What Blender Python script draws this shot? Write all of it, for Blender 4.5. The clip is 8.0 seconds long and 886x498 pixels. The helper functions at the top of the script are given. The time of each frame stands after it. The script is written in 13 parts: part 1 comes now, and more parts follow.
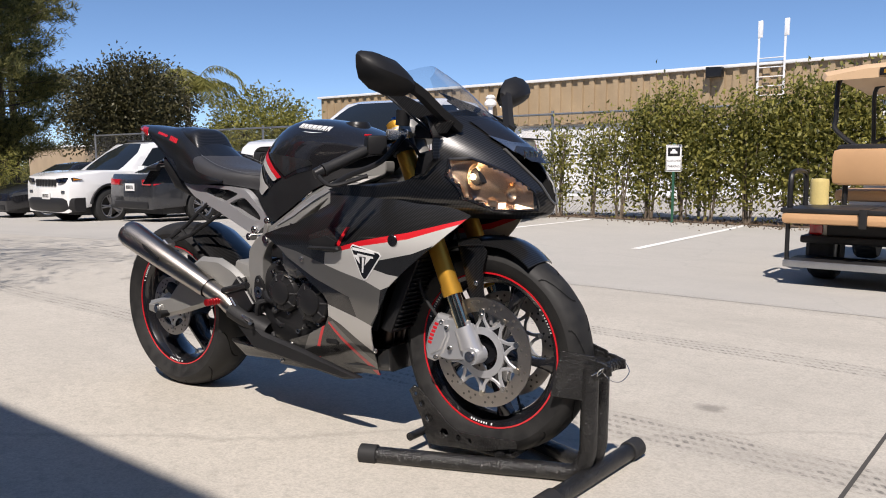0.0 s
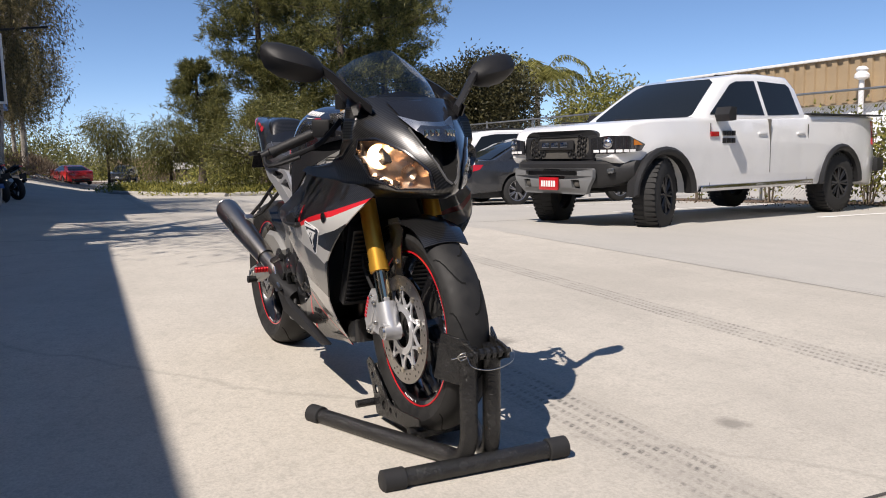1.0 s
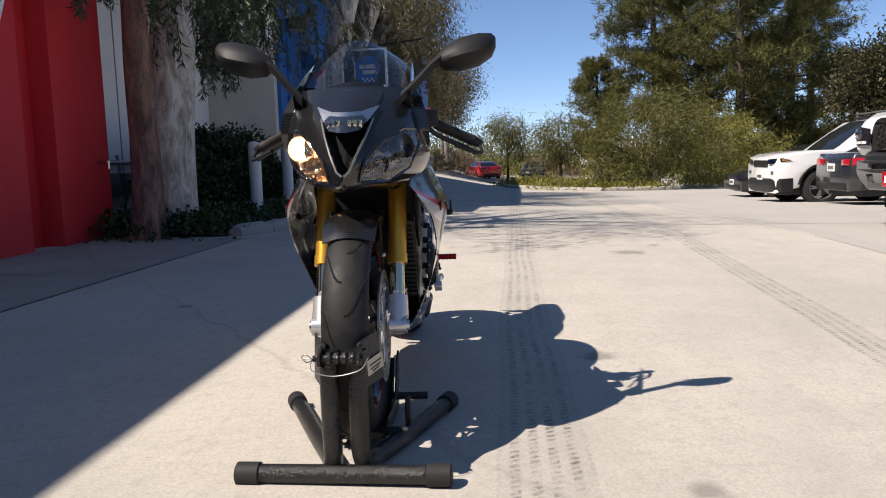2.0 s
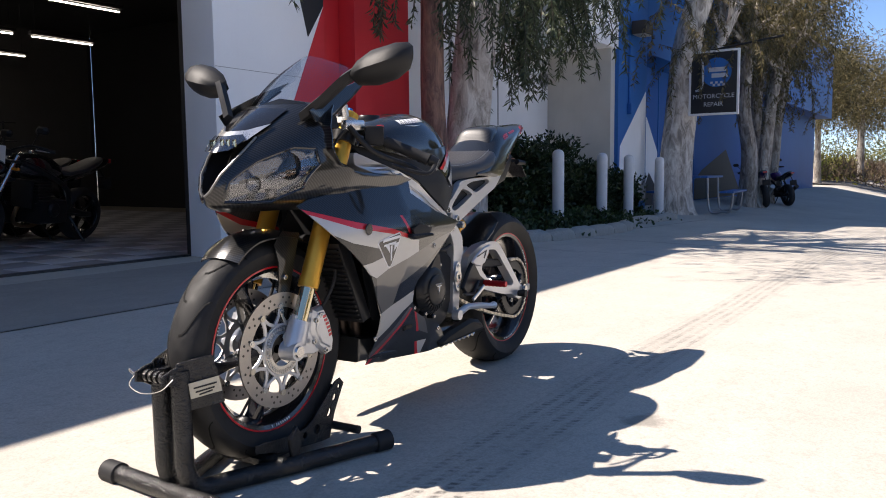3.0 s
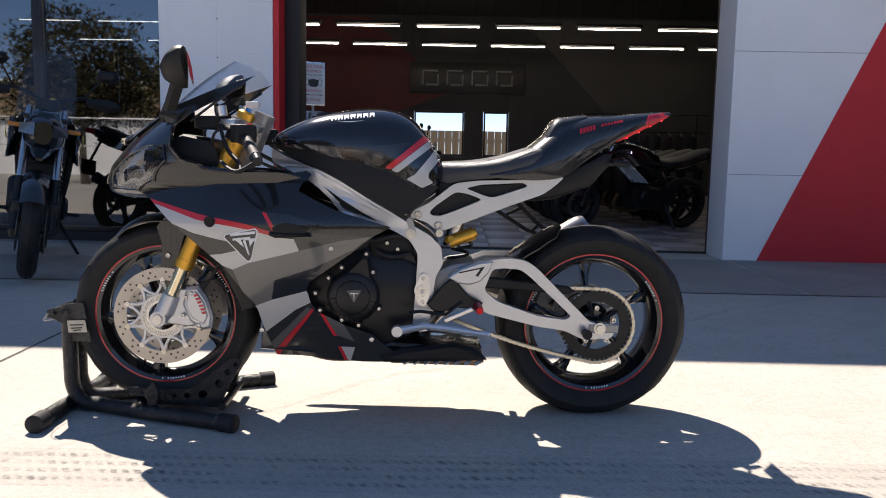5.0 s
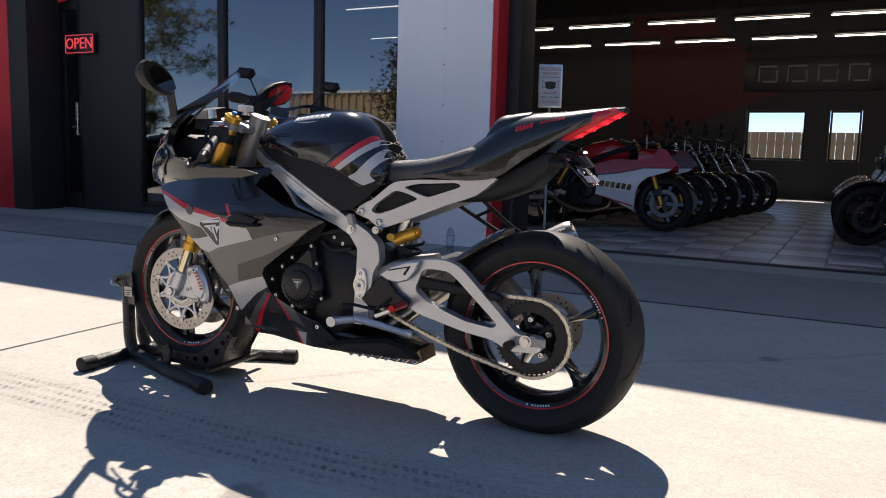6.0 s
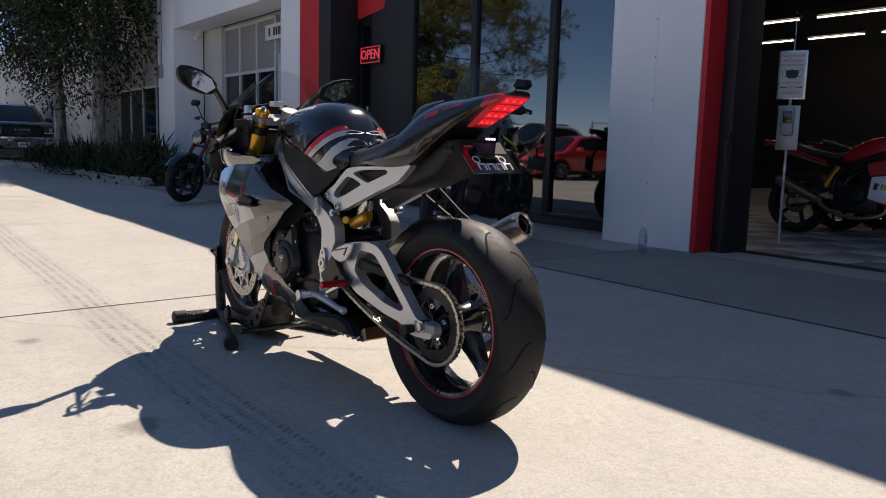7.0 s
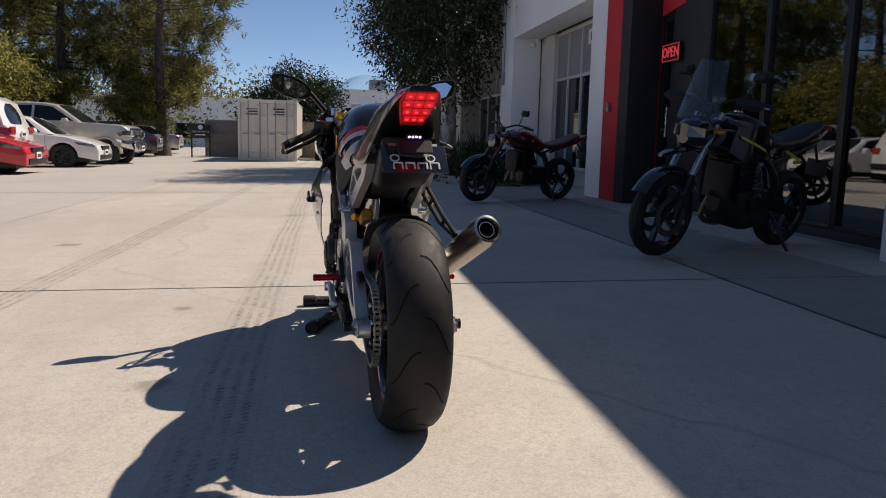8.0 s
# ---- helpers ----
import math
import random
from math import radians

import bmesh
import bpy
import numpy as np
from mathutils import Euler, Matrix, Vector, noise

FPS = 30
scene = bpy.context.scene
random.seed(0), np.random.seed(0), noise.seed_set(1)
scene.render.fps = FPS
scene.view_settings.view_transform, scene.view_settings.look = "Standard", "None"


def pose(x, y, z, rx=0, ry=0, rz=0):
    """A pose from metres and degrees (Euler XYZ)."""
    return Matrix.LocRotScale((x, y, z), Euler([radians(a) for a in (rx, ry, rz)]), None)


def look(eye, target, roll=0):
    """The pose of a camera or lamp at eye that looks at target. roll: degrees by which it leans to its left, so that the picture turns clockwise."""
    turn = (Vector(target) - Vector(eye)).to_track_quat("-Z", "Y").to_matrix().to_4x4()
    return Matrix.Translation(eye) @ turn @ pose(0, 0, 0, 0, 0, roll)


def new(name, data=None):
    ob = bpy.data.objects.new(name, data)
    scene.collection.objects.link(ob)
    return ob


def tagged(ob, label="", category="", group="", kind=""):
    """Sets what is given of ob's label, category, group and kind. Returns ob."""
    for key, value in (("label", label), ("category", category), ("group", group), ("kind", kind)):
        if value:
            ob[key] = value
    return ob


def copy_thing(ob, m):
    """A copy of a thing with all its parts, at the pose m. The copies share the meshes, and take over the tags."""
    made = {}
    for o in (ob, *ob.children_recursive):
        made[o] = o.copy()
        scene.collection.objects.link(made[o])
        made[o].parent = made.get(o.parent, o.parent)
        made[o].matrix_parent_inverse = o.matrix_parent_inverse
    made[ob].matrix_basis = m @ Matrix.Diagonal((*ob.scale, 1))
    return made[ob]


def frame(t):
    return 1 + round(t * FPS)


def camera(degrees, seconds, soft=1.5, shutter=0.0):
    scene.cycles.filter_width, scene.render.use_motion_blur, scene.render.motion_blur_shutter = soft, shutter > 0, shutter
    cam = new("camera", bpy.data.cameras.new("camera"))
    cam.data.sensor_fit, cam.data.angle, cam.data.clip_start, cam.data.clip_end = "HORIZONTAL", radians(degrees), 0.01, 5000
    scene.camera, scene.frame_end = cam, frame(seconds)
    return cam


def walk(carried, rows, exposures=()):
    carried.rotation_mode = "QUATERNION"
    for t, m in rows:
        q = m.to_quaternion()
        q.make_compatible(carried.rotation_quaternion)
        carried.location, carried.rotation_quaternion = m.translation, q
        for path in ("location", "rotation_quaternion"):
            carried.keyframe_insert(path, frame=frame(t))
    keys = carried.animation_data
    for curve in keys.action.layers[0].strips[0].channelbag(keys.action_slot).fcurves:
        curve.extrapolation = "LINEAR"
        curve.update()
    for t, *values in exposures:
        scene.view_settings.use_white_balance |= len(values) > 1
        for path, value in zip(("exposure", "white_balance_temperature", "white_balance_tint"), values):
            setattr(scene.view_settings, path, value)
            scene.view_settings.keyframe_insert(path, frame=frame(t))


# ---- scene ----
import mathutils
cam = camera(59.1, 8.0, soft=1.0)
# seconds, eye, target, roll
PATH = [
    (0, (0.108, -0.057, 0.845), (-1.138, 1.492, 0.627), -0.1),
    (0.5, (0.558, 0.337, 0.835), (-0.982, 1.592, 0.608), -0.6),
    (1, (0.886, 0.883, 0.815), (-0.921, 1.705, 0.572), -1.1),
    (1.5, (1.051, 1.505, 0.799), (-0.907, 1.833, 0.56), -1.5),
    (2, (0.949, 2.175, 0.772), (-1.03, 1.997, 0.543), -1.8),
    (3.5, (-0.168, 3.771, 0.802), (-1.482, 2.275, 0.605), 0.2),
    (4, (-0.748, 4.087, 0.81), (-1.624, 2.302, 0.595), 0.4),
    (4.5, (-1.411, 4.231, 0.814), (-1.84, 2.291, 0.586), 0.7),
    (5, (-2.07, 4.254, 0.834), (-2.047, 2.268, 0.604), 1.1),
    (6.5, (-3.943, 3.572, 0.853), (-2.644, 2.072, 0.6), 1.6),
    (7, (-4.405, 3.114, 0.845), (-2.808, 1.939, 0.581), 1.6),
    (7.5, (-4.69, 2.512, 0.85), (-2.859, 1.756, 0.575), 1.5),
    (8, (-4.821, 1.9, 0.863), (-2.863, 1.607, 0.583), 1.4),
]
walk(cam, [(t, look(eye, target, roll)) for t, eye, target, roll in PATH],
     [(0.0, 0.31, 6700, 15), (1.5, 0.4, 6900, 15), (2.2, 0.55, 7000, 16), (3.3, 1.08, 6900, 16), (4.2, 1.08, 6900, 16), (5.2, 0.87, 6950, 16), (6.5, 0.62, 7000, 16), (7.2, 0.32, 7100, 16), (8.0, 0.08, 7350, 17)])

# ---- world, sun ----
SUN_DIR = Vector((0.40, -0.70, 1.0)).normalized()
SUN_EL = math.asin(SUN_DIR.z)
world = bpy.data.worlds.new("sky")
scene.world = world
world.use_nodes = True
wn = world.node_tree.nodes
wl = world.node_tree.links
sky = wn.new("ShaderNodeTexSky")
sky.sky_type = "NISHITA"
sky.sun_disc = False
sky.sun_elevation = SUN_EL
sky.sun_rotation = math.atan2(SUN_DIR.x, SUN_DIR.y)
sky.air_density = 0.75
sky.dust_density = 0.0
sky.altitude = 4500
sky.ozone_density = 2.0
tone = wn.new("ShaderNodeHueSaturation")
tone.inputs["Saturation"].default_value = 1.2
soften = wn.new("ShaderNodeGamma")
soften.inputs[1].default_value = 0.8
wl.new(sky.outputs[0], soften.inputs[0])
wl.new(soften.outputs[0], tone.inputs["Color"])
wl.new(tone.outputs[0], wn["Background"].inputs[0])
wn["Background"].inputs[1].default_value = 0.172
sun = new("sun", bpy.data.lights.new("sun", "SUN"))
sun.data.energy = 4.8
sun.data.angle = radians(0.5)
sun.data.color = (1.0, 0.955, 0.88)
sun.matrix_world = look(SUN_DIR * 60, (0, 0, 0))


# ---- materials ----
class Nodes:
    """A material with a Principled surface and short ways to add nodes."""

    def __init__(self, name):
        self.m = bpy.data.materials.new(name)
        self.m.use_nodes = True
        self.t = self.m.node_tree
        self.b = self.t.nodes["Principled BSDF"]
        self.o = self.t.nodes["Material Output"]

    def n(self, kind, **kw):
        x = self.t.nodes.new(kind)
        if "operation" in kw:
            x.operation = kw["operation"]
        if "data_type" in kw:
            x.data_type, x.blend_type = kw["data_type"], kw["blend_type"]
        if "wave_type" in kw:
            x.wave_type, x.bands_direction = kw["wave_type"], kw["bands_direction"]
        if "feature" in kw:
            x.feature = kw["feature"]
        return x

    def link(self, a, b):
        self.t.links.new(a, b)

    def coord(self, which="Object"):
        return self.n("ShaderNodeTexCoord").outputs[which]

    def mapped(self, scale=(1, 1, 1), rot=(0, 0, 0), which="Object", loc=(0, 0, 0)):
        x = self.n("ShaderNodeMapping")
        x.inputs["Scale"].default_value = scale
        x.inputs["Rotation"].default_value = rot
        x.inputs["Location"].default_value = loc
        self.link(self.coord(which), x.inputs[0])
        return x.outputs[0]

    def noise(self, scale, detail=4.0, vec=None, rough=0.55):
        x = self.n("ShaderNodeTexNoise")
        x.inputs["Scale"].default_value = scale
        x.inputs["Detail"].default_value = detail
        x.inputs["Roughness"].default_value = rough
        self.link(vec if vec is not None else self.coord(), x.inputs["Vector"])
        return x.outputs[0]

    def ramp(self, src, stops):
        x = self.n("ShaderNodeValToRGB")
        e = x.color_ramp.elements
        while len(e) < len(stops):
            e.new(0.5)
        for el, (p, c) in zip(e, stops):
            el.position = p
            el.color = (*c, 1) if len(c) == 3 else c
        self.link(src, x.inputs[0])
        return x.outputs[0]

    def math(self, op, a, b=0.0):
        x = self.n("ShaderNodeMath", operation=op)
        for i, v in enumerate((a, b)):
            if isinstance(v, (int, float)):
                x.inputs[i].default_value = v
            else:
                self.link(v, x.inputs[i])
        return x.outputs[0]

    def mix(self, fac, a, b, blend="MIX"):
        x = self.n("ShaderNodeMix", data_type="RGBA", blend_type=blend)
        for i, v in ((0, fac), (6, a), (7, b)):
            if isinstance(v, (int, float)):
                x.inputs[i].default_value = v
            elif isinstance(v, tuple):
                x.inputs[i].default_value = (*v, 1)
            else:
                self.link(v, x.inputs[i])
        return x.outputs[2]

    def bump(self, h, strength=0.2, dist=0.002):
        x = self.n("ShaderNodeBump")
        x.inputs["Strength"].default_value = strength
        x.inputs["Distance"].default_value = dist
        self.link(h, x.inputs["Height"])
        self.link(x.outputs[0], self.b.inputs["Normal"])

    def put(self, **kw):
        for k, v in kw.items():
            k = k.replace("_", " ")
            if isinstance(v, (int, float)):
                self.b.inputs[k].default_value = v
            elif isinstance(v, tuple):
                self.b.inputs[k].default_value = (*v, 1) if len(v) == 3 else v
            else:
                self.link(v, self.b.inputs[k])
        return self


def mul(c, k):
    return tuple(min(1.0, x * k) for x in c)


def plain(name, col, rough=0.5, metal=0.0, vary=0.12, big=3.0, fine=90.0, bump=0.08, coat=0.0, spread=0.12):
    """Paint, plastic, rubber or metal with variation at two scales."""
    s = Nodes(name)
    a, b = s.noise(big, 3), s.noise(fine, 5)
    both = s.math("ADD", s.math("MULTIPLY", a, 0.6), s.math("MULTIPLY", b, 0.4))
    s.put(Base_Color=s.ramp(both, [(0.3, mul(col, 1 - vary)), (0.7, mul(col, 1 + vary))]), Metallic=metal)
    r = s.n("ShaderNodeMapRange")
    r.inputs["From Min"].default_value, r.inputs["From Max"].default_value = 0.3, 0.7
    r.inputs["To Min"].default_value, r.inputs["To Max"].default_value = max(0.02, rough - spread * rough), min(1.0, rough + spread * rough)
    s.link(both, r.inputs[0])
    s.put(Roughness=r.outputs[0])
    if max(col) < 0.03 and not metal:
        s.b.inputs["Specular IOR Level"].default_value = 0.3
    if coat:
        s.put(Coat_Weight=coat, Coat_Roughness=0.04)
    if bump:
        s.bump(b, bump, 0.0015)
    return s.m


def carbon(name, rough=0.28, period=0.0062, base=0.003, light=0.026):
    """Twill-woven carbon fibre under clear lacquer."""
    s = Nodes(name)
    k = 2 * math.pi / period / 20
    outs = []
    for rot in ((0, radians(-45), 0), (0, 0, radians(70))):
        w = s.n("ShaderNodeTexWave", wave_type="BANDS", bands_direction="X")
        w.inputs["Scale"].default_value = k
        s.link(s.mapped(rot=rot), w.inputs["Vector"])
        outs.append(w.outputs[1])
    h = s.math("MULTIPLY", outs[0], s.math("ADD", s.math("MULTIPLY", outs[1], 0.35), 0.65))
    g = s.noise(9, 3)
    col = s.ramp(h, [(0.25, (base, base, base * 1.05)), (0.8, (light, light, light * 1.04))])
    s.put(Base_Color=s.mix(s.math("MULTIPLY", g, 0.35), col, (0.012, 0.012, 0.013)), Metallic=0.15, Roughness=rough,
          Coat_Weight=0.9, Coat_Roughness=0.035, Specular_IOR_Level=0.3)
    s.bump(h, 0.12, 0.0004)
    return s.m


def glass(name, tint=(1, 1, 1), rough=0.0, ior=1.45):
    s = Nodes(name)
    s.put(Base_Color=tint, Roughness=rough, Transmission_Weight=1.0, IOR=ior)
    return s.m


def thin_glass(name, tint, gloss=0.12):
    """A thin tinted sheet: light goes straight through, with a mirror sheen that grows at grazing angles."""
    s = Nodes(name)
    tr = s.n("ShaderNodeBsdfTransparent")
    tr.inputs[0].default_value = (*tint, 1)
    gl = s.n("ShaderNodeBsdfGlossy")
    gl.inputs["Roughness"].default_value = 0.02
    lw = s.n("ShaderNodeLayerWeight")
    lw.inputs[0].default_value = 0.5
    mx = s.n("ShaderNodeMixShader")
    s.link(s.math("ADD", s.math("MULTIPLY", s.math("POWER", lw.outputs["Facing"], 4.0), 0.9), 0.03 + gloss * 0.2), mx.inputs[0])
    s.link(tr.outputs[0], mx.inputs[1])
    s.link(gl.outputs[0], mx.inputs[2])
    s.link(mx.outputs[0], s.o.inputs[0])
    return s.m


def glow(name, col, power, base=(0.02, 0.02, 0.02)):
    s = Nodes(name)
    s.put(Base_Color=base, Emission_Color=col, Emission_Strength=power, Roughness=0.4)
    return s.m


CARBON = carbon("carbon_fibre")
CARBON_MATT = carbon("carbon_fibre_satin", 0.42)
BLACK_GLOSS = plain("black_gloss_paint", (0.012, 0.012, 0.014), 0.14, 0, 0.1, 2, 300, 0.0, 0.9)
DARK_PAINT = plain("graphite_paint", (0.022, 0.022, 0.022), 0.28, 0.25, 0.07, 3, 900, 0.0, 0.8)
GREY_PAINT = plain("grey_metallic_paint", (0.12, 0.117, 0.112), 0.32, 0.3, 0.06, 3, 900, 0.0, 0.8)
SILVER_PAINT = plain("silver_paint", (0.5, 0.49, 0.47), 0.34, 0.15, 0.05, 3, 900, 0.0, 0.7)
RED_LINE = plain("red_stripe", (0.55, 0.012, 0.02), 0.3, 0, 0.06, 3, 200, 0.0, 0.6)
WHITE_MARK = plain("white_marking", (0.75, 0.75, 0.75), 0.4, 0, 0.04, 3, 200, 0.0)
FRAME_SILVER = plain("silver_frame_enamel", (0.58, 0.585, 0.6), 0.31, 0.66, 0.05, 3, 500, 0.0)
FRAME_GREY = plain("grey_cast_frame", (0.33, 0.325, 0.31), 0.42, 0.5, 0.08, 4, 500, 0.05)
ALLOY = plain("machined_aluminium", (0.62, 0.62, 0.62), 0.28, 1.0, 0.1, 6, 400, 0.05)
STEEL = plain("bright_steel", (0.55, 0.54, 0.52), 0.24, 1.0, 0.12, 8, 400, 0.05)
DISC_STEEL = plain("brake_disc_steel", (0.42, 0.39, 0.36), 0.36, 1.0, 0.15, 14, 500, 0.1)
GOLD = plain("gold_anodised", (0.7, 0.37, 0.05), 0.34, 0.7, 0.08, 5, 300, 0.02)
CHROME = plain("chrome_slider", (0.72, 0.62, 0.42), 0.12, 1.0, 0.05, 5, 300, 0.0)
TITANIUM = plain("brushed_titanium", (0.4, 0.37, 0.34), 0.3, 1.0, 0.16, 5, 260, 0.1)
BURNT = plain("heat_browned_steel", (0.33, 0.22, 0.13), 0.42, 1.0, 0.25, 9, 200, 0.1)
RED_ANOD = plain("red_anodised", (0.42, 0.01, 0.015), 0.3, 0.6, 0.1, 5, 300, 0.03)
ENGINE_BLACK = plain("engine_black", (0.014, 0.014, 0.015), 0.34, 0, 0.25, 7, 350, 0.08)
PLASTIC = plain("black_plastic", (0.011, 0.011, 0.012), 0.55, 0, 0.2, 6, 500, 0.12)
RUBBER = plain("black_rubber", (0.02, 0.02, 0.021), 0.62, 0, 0.2, 6, 500, 0.12)
SEAT_VINYL = plain("black_seat_vinyl", (0.04, 0.04, 0.043), 0.4, 0, 0.15, 6, 800, 0.25)
RIM_BLACK = plain("black_wheel_enamel", (0.01, 0.01, 0.012), 0.2, 0.1, 0.1, 6, 400, 0.0, 0.6)
BRASS = plain("brass_chain_link", (0.56, 0.52, 0.44), 0.3, 1.0, 0.15, 30, 500, 0.0)
CHAIN_DARK = plain("oily_chain", (0.05, 0.045, 0.04), 0.35, 0.8, 0.2, 30, 500, 0.1)
SCREEN = thin_glass("clear_screen", (0.88, 0.9, 0.92), 0.17)
LENS = thin_glass("lamp_lens", (0.93, 0.94, 0.96), 0.3)
MIRROR = plain("mirror", (0.9, 0.9, 0.92), 0.02, 1.0, 0.0, 3, 50, 0.0)
RED_LENS = plain("red_lens", (0.42, 0.008, 0.012), 0.15, 0, 0.15, 60, 400, 0.0, 0.8)
RED_CELL = glow("lit_red_cell", (1.0, 0.02, 0.03), 0.45, (0.4, 0.006, 0.01))
TAIL_GLOW = glow("tail_lamp", (1.0, 0.03, 0.04), 1.8, (0.3, 0.01, 0.01))
HEAD_GLOW = glow("head_lamp", (1.0, 0.74, 0.45), 60.0, (0.8, 0.75, 0.65))
PLATE_GLOW = glow("plate_lamp", (0.55, 0.4, 1.0), 4.0)
AMBER = plain("amber_lens", (0.5, 0.16, 0.01), 0.2, 0, 0.1, 30, 300, 0.0)
LABEL_CREAM = plain("cream_label", (0.5, 0.46, 0.36), 0.5, 0, 0.1, 20, 200, 0.02)


def crackle(name):
    """Black hammered powder coat."""
    s = Nodes(name)
    h = s.noise(170, 3)
    s.put(Base_Color=s.ramp(s.noise(30, 4), [(0.3, (0.006, 0.006, 0.0065)), (0.75, (0.02, 0.0198, 0.0195))]), Roughness=0.24)
    s.bump(h, 1.0, 0.0045)
    return s.m


STAND_BLACK = crackle("hammered_black_coat")


def tread_rubber(name):
    s = Nodes(name)
    g = s.noise(26, 4)
    f = s.noise(420, 3)
    s.put(Base_Color=s.ramp(g, [(0.3, (0.012, 0.012, 0.0125)), (0.75, (0.026, 0.0255, 0.025))]), Roughness=s.ramp(g, [(0.3, (0.5, 0.5, 0.5)), (0.7, (0.72, 0.72, 0.72))]), Specular_IOR_Level=0.28)
    s.bump(f, 0.25, 0.001)
    return s.m


# near-black that carries the shade of grooves and openings as colour
RECESS_SHADE = plain("recess_shadow", (0.004, 0.004, 0.004), 0.95)
TYRE = tread_rubber("tyre_rubber")


def concrete(name, col, stain=0.35, tracks=False, rough=0.85):
    """Poured slab concrete: blotches, fine sand, dark drips; with the tyre tracks where asked."""
    s = Nodes(name)
    c = s.coord()
    big, mid, fine = s.noise(0.35, 5, c), s.noise(3.2, 6, c, 0.65), s.noise(110, 4, c, 0.75)
    base = s.ramp(big, [(0.3, mul(col, 0.8)), (0.5, col), (0.72, mul(col, 1.1))])
    base = s.mix(s.math("MULTIPLY", s.ramp(mid, [(0.35, (1, 1, 1)), (0.6, (0, 0, 0))]), stain), base, mul(col, 0.72))
    smear = s.noise(1.1, 7, s.mapped(scale=(0.45, 1.5, 1)), 0.7)
    base = s.mix(s.math("MULTIPLY", s.ramp(smear, [(0.5, (0, 0, 0)), (0.68, (1, 1, 1))]), 0.32), base, mul(col, 0.6))
    base = s.mix(s.math("MULTIPLY", s.ramp(smear, [(0.3, (1, 1, 1)), (0.45, (0, 0, 0))]), 0.3), base, mul(col, 1.18))
    base = s.mix(s.ramp(fine, [(0.35, (0.5, 0.5, 0.5)), (0.62, (0, 0, 0))]), base, mul(col, 0.5))
    grain = s.noise(26, 5, c, 0.8)
    base = s.mix(s.ramp(grain, [(0.36, (0.5, 0.5, 0.5)), (0.5, (0, 0, 0))]), base, mul(col, 0.62))
    drip = s.n("ShaderNodeTexVoronoi")
    drip.inputs["Scale"].default_value = 0.55
    s.link(s.mix(0.12, c, s.noise(2.5, 3, c)), drip.inputs["Vector"])
    spot = s.ramp(drip.outputs["Distance"], [(0.03, (0.75, 0.75, 0.75)), (0.075, (0, 0, 0))])
    base = s.mix(s.math("MULTIPLY", spot, 0.8), base, mul(col, 0.33))
    crack = s.n("ShaderNodeTexVoronoi", feature="DISTANCE_TO_EDGE")
    crack.inputs["Scale"].default_value = 0.3
    s.link(s.mix(0.3, c, s.noise(1.3, 6, c)), crack.inputs["Vector"])
    cr = s.ramp(crack.outputs["Distance"], [(0.0, (1, 1, 1)), (0.0035, (0, 0, 0))])
    base = s.mix(s.math("MULTIPLY", cr, s.math("MULTIPLY", big, 0.55)), base, mul(col, 0.4))
    if tracks:
        sep = s.n("ShaderNodeSeparateXYZ")
        s.link(c, sep.inputs[0])
        x, y = sep.outputs[0], sep.outputs[1]
        # the slabs of the parking rows were poured in a greyer mix
        base = s.mix(s.math("MULTIPLY", s.math("GREATER_THAN", y, 5.0), 0.55), base, mul((0.4, 0.39, 0.365), 0.95))
        wob = s.math("MULTIPLY", s.math("SUBTRACT", s.noise(0.3, 2, c), 0.5), 0.12)
        yy = s.math("ADD", y, wob)
        for y0, slope, half, power, rib in ((2.24, 0.0, 0.125, 0.75, 0.05), (3.53, -0.035, 0.1, 0.7, 0.05), (4.95, -0.03, 0.1, 0.25, 0.05)):
            d = s.math("SUBTRACT", s.math("SUBTRACT", yy, y0), s.math("MULTIPLY", x, slope))
            band = s.ramp(s.math("ABSOLUTE", d), [(half * 0.86, (1, 1, 1)), (half, (0, 0, 0))])
            ribs = s.ramp(s.math("PINGPONG", s.math("ADD", d, 5.0), rib / 2), [(rib * 0.2, (0, 0, 0)), (rib * 0.32, (1, 1, 1))])
            blocks = s.ramp(s.math("PINGPONG", s.math("ADD", x, s.math("MULTIPLY", d, 0.6)), 0.016), [(0.004, (0.15, 0.15, 0.15)), (0.009, (1, 1, 1))])
            worn = s.ramp(s.noise(5.5, 6, c, 0.7), [(0.36, (0, 0, 0)), (0.6, (1, 1, 1))])
            grit = s.ramp(s.noise(60, 3, c, 0.6), [(0.4, (0.2, 0.2, 0.2)), (0.6, (1, 1, 1))])
            m = s.math("MULTIPLY", s.math("MULTIPLY", band, ribs), s.math("MULTIPLY", s.math("MULTIPLY", blocks, worn), grit))
            base = s.mix(s.math("MULTIPLY", m, power), base, (0.035, 0.034, 0.033))
            base = s.mix(s.math("MULTIPLY", band, power * 0.12), base, (0.1, 0.1, 0.1))
        for px, py, rr in ((-2.08, 2.5, 0.085), (-0.83, 2.62, 0.06), (-3.1, 0.4, 0.05), (1.6, 3.9, 0.11), (-5.4, 3.1, 0.16)):
            dx, dy = s.math("SUBTRACT", x, px), s.math("SUBTRACT", y, py)
            r2 = s.math("SQRT", s.math("ADD", s.math("MULTIPLY", dx, dx), s.math("MULTIPLY", dy, dy)))
            r3 = s.math("ADD", r2, s.math("MULTIPLY", s.math("SUBTRACT", s.noise(14, 4, c), 0.5), rr * 1.6))
            base = s.mix(s.math("MULTIPLY", s.ramp(r3, [(rr * 0.5, (1, 1, 1)), (rr, (0, 0, 0))]), 0.6), base, mul(col, 0.28))
    s.put(Base_Color=base, Roughness=rough)
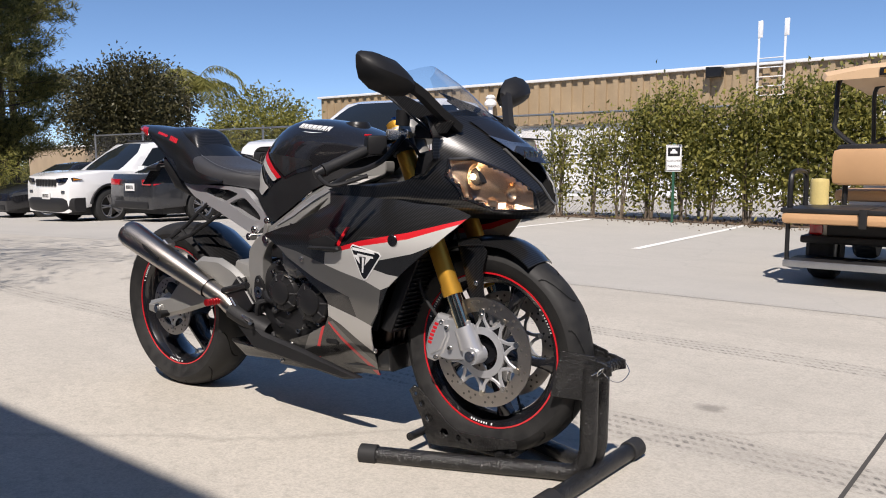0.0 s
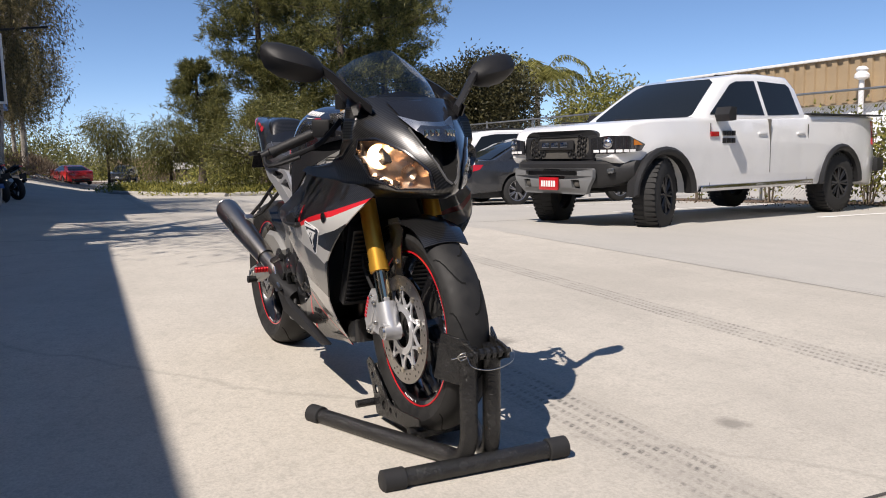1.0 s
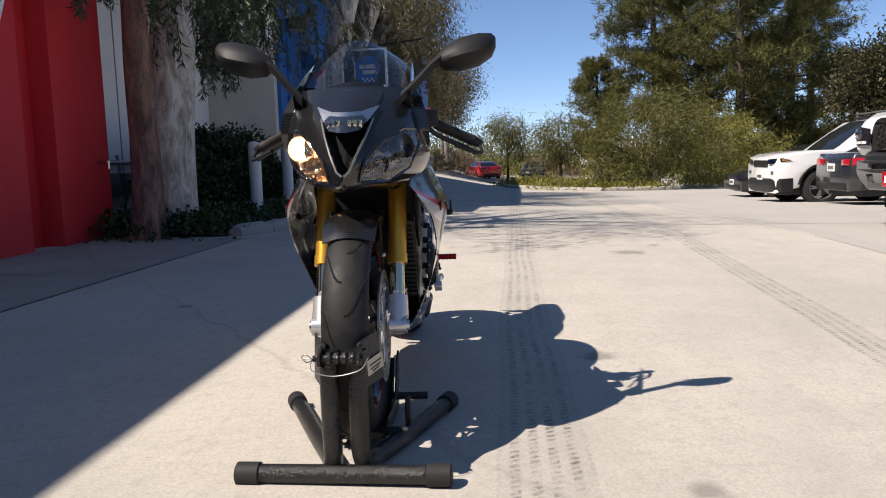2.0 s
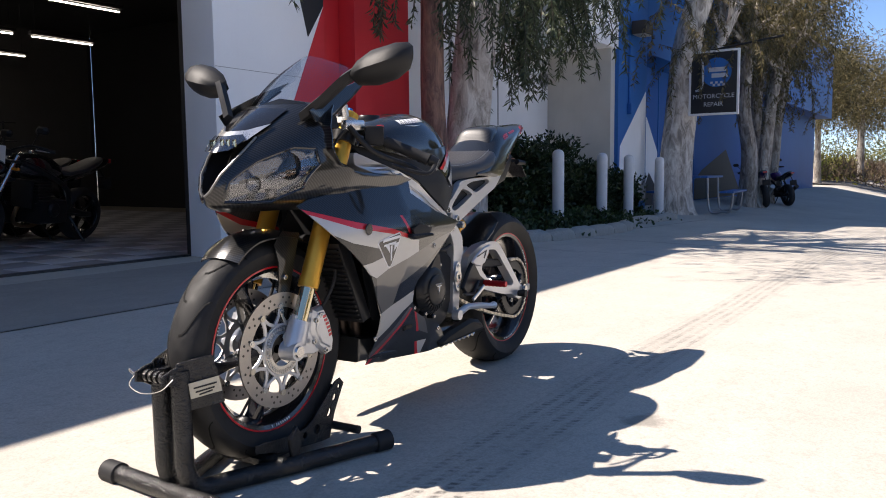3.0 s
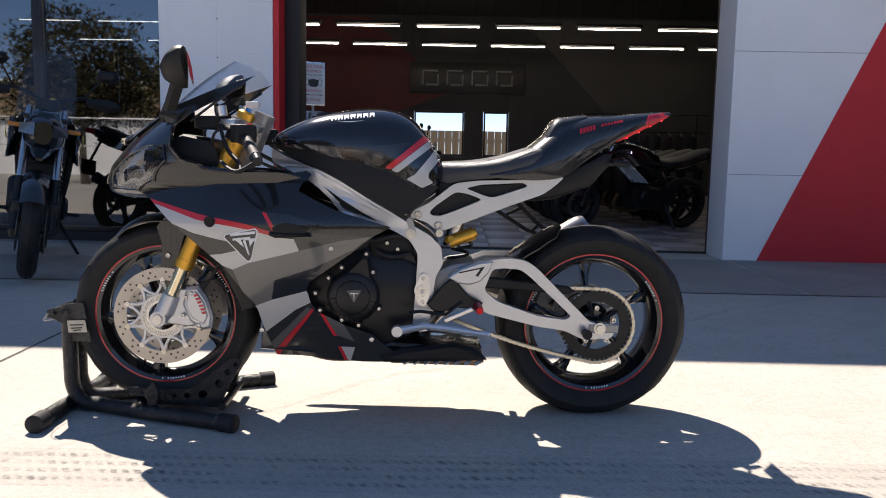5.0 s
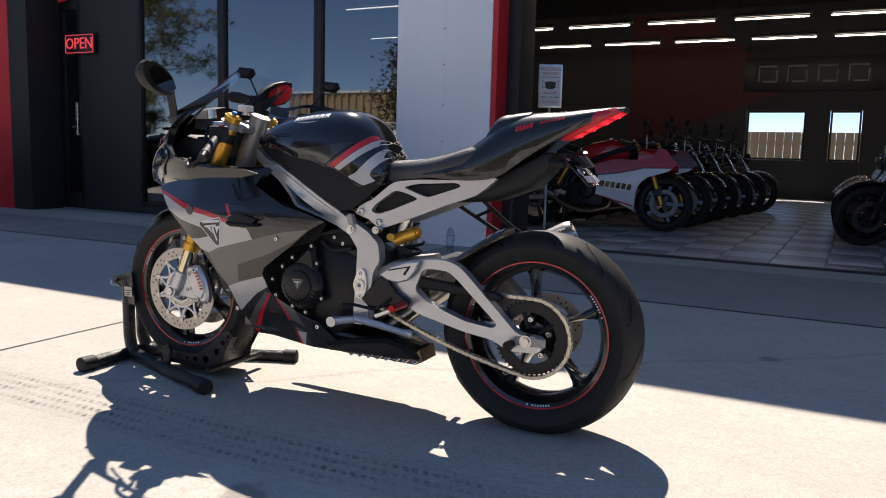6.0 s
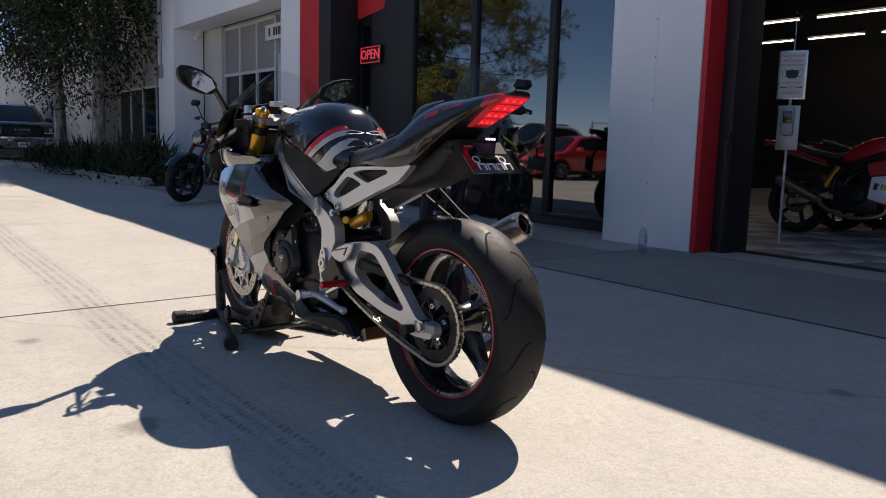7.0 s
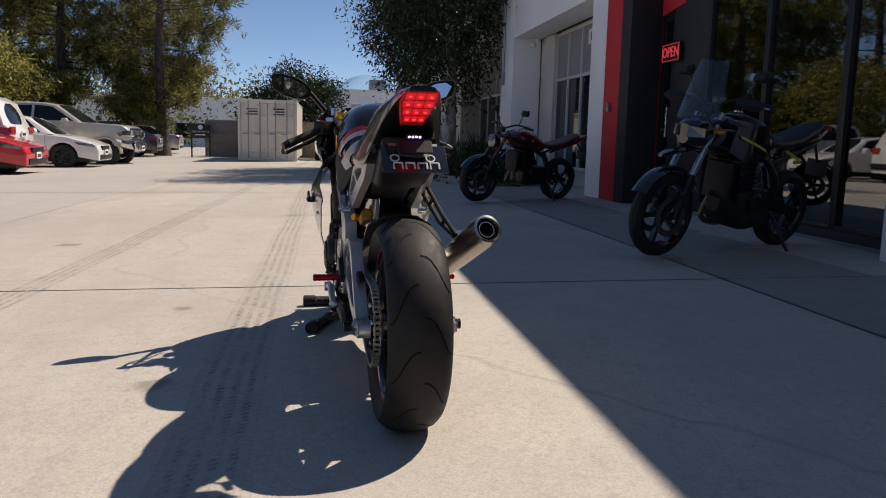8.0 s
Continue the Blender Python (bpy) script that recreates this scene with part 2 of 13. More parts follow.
    s.bump(s.math("ADD", s.math("MULTIPLY", fine, 0.5), s.math("MULTIPLY", mid, 0.5)), 0.35, 0.004)
    return s.m


CONCRETE = concrete("lot_concrete", (0.53, 0.493, 0.43), 0.3, True)
KERB_CONC = concrete("kerb_concrete", (0.4, 0.38, 0.34), 0.4)
JOINT = plain("joint_filler", (0.06, 0.056, 0.05), 0.9, 0, 0.3, 3, 60, 0.2)
JOINT_PALE = plain("dusty_joint_filler", (0.3, 0.28, 0.25), 0.9, 0, 0.3, 3, 60, 0.2)
LINE_WHITE = plain("road_paint_white", (0.78, 0.77, 0.74), 0.7, 0, 0.12, 2, 50, 0.15)


def wall_paint(name, col, courses=False, dirt=0.18, rough=0.62):
    """Painted block or plaster wall with roller texture and rain streaks."""
    s = Nodes(name)
    c = s.coord()
    a, b = s.noise(0.9, 5, c), s.noise(55, 4, c)
    base = s.ramp(a, [(0.3, mul(col, 1 - dirt)), (0.65, col)])
    streak = s.noise(1.0, 5, s.mapped((5, 5, 0.35)), 0.65)
    base = s.mix(s.ramp(streak, [(0.56, (0, 0, 0)), (0.75, (dirt, dirt, dirt))]), base, mul(col, 0.55))
    s.put(Base_Color=base, Roughness=rough)
    relief = s.math("ADD", s.math("MULTIPLY", b, 0.5), s.math("MULTIPLY", s.noise(9, 3, c), 0.5))
    if courses:
        br = s.n("ShaderNodeTexBrick")
        br.inputs["Scale"].default_value = 1.0
        br.inputs["Brick Width"].default_value, br.inputs["Row Height"].default_value = 0.406, 0.203
        br.inputs["Mortar Size"].default_value, br.inputs["Mortar Smooth"].default_value = 0.005, 0.6
        s.link(s.mapped(rot=(radians(-90), 0, 0)), br.inputs["Vector"])
        relief = s.math("SUBTRACT", relief, s.math("MULTIPLY", br.outputs["Fac"], 0.7))
    s.bump(relief, 0.24, 0.004)
    return s.m


W_WHITE = wall_paint("white_wall_paint", (0.88, 0.89, 0.9), True, 0.07)
W_CREAM = wall_paint("off_white_wall_paint", (0.62, 0.6, 0.55))
W_RED = wall_paint("red_wall_paint", (0.66, 0.022, 0.03), True, 0.08)
W_BLUE = wall_paint("blue_wall_paint", (0.01, 0.13, 0.42), dirt=0.1)
W_BLACK = wall_paint("black_wall_paint", (0.017, 0.017, 0.019), dirt=0.15)
W_GREY = wall_paint("grey_wall_paint", (0.28, 0.28, 0.28))
W_TAN = wall_paint("tan_wall_paint", (0.4, 0.3, 0.19))
W_DARK = wall_paint("charcoal_wall_paint", (0.032, 0.032, 0.035))
DOOR_BLUE = wall_paint("blue_door_paint", (0.008, 0.1, 0.36), dirt=0.1)
DARK_GLASS = plain("tinted_glass", (0.012, 0.014, 0.016), 0.04, 0, 0.1, 1, 40, 0.0)
SHOP_GLASS = thin_glass("shop_glass", (0.25, 0.27, 0.29), 0.9)
BLACK_FRAME = plain("black_metal_frame", (0.012, 0.012, 0.013), 0.4, 0.2, 0.2, 4, 200, 0.05)
GREY_METAL = plain("galvanised_metal", (0.36, 0.37, 0.38), 0.42, 0.85, 0.15, 6, 120, 0.06)
WHITE_METAL = plain("white_enamel_metal", (0.75, 0.75, 0.74), 0.45, 0.0, 0.08, 5, 150, 0.05)
WHITE_DOOR = plain("painted_door", (0.55, 0.57, 0.58), 0.5, 0, 0.07, 3, 100, 0.05)


# ---- mesh helpers ----
def finish(name, bm, mats, sharp=34):
    """A mesh object from a bmesh, smooth but for edges sharper than the angle."""
    bmesh.ops.recalc_face_normals(bm, faces=bm.faces[:])
    lim = radians(sharp)
    for f in bm.faces:
        f.smooth = True
    for e in bm.edges:
        e.smooth = len(e.link_faces) == 2 and e.calc_face_angle(0.0) < lim
    me = bpy.data.meshes.new(name)
    bm.to_mesh(me)
    bm.free()
    for m in mats if isinstance(mats, (list, tuple)) else [mats]:
        me.materials.append(m)
    return me


def part(name, bm, mats, parent, label="", sharp=34, kind=""):
    ob = new(name, finish(name, bm, mats, sharp))
    ob.parent = parent
    return tagged(ob, label, kind=kind)


def solid(name, bm, mats, label="", category="", kind="", group="", at=None, sharp=34):
    """A top-level thing of one mesh."""
    ob = new(name, finish(name, bm, mats, sharp))
    if at is not None:
        ob.matrix_basis = at
    return tagged(ob, label, category, group, kind)


def thing(name, at, label, category, group=""):
    ob = new(name)
    ob.empty_display_size = 0.1
    ob.matrix_basis = at
    return tagged(ob, label, category, group)


def piece(name, mesh, parent, at):
    ob = new(name, mesh)
    ob.parent = parent
    ob.matrix_basis = at
    return ob


def B():
    return bmesh.new()


def box(bm, x0, x1, y0, y1, z0, z1, bevel=0.0, mat=0, m=None):
    vs = bmesh.ops.create_cube(bm, size=1.0)["verts"]
    for v in vs:
        v.co = Vector((x0 + (v.co.x + 0.5) * (x1 - x0), y0 + (v.co.y + 0.5) * (y1 - y0), z0 + (v.co.z + 0.5) * (z1 - z0)))
    fs = list({f for v in vs for f in v.link_faces})
    for f in fs:
        f.material_index = mat
    if bevel:
        es = list({e for v in vs for e in v.link_edges})
        out = bmesh.ops.bevel(bm, geom=es, offset=bevel, segments=2, profile=0.6, affect="EDGES")
        vs = list({v for f in out["faces"] for v in f.verts} | {v for v in vs if v.is_valid})
        for f in out["faces"]:
            f.material_index = mat
    if m is not None:
        bmesh.ops.transform(bm, matrix=m, verts=vs)
    return vs


def frame_of(d):
    d = d.normalized()
    a = Vector((0, 0, 1)) if abs(d.z) < 0.9 else Vector((1, 0, 0))
    x = d.cross(a).normalized()
    return x, x.cross(d).normalized()


def ring(bm, c, x, y, rx, ry, n, ph=0.0):
    return [bm.verts.new(c + x * (rx * math.cos(2 * math.pi * i / n + ph)) + y * (ry * math.sin(2 * math.pi * i / n + ph))) for i in range(n)]


def bridge(bm, a, b, mat=0, close=True):
    n = len(a)
    for i in range(n if close else n - 1):
        j = (i + 1) % n
        try:
            f = bm.faces.new((a[i], a[j], b[j], b[i]))
            f.material_index = mat
        except ValueError:
            pass


def cap(bm, r, mat=0):
    try:
        bm.faces.new(r).material_index = mat
    except ValueError:
        pass


def tube(bm, pts, r, n=12, mat=0, flat=1.0, caps=True):
    """A round bar along points; r: one radius or one for each point."""
    pts = [Vector(p) for p in pts]
    rs = r if isinstance(r, (list, tuple)) else [r] * len(pts)
    prev, px = None, None
    for i, p in enumerate(pts):
        d = (pts[min(i + 1, len(pts) - 1)] - pts[max(i - 1, 0)]).normalized()
        x = frame_of(d)[0] if px is None else (px - d * px.dot(d)).normalized()
        y = d.cross(x)
        px = x
        cur = ring(bm, p, x, y, rs[i], rs[i] * flat, n)
        if prev:
            bridge(bm, prev, cur, mat)
        elif caps:
            cap(bm, cur[::-1], mat)
        prev = cur
    if caps:
        cap(bm, prev, mat)


def curve_pts(ctrl, n=8):
    """A smooth line through control points."""
    c = [Vector(p) for p in ctrl]
    out = []
    for i in range(len(c) - 1):
        p0, p1, p2, p3 = c[max(i - 1, 0)], c[i], c[i + 1], c[min(i + 2, len(c) - 1)]
        for k in range(n):
            t = k / n
            out.append(0.5 * ((2 * p1) + (p2 - p0) * t + (2 * p0 - 5 * p1 + 4 * p2 - p3) * t * t + (3 * p1 - p0 - 3 * p2 + p3) * t ** 3))
    out.append(c[-1])
    return out


def cyl(bm, p0, p1, r0, r1=None, n=20, mat=0, caps=True):
    tube(bm, [p0, p1], [r0, r0 if r1 is None else r1], n, mat, 1.0, caps)


def revolve(bm, prof, centre=(0, 0, 0), axis="Y", n=48, mat=0, closed=True):
    """Turns a profile of (radius, along) round an axis through the centre."""
    c = Vector(centre)
    ax = {"X": Vector((1, 0, 0)), "Y": Vector((0, 1, 0)), "Z": Vector((0, 0, 1))}[axis]
    x, y = {"X": (Vector((0, 1, 0)), Vector((0, 0, 1))), "Y": (Vector((1, 0, 0)), Vector((0, 0, 1))), "Z": (Vector((1, 0, 0)), Vector((0, 1, 0)))}[axis]
    rings = [ring(bm, c + ax * h, x, y, r, r, n) for r, h in prof]
    for a, b in zip(rings, rings[1:]):
        bridge(bm, a, b, mat)
    if closed:
        bridge(bm, rings[-1], rings[0], mat)
    return rings


def loft(bm, sections, mat=0, caps=True, close=True):
    """Joins rings of points, all of one length."""
    rs = [[bm.verts.new(Vector(p)) for p in s] for s in sections]
    for a, b in zip(rs, rs[1:]):
        bridge(bm, a, b, mat, close)
    if caps:
        cap(bm, rs[0][::-1], mat)
        cap(bm, rs[-1], mat)
    return rs


def inset(poly, d):
    """A polygon drawn in by d; poly runs anticlockwise."""
    out, n = [], len(poly)
    for i in range(n):
        a, b, c = Vector(poly[i - 1]), Vector(poly[i]), Vector(poly[(i + 1) % n])
        e0, e1 = (b - a).normalized(), (c - b).normalized()
        n0, n1 = Vector((-e0.y, e0.x)), Vector((-e1.y, e1.x))
        k = n0 + n1
        k = k / max(0.35, k.length_squared / 2) if k.length > 1e-6 else n0
        out.append(tuple(b + k * d))
    return out


def area2(poly):
    return sum(poly[i - 1][0] * poly[i][1] - poly[i][0] * poly[i - 1][1] for i in range(len(poly)))


def inside(p, poly):
    x, y = p
    r = False
    for i in range(len(poly)):
        (x0, y0), (x1, y1) = poly[i - 1], poly[i]
        if (y0 > y) != (y1 > y) and x < (x1 - x0) * (y - y0) / (y1 - y0) + x0:
            r = not r
    return r


def cut_lines(bm, lines):
    for (x0, y0), (x1, y1) in lines:
        d = Vector((x1 - x0, 0, y1 - y0))
        if d.length < 1e-6:
            continue
        bmesh.ops.bisect_plane(bm, geom=bm.verts[:] + bm.edges[:] + bm.faces[:], dist=1e-6, plane_co=(x0, 0, y0), plane_no=(d.z, 0, -d.x))


def grid_cut(bm, step):
    """Cuts a mesh that lies along x and z into cells of the step."""
    xs = [v.co.x for v in bm.verts]
    zs = [v.co.z for v in bm.verts]
    for lo, hi, ax in ((min(xs), max(xs), 0), (min(zs), max(zs), 1)):
        k = max(1, int(round((hi - lo) / step)))
        for i in range(1, k):
            q = lo + (hi - lo) * i / k
            bmesh.ops.bisect_plane(bm, geom=bm.verts[:] + bm.edges[:] + bm.faces[:], dist=1e-6,
                                   plane_co=(q, 0, 0) if ax == 0 else (0, 0, q), plane_no=(1, 0, 0) if ax == 0 else (0, 0, 1))


def sheet(poly, place, step=0.03, thick=0.0, regions=(), base=0, rim=0.0):
    """A curved panel: a polygon in two directions a, b laid by place(a, b, out) -> point, where out is the height over the surface.
    regions: (polygon, material index), later ones on top. rim: the depth over which its edge is rounded off."""
    poly = list(poly) if area2(poly) > 0 else list(poly)[::-1]
    bm = B()
    vs = [bm.verts.new((a, 0, b)) for a, b in poly]
    for i, j, k in mathutils.geometry.tessellate_polygon([[Vector((a, b, 0)) for a, b in poly]]):
        bm.faces.new((vs[i], vs[j], vs[k]))
    bmesh.ops.recalc_face_normals(bm, faces=bm.faces[:])
    grid_cut(bm, step)
    for rp, _ in regions:
        cut_lines(bm, [(rp[i - 1], rp[i]) for i in range(len(rp))])
    bmesh.ops.remove_doubles(bm, verts=bm.verts[:], dist=2e-5)
    for f in bm.faces:
        c = f.calc_center_median()
        f.material_index = base
        for rp, mi in regions:
            if inside((c.x, c.z), rp):
                f.material_index = mi
    if thick:
        border = [e for e in bm.edges if len(e.link_faces) == 1]
        top = list(bm.verts)
        dup = {v: bm.verts.new(v.co + Vector((0, -1, 0))) for v in top}
        for f in list(bm.faces):
            g = bm.faces.new([dup[v] for v in reversed(f.verts)])
            g.material_index = f.material_index
        for e in border:
            f0 = e.link_faces[0]
            a, b = e.verts
            g = bm.faces.new((a, b, dup[b], dup[a]))
            g.material_index = f0.material_index
    for v in bm.verts:
        v.co = Vector(place(v.co.x, v.co.z, 0.0 if v.co.y > -0.5 else -thick))
    return bm


def slab(bm, poly, width, r=0.01, step=0.0, mat=0, holes=()):
    """A solid between both sides of y = 0: polygon in x, z; half-width width(x, z); edges rounded by r."""
    poly = list(poly) if area2(poly) > 0 else list(poly)[::-1]
    tmp = B()
    inn = inset(poly, r)
    mid = inset(poly, r * 0.3)
    levels = [(inn, -1.0, 0.0), (mid, -1.0, r * 0.3), (poly, -1.0, r), (poly, 1.0, r), (mid, 1.0, r * 0.3), (inn, 1.0, 0.0)]
    rs = []
    for pl, sgn, drop in levels:
        rs.append([tmp.verts.new((a, sgn * (100.0 - drop), b)) for a, b in pl])
    for a, b in zip(rs, rs[1:]):
        bridge(tmp, a, b)
    for i, j, k in mathutils.geometry.tessellate_polygon([[Vector((a, b, 0)) for a, b in inn]]):
        for side_ring in (rs[0], rs[-1]):
            try:
                tmp.faces.new((side_ring[i], side_ring[j], side_ring[k]))
            except ValueError:
                pass
    if step:
        grid_cut(tmp, step)
    for v in tmp.verts:
        s = 1.0 if v.co.y > 0 else -1.0
        drop = 100.0 - abs(v.co.y)
        v.co.y = s * max(0.001, width(v.co.x, v.co.z) - drop) if abs(v.co.y) > 50 else v.co.y / 100.0 * width(v.co.x, v.co.z)
    for f in tmp.faces:
        f.material_index = mat
    me = bpy.data.meshes.new("tmp")
    bmesh.ops.recalc_face_normals(tmp, faces=tmp.faces[:])
    tmp.to_mesh(me)
    tmp.free()
    bm.from_mesh(me)
    bpy.data.meshes.remove(me)


def prism(bm, poly, y0, y1, bevel=0.004, mat=0, m=None):
    """A plate: polygon in x, z between y0 and y1, its edges chamfered."""
    poly = list(poly) if area2(poly) > 0 else list(poly)[::-1]
    lo, hi = min(y0, y1), max(y0, y1)
    bevel = min(bevel, (hi - lo) * 0.45)
    inn = inset(poly, bevel)
    new_v = []
    rs = []
    for pl, y in ((inn, lo), (poly, lo + bevel), (poly, hi - bevel), (inn, hi)):
        rs.append([bm.verts.new((a, y, b)) for a, b in pl])
        new_v += rs[-1]
    for a, b in zip(rs, rs[1:]):
        bridge(bm, a, b, mat)
    cap(bm, rs[0][::-1], mat)
    cap(bm, rs[-1], mat)
    if m is not None:
        bmesh.ops.transform(bm, matrix=m, verts=new_v)
    return new_v


def dense(loop, step):
    """A closed outline with points added so that none of its sides is longer than step."""
    out = []
    for i in range(len(loop)):
        p, q = Vector(loop[i]), Vector(loop[(i + 1) % len(loop)])
        k = max(1, int((q - p).length / step + 0.5))
        out += [tuple(p.lerp(q, j / k)) for j in range(k)]
    return out


def rounded(loop, r, n=3):
    """A closed outline with its corners rounded off."""
    out = []
    for i in range(len(loop)):
        p, b, q = Vector(loop[i - 1]), Vector(loop[i]), Vector(loop[(i + 1) % len(loop)])
        d0, d1 = min(r, (p - b).length * 0.45), min(r, (q - b).length * 0.45)
        a, c = b + (p - b).normalized() * d0, b + (q - b).normalized() * d1
        out += [tuple((1 - t) ** 2 * a + 2 * t * (1 - t) * b + t * t * c) for t in (j / n for j in range(n + 1))]
    return out


def plate(loops, thick, place, bevel=0.004, step=0.05, segments=2):
    """A cast plate with openings: the first loop is its outline, the others holes; laid by place(a, b, out)."""
    loops = [dense(l if area2(l) > 0 else l[::-1], step) for l in loops]
    bm = B()
    top = [bm.verts.new((a, 0, b)) for l in loops for a, b in l]
    bot = [bm.verts.new((a, -thick, b)) for l in loops for a, b in l]
    for i, j, k in mathutils.geometry.tessellate_polygon([[Vector((a, b, 0)) for a, b in l] for l in loops]):
        bm.faces.new((top[i], top[j], top[k]))
        bm.faces.new((bot[k], bot[j], bot[i]))
    at = 0
    for l in loops:
        n = len(l)
        for i in range(n):
            a, b = at + i, at + (i + 1) % n
            bm.faces.new((top[a], top[b], bot[b], bot[a]))
        at += n
    bmesh.ops.recalc_face_normals(bm, faces=bm.faces[:])
    if bevel:
        bmesh.ops.bevel(bm, geom=[e for e in bm.edges if len(e.link_faces) == 2 and abs(e.verts[0].co.y - e.verts[1].co.y) < 1e-6 and e.calc_face_angle(0) > 1.2],
                        offset=bevel, segments=segments, affect="EDGES", clamp_overlap=True)
    for v in bm.verts:
        v.co = Vector(place(v.co.x, v.co.z, v.co.y))
    return bm


def bolt(bm, p, d, r=0.007, h=0.006, mat=0):
    """A round socket-headed bolt at p, standing out along d."""
    p, d = Vector(p), Vector(d).normalized()
    x, y = frame_of(d)
    rs = [ring(bm, p + d * t, x, y, k, k, 10) for t, k in ((0, r), (h * 0.8, r), (h, r * 0.86), (h, r * 0.55), (h * 0.3, r * 0.48))]
    for a, b in zip(rs, rs[1:]):
        bridge(bm, a, b, mat)
    cap(bm, rs[-1], mat)


def lerp_table(tab, x):
    """Straight lines between rows of (x, value)."""
    if x <= tab[0][0]:
        return tab[0][1]
    for (x0, v0), (x1, v1) in zip(tab, tab[1:]):
        if x <= x1:
            return v0 + (v1 - v0) * (x - x0) / (x1 - x0)
    return tab[-1][1]


def smooth_table(tab, x):
    """As lerp_table, eased through the rows."""
    if x <= tab[0][0]:
        return tab[0][1]
    if x >= tab[-1][0]:
        return tab[-1][1]
    for i in range(len(tab) - 1):
        if x <= tab[i + 1][0]:
            (x1, y1), (x2, y2) = tab[i], tab[i + 1]
            m1 = (tab[i + 1][1] - tab[i - 1][1]) / (tab[i + 1][0] - tab[i - 1][0]) if i > 0 else (y2 - y1) / (x2 - x1)
            m2 = (tab[i + 2][1] - y1) / (tab[i + 2][0] - x1) if i + 2 < len(tab) else (y2 - y1) / (x2 - x1)
            h, t = x2 - x1, (x - x1) / (x2 - x1)
            return ((2 * t ** 3 - 3 * t * t + 1) * y1 + (t ** 3 - 2 * t * t + t) * h * m1 + (-2 * t ** 3 + 3 * t * t) * y2 + (t ** 3 - t * t) * h * m2)


def words(text, size, mats, parent, at, name="lettering", depth=0.001, align="CENTER"):
    """Letters as a mesh, reading along x with z up in their own frame."""
    cu = bpy.data.curves.new(name, "FONT")
    cu.body, cu.size, cu.extrude, cu.align_x, cu.align_y = text, size, depth, align, "CENTER"
    cu.resolution_u = 2
    tmp = bpy.data.objects.new("tmp", cu)
    me = bpy.data.meshes.new_from_object(tmp)
    bpy.data.objects.remove(tmp)
    bpy.data.curves.remove(cu)
    me.transform(pose(0, 0, 0, 90, 0, 0))
    me.materials.clear()
    me.materials.append(mats)
    ob = new(name, me)
    ob.parent = parent
    ob.matrix_basis = at
    return ob


# ---- ground ----
def gz(x, y):
    """Height of the lot: it falls gently from the shop front, and down the lane to the street."""
    z = -0.0145 * (max(-2.2, min(12.0, y)) - 1.7)
    if x < -7:
        z -= 0.03 * (min(-x, 20.0) - 7.0) * min(1.0, max(0.0, (y + 3.0) / 4.0))
    if x < -20:
        z -= 0.017 * (min(-x, 120.0) - 20.0) * min(1.0, max(0.0, (y + 3.0) / 4.0))
    if x > 2:
        z -= 0.004 * (min(x, 40.0) - 2.0)
    return z


def axis_steps(stops):
    out = []
    for (a, b, k) in stops:
        out += [a + (b - a) * i / k for i in range(k)]
    return out + [stops[-1][1]]


def sheet_ground(name, xs, ys, mat, label, dz=0.0, keep=None):
    bm = B()
    vs = [[bm.verts.new((x, y, gz(x, y) + dz)) for y in ys] for x in xs]
    for i in range(len(xs) - 1):
        for j in range(len(ys) - 1):
            cx, cy = (xs[i] + xs[i + 1]) / 2, (ys[j] + ys[j + 1]) / 2
            if keep is None or keep(cx, cy):
                bm.faces.new((vs[i][j], vs[i + 1][j], vs[i + 1][j + 1], vs[i][j + 1]))
    return solid(name, bm, mat, label, "ground", "structure")


XS = axis_steps([(-1500, -130, 8), (-130, -20, 22), (-20, 40, 60), (40, 1500, 8)])
YS = axis_steps([(-1500, -30, 6), (-30, -2.2, 6), (-2.2, 14, 16), (14, 40, 8), (40, 1500, 6)])
sheet_ground("ground", XS, YS, CONCRETE, "pale sunlit concrete parking lot with tyre tracks and stains")


def strip(name, x0, x1, y0, y1, mat, label, dz=0.004, n=24, kind="structure", category="marking"):
    """A thin strip that follows the ground, from one end to the other, of the width given by its short side."""
    bm = B()
    along_x = abs(x1 - x0) > abs(y1 - y0)
    rows = []
    for i in range(n + 1):
        t = i / n
        for_side = []
        for s in (0, 1):
            x = x0 + (x1 - x0) * (t if along_x else s)
            y = y0 + (y1 - y0) * (s if along_x else t)
            for_side.append(bm.verts.new((x, y, gz(x, y) + dz)))
        rows.append(for_side)
    for a, b in zip(rows, rows[1:]):
        bm.faces.new((a[0], b[0], b[1], a[1]))
    return solid(name, bm, mat, label, category, kind)


def line_between(name, p, q, w, mat, label, dz=0.004):
    bm = B()
    p, q = Vector(p), Vector(q)
    d = (q - p).normalized()
    s = Vector((-d.y, d.x)) * w / 2
    n = 14
    rows = []
    for i in range(n + 1):
        c = p + (q - p) * i / n
        rows.append([bm.verts.new((*(c + k * s), gz(*(c + k * s)) + dz)) for k in (-1, 1)])
    for a, b in zip(rows, rows[1:]):
        bm.faces.new((a[0], b[0], b[1], a[1]))
    return solid(name, bm, mat, label, "marking", "structure")


for nm, a in (("slab_joint", (-0.306, -0.294, -2.0, 16.0)), ("slab_joint", (-14.0, 20.0, -0.556, -0.544)), ("slab_joint", (7.69, 7.71, -2.0, 16.0)),
              ("slab_joint", (-8.31, -8.29, -0.5, 16.0)), ("slab_joint", (-14.0, 20.0, 4.99, 5.0))):
    strip(nm, *a, JOINT_PALE if a[2] > 4 else JOINT, "dark narrow control joint in the concrete", 0.002, 40, category="joint")

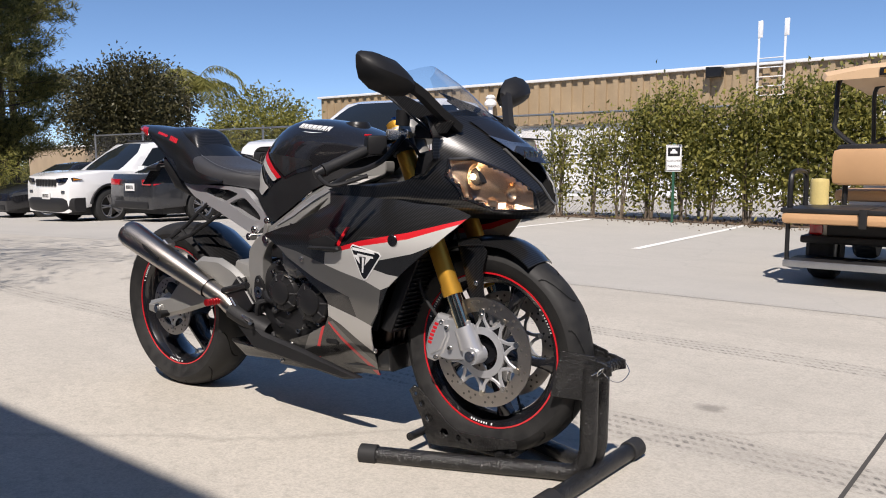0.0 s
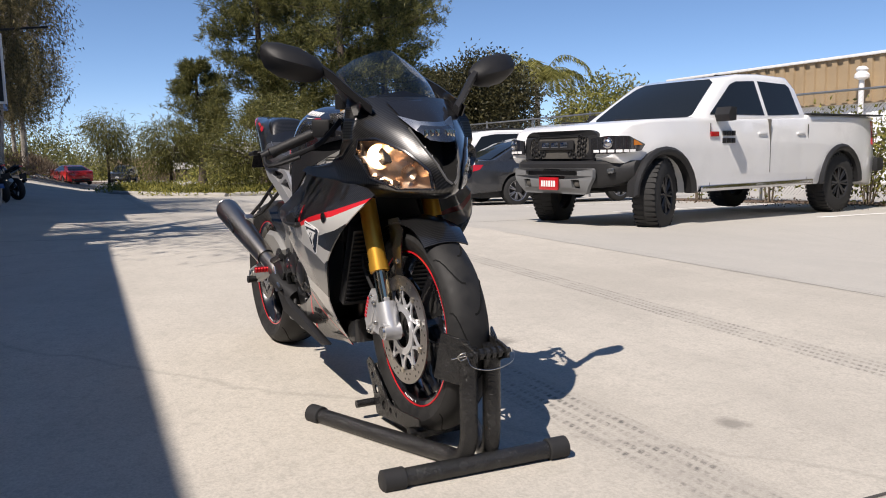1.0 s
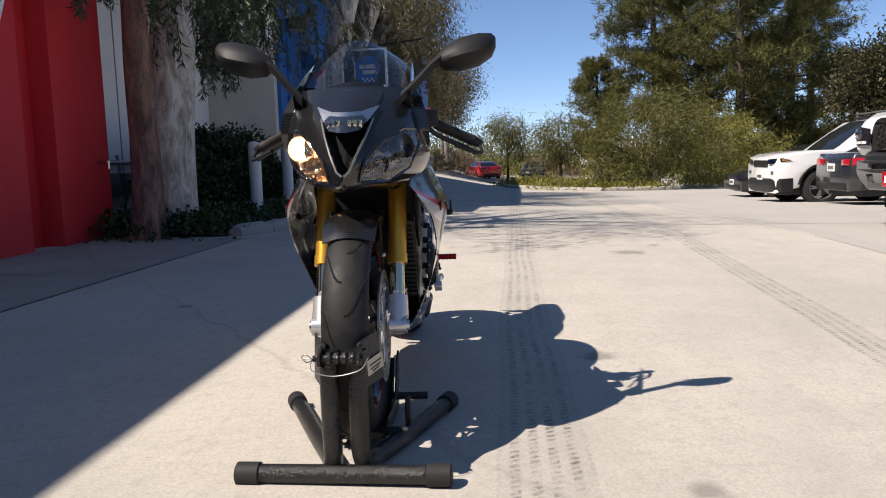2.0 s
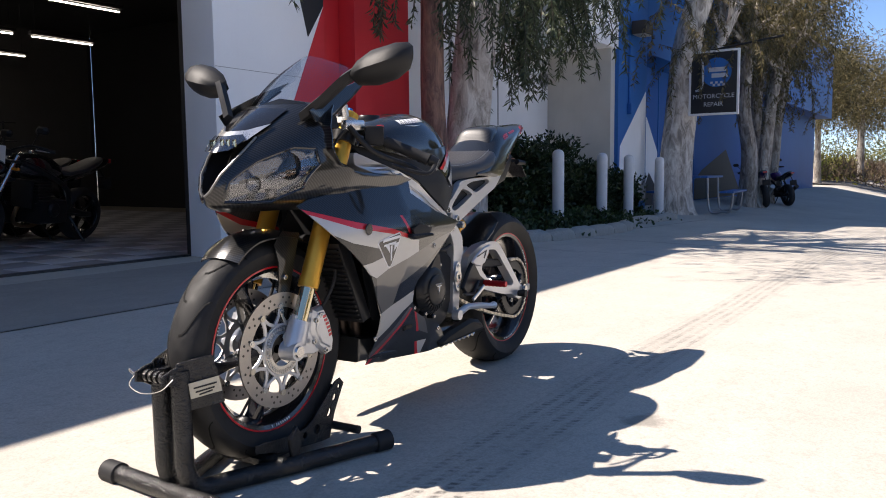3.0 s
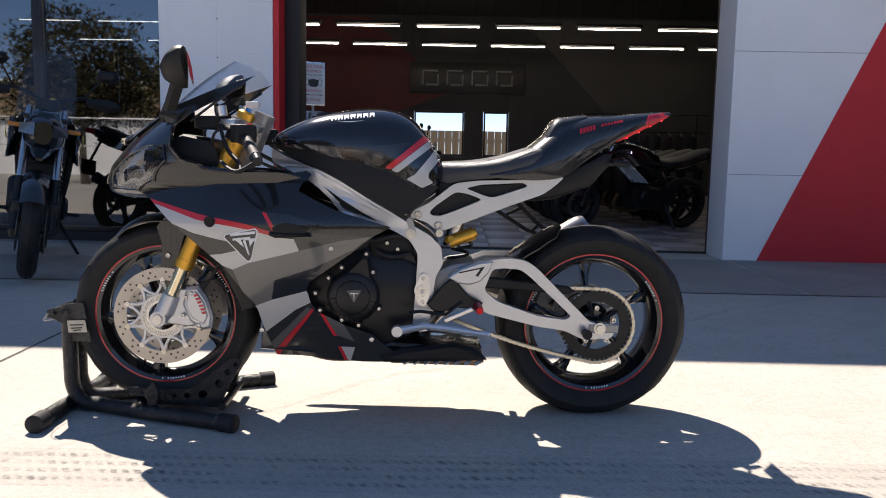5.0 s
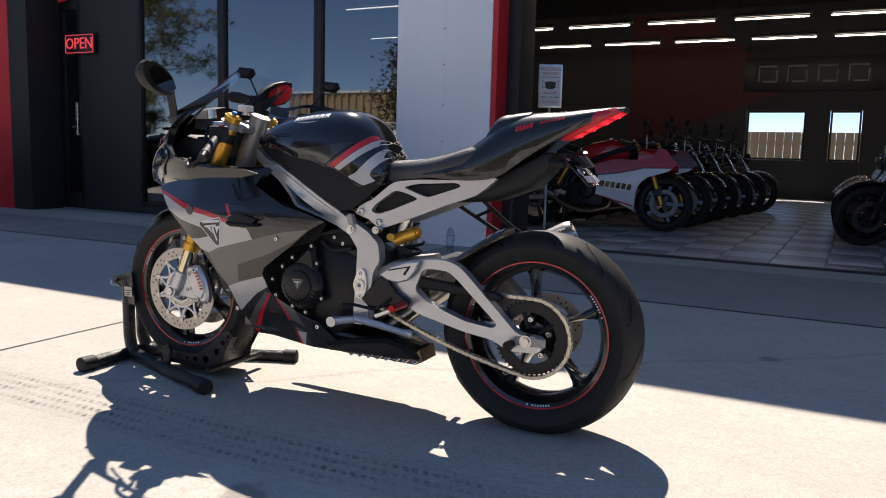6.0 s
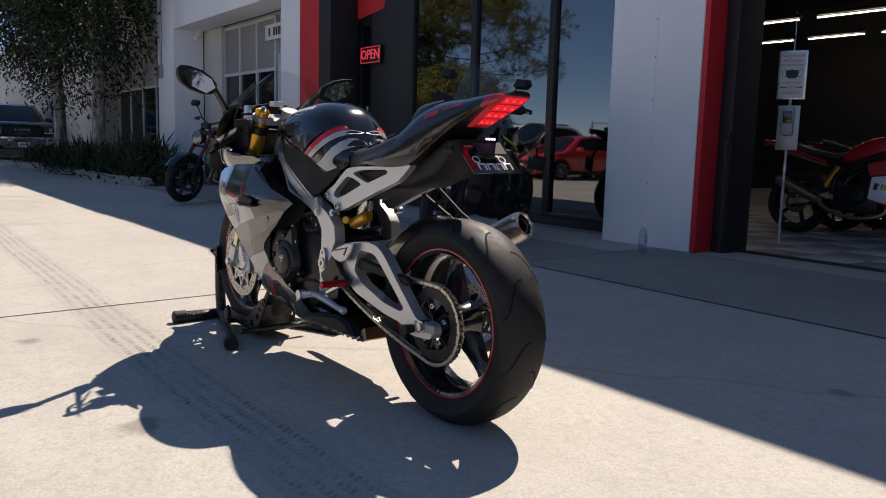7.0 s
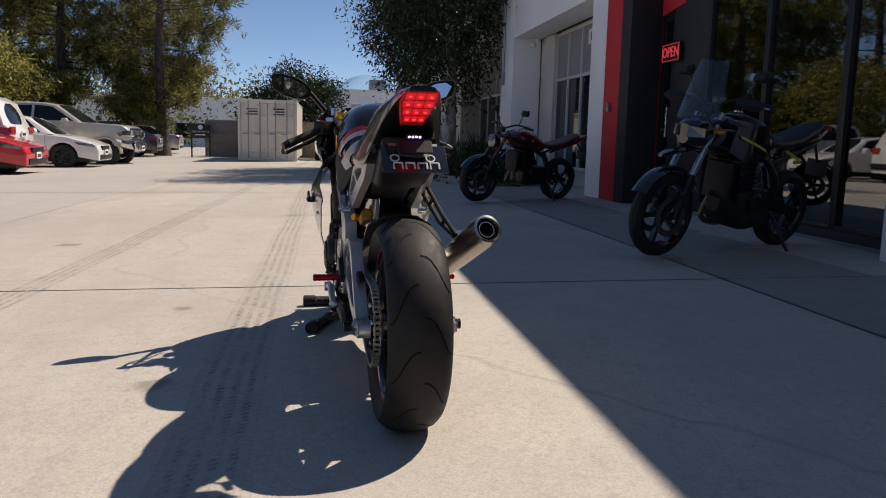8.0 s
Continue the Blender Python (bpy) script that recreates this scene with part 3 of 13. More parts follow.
APRON = concrete("apron_concrete", (0.36, 0.335, 0.3), 0.45)
for i, (xa, xb) in enumerate(((-6.8, -4.31), (-4.29, -0.31), (-0.29, 3.69), (3.71, 7.69), (7.71, 11.0))):
    strip("apron_slab", xa, xb, -2.6 if i in (2, 3) else -2.08, -0.56, APRON, "darker worn concrete apron slab before the shop", 0.003, 10, category="pavement")

# ---- shop front ----
FY = -2.09      # plane of the shop front
TOP = 4.51       # parapet


def wall(name, boxes, mats, label):
    """A wall of one or more blocks (x0, x1, y0, y1, z0, z1, material), each an object of its own."""
    for b in boxes:
        bm = B()
        box(bm, *b[:6], 0.006)
        solid(name, bm, mats[b[6]], label, "wall", "structure")


def paint_patch(name, poly, y, mat, label, parent=None, t=0.004):
    """A painted shape on a wall that faces +y: polygon in x, z."""
    bm = B()
    prism(bm, poly, y, y + t, 0.001)
    if parent:
        return part(name, bm, mat, parent, label)
    return solid(name, bm, mat, label, "mural", "structure")


wall("wall_pilaster", [(-0.61, 0.30, -2.6, FY, -0.1, TOP, 0)], [W_WHITE], "white painted pilaster between glazed shop front and garage door")
wall("wall_pilaster_reveal", [(-0.66, -0.612, -2.55, FY - 0.006, -0.1, TOP - 0.05, 0)], [W_RED], "red painted reveal of the garage opening")
wall("garage_track_near", [(-0.78, -0.662, -2.62, -2.3, 0.0, 4.0, 0)], [W_BLACK], "black roller door track beside the opening")
wall("garage_track_far", [(-4.42, -4.275, -2.56, -2.16, 0.0, 4.0, 0)], [W_BLACK], "black roller door track beside the white wall")
wall("wall_header", [(-4.3, -0.61, -2.6, FY - 0.004, 3.9, TOP, 0)], [W_WHITE], "white header over the garage opening")
# white wall with its red diagonal, recess and buttress
wall("wall_mural", [(-5.66, -4.27, -2.5, FY, -0.1, TOP, 0)], [W_WHITE], "white painted block wall with a red diagonal")
wall("wall_recess", [(-6.12, -5.655, -2.7, FY - 0.2, -0.1, TOP, 0)], [W_RED], "red recessed wall strip")
wall("wall_buttress", [(-7.08, -6.125, -3.4, FY + 0.01, -0.1, TOP, 0)], [W_RED], "red painted buttress of the shop")
paint_patch("mural_red", [(-4.53, 0.02), (-5.658, 0.02), (-5.658, 2.44)], FY, W_RED, "red triangle painted on a white wall")
paint_patch("mural_black", [(-5.43, 2.12), (-5.655, 2.45), (-5.655, 3.6), (-5.0, 3.6)], FY, W_BLACK, "black wedge painted on a white wall", t=0.008)
for zc in (0.75, 1.72, 2.6):
    bm = B()
    box(bm, -5.2 if zc < 1 else -5.55, -4.275, FY + 0.001, FY + 0.0035, zc, zc + 0.004)
    solid("wall_joint", bm, W_GREY, "thin horizontal joint in the white wall", "joint", "structure")

# metal cover strip with screws, and scuffs low on the pilaster
bm = B()
box(bm, -0.182, -0.158, FY + 0.0005, FY + 0.004, 0.02, TOP - 0.02, 0.001)
seam = solid("wall_seam", bm, W_WHITE, "white cover strip down the pilaster", "trim", "structure")
for zc in (0.58, 0.95, 1.26, 1.6, 1.9, 2.3, 2.8):
    bm = B()
    bolt(bm, (-0.17, FY + 0.004, zc), (0, 1, 0), 0.006, 0.003)
    part("screw", bm, STEEL, seam)

# storefront in black
SY = -2.52
wall("wall_storefront", [(4.05, 5.02, SY - 0.14, SY, 0, TOP, 0), (0.30, 5.75, SY - 0.14, SY, 3.2, TOP, 0), (0.30, 4.05, SY - 0.14, SY, 0.0, 0.14, 0),
                         (5.4, 5.75, SY, FY + 0.002, 0.0, 4.1, 0), (0.30, 5.75, SY, FY, 4.1, TOP, 0)], [W_BLACK], "black painted storefront wall with tall windows")
paint_patch("mural_triangle", [(5.42, 3.2), (4.6, 3.2), (5.42, 2.6), (4.75, 2.62)][:0] or [(5.55, 2.52), (4.72, 2.62), (4.25, 3.9), (5.55, 3.9)], SY, W_RED, "red wedge painted over the shop entrance", t=0.006)


def shop_window(name, x0, x1, z0, z1, y, label, bars=()):
    w = thing(name, pose(0, 0, 0), label, "window")
    w["kind"] = "structure"
    bm = B()
    f = 0.045
    for a in ((x0, x0 + f, z0, z1), (x1 - f, x1, z0, z1), (x0 + f, x1 - f, z0, z0 + f), (x0 + f, x1 - f, z1 - f, z1)):
        box(bm, a[0], a[1], y - 0.05, y + 0.02, a[2], a[3], 0.004)
    part("window_frame", bm, BLACK_FRAME, w)
    bm = B()
    box(bm, x0 + f, x1 - f, y - 0.025, y - 0.017, z0 + f, z1 - f)
    p = part("pane", bm, SHOP_GLASS, w)
    p.visible_shadow = False
    return w


for i, (a, b) in enumerate(((0.30, 1.5), (1.5, 2.78), (2.78, 4.05))):
    shop_window(f"window_{i + 1}", a, b, 0.14, 3.2, SY - 0.02, "tall black-framed shop window reflecting trees")
door = thing("door_1", pose(0, 0, 0), "black-framed glazed shop entrance door, closed", "door")
door["kind"] = "structure"
bm = B()
for a in ((5.02, 5.1, 0.02, 2.6), (5.34, 5.4, 0.02, 2.6), (5.1, 5.34, 0.02, 0.25), (5.1, 5.34, 2.45, 2.6)):
    box(bm, a[0], a[1], SY - 0.07, SY - 0.02, a[2], a[3], 0.004)
part("door_frame", bm, BLACK_FRAME, door)
bm = B()
box(bm, 5.1, 5.34, SY - 0.05, SY - 0.04, 0.25, 2.45)
part("pane", bm, SHOP_GLASS, door)
bm = B()
prism(bm, [(5.105, 0.95), (5.145, 0.95), (5.145, 1.35), (5.105, 1.35)], SY - 0.02, SY + 0.005, 0.004)
cyl(bm, (5.125, SY, 1.05), (5.125, SY + 0.06, 1.05), 0.014)
part("door_handle", bm, ALLOY, door, "aluminium handle plate")

sign = thing("open_sign", pose(5.47, SY + 0.02, 2.16, 0, 0, 180), "glowing red neon open sign in the entrance", "sign")
bm = B()
box(bm, -0.28, 0.28, -0.02, 0.0, -0.13, 0.13, 0.004)
part("backing", bm, BLACK_FRAME, sign)
NEON = glow("red_neon", (1.0, 0.07, 0.1), 0.45)
words("OPEN", 0.2, NEON, sign, pose(0, -0.024, 0), "letters", 0.004)
bm = B()
tube(bm, [(-0.26, -0.024, -0.11), (0.26, -0.024, -0.11), (0.26, -0.024, 0.11), (-0.26, -0.024, 0.11), (-0.26, -0.024, -0.11)], 0.005, 6)
part("neon_border", bm, NEON, sign)
sign.matrix_basis = pose(4.97, -2.485, 2.03, 0, 0, 180) @ Matrix.Scale(0.93, 4)

# red strip, white band, alcove of the next suite
wall("wall_red_strip", [(5.752, 6.35, -2.7, FY, -0.1, TOP + 0.02, 0)], [W_RED], "red painted end strip of the shop front")
wall("wall_white_band", [(6.352, 7.0, -2.7, FY + 0.004, -0.1, 4.56, 0), (7.0, 12.2, -2.7, FY + 0.004, 3.05, 4.56, 0), (12.2, 13.3, -2.7, FY + 0.004, -0.1, 4.56, 0)],
     [W_WHITE], "white wall round the recessed suite front")
wall("wall_white_band_back", [(13.3, 19.5, -2.9, FY - 0.1, 3.0, 4.6, 0), (19.5, 40.0, -2.9, FY - 0.1, -0.5, 4.6, 0)], [W_CREAM], "off-white wall behind the trees")
wall("wall_alcove", [(7.0, 19.5, -3.0, -2.86, 2.35, 3.1, 0), (7.0, 19.5, -3.0, -2.86, -0.1, 0.35, 0), (11.2, 12.2, -2.86, -2.72, 0.3, 3.06, 0)], [W_CREAM], "off-white recessed suite front")
bm = B()
box(bm, 6.7, 6.78, FY + 0.004, FY + 0.05, 1.3, 1.42, 0.006)
solid("switch_box", bm, GREY_METAL, "small grey switch box on the red strip", "box", at=pose(-0.68, 0.0, 0.0))


def office_window(name, x0, x1, z0, z1, y, n):
    w = thing(name, pose(0, 0, 0), "aluminium-framed office window with upper lights", "window")
    w["kind"] = "structure"
    bm = B()
    for i in range(n + 1):
        x = x0 + (x1 - x0) * i / n
        box(bm, x - 0.03, x + 0.03, y - 0.05, y + 0.03, z0, z1, 0.004)
    for z in (z0, z0 + (z1 - z0) * 0.66, z1):
        box(bm, x0 + 0.03, x1 - 0.03, y - 0.045, y + 0.025, z - 0.028, z + 0.028, 0.004)
    part("window_frame", bm, WHITE_DOOR, w)
    for i in range(n):
        a, b = x0 + (x1 - x0) * i / n + 0.03, x0 + (x1 - x0) * (i + 1) / n - 0.03
        for j, (c, d, m) in enumerate(((z0, z0 + (z1 - z0) * 0.66, DARK_GLASS), (z0 + (z1 - z0) * 0.66, z1, W_GREY))):
            bm = B()
            box(bm, a, b, y - 0.02, y - 0.008, c + 0.028, d - 0.028)
            part("pane", bm, m, w)


office_window("window_4", 8.75, 11.2, 0.35, 3.0, -2.8, 3)
office_window("window_5", 13.5, 19.4, 0.35, 3.0, -2.8, 5)
door = thing("door_2", pose(0, 0, 0), "pale grey suite door with side light, closed", "door")
door["kind"] = "structure"
bm = B()
box(bm, 7.3, 8.6, -2.86, -2.76, 0.02, 2.35, 0.006)
part("leaf", bm, WHITE_DOOR, door)
bm = B()
box(bm, 7.02, 7.27, -2.84, -2.8, 0.3, 2.35, 0.003)
part("side_light", bm, DARK_GLASS, door)
bm = B()
box(bm, 7.42, 7.5, -2.76, -2.745, 0.95, 1.25, 0.004)
cyl(bm, (7.46, -2.75, 1.02), (7.46, -2.69, 1.02), 0.02)
cyl(bm, (7.46, -2.69, 1.02), (7.58, -2.69, 1.02), 0.012)
part("door_handle", bm, ALLOY, door)
for k in (0.4, 1.2, 2.1):
    bm = B()
    cyl(bm, (8.6, -2.75, k), (8.6, -2.75, k + 0.1), 0.012, None, 8)
    part("hinge", bm, ALLOY, door)
sign = thing("suite_sign", pose(8.55, -2.72, 2.72), "white suite plate with dark lettering over the door", "sign")
bm = B()
box(bm, -0.45, 0.45, 0.0, 0.02, -0.13, 0.13, 0.004)
part("plate", bm, WHITE_METAL, sign)
for i in range(7):
    if i != 5:
        bm = B()
        box(bm, -0.36 + i * 0.1, -0.36 + i * 0.1 + 0.065, 0.02, 0.024, -0.07, 0.07)
        part("letter_bar", bm, BLACK_FRAME, sign)
cam_box = thing("security_camera", pose(11.9, -2.5, 2.85), "small white security camera under the lintel", "camera")
bm = B()
box(bm, -0.04, 0.04, -0.06, 0.0, 0.02, 0.18, 0.006)
part("bracket", bm, WHITE_METAL, cam_box)
bm = B()
revolve(bm, [(0.001, -0.02), (0.05, -0.01), (0.06, 0.03), (0.05, 0.07), (0.001, 0.08)], (0, 0.05, 0), "Z", 16, closed=False)
part("dome", bm, WHITE_METAL, cam_box)
bm = B()
tube(bm, [(13.0, FY + 0.03, 5.3), (13.0, FY + 0.03, 2.35)], 0.022, 8)
box(bm, 12.94, 13.06, FY + 0.005, FY + 0.08, 2.1, 2.38, 0.008)
solid("conduit", bm, GREY_METAL, "grey metal conduit and box on the white wall", "conduit")

# recessed white wall behind the trees, blue neighbour
wall("wall_recess_white", [(-13.3, -7.08, -3.55, -3.38, -0.5, TOP, 0)], [W_WHITE], "white panel wall behind the planting bed")
for x in (-8.6, -9.9, -11.4):
    bm = B()
    box(bm, x - 0.012, x + 0.012, -3.381, -3.372, 0.0, TOP - 0.1)
    solid("wall_joint", bm, W_GREY, "dark vertical joint of the white wall", "joint", "structure")
wall("wall_return", [(-13.5, -13.3, -3.55, -2.12, -0.5, TOP, 0)], [W_CREAM], "unpainted concrete return of the blue building")
wall("wall_overhang", [(-13.6, -10.6, -3.38, -2.06, 3.0, TOP + 0.4, 0)], [W_WHITE], "white overhang above the planting bed")
wall("wall_blue", [(-15.0, -13.5, -3.2, -2.05, -0.6, 6.0, 0), (-40.0, -15.0, -3.2, -2.05, 3.1, 6.0, 0), (-40.0, -15.0, -3.4, -2.75, -0.6, 3.1, 1)], [W_BLUE, DOOR_BLUE],
     "blue painted workshop wall with a recessed bay")
for x in (-16.4, -17.8, -19.3, -20.7):
    bm = B()
    box(bm, x - 0.03, x + 0.03, -2.75, -2.73, -0.4, 3.1)
    solid("wall_joint", bm, W_BLUE, "seam between blue door panels", "joint", "structure")
paint_patch("mural_peak", [(-13.55, 0.2), (-14.95, 0.2), (-14.95, 2.35), (-13.6, 1.25)], -2.05, W_WHITE, "white peak painted on the blue wall")
paint_patch("mural_peak_small", [(-14.3, 0.2), (-15.0, 0.2), (-15.0, 0.75)], -2.046, W_GREY, "grey facet of the painted peak")
paint_patch("mural_peak_far", [(-15.6, 0.0), (-19.0, 0.0), (-17.0, 2.0)], -2.75, W_WHITE, "white peak painted on the blue bay")
paint_patch("mural_peak_dark", [(-16.6, 0.0), (-18.3, 0.0), (-17.2, 0.75)], -2.746, W_DARK, "dark gap in the painted peak")
paint_patch("mural_hill", [(-19.5, 0.0), (-26.0, 0.0), (-24.0, 1.4), (-21.5, 0.8)], -2.75, W_DARK, "dark hill painted on the blue bay")
fl = thing("flood_light", pose(-14.2, -2.05, 3.4), "bronze wall flood light with a pale lens", "light")
bm = B()
prism(bm, [(-0.05, -0.05), (0.05, -0.05), (0.05, 0.05), (-0.05, 0.05)], 0, 0.08, 0.01)
part("bracket", bm, BLACK_FRAME, fl)
bm = B()
box(bm, -0.22, 0.22, 0.05, 0.32, -0.08, 0.16, 0.02)
part("housing", bm, plain("bronze_enamel", (0.05, 0.04, 0.03), 0.5), fl)
bm = B()
box(bm, -0.19, 0.19, 0.07, 0.3, -0.09, -0.08)
part("lens", bm, LABEL_CREAM, fl)
bm = B()
tube(bm, [(-14.0, -2.03, 3.3), (-14.0, -2.03, 2.0)], 0.025, 8)
box(bm, -14.06, -13.94, -2.05, -1.97, 1.85, 2.05, 0.01)
solid("conduit", bm, W_BLUE, "blue-painted conduit with a junction box", "conduit")
bm = B()
revolve(bm, [(0.14, 0), (0.14, 0.05), (0.11, 0.06), (0.1, 0.01), (0.001, 0.01)], (-13.1, -3.38, 2.5), "Y", 20, closed=False)
solid("wall_vent", bm, GREY_METAL, "round metal wall vent", "vent")

# gas meters on the recessed wall
gm = thing("gas_meter_bank", pose(-10.2, -3.38, 0.3), "row of grey gas meters on a pipe rack", "meter")
bm = B()
tube(bm, curve_pts([(2.6, 0.12, 0.55), (-1.3, 0.12, 0.56), (-1.42, 0.12, 0.45), (-1.42, 0.12, -0.2)], 4), 0.035, 8)
part("pipe", bm, GREY_METAL, gm)
for i in range(5):
    x = 1.9 - i * 0.42
    bm = B()
    box(bm, x - 0.13, x + 0.13, 0.05, 0.28, 0.1, 0.42, 0.03)
    part("meter_body", bm, plain("meter_grey", (0.12, 0.13, 0.14), 0.5), gm)
    bm = B()
    tube(bm, [(x, 0.12, 0.42), (x, 0.12, 0.56), (x + 0.05, 0.12, 0.66)], 0.022, 8)
    part("riser", bm, GREY_METAL, gm)
bm = B()
tube(bm, [(-7.2, -3.34, 0.5), (-10.0, -3.34, 0.48)], 0.03, 8)
solid("wall_pipe", bm, BRASS, "rusty yellow pipe along the white wall", "pipe")
bm = B()
cyl(bm, (-6.85, FY + 0.01, 0.85), (-6.85, FY + 0.12, 0.85), 0.02, None, 10)
cyl(bm, (-6.85, FY + 0.12, 0.86), (-6.85, FY + 0.12, 0.78), 0.014, None, 10)
solid("hose_bib", bm, STEEL, "small steel hose tap on the red buttress", "tap")

# rest of the shell: side, back, roof
GX0, GX1, GY1 = -11.0, 5.9, -14.5
wall("wall_shell", [(GX0 - 0.2, GX0, GY1, -3.54, -0.2, TOP, 0), (GX1, GX1 + 0.2, GY1, -2.7, -0.2, TOP, 0), (6.1, 40, -14.7, -14.5, -0.2, TOP, 0), (39.8, 40, -14.5, -3, -0.3, TOP, 0)], [W_DARK], "dark inner shell walls of the shop")
wall("wall_back", [(GX0, -3.35, GY1 - 0.2, GY1, 0, TOP, 0), (-2.3, -2.75 + 0.01, GY1 - 0.2, GY1, 0.9, 1.95, 0), (-1.1, GX1, GY1 - 0.2, GY1, 0.0, TOP, 0), (-3.35, -1.1, GY1 - 0.2, GY1, 0.0, 0.9, 0),
                   (-3.35, -1.1, GY1 - 0.2, GY1, 1.95, TOP, 0)], [W_DARK], "dark back wall of the showroom with two windows")
bm = B()
box(bm, GX0 - 0.2, 40.0, GY1 - 0.2, -2.62, 4.15, 4.3)
solid("ceiling", bm, W_DARK, "dark showroom ceiling", "ceiling", "structure")
bm = B()
box(bm, -40.0, GX0 - 0.2, -12.0, -3.4, 4.4, 4.6)
solid("roof", bm, W_GREY, "flat roof of the blue workshop", "roof", "structure")
paint_patch("mural_grey_panel", [(-3.6, 4.1), (-10.9, 4.1), (-10.9, 0.1), (-7.4, 0.1)], GY1, wall_paint("dim_grey_wall", (0.06, 0.06, 0.06)), "grey field painted on the showroom wall")
paint_patch("mural_red_panel", [(1.5, 4.1), (0.0, 4.1), (-2.0, 2.4), (1.5, 1.1)], GY1, plain("dull_red_wall", (0.08, 0.008, 0.01), 0.6), "dark red field painted on the showroom wall")


def tile_floor():
    """Interlocking showroom floor tiles, laid as a grey and white check."""
    fl = thing("floor", pose(0, 0, 0), "light and grey checked showroom floor tiles", "floor")
    fl["kind"] = "structure"
    bm = B()
    box(bm, GX0, GX1, GY1, -2.5, -0.05, 0.055)
    part("screed", bm, W_GREY, fl)
    ms = []
    for col in ((0.62, 0.63, 0.65), (0.3, 0.31, 0.33)):
        bm = B()
        box(bm, 0, 0.392, 0, 0.392, 0.0, 0.012, 0.004)
        ms.append(finish("tile", bm, plain("floor_tile", col, 0.35, 0, 0.08, 3, 80, 0.05)))
    for i in range(20):
        for j in range(12):
            piece("tile", ms[(i + j) % 2], fl, pose(-6.4 + i * 0.4, -2.92 - j * 0.4, 0.056))
    bm = B()
    for i in range(-4, 20):
        for j in range(30):
            if not (-0.1 < (-8.0 + i * 0.4 + 6.4) / 0.4 < 19.9 and j < 12) and -8.0 + i * 0.4 < GX1 - 0.4:
                box(bm, -8.0 + i * 0.4, -8.0 + i * 0.4 + 0.392, -2.92 - j * 0.4, -2.92 - j * 0.4 + 0.392, 0.056, 0.068, 0, (i + j) % 2)
    part("far_tiles", bm, [ms[0].materials[0], ms[1].materials[0]], fl, kind="stuff")


tile_floor()


def door_chain(x, y, z0, z1):
    ch = thing("door_chain", pose(x, y, z1), "dark steel pull chain hanging beside the roller door", "chain")
    bm = B()
    loop = [(0.009 * math.cos(a), 0, 0.019 * math.sin(a)) for a in [2 * math.pi * i / 10 for i in range(11)]]
    tube(bm, loop, 0.0034, 5)
    link = finish("chain_link", bm, CHAIN_DARK)
    for i in range(int((z1 - z0) / 0.03)):
        piece("chain_link", link, ch, pose(0.004 * math.sin(i * 0.7), 0, -0.03 * i, 0, 0, 20 + 90 * (i % 2)))
    bm = B()
    box(bm, -0.02, 0.02, -0.022, 0.0, 0.0, 0.07, 0.006)
    part("keeper", bm, BLACK_FRAME, ch)


CHAIN_DARK = plain("dark_chain_steel", (0.14, 0.135, 0.13), 0.45, 0.8, 0.2, 20, 200, 0.05)
door_chain(-0.757, -2.278, 0.05, 0.93)
bm = B()
box(bm, -4.28, -0.66, -2.56, -2.5, 0.03, 0.075, 0.006)
solid("threshold", bm, BLACK_FRAME, "black rubber threshold of the garage door", "threshold", "structure")

# strip lights
TUBE = glow("fluorescent_tube", (1.0, 0.9, 0.76), 10.0, (0.8, 0.8, 0.8))
first = None
for row, (y, z, x0, n) in enumerate(((-10.0, 3.16, 5.21, 10), (-12.3, 3.16, 5.21, 10), (-7.05, 3.16, 3.78, 8))):
    for i in range(n):
        at = pose(x0 - 1.427 * i, y, z)
        if first is None:
            first = thing("strip_light", at, "white fluorescent strip light hung from the showroom ceiling", "light", "showroom strip lights")
            bm = B()
            box(bm, -0.59, 0.59, -0.05, 0.05, 0.03, 0.09, 0.01)
            part("housing", bm, BLACK_FRAME, first)
            bm = B()
            cyl(bm, (-0.55, 0, 0), (0.55, 0, 0), 0.0095, None, 10)
            part("tube", bm, TUBE, first)
            for sx in (-0.5, 0.5):
                bm = B()
                cyl(bm, (sx, 0, 0.09), (sx, 0, 0.98), 0.004, None, 6)
                part("hanger", bm, BLACK_FRAME, first)
        else:
            copy_thing(first, at)

# back windows and what lies behind them
for i, (a, b) in enumerate(((-2.29, -1.11), (-3.34, -2.76))):
    w = thing(f"window_{6 + i}", pose(0, 0, 0), "showroom back window looking out on a sunlit fence", "window")
    w["kind"] = "structure"
    bm = B()
    for q in ((a, a + 0.04, 0.9, 1.95), (b - 0.04, b, 0.9, 1.95), (a + 0.04, b - 0.04, 0.9, 0.94), (a + 0.04, b - 0.04, 1.91, 1.95)):
        box(bm, q[0], q[1], GY1 - 0.12, GY1 - 0.06, q[2], q[3], 0.003)
    part("window_frame", bm, BLACK_FRAME, w)
bm = B()
for i in range(60):
    box(bm, -8 + i * 0.2, -8 + i * 0.2 + 0.192, -18.1, -18.04, 0, 1.62, 0.01)
box(bm, -8, 4, -18.16, -18.1, 0.3, 0.4)
box(bm, -8, 4, -18.16, -18.1, 1.3, 1.4)
solid("back_fence", bm, W_TAN, "tan board fence behind the shop", "fence")

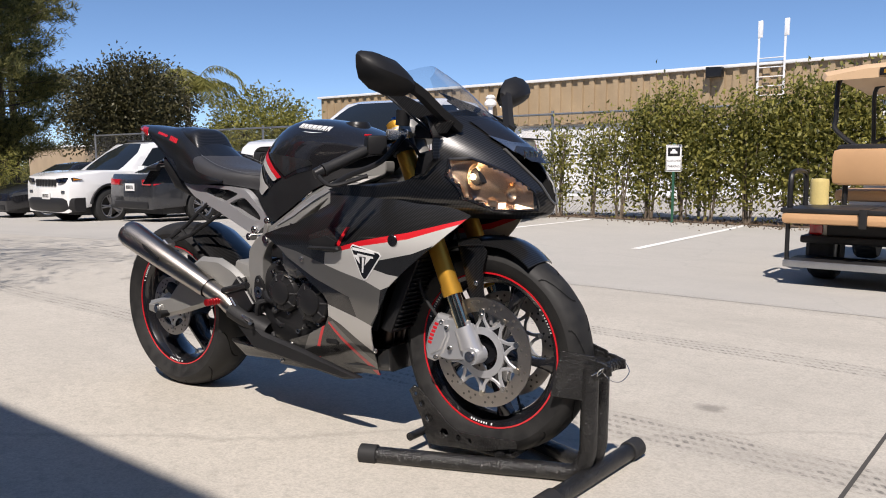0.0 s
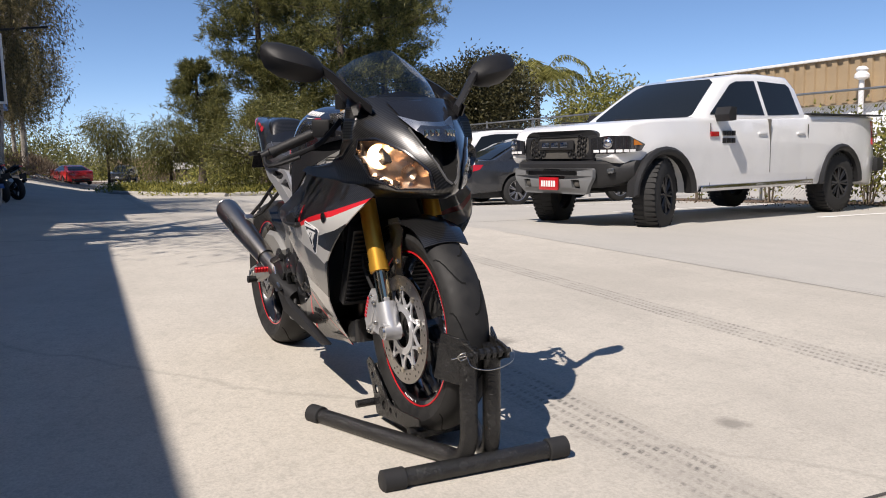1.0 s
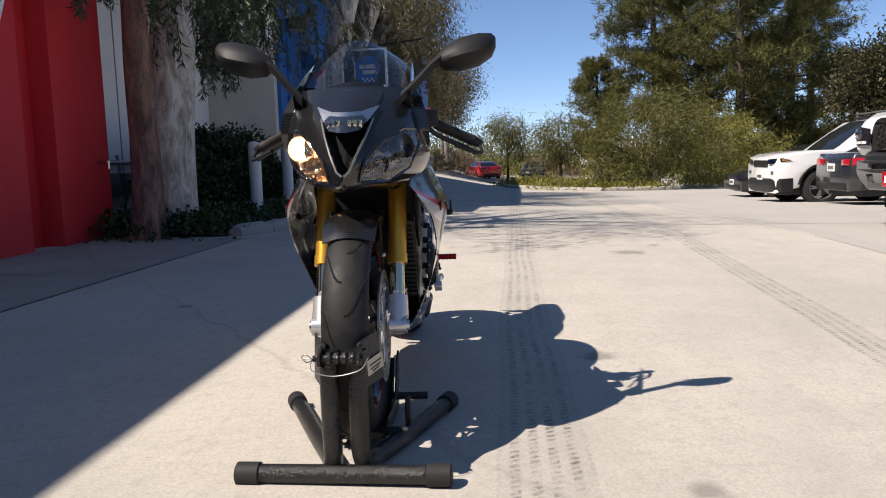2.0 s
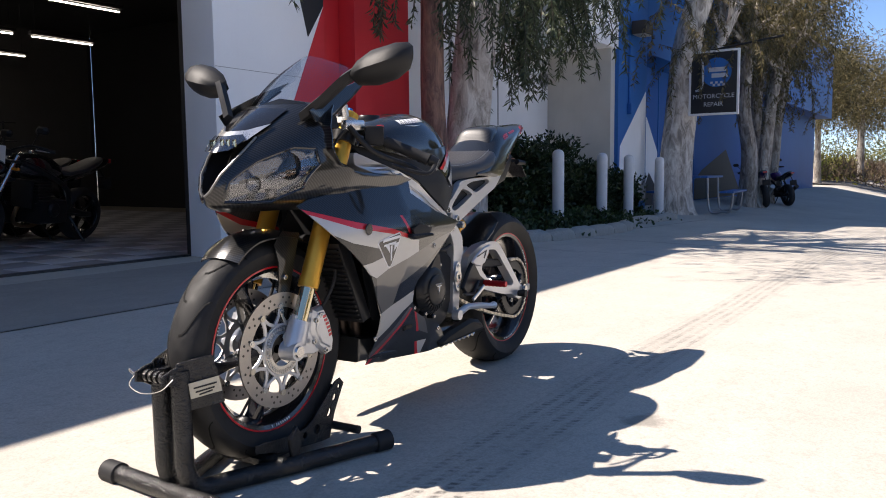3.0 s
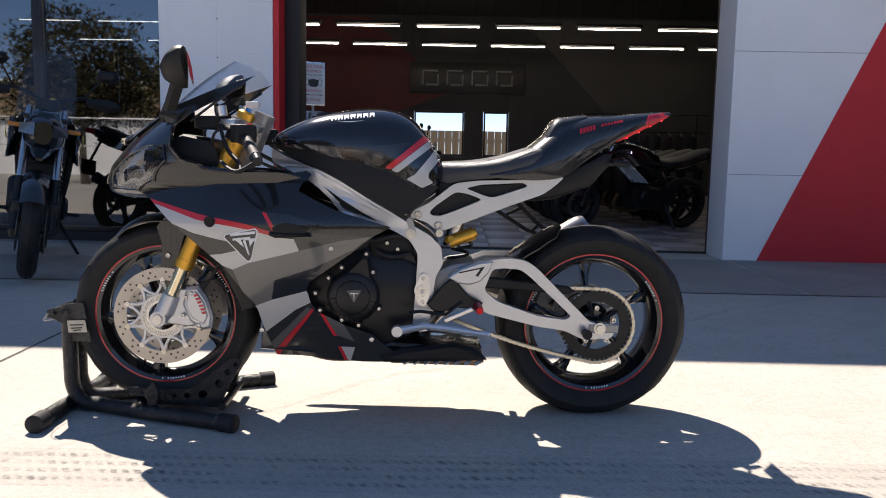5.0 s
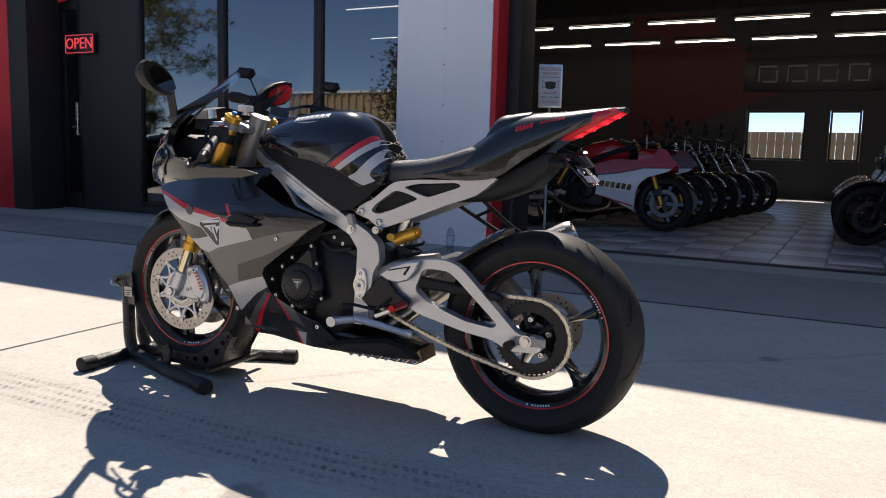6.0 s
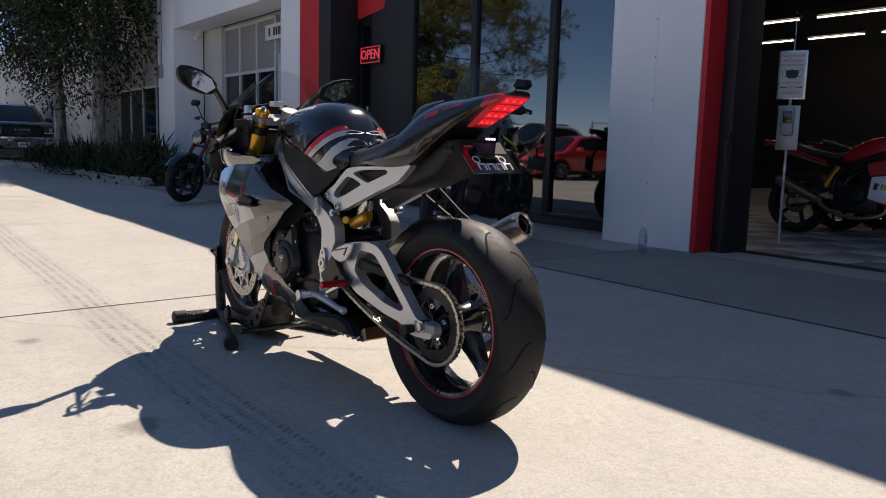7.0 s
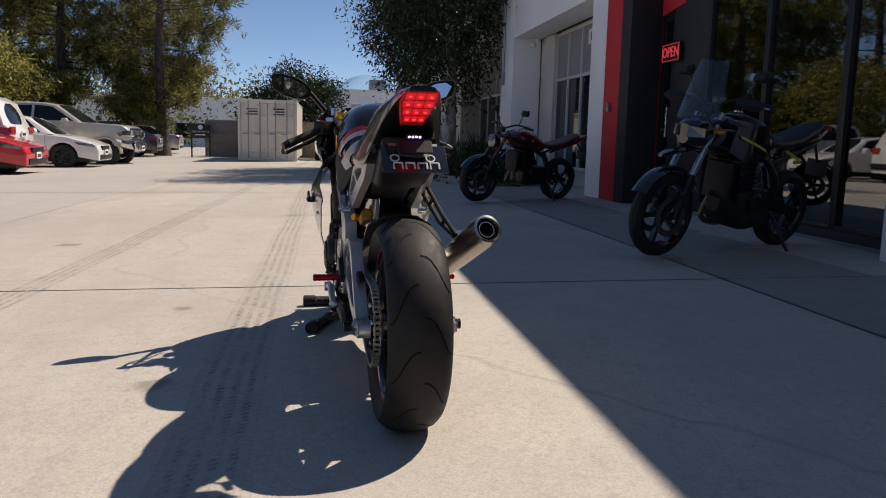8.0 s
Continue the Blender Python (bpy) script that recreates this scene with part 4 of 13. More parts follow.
bn = thing("wall_banner", pose(-2.35, GY1 + 0.02, 2.72), "black banner with grey lettering on the showroom wall", "banner")
bm = B()
box(bm, -1.35, 1.35, 0, 0.02, -0.36, 0.36, 0.004)
part("cloth", bm, BLACK_FRAME, bn)
for i in range(4):
    x = 1.05 - i * 0.58
    bm = B()
    tube(bm, [(x, 0.03, -0.16), (x, 0.03, 0.16), (x - 0.36, 0.03, 0.16)], 0.025, 6)
    tube(bm, [(x - 0.08, 0.03, -0.16), (x - 0.36, 0.03, -0.16), (x - 0.36, 0.03, 0.08)], 0.025, 6)
    part("grey_stroke", bm, W_GREY, bn)

# ---- the motorcycle ----
BIKE = pose(-2.534, 1.668, -0.006, 0, 0, 3.3)
bike = thing("sport_motorcycle", BIKE, "black and silver sport motorcycle with red pinstripes in a stand", "motorcycle")
FA = Vector((1.385, 0, 0.326))     # front axle
RA = Vector((0.0, 0, 0.314))       # rear axle
SIDES = (1, -1)


def arc(cx, cz, r, a0, a1, n):
    return [(cx + r * math.cos(radians(a0 + (a1 - a0) * i / n)), cz + r * math.sin(radians(a0 + (a1 - a0) * i / n))) for i in range(n + 1)]


def ring_plate(bm, c, r0, r1, y0, y1, n=72, mat=0):
    revolve(bm, [(r0, y0), (r1, y0), (r1, y1), (r0, y1)], c, "Y", n, mat)


def wheel(name, c, R, half, rim_r, spokes, hub_r, hub_w, grooves, turned):
    """A wheel: tyre with grooves as dark shade strips, rim with a red line, forked spokes, hub."""
    w = new(name)
    w.parent = bike
    w.location = c
    bm = B()
    prof = []
    n = 16
    bead = rim_r + 0.004
    sh = half * 0.98
    prof.append((bead, -half * 0.70))
    prof.append((bead + (R - bead) * 0.18, -half * 0.86))
    for i in range(n + 1):
        a = radians(-78 + 156 * i / n)
        prof.append((R - (R - bead) * 0.62 * (1 - math.cos(a) ** 0.9), sh * math.sin(a) / math.sin(radians(78))))
    prof.append((bead + (R - bead) * 0.18, half * 0.86))
    prof.append((bead, half * 0.70))
    revolve(bm, prof, (0, 0, 0), "Y", 120, 0, False)
    tyre = part("tyre", bm, TYRE, w, "worn black road tyre")
    # flat dark strips on the tread paint the shade of grooves; nothing is cut
    for k in range(grooves):
        for s in SIDES:
            bm = B()
            a0 = 2 * math.pi * (k + (0.5 if s > 0 else 0)) / grooves
            pts = []
            for j in range(8):
                t = j / 7
                b = s * (0.05 + t * 0.95) * radians(66)
                r = R - (R - bead) * 0.62 * (1 - math.cos(b) ** 0.9) + 0.0006
                y = sh * math.sin(b) / math.sin(radians(78))
                a = a0 + (t * 0.34 - 0.05 * math.sin(t * 6.28))
                pts.append((r * math.cos(a), y, r * math.sin(a)))
            for p, q in zip(pts, pts[1:]):
                pv, qv = Vector(p), Vector(q)
                d = (qv - pv).normalized()
                nrm = Vector((pv.x, 0, pv.z)).normalized()
                side = d.cross(nrm).normalized() * 0.003
                vs = [bm.verts.new(pv - side), bm.verts.new(qv - side), bm.verts.new(qv + side), bm.verts.new(pv + side)]
                bm.faces.new(vs)
            bmesh.ops.remove_doubles(bm, verts=bm.verts[:], dist=0.004)
            part("tread_groove", bm, RECESS_SHADE, tyre)
    h = half * 0.72
    bm = B()
    revolve(bm, [(rim_r + 0.002, -h), (rim_r + 0.008, -h + 0.004), (rim_r + 0.003, -h + 0.014), (rim_r - 0.016, -h + 0.026), (rim_r - 0.02, 0),
                 (rim_r - 0.016, h - 0.026), (rim_r + 0.003, h - 0.014), (rim_r + 0.008, h - 0.004), (rim_r + 0.002, h), (rim_r - 0.009, h - 0.004),
                 (rim_r - 0.026, h - 0.03), (rim_r - 0.03, 0), (rim_r - 0.026, -h + 0.03), (rim_r - 0.009, -h + 0.004)], (0, 0, 0), "Y", 96)
    rim = part("rim", bm, RIM_BLACK, w, "gloss black cast rim")
    for s in SIDES:
        bm = B()
        ring_plate(bm, (0, 0, 0), rim_r + 0.0018, rim_r + 0.0062, s * (h + 0.0022), s * (h - 0.004), 96)
        part("pinstripe", bm, RED_LINE, rim, "red rim line")
        for a0 in (20, 140, 255):
            bm = B()
            for j in range(9):
                if j == 7:
                    continue
                a = radians(a0 + j * 2.3)
                c0 = rim_r - 0.0045
                pts = []
                for rr, da, dy in ((c0 - 0.003, 0, -0.0011), (c0 + 0.0025, 0, 0.0009), (c0 + 0.0025, 0.019, 0.0009), (c0 - 0.003, 0.019, -0.0011)):
                    pts.append(bm.verts.new((rr * math.cos(a + da), s * (h + dy), rr * math.sin(a + da))))
                bm.faces.new(pts)
            part("rim_lettering", bm, WHITE_MARK, rim, "small white rim lettering")
    for k in range(spokes):
        bm = B()
        a = 2 * math.pi * k / spokes + turned
        secs = []
        for t in range(7):
            f = t / 6
            rr = hub_r * 0.8 + (rim_r - 0.02 - hub_r * 0.8) * f
            e = Vector((math.cos(a + 0.10 * f), 0, math.sin(a + 0.10 * f)))
            q = Vector((-e.z, 0, e.x))
            wd = 0.0165 - 0.0085 * math.sin(math.pi * min(1.0, f * 1.15)) + (0.012 if f > 0.95 else 0.0)
            dp = hub_w * 0.55 * (1 - f) + 0.017
            secs.append([e * rr + q * wd * x + Vector((0, dp * y, 0)) for x, y in ((1, -0.7), (1, 0.7), (0.45, 1), (-0.45, 1), (-1, 0.7), (-1, -0.7), (-0.45, -1), (0.45, -1))])
        loft(bm, secs)
        part("spoke", bm, RIM_BLACK, rim)
    bm = B()
    revolve(bm, [(0.012, -hub_w), (hub_r * 0.7, -hub_w), (hub_r, -hub_w * 0.6), (hub_r * 0.85, 0), (hub_r, hub_w * 0.6), (hub_r * 0.7, hub_w), (0.012, hub_w)], (0, 0, 0), "Y", 32)
    part("hub", bm, RIM_BLACK, w)
    bm = B()
    va = radians(-63)
    cyl(bm, ((rim_r - 0.03) * math.cos(va), 0, (rim_r - 0.03) * math.sin(va)), ((rim_r - 0.075) * math.cos(va), 0.012, (rim_r - 0.075) * math.sin(va)), 0.004, 0.0035, 8)
    part("valve", bm, RUBBER, rim)
    return w


front_wheel = wheel("front_wheel", FA, 0.297, 0.060, 0.217, 5, 0.05, 0.055, 11, -0.21)
rear_wheel = wheel("rear_wheel", RA, 0.3165, 0.0915, 0.222, 5, 0.062, 0.07, 11, 0.1)


def brake_disc(parent, y, r0, r1, carrier, side, holes=36, spokes=10):
    bm = B()
    ring_plate(bm, (0, 0, 0), r0, r1, y - 0.0025, y + 0.0025, 80)
    d = part("brake_disc", bm, DISC_STEEL, parent, "drilled steel brake disc")
    for k in range(holes):
        for j, rr in enumerate((0.3, 0.66)):
            a = 2 * math.pi * (k + 0.45 * j) / holes
            r = r0 + (r1 - r0) * rr
            if (k + j) % 3 == 0:
                continue
            c = Vector((r * math.cos(a), y, r * math.sin(a)))
            # solid dark plug that paints the shade of a drilled hole
            bm = B()
            cyl(bm, c - Vector((0, 0.0031, 0)), c + Vector((0, 0.0031, 0)), 0.0036, None, 8)
            part("hole_shade", bm, JOINT, d)
    bm = B()
    ring_plate(bm, (0, 0, 0), carrier * 0.72, carrier, y - 0.003 + side * 0.003, y + 0.003 + side * 0.003, 60)
    part("disc_carrier", bm, FRAME_SILVER, d, "bright disc carrier ring")
    for k in range(spokes):
        a = 2 * math.pi * k / spokes
        for s in (-1, 1):
            q0, q1 = a - s * 0.06, a + s * math.pi / spokes
            p = Vector((carrier * 0.93 * math.cos(q0), 0, carrier * 0.93 * math.sin(q0)))
            q = Vector(((r0 + 0.002) * math.cos(q1), 0, (r0 + 0.002) * math.sin(q1)))
            e = (q - p).normalized()
            f = Vector((-e.z, 0, e.x))
            m = p.lerp(q, 0.5) + f * s * 0.004
            bm = B()
            loft(bm, [[c + f * w * i + Vector((0, y + side * (0.001 + 0.0028 * j), 0)) for i, j in ((-1, -1), (1, -1), (1, 0.6), (0.7, 1), (-0.7, 1), (-1, 0.6))] for c, w in ((p, 0.006), (m, 0.0042), (q, 0.0065))])
            part("carrier_arm", bm, FRAME_SILVER, d)
    for k in range(spokes):
        a = 2 * math.pi * (k + 0.5) / spokes
        bm = B()
        c = Vector(((r0 + 0.002) * math.cos(a), y, (r0 + 0.002) * math.sin(a)))
        cyl(bm, c - Vector((0, 0.006, 0)), c + Vector((0, 0.006, 0)), 0.0085, None, 10)
        cyl(bm, c - Vector((0, 0.007, 0)), c + Vector((0, 0.007, 0)), 0.004, None, 8)
        part("disc_bobbin", bm, BRASS if k % 2 else STEEL, d)
    return d


for s in SIDES:
    brake_disc(front_wheel, s * 0.069, 0.115, 0.155, 0.072, s)
bm = B()
for k in range(48):
    a = 2 * math.pi * k / 48
    box(bm, 0.052, 0.064, 0.0755, 0.0775, -0.0022, 0.0022, m=Matrix.Rotation(a, 4, "Y"))
ring_plate(bm, (0, 0, 0), 0.044, 0.054, 0.0755, 0.0775, 48)
ring_plate(bm, (0, 0, 0), 0.062, 0.066, 0.0755, 0.0775, 48)
part("sensor_ring", bm, STEEL, front_wheel, "toothed steel sensor ring")
brake_disc(rear_wheel, -0.086, 0.078, 0.11, 0.05, -1, 22, 6)

# sprocket and chain
SPY = 0.098
bm = B()
ring_plate(bm, (0, 0, 0), 0.078, 0.111, SPY - 0.003, SPY + 0.003, 72)
for k in range(46):
    a = 2 * math.pi * k / 46
    prism(bm, [(0.107, -0.0045), (0.107, 0.0045), (0.118, 0.0018), (0.118, -0.0018)], SPY - 0.003, SPY + 0.003, 0.0005, 0, Matrix.Rotation(a, 4, "Y"))
for k in range(5):
    a = 2 * math.pi * k / 5
    tube(bm, [(0.03 * math.cos(a), SPY, 0.03 * math.sin(a)), (0.082 * math.cos(a), SPY, 0.082 * math.sin(a))], 0.012, 8, 0, 0.5)
part("sprocket", bm, ENGINE_BLACK, rear_wheel, "black rear sprocket")
for k in range(5):
    a = 2 * math.pi * k / 5 + 0.3
    bm = B()
    bolt(bm, (0.058 * math.cos(a), SPY + 0.003, 0.058 * math.sin(a)), (0, 1, 0), 0.009, 0.009)
    part("sprocket_bolt", bm, STEEL, rear_wheel)

FS = Vector((0.545, SPY, 0.412))   # gearbox sprocket
chain_path = []
r1, r2 = 0.121, 0.047
top0, top1 = RA + Vector((0.02, SPY, r1)), FS + Vector((0.0, 0, r2))
for i in range(37):
    chain_path.append(top0 + (top1 - top0) * i / 36 - Vector((0, 0, 0.008 * math.sin(math.pi * i / 36))))
for i in range(1, 6):
    a = radians(90 - 180 * i / 6)
    chain_path.append(FS + Vector((r2 * math.cos(a), 0, r2 * math.sin(a))))
bot0, bot1 = FS - Vector((0, 0, r2)), RA + Vector((0.01, SPY, -r1))
for i in range(37):
    chain_path.append(bot0 + (bot1 - bot0) * i / 36 - Vector((0, 0, 0.018 * math.sin(math.pi * i / 36))))
for i in range(1, 24):
    a = radians(-90 - 176 * i / 24)
    chain_path.append(RA + Vector((r1 * math.cos(a), SPY, r1 * math.sin(a))))
lens = [0.0]
for p, q in zip(chain_path, chain_path[1:] + chain_path[:1]):
    lens.append(lens[-1] + (q - p).length)
chain = new("drive_chain")
chain.parent = bike
tagged(chain, "brass-coloured drive chain with dark rollers")
link_out, link_in = B(), B()
for bmx, y0 in ((link_out, 0.0085), (link_in, 0.0062)):
    for s in SIDES:
        prism(bmx, [(p[0] * 1.0, p[1]) for p in [(-0.0135, 0.0), (-0.011, 0.0055), (-0.006, 0.0058), (0.0, 0.0042), (0.006, 0.0058), (0.011, 0.0055), (0.0135, 0),
                                                 (0.011, -0.0055), (0.006, -0.0058), (0.0, -0.0042), (-0.006, -0.0058), (-0.011, -0.0055)]], s * y0, s * (y0 + 0.002), 0.0005)
cyl(link_in, (-0.0079, -0.006, 0), (-0.0079, 0.006, 0), 0.005, None, 8)
cyl(link_in, (0.0079, -0.006, 0), (0.0079, 0.006, 0), 0.005, None, 8)
cyl(link_out, (-0.0079, -0.0115, 0), (-0.0079, 0.0115, 0), 0.0026, None, 6)
cyl(link_out, (0.0079, -0.0115, 0), (0.0079, 0.0115, 0), 0.0026, None, 6)
link_meshes = (finish("chain_link", link_out, BRASS), finish("chain_link", link_in, BRASS))
n_links = int(lens[-1] / 0.01588)
k = 0
for i in range(n_links):
    d = lens[-1] * (i + 0.5) / n_links
    while lens[k + 1] < d:
        k += 1
    p, q = chain_path[k % len(chain_path)], chain_path[(k + 1) % len(chain_path)]
    pt = p + (q - p) * (d - lens[k]) / max(1e-6, lens[k + 1] - lens[k])
    ang = math.degrees(math.atan2(q.z - p.z, q.x - p.x))
    piece("chain_link", link_meshes[i % 2], chain, pose(*pt, 0, -ang, 0))

# ---- fork, calipers, mudguard ----
FD = Vector((1.1 - 1.352, 0, 1.0 - 0.40)).normalized()


def fork_pt(w, y):
    return Vector((1.346, y, 0.40)) + FD * ((w - 0.40) / FD.z)


for s in SIDES:
    y = s * 0.104
    leg = new("fork_leg")
    leg.parent = bike
    bm = B()
    cyl(bm, fork_pt(0.492, y), fork_pt(0.62, y), 0.0262, 0.0268, 24)
    cyl(bm, fork_pt(0.62, y), fork_pt(0.76, y), 0.0268, 0.0268, 24)
    cyl(bm, fork_pt(0.76, y), fork_pt(0.955, y), 0.0275, 0.0275, 24)
    cyl(bm, fork_pt(0.486, y), fork_pt(0.512, y), 0.0288, 0.0288, 24)
    part("fork_tube", bm, GOLD, leg, "gold anodised upside-down fork tube")
    bm = B()
    cyl(bm, fork_pt(0.36, y), fork_pt(0.49, y), 0.0212, 0.0212, 20)
    part("slider", bm, CHROME, leg)
    bm = B()
    cyl(bm, fork_pt(0.40, y), fork_pt(0.345, y), 0.0285, 0.031, 20)
    tube(bm, [fork_pt(0.37, y), (1.368, y, 0.35), (FA.x, y, FA.z)], [0.03, 0.03, 0.027], 14)
    cyl(bm, (FA.x, y - s * 0.02, FA.z), (FA.x, y + s * 0.028, FA.z), 0.027, 0.024, 20)
    prism(bm, [(1.378, 0.36), (1.366, 0.42), (1.29, 0.42), (1.262, 0.36), (1.268, 0.305), (1.3, 0.30), (1.37, 0.31)], y - 0.012, y + 0.006, 0.004)
    part("axle_clamp", bm, FRAME_SILVER, leg, "silver fork foot")
    bm = B()
    cyl(bm, (FA.x, y + s * 0.028, FA.z), (FA.x, y + s * 0.034, FA.z), 0.017, 0.015, 16)
    cyl(bm, (FA.x, y + s * 0.033, FA.z), (FA.x, y + s * 0.0345, FA.z), 0.008, 0.008, 16)
    part("axle_end", bm, STEEL, leg)
    bm = B()
    cyl(bm, fork_pt(0.955, y), fork_pt(0.966, y), 0.0285, 0.0285, 24)
    cyl(bm, fork_pt(0.966, y), fork_pt(0.971, y), 0.026, 0.02, 24)
    part("fork_cap", bm, GOLD, leg)
    bm = B()
    cyl(bm, fork_pt(0.971, y), fork_pt(0.981, y), 0.009, 0.009, 6)
    part("adjuster", bm, plain("blue_anodised", (0.02, 0.16, 0.5), 0.3, 0.7), leg, "blue preload adjuster")
    # caliper
    cal = new("brake_caliper")
    cal.parent = bike
    bm = B()
    prism(bm, [(1.30, 0.425), (1.262, 0.43), (1.232, 0.385), (1.218, 0.33), (1.224, 0.296), (1.25, 0.29), (1.29, 0.318), (1.312, 0.37)], y - s * 0.018, y + s * 0.016, 0.009)
    prism(bm, [(1.292, 0.41), (1.268, 0.415), (1.243, 0.38), (1.232, 0.335), (1.245, 0.31), (1.28, 0.33), (1.298, 0.37)], y + s * 0.014, y + s * 0.021, 0.003)
    part("caliper_body", bm, FRAME_SILVER, cal, "silver radial caliper body")
    for j, (dx, dz) in enumerate(((1.266, 0.404), (1.2605, 0.393), (1.255, 0.382), (1.25, 0.371), (1.2455, 0.36), (1.242, 0.349))):
        bm = B()
        prism(bm, [(dx - 0.006, dz - 0.004), (dx + 0.007, dz - 0.0065), (dx + 0.009, dz + 0.001), (dx - 0.004, dz + 0.0035)], y + s * 0.0205, y + s * 0.0222, 0.0004)
        part("red_bar", bm, RED_LINE, cal, "red lettering on the caliper")
    for bx, bz in ((1.283, 0.408), (1.262, 0.306), (1.31, 0.338), (1.3, 0.395)):
        bm = B()
        bolt(bm, (bx, y + s * 0.015, bz), (0, s, 0), 0.007, 0.008)
        part("caliper_bolt", bm, STEEL, cal)
    # brake hose
    bm = B()
    tube(bm, curve_pts([(1.25, s * 0.1, 0.42), (1.2, s * 0.11, 0.5), (1.19, s * 0.1, 0.62), (1.16, s * 0.07, 0.74)], 6), 0.005, 8)
    part("brake_hose", bm, RUBBER, cal)

# triple clamps and steering head
for w, t in ((0.936, 0.022), (0.78, 0.026)):
    bm = B()
    c = fork_pt(w, 0)
    for s in SIDES:
        q = fork_pt(w, s * 0.104)
        cyl(bm, q - FD * t / 2, q + FD * t / 2, 0.037, 0.037, 20)
    box(bm, -0.05, 0.03, -0.1, 0.1, -t / 2, t / 2, 0.006, 0, Matrix.Translation(c) @ Matrix.Rotation(-math.atan2(FD.x, FD.z) * -1, 4, "Y"))
    part("triple_clamp", bm, FRAME_GREY, bike, "grey cast triple clamp")
bm = B()
cyl(bm, fork_pt(0.79, 0) - Vector((0.035, 0, 0)), fork_pt(0.97, 0) - Vector((0.035, 0, 0)), 0.035, 0.035, 20)
part("steering_head", bm, FRAME_GREY, bike)

# front mudguard: a carbon arch round the tyre
def guard(th, y, out):
    """th: degrees round the wheel from ahead; y across."""
    k = abs(y) / 0.07
    r = 0.324 - 0.02 * k * k - 0.02 * max(0.0, (78 - th) / 18) ** 1.5 + out
    a = radians(th)
    return (FA.x + r * math.cos(a), y * (0.98 + 0.25 * max(0, k - 0.8)), FA.z + r * math.sin(a))


bm = sheet([(0.6, -0.066), (0.595, -0.03), (0.592, 0), (0.595, 0.03), (0.6, 0.066), (0.9, 0.072), (1.42, 0.072), (1.5, 0.05), (1.52, 0), (1.5, -0.05), (1.42, -0.072), (0.9, -0.072)],
           lambda a, b, o: guard(a * 100, b, o), 0.022, 0.004)
mg = part("front_mudguard", bm, CARBON, bike, "carbon front mudguard")
for s in SIDES:
    bm = sheet([(1.30, 0.635), (1.37, 0.645), (1.40, 0.61), (1.385, 0.56), (1.388, 0.50), (1.402, 0.43), (1.388, 0.398), (1.362, 0.405), (1.348, 0.47), (1.325, 0.55)],
               lambda a, b, o, s=s: (a, s * (0.071 + o), b), 0.03, 0.004)
    part("mudguard_stay", bm, CARBON, mg)
    for bx, bz in ((1.365, 0.52), (1.383, 0.43)):
        bm = B()
        bolt(bm, (bx, s * 0.071, bz), (0, s, 0), 0.008, 0.006)
        part("guard_bolt", bm, STEEL, mg)

# ---- nose ----
NOSE_F = [(0.70, 1.50), (0.715, 1.54), (0.75, 1.552), (0.78, 1.55), (0.83, 1.523), (0.885, 1.478), (0.935, 1.42), (0.975, 1.365), (0.985, 1.35)]
NOSE_W = [(0.70, 0.10), (0.72, 0.15), (0.745, 0.182), (0.79, 0.203), (0.84, 0.207), (0.89, 0.204), (0.94, 0.19), (0.985, 0.166)]
NOSE_R = [(0.70, 1.28), (0.73, 1.15), (0.755, 1.02), (0.775, 0.93), (0.79, 1.0), (0.80, 1.19), (0.82, 1.285), (0.86, 1.318), (0.92, 1.312), (0.96, 1.285), (0.985, 1.255)]
NCU = 1.23    # where the nose is widest


def nose_u(v, w):
    """How far ahead the nose skin stands at side offset v and height w."""
    W = smooth_table(NOSE_W, w)
    F = smooth_table(NOSE_F, w)
    k = min(1.0, abs(v) / W)
    peak = 0.018 * max(0.0, 1 - abs(v) / 0.05) * max(0.0, min(1.0, (0.97 - w) / 0.1))
    return NCU + (F - NCU) * (1 - k ** 1.75) ** 0.72 + peak


HL = [(0.17, 0.862), (0.14, 0.864), (0.09, 0.828), (0.05, 0.778), (0.036, 0.727), (0.10, 0.725), (0.152, 0.758), (0.178, 0.82)]
INTAKE = [(0, 0.742), (0.014, 0.752), (0.05, 0.84), (0.066, 0.89), (0.03, 0.872), (0, 0.868)]


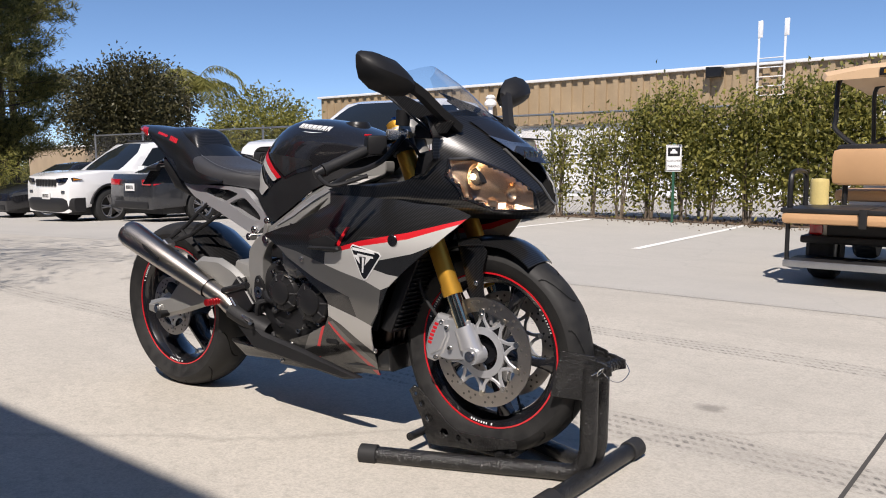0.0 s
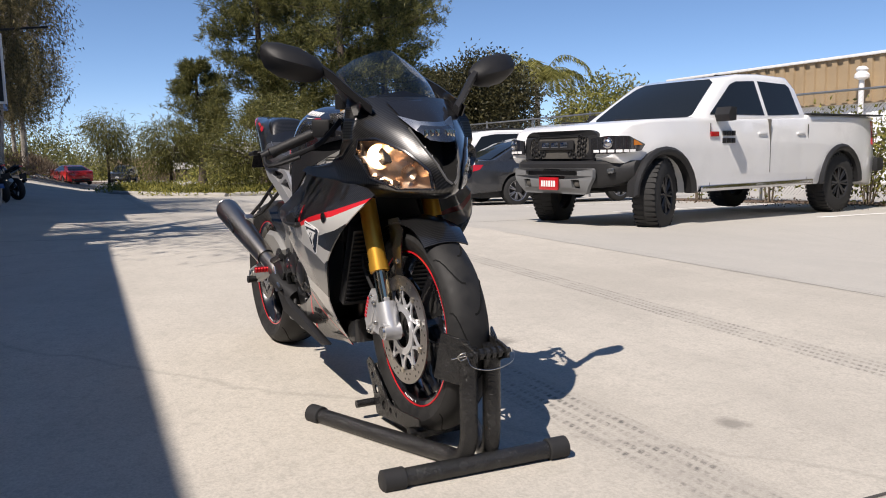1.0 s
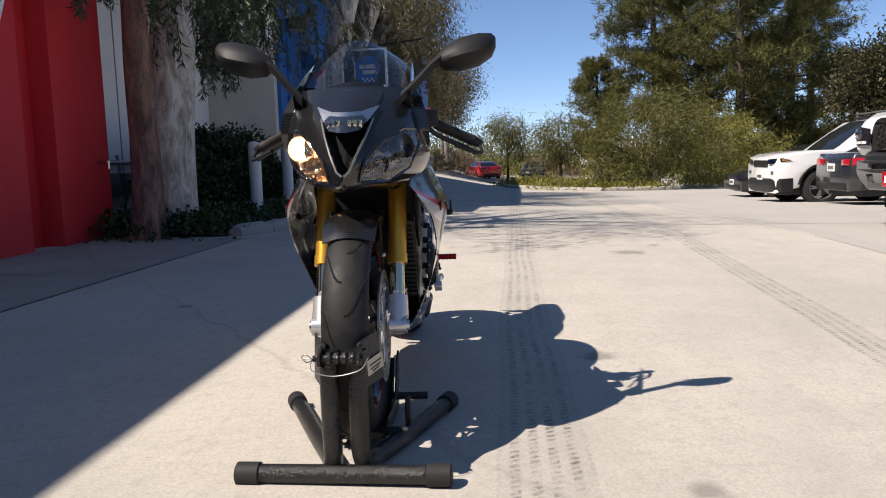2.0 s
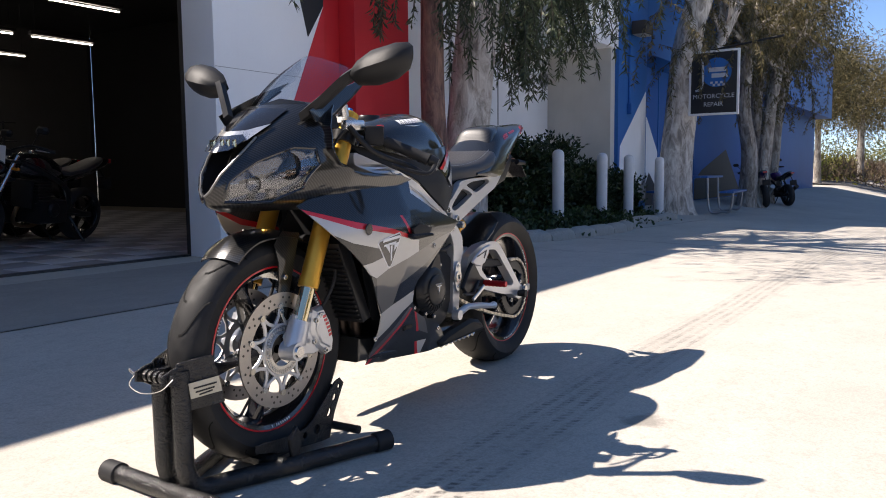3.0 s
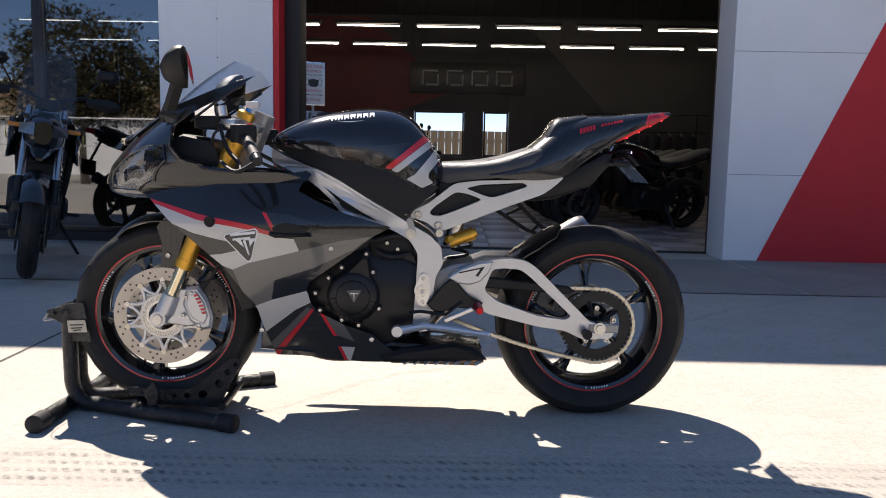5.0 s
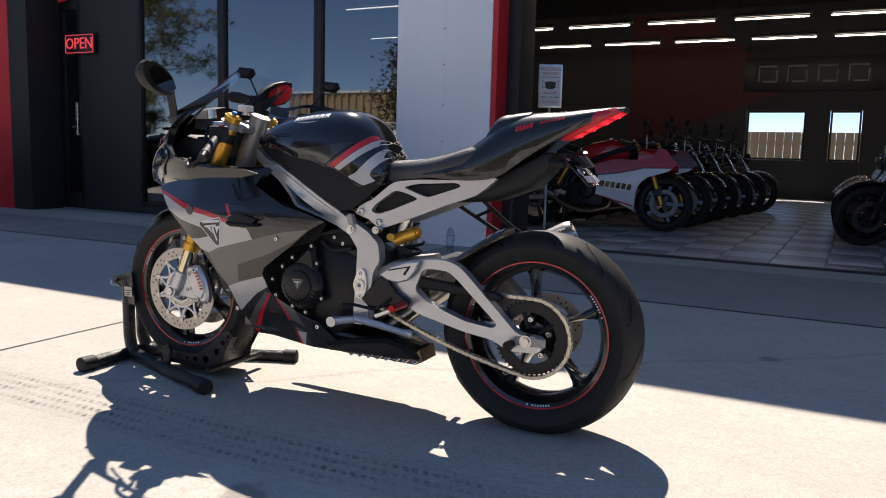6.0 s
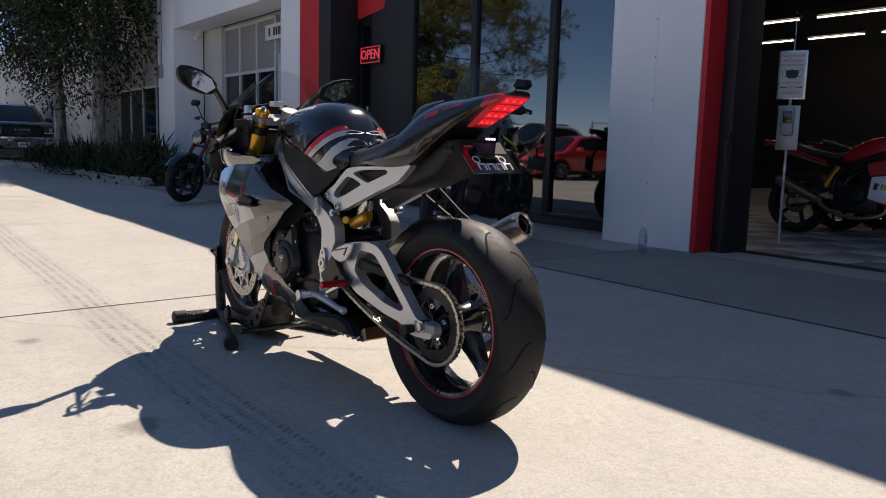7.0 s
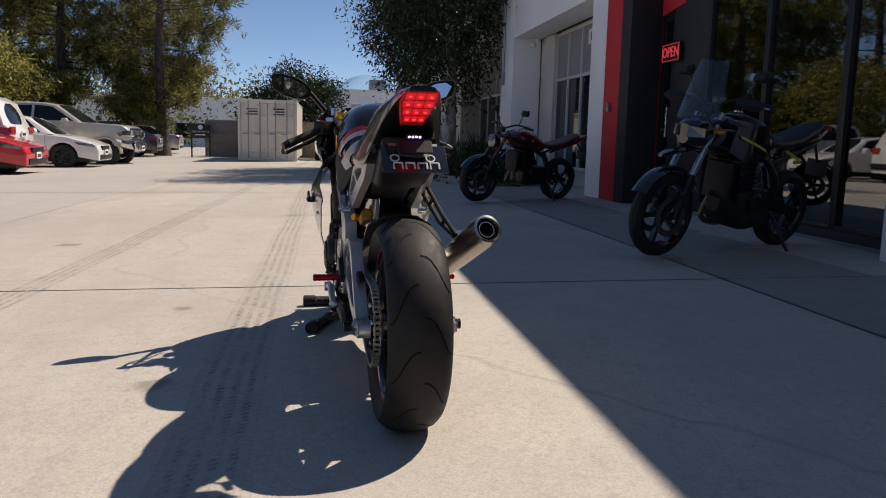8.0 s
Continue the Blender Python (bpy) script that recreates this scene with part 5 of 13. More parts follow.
def nose_shell():
    bm = B()
    ws = [0.70 + 0.28 * i / 60 for i in range(61)]
    hl_in = inset(HL if area2(HL) > 0 else HL[::-1], 0.003)
    rows = []
    for w in ws:
        W, R = smooth_table(NOSE_W, w), lerp_table(NOSE_R, w)
        line = []
        half = [W * math.sin(radians(90 * j / 36)) for j in range(37)]
        fl = [(nose_u(v, w), v) for v in half]
        back = [(NCU + (R - NCU) * j / 6, W - 0.012 * (j / 6) ** 2 * (1 if w > 0.79 else -0.3)) for j in range(1, 7)]
        if R > NCU:
            back = []
            fl = [(max(u, R), v) for u, v in fl]
            back = [(R, W)] * 6
        left = fl + back
        line = [(u, -v) for u, v in reversed(left[1:])] + left
        rows.append([bm.verts.new((u, v, w)) for u, v in line])
    for a, b in zip(rows, rows[1:]):
        bridge(bm, a, b, 0, False)
    bmesh.ops.remove_doubles(bm, verts=bm.verts[:], dist=1e-5)
    bmesh.ops.dissolve_degenerate(bm, dist=1e-5, edges=bm.edges[:])
    cut = []
    for f in bm.faces:
        c = f.calc_center_median()
        q = (abs(c.y), c.z)
        if c.x > NCU + 0.02 and (inside(q, hl_in) or inside(q, INTAKE)):
            cut.append(f)
    bmesh.ops.delete(bm, geom=cut, context="FACES")
    bmesh.ops.recalc_face_normals(bm, faces=bm.faces[:])
    bmesh.ops.solidify(bm, geom=bm.faces[:], thickness=0.004)
    return bm


nose = part("nose_fairing", nose_shell(), CARBON, bike, "carbon nose fairing", 50)


def on_nose(s):
    return lambda a, b, o: (nose_u(a, b) + o * 0.9, s * (a + o * 0.5), b)


def edge_gap(poly, a, b):
    """How far a point lies from the nearest side of a polygon."""
    q = Vector((a, b))
    best = 1.0
    for i in range(len(poly)):
        p0, p1 = Vector(poly[i - 1]), Vector(poly[i])
        d = p1 - p0
        t = max(0.0, min(1.0, (q - p0).dot(d) / d.length_squared))
        best = min(best, (q - p0 - d * t).length)
    return best


def dish(poly, s, depth, ramp, lift=0.002):
    """A pan sunk behind an opening of the nose skin."""
    def place(a, b, o):
        k = min(1.0, edge_gap(poly, a, b) / ramp)
        return (nose_u(abs(a), b) + lift - depth * k ** 0.7 + o, s * a, b)
    return sheet(poly, place, 0.006, 0.0)


# one bright reflector in two colours: lamp glow tinted in, or dimness darkened in
LIT_REFLECTOR = plain("lamplit_reflector", (0.72, 0.5, 0.33), 0.3, 0.95, 0.2, 12, 200, 0.08)
DARK_REFLECTOR = plain("unlit_reflector", (0.16, 0.16, 0.165), 0.16, 0.9, 0.2, 12, 200, 0.04)
for s in SIDES:
    bm = sheet(HL, lambda a, b, o, s=s: on_nose(s)(a, b, o + 0.004), 0.012, 0.0)
    hl = part("headlight", bm, LENS, bike, "clear headlight lens")
    hl.visible_shadow = False
    part("reflector", dish(HL, s, 0.05, 0.022), LIT_REFLECTOR if s < 0 else DARK_REFLECTOR, hl, "reflector of the lit lamp, its warm glow put into the colour" if s < 0 else "reflector of the unlit lamp, its dimness put into the colour", 85)
    bm = B()
    pts = [on_nose(s)(a + (c - a) * i / 5, b + (d - b) * i / 5, 0.003) for (a, b), (c, d) in zip(HL, HL[1:] + HL[:1]) for i in range(5)]
    tube(bm, pts + pts[:1], 0.0042, 6)
    part("lamp_rim", bm, BLACK_GLOSS, hl, "thin black lamp edge")
    for a, b, r, back in ((0.133, 0.815, 0.035, 0.018), (0.085, 0.770, 0.022, 0.012)):
        axis = Vector((1, s * 0.12, 0.02)).normalized()
        x, y2 = frame_of(axis)
        f = r * 0.36
        foot = Vector((nose_u(a, b) - back - r * r / (4 * f), s * a, b))
        bm = B()
        rs = [ring(bm, foot + axis * (rr * rr / (4 * f)), x, y2, rr, rr, 24) for rr in (r, r * 0.85, r * 0.68, r * 0.5, r * 0.32, r * 0.12)]
        for p, q in zip(rs, rs[1:]):
            bridge(bm, p, q)
        part("lamp_bowl", bm, LIT_REFLECTOR if s < 0 else DARK_REFLECTOR, hl)
        bm = B()
        bmesh.ops.create_icosphere(bm, subdivisions=2, radius=r * (0.22 if s < 0 else 0.2), matrix=Matrix.Translation(foot + axis * f * 1.05))
        part("bulb", bm, HEAD_GLOW if s < 0 and r > 0.03 else LENS, hl, "lit warm bulb" if s < 0 and r > 0.03 else "")
    # ribs moulded into the reflector
    for a, b in ((0.1, 0.745), (0.118, 0.747), (0.136, 0.756), (0.15, 0.766), (0.165, 0.795), (0.172, 0.812)):
        bm = B()
        q = Vector((nose_u(a, b) - 0.02, s * a, b))
        loft(bm, [[q + Vector((0, s * dy, dz)) * k + Vector((dx, 0, 0)) for dy, dz in ((-0.006, -0.007), (0.006, -0.007), (0.007, 0.007), (-0.005, 0.007))] for dx, k in ((-0.02, 1.2), (0.0, 1.0), (0.006, 0.5))])
        part("reflector_facet", bm, LIT_REFLECTOR if s < 0 else DARK_REFLECTOR, hl)
full_intake = [(-a, b) for a, b in INTAKE[1:-1][::-1]] + [INTAKE[0]] + INTAKE[1:-1] + [INTAKE[-1]]
# shallow pan coloured near-black for the shade of a deep duct
part("ram_air_intake", dish(full_intake, 1, 0.07, 0.012), RECESS_SHADE, bike, "black central air intake")
for s in SIDES:
    bm = B()
    pts = [on_nose(s)(a, b, 0.003) for a, b in ((0.001, 0.741), (0.014, 0.752), (0.032, 0.795), (0.05, 0.84), (0.066, 0.89))]
    tube(bm, pts, 0.0035, 6)
    part("intake_edge", bm, GREY_PAINT, bike)
bm = sheet([(-0.052, 0.882), (-0.025, 0.864), (0, 0.86), (0.025, 0.864), (0.052, 0.882), (0.078, 0.925), (0.035, 0.908), (0, 0.905), (-0.035, 0.908), (-0.078, 0.925)], lambda a, b, o: on_nose(1 if a >= 0 else -1)(abs(a), b, o + 0.011), 0.012, 0.004)
drl = part("position_lamp", bm, ALLOY, bike, "bright position lamp above the intake")
LAMP = [(-0.05, 0.884), (-0.03, 0.856), (0, 0.85), (0.03, 0.856), (0.05, 0.884), (0.036, 0.897), (0, 0.893), (-0.036, 0.897)]
bm = sheet(LAMP, lambda a, b, o: on_nose(1 if a >= 0 else -1)(abs(a), b, o + 0.013), 0.008, 0.006)
part("lamp_back", bm, DARK_REFLECTOR, drl)
for a in (-0.033, -0.02, -0.007, 0.007, 0.02, 0.033):
    bm = B()
    q = Vector(on_nose(1 if a >= 0 else -1)(abs(a), 0.874, 0.014))
    loft(bm, [[q + Vector((dx, dy * k, dz * k)) for dy, dz in ((-0.006, -0.011), (0.006, -0.011), (0.006, 0.01), (-0.006, 0.01))] for dx, k in ((0, 1.0), (0.003, 0.9), (0.006, 0.3))])
    part("lamp_cell", bm, CHROME, drl)
bm = sheet(LAMP, lambda a, b, o: on_nose(1 if a >= 0 else -1)(abs(a), b, o + 0.022), 0.012, 0.0)
part("lens", bm, LENS, drl)
bm = sheet([(-0.068, 0.908), (0, 0.90), (0.068, 0.908), (0.085, 0.966), (0, 0.972), (-0.085, 0.966)], lambda a, b, o: on_nose(1 if a >= 0 else -1)(abs(a), b, o + 0.007), 0.014, 0.003)
part("screen_panel", bm, BLACK_GLOSS, bike, "gloss black panel under the screen")
for s in SIDES:
    bm = sheet([(0.98, 0.34), (1.06, 0.36), (1.1, 0.5), (1.16, 0.69), (1.14, 0.73), (0.98, 0.72)], lambda a, b, o, s=s: (a, s * (0.138 + 0.02 * max(0.0, (b - 0.5) * 4) + o), b), 0.06, 0.004)
    part("inner_duct", bm, PLASTIC, bike, "matt black inner fairing duct")

# windscreen
def screen_at(a, t, o):
    """a: -1..1 across; t: 0 at its foot, 1 at the tip."""
    w = 0.965 + 0.165 * t - (0.03 * t + 0.03 * (1 - t)) * a * a + 0.012 * math.sin(math.pi * t)
    half = 0.152 + 0.012 * math.sin(math.pi * t) - 0.05 * t ** 3
    u = 1.375 - 0.205 * t - (0.11 + 0.055 * t) * a * a
    return (u + o * 0.7, a * half, w + o * 0.6)


bm = sheet([(-1, 0), (-0.5, -0.02), (0, -0.03), (0.5, -0.02), (1, 0), (1, 0.55), (0.93, 0.8), (0.72, 0.95), (0.4, 1.0), (0, 1.02), (-0.4, 1.0), (-0.72, 0.95), (-0.93, 0.8), (-1, 0.55)], screen_at, 0.09, 0.0)
ws = part("windscreen", bm, SCREEN, bike, "clear curved windscreen", 60)
ws.visible_shadow = False
for s in SIDES:
    bm = B()
    tube(bm, [screen_at(s * 1.0, t, 0.002) for t in (0, 0.15, 0.3, 0.45, 0.6)], 0.004, 6)
    part("screen_edge", bm, RUBBER, bike)
    # inner cowl wings beside the screen
    bm = sheet([(1.33, 0.93), (1.355, 0.958), (1.3, 0.985), (1.2, 1.03), (1.075, 1.075), (1.16, 1.015), (1.25, 0.965), (1.3, 0.93)], lambda a, b, o, s=s: (a, s * (0.166 - 0.25 * max(0, b - 0.96) + 0.06 * (1.33 - a) + o), b), 0.03, 0.004)
    part("screen_wing", bm, CARBON, bike)
# cockpit
bm = sheet([(-0.135, 0.92), (-0.128, 0.955), (-0.08, 0.99), (0, 1.003), (0.08, 0.99), (0.128, 0.955), (0.135, 0.92)], lambda a, b, o: (1.285 - 1.6 * a * a + o, a, b), 0.03, 0.06)
part("instrument_panel", bm, PLASTIC, bike, "black instrument cluster")
bm = B()
slab(bm, [(1.18, 0.80), (1.36, 0.76), (1.42, 0.80), (1.40, 0.85), (1.30, 0.9), (1.2, 0.88)], lambda a, b: 0.13, 0.02)
part("cockpit_liner", bm, PLASTIC, bike, "matt black cockpit liner")
bm = B()
slab(bm, [(1.09, 0.56), (1.12, 0.56), (1.14, 0.79), (1.08, 0.79)], lambda a, b: 0.15, 0.01)
part("inner_cowl", bm, PLASTIC, bike, "matt black panel behind the fork")

# mirrors
for s in SIDES:
    mir = new("mirror_assembly")
    mir.parent = bike
    mir.location.z = -0.008
    tagged(mir, "black wing mirror on a stalk")
    bm = B()
    loft(bm, [[(u + du, s * v, w + dw) for du, dw in ((-0.016, -0.012), (0.012, -0.016), (0.02, 0.004), (0.002, 0.016), (-0.018, 0.008))] for u, v, w in
              ((1.345, 0.135, 0.955), (1.315, 0.175, 0.995), (1.285, 0.22, 1.045), (1.262, 0.25, 1.07))])
    part("stalk", bm, PLASTIC, mir)
    bm = B()
    secs = []
    for t, sc, dw in ((0.0, 0.3, 0), (0.14, 0.72, 0.0), (0.4, 1.0, 0.004), (0.72, 0.98, 0.008), (0.93, 0.72, 0.014), (1.0, 0.34, 0.02)):
        v = 0.232 + 0.168 * t
        cu, cw = 1.258 - 0.03 * t, 1.062 + 0.028 * t + dw
        secs.append([(cu + 0.045 * sc * a, s * v, cw + 0.047 * sc * b) for a, b in ((1.3, -0.15), (1.1, 0.3), (0.5, 0.86), (0.0, 1.02), (-0.34, 0.96), (-0.36, 0.0), (-0.3, -0.95), (0.2, -1.0), (0.75, -0.78), (1.15, -0.5))])
    loft(bm, secs)
    part("housing", bm, PLASTIC, mir, "satin black mirror housing", 40)
    bm = B()
    vs = []
    for a, b in ((0.248, 1.058), (0.262, 1.09), (0.315, 1.117), (0.36, 1.124), (0.386, 1.108), (0.362, 1.062), (0.29, 1.034)):
        vs.append(bm.verts.new((1.2355 - 0.178 * (a - 0.232) + 0.1 * (b - 1.09), s * a, b)))
    bm.faces.new(vs)
    part("mirror_glass", bm, MIRROR, mir, "mirror glass")

# ---- side fairings with their graphics ----
SIDE_V = [(0.19, 0.075), (0.23, 0.10), (0.32, 0.155), (0.46, 0.195), (0.56, 0.214), (0.62, 0.224), (0.66, 0.218), (0.72, 0.193), (0.80, 0.155)]


def flank(u, w):
    v = smooth_table(SIDE_V, w)
    v -= 0.35 * max(0.0, u - 1.18) ** 1.35 * (1.0 if w > 0.45 else 0.6)
    v += 0.02 * max(0.0, 1 - abs(u - 1.0) / 0.3) * max(0, min(1, (w - 0.3) / 0.3))
    v -= 0.05 * max(0.0, 0.86 - u) * (1 if w > 0.5 else 0.3)
    if w < 0.36 and u < 0.95:
        v += 0.3 * min(0.2, 0.95 - u) * (0.36 - w) / 0.16
    return v


UPPER = [(1.40, 0.712), (1.319, 0.637), (1.237, 0.571), (1.162, 0.508), (1.104, 0.421), (1.067, 0.372), (1.046, 0.282), (1.024, 0.206), (0.814, 0.2), (0.64, 0.198), (0.653, 0.235), (0.719, 0.293), (0.797, 0.319),
         (0.883, 0.362), (0.907, 0.397), (0.916, 0.441), (0.904, 0.463), (0.781, 0.551), (0.72, 0.60), (0.663, 0.632), (0.74, 0.655), (0.816, 0.674), (0.88, 0.705), (0.94, 0.735), (0.92, 0.778), (1.05, 0.772), (1.218, 0.752), (1.36, 0.728)]
GFX = [
    ([(1.43, 0.72), (1.387, 0.702), (1.235, 0.662), (1.085, 0.636), (1.0, 0.61), (1.038, 0.672), (0.965, 0.668), (0.881, 0.641), (0.9, 0.612), (0.722, 0.602), (0.60, 0.64), (0.60, 0.85), (1.43, 0.85)], 0),    # carbon top
    ([(1.39, 0.704), (1.235, 0.664), (1.085, 0.636), (0.99, 0.609), (0.99, 0.598), (1.086, 0.621), (1.236, 0.646), (1.375, 0.689)], 3),        # red line
    ([(1.042, 0.672), (1.030, 0.672), (0.99, 0.605), (1.004, 0.605)], 3),
    ([(1.375, 0.69), (1.236, 0.646), (1.086, 0.621), (0.99, 0.598), (0.948, 0.594), (0.934, 0.558), (1.087, 0.518), (1.134, 0.497), (1.171, 0.512), (1.253, 0.578), (1.325, 0.635)], 2),      # silver flash
    ([(1.312, 0.632), (1.25, 0.607), (1.165, 0.588), (1.10, 0.575), (1.095, 0.562), (1.165, 0.545), (1.21, 0.54), (1.25, 0.576)], 4),         # dark wedge in it
    ([(1.134, 0.497), (1.087, 0.518), (0.934, 0.558), (0.815, 0.589), (0.722, 0.602), (0.773, 0.563), (0.883, 0.51), (1.011, 0.465), (1.023, 0.404), (1.067, 0.381), (1.11, 0.43)], 1),       # grey band
    ([(1.011, 0.465), (0.883, 0.51), (0.773, 0.563), (0.76, 0.552), (0.9, 0.455), (0.917, 0.432), (1.023, 0.404)], 5),                        # black slot
    ([(1.075, 0.381), (1.023, 0.402), (0.917, 0.432), (0.9, 0.397), (0.952, 0.37), (1.055, 0.288)], 2),                                       # lower silver
    ([(1.055, 0.288), (0.952, 0.37), (0.9, 0.397), (0.917, 0.379), (1.043, 0.247)], 4),
    ([(1.043, 0.247), (0.917, 0.379), (0.902, 0.374), (1.026, 0.229)], 1),
    ([(1.026, 0.226), (0.901, 0.375), (0.896, 0.369), (1.016, 0.206), (1.026, 0.206)], 3),                                                      # lower red line
    ([(0.882, 0.366), (0.871, 0.366), (0.826, 0.284), (0.838, 0.284)], 3),
    ([(0.871, 0.364), (0.828, 0.287), (0.771, 0.266), (0.806, 0.322)], 1),
    ([(0.826, 0.247), (0.815, 0.247), (0.793, 0.198), (0.805, 0.198)], 3),
    ([(0.815, 0.247), (0.771, 0.247), (0.786, 0.198), (0.793, 0.198)], 2),
]
FAIR_MATS = [CARBON, GREY_PAINT, SILVER_PAINT, RED_LINE, DARK_PAINT, BLACK_GLOSS]
for s in SIDES:
    bm = sheet(UPPER, lambda a, b, o, s=s: (a, s * (flank(a, b) + o), b), 0.035, 0.004, GFX, 4)
    fair = part("side_fairing", bm, FAIR_MATS, bike, "fairing flank in carbon, silver and graphite with red lines", 40)
    # badge: dark shield with a pale rim and pale strokes
    sh = [(1.15, 0.606), (1.10, 0.617), (1.06, 0.625), (1.052, 0.617), (1.074, 0.531), (1.081, 0.522), (1.092, 0.525), (1.156, 0.596)]
    bm = sheet(sh, lambda a, b, o, s=s: (a, s * (flank(a, b) + 0.0012 + o), b), 0.04, 0.001)
    bd = part("badge", bm, WHITE_MARK, fair, "shield badge in black and white")
    bm = sheet(inset(sh if area2(sh) > 0 else sh[::-1], 0.0035), lambda a, b, o, s=s: (a, s * (flank(a, b) + 0.002 + o), b), 0.04, 0.001)
    part("shield", bm, BLACK_GLOSS, bd)
    for st in ([(1.128, 0.593), (1.075, 0.60), (1.076, 0.594), (1.128, 0.587)], [(1.098, 0.588), (1.09, 0.589), (1.08, 0.545), (1.084, 0.543)], [(1.12, 0.588), (1.104, 0.59), (1.094, 0.566)],
               [(1.08, 0.59), (1.062, 0.592), (1.078, 0.57)], [(1.135, 0.608), (1.06, 0.617), (1.06, 0.609), (1.135, 0.60)]):
        bm = sheet(st, lambda a, b, o, s=s: (a, s * (flank(a, b) + 0.0028 + o), b), 0.04, 0.0008)
        part("pale_stroke", bm, WHITE_MARK, bd)
    # fastener, vent scoop, bolts
    bm = B()
    prism(bm, arc(1.195, 0.642, 0.017, 0, 340, 12), s * flank(1.195, 0.642), s * (flank(1.195, 0.642) + 0.004), 0.002)
    part("fastener", bm, BLACK_GLOSS, fair)
    for bx, bz in ((0.839, 0.566), (0.719, 0.276), (0.658, 0.214), (1.06, 0.30)):
        bm = B()
        bolt(bm, (bx, s * (flank(bx, bz) + 0.001), bz), (0, s, 0), 0.0075, 0.004)
        part("fairing_bolt", bm, STEEL, fair)
    bm = sheet([(1.01, 0.63), (0.97, 0.645), (0.90, 0.628), (0.915, 0.612), (1.0, 0.605)], lambda a, b, o, s=s: (a, s * (flank(a, b) + 0.014 + 0.1 * (1.01 - a) * 0.3 + o), b), 0.03, 0.006)
    part("knee_duct", bm, PLASTIC, bike, "matt black side duct")
    bm = B()
    prism(bm, [(1.015, 0.617), (0.90, 0.612), (0.895, 0.604), (1.0, 0.599), (1.02, 0.607)], s * (flank(0.96, 0.6) - 0.01), s * (flank(0.96, 0.6) + 0.022), 0.005)
    part("duct_lip", bm, PLASTIC, bike)
    # inner dark panel behind the fairing and air scoop tube
    bm = sheet([(1.05, 0.74), (0.93, 0.70), (0.80, 0.655), (0.70, 0.62), (0.74, 0.56), (0.90, 0.51), (1.0, 0.5), (1.1, 0.6)], lambda a, b, o, s=s: (a, s * (0.15 + o - 0.05 * max(0, 0.9 - a)), b), 0.05, 0.006)
    part("inner_panel", bm, PLASTIC, bike)
    # upper infill beside the tank, with its small red and pale flash
    bm = sheet([(1.07, 0.772), (0.92, 0.795), (0.905, 0.785), (0.92, 0.765), (0.99, 0.73), (1.06, 0.722), (1.12, 0.745)], lambda a, b, o, s=s: (a, s * (0.204 - 0.5 * max(0.0, b - 0.715) - 0.12 * max(0, 1.0 - a) + o), b), 0.03, 0.004,
               [([(1.034, 0.80), (1.026, 0.80), (1.034, 0.70), (1.042, 0.70)], 3), ([(1.026, 0.80), (0.99, 0.80), (0.998, 0.70), (1.034, 0.70)], 2)], 0)
    part("infill_panel", bm, FAIR_MATS, bike)
    # indicator and lower louvres
    bm = B()
    slab_poly = [(1.215, 0.66), (1.175, 0.66), (1.165, 0.65), (1.175, 0.64), (1.215, 0.64)]
    prism(bm, [(a - 0.3, b - 0.34) for a, b in slab_poly], s * 0.14, s * 0.16, 0.004)
    part("fairing_stay", bm, PLASTIC, bike)

# burnt steel darkened so the headers sink into the shade behind the fairing
SHADED_PIPE = plain("shaded_burnt_pipe", (0.06, 0.045, 0.038), 0.4, 0.9, 0.3, 20, 300, 0.05)
# radiator and its dark inner ducts
bm = B()
slab(bm, [(1.19, 0.62), (1.23, 0.60), (1.12, 0.36), (1.08, 0.37)], lambda a, b: 0.15, 0.006)
rad = part("radiator", bm, ENGINE_BLACK, bike, "black radiator")
for i in range(16):
    w = 0.37 + i * 0.014
    bm = B()
    u = 1.122 + (w - 0.36) * 0.46
    box(bm, u, u + 0.008, -0.145, 0.145, w, w + 0.004)
    part("fin", bm, ENGINE_BLACK, rad)
for i in range(3):
    bm = B()
    v = (-0.055, 0, 0.055)[i]
    tube(bm, curve_pts([(1.0, v, 0.47), (1.035, v, 0.40), (1.02, v * 0.9, 0.29), (0.95, v * 0.7, 0.225), (0.85, v * 0.4, 0.19), (0.72, -0.01, 0.19)], 6), 0.02, 12)
    part("exhaust_header", bm, SHADED_PIPE, bike, "heat-stained exhaust header, darkened in colour as if in shade")
# closed belly
bm = B()
slab(bm, [(1.075, 0.225), (0.74, 0.205), (0.45, 0.19), (0.37, 0.24), (0.66, 0.262), (1.07, 0.30)], lambda a, b: 0.10 if a > 0.75 else 0.125, 0.015)
part("belly_pan", bm, DARK_PAINT, bike, "graphite belly pan")
bm = B()
prism(bm, [(0.70, 0.222), (0.677, 0.2), (0.356, 0.208), (0.37, 0.225), (0.40, 0.25), (0.464, 0.264), (0.624, 0.242)], 0.11, 0.158, 0.012)
part("belly_shield", bm, PLASTIC, bike)
bm = B()
prism(bm, [(0.66, 0.185), (0.385, 0.178), (0.36, 0.19), (0.37, 0.23), (0.66, 0.23)], -0.02, 0.115, 0.015)
bx = part("collector_box", bm, BURNT, bike, "browned steel exhaust box")
for i in range(8):
    bm = B()
    cyl(bm, (0.62 - i * 0.033, 0.113, 0.187), (0.60 - i * 0.033, 0.113, 0.2), 0.007, None, 8)
    part("weld_bead", bm, STEEL, bx)

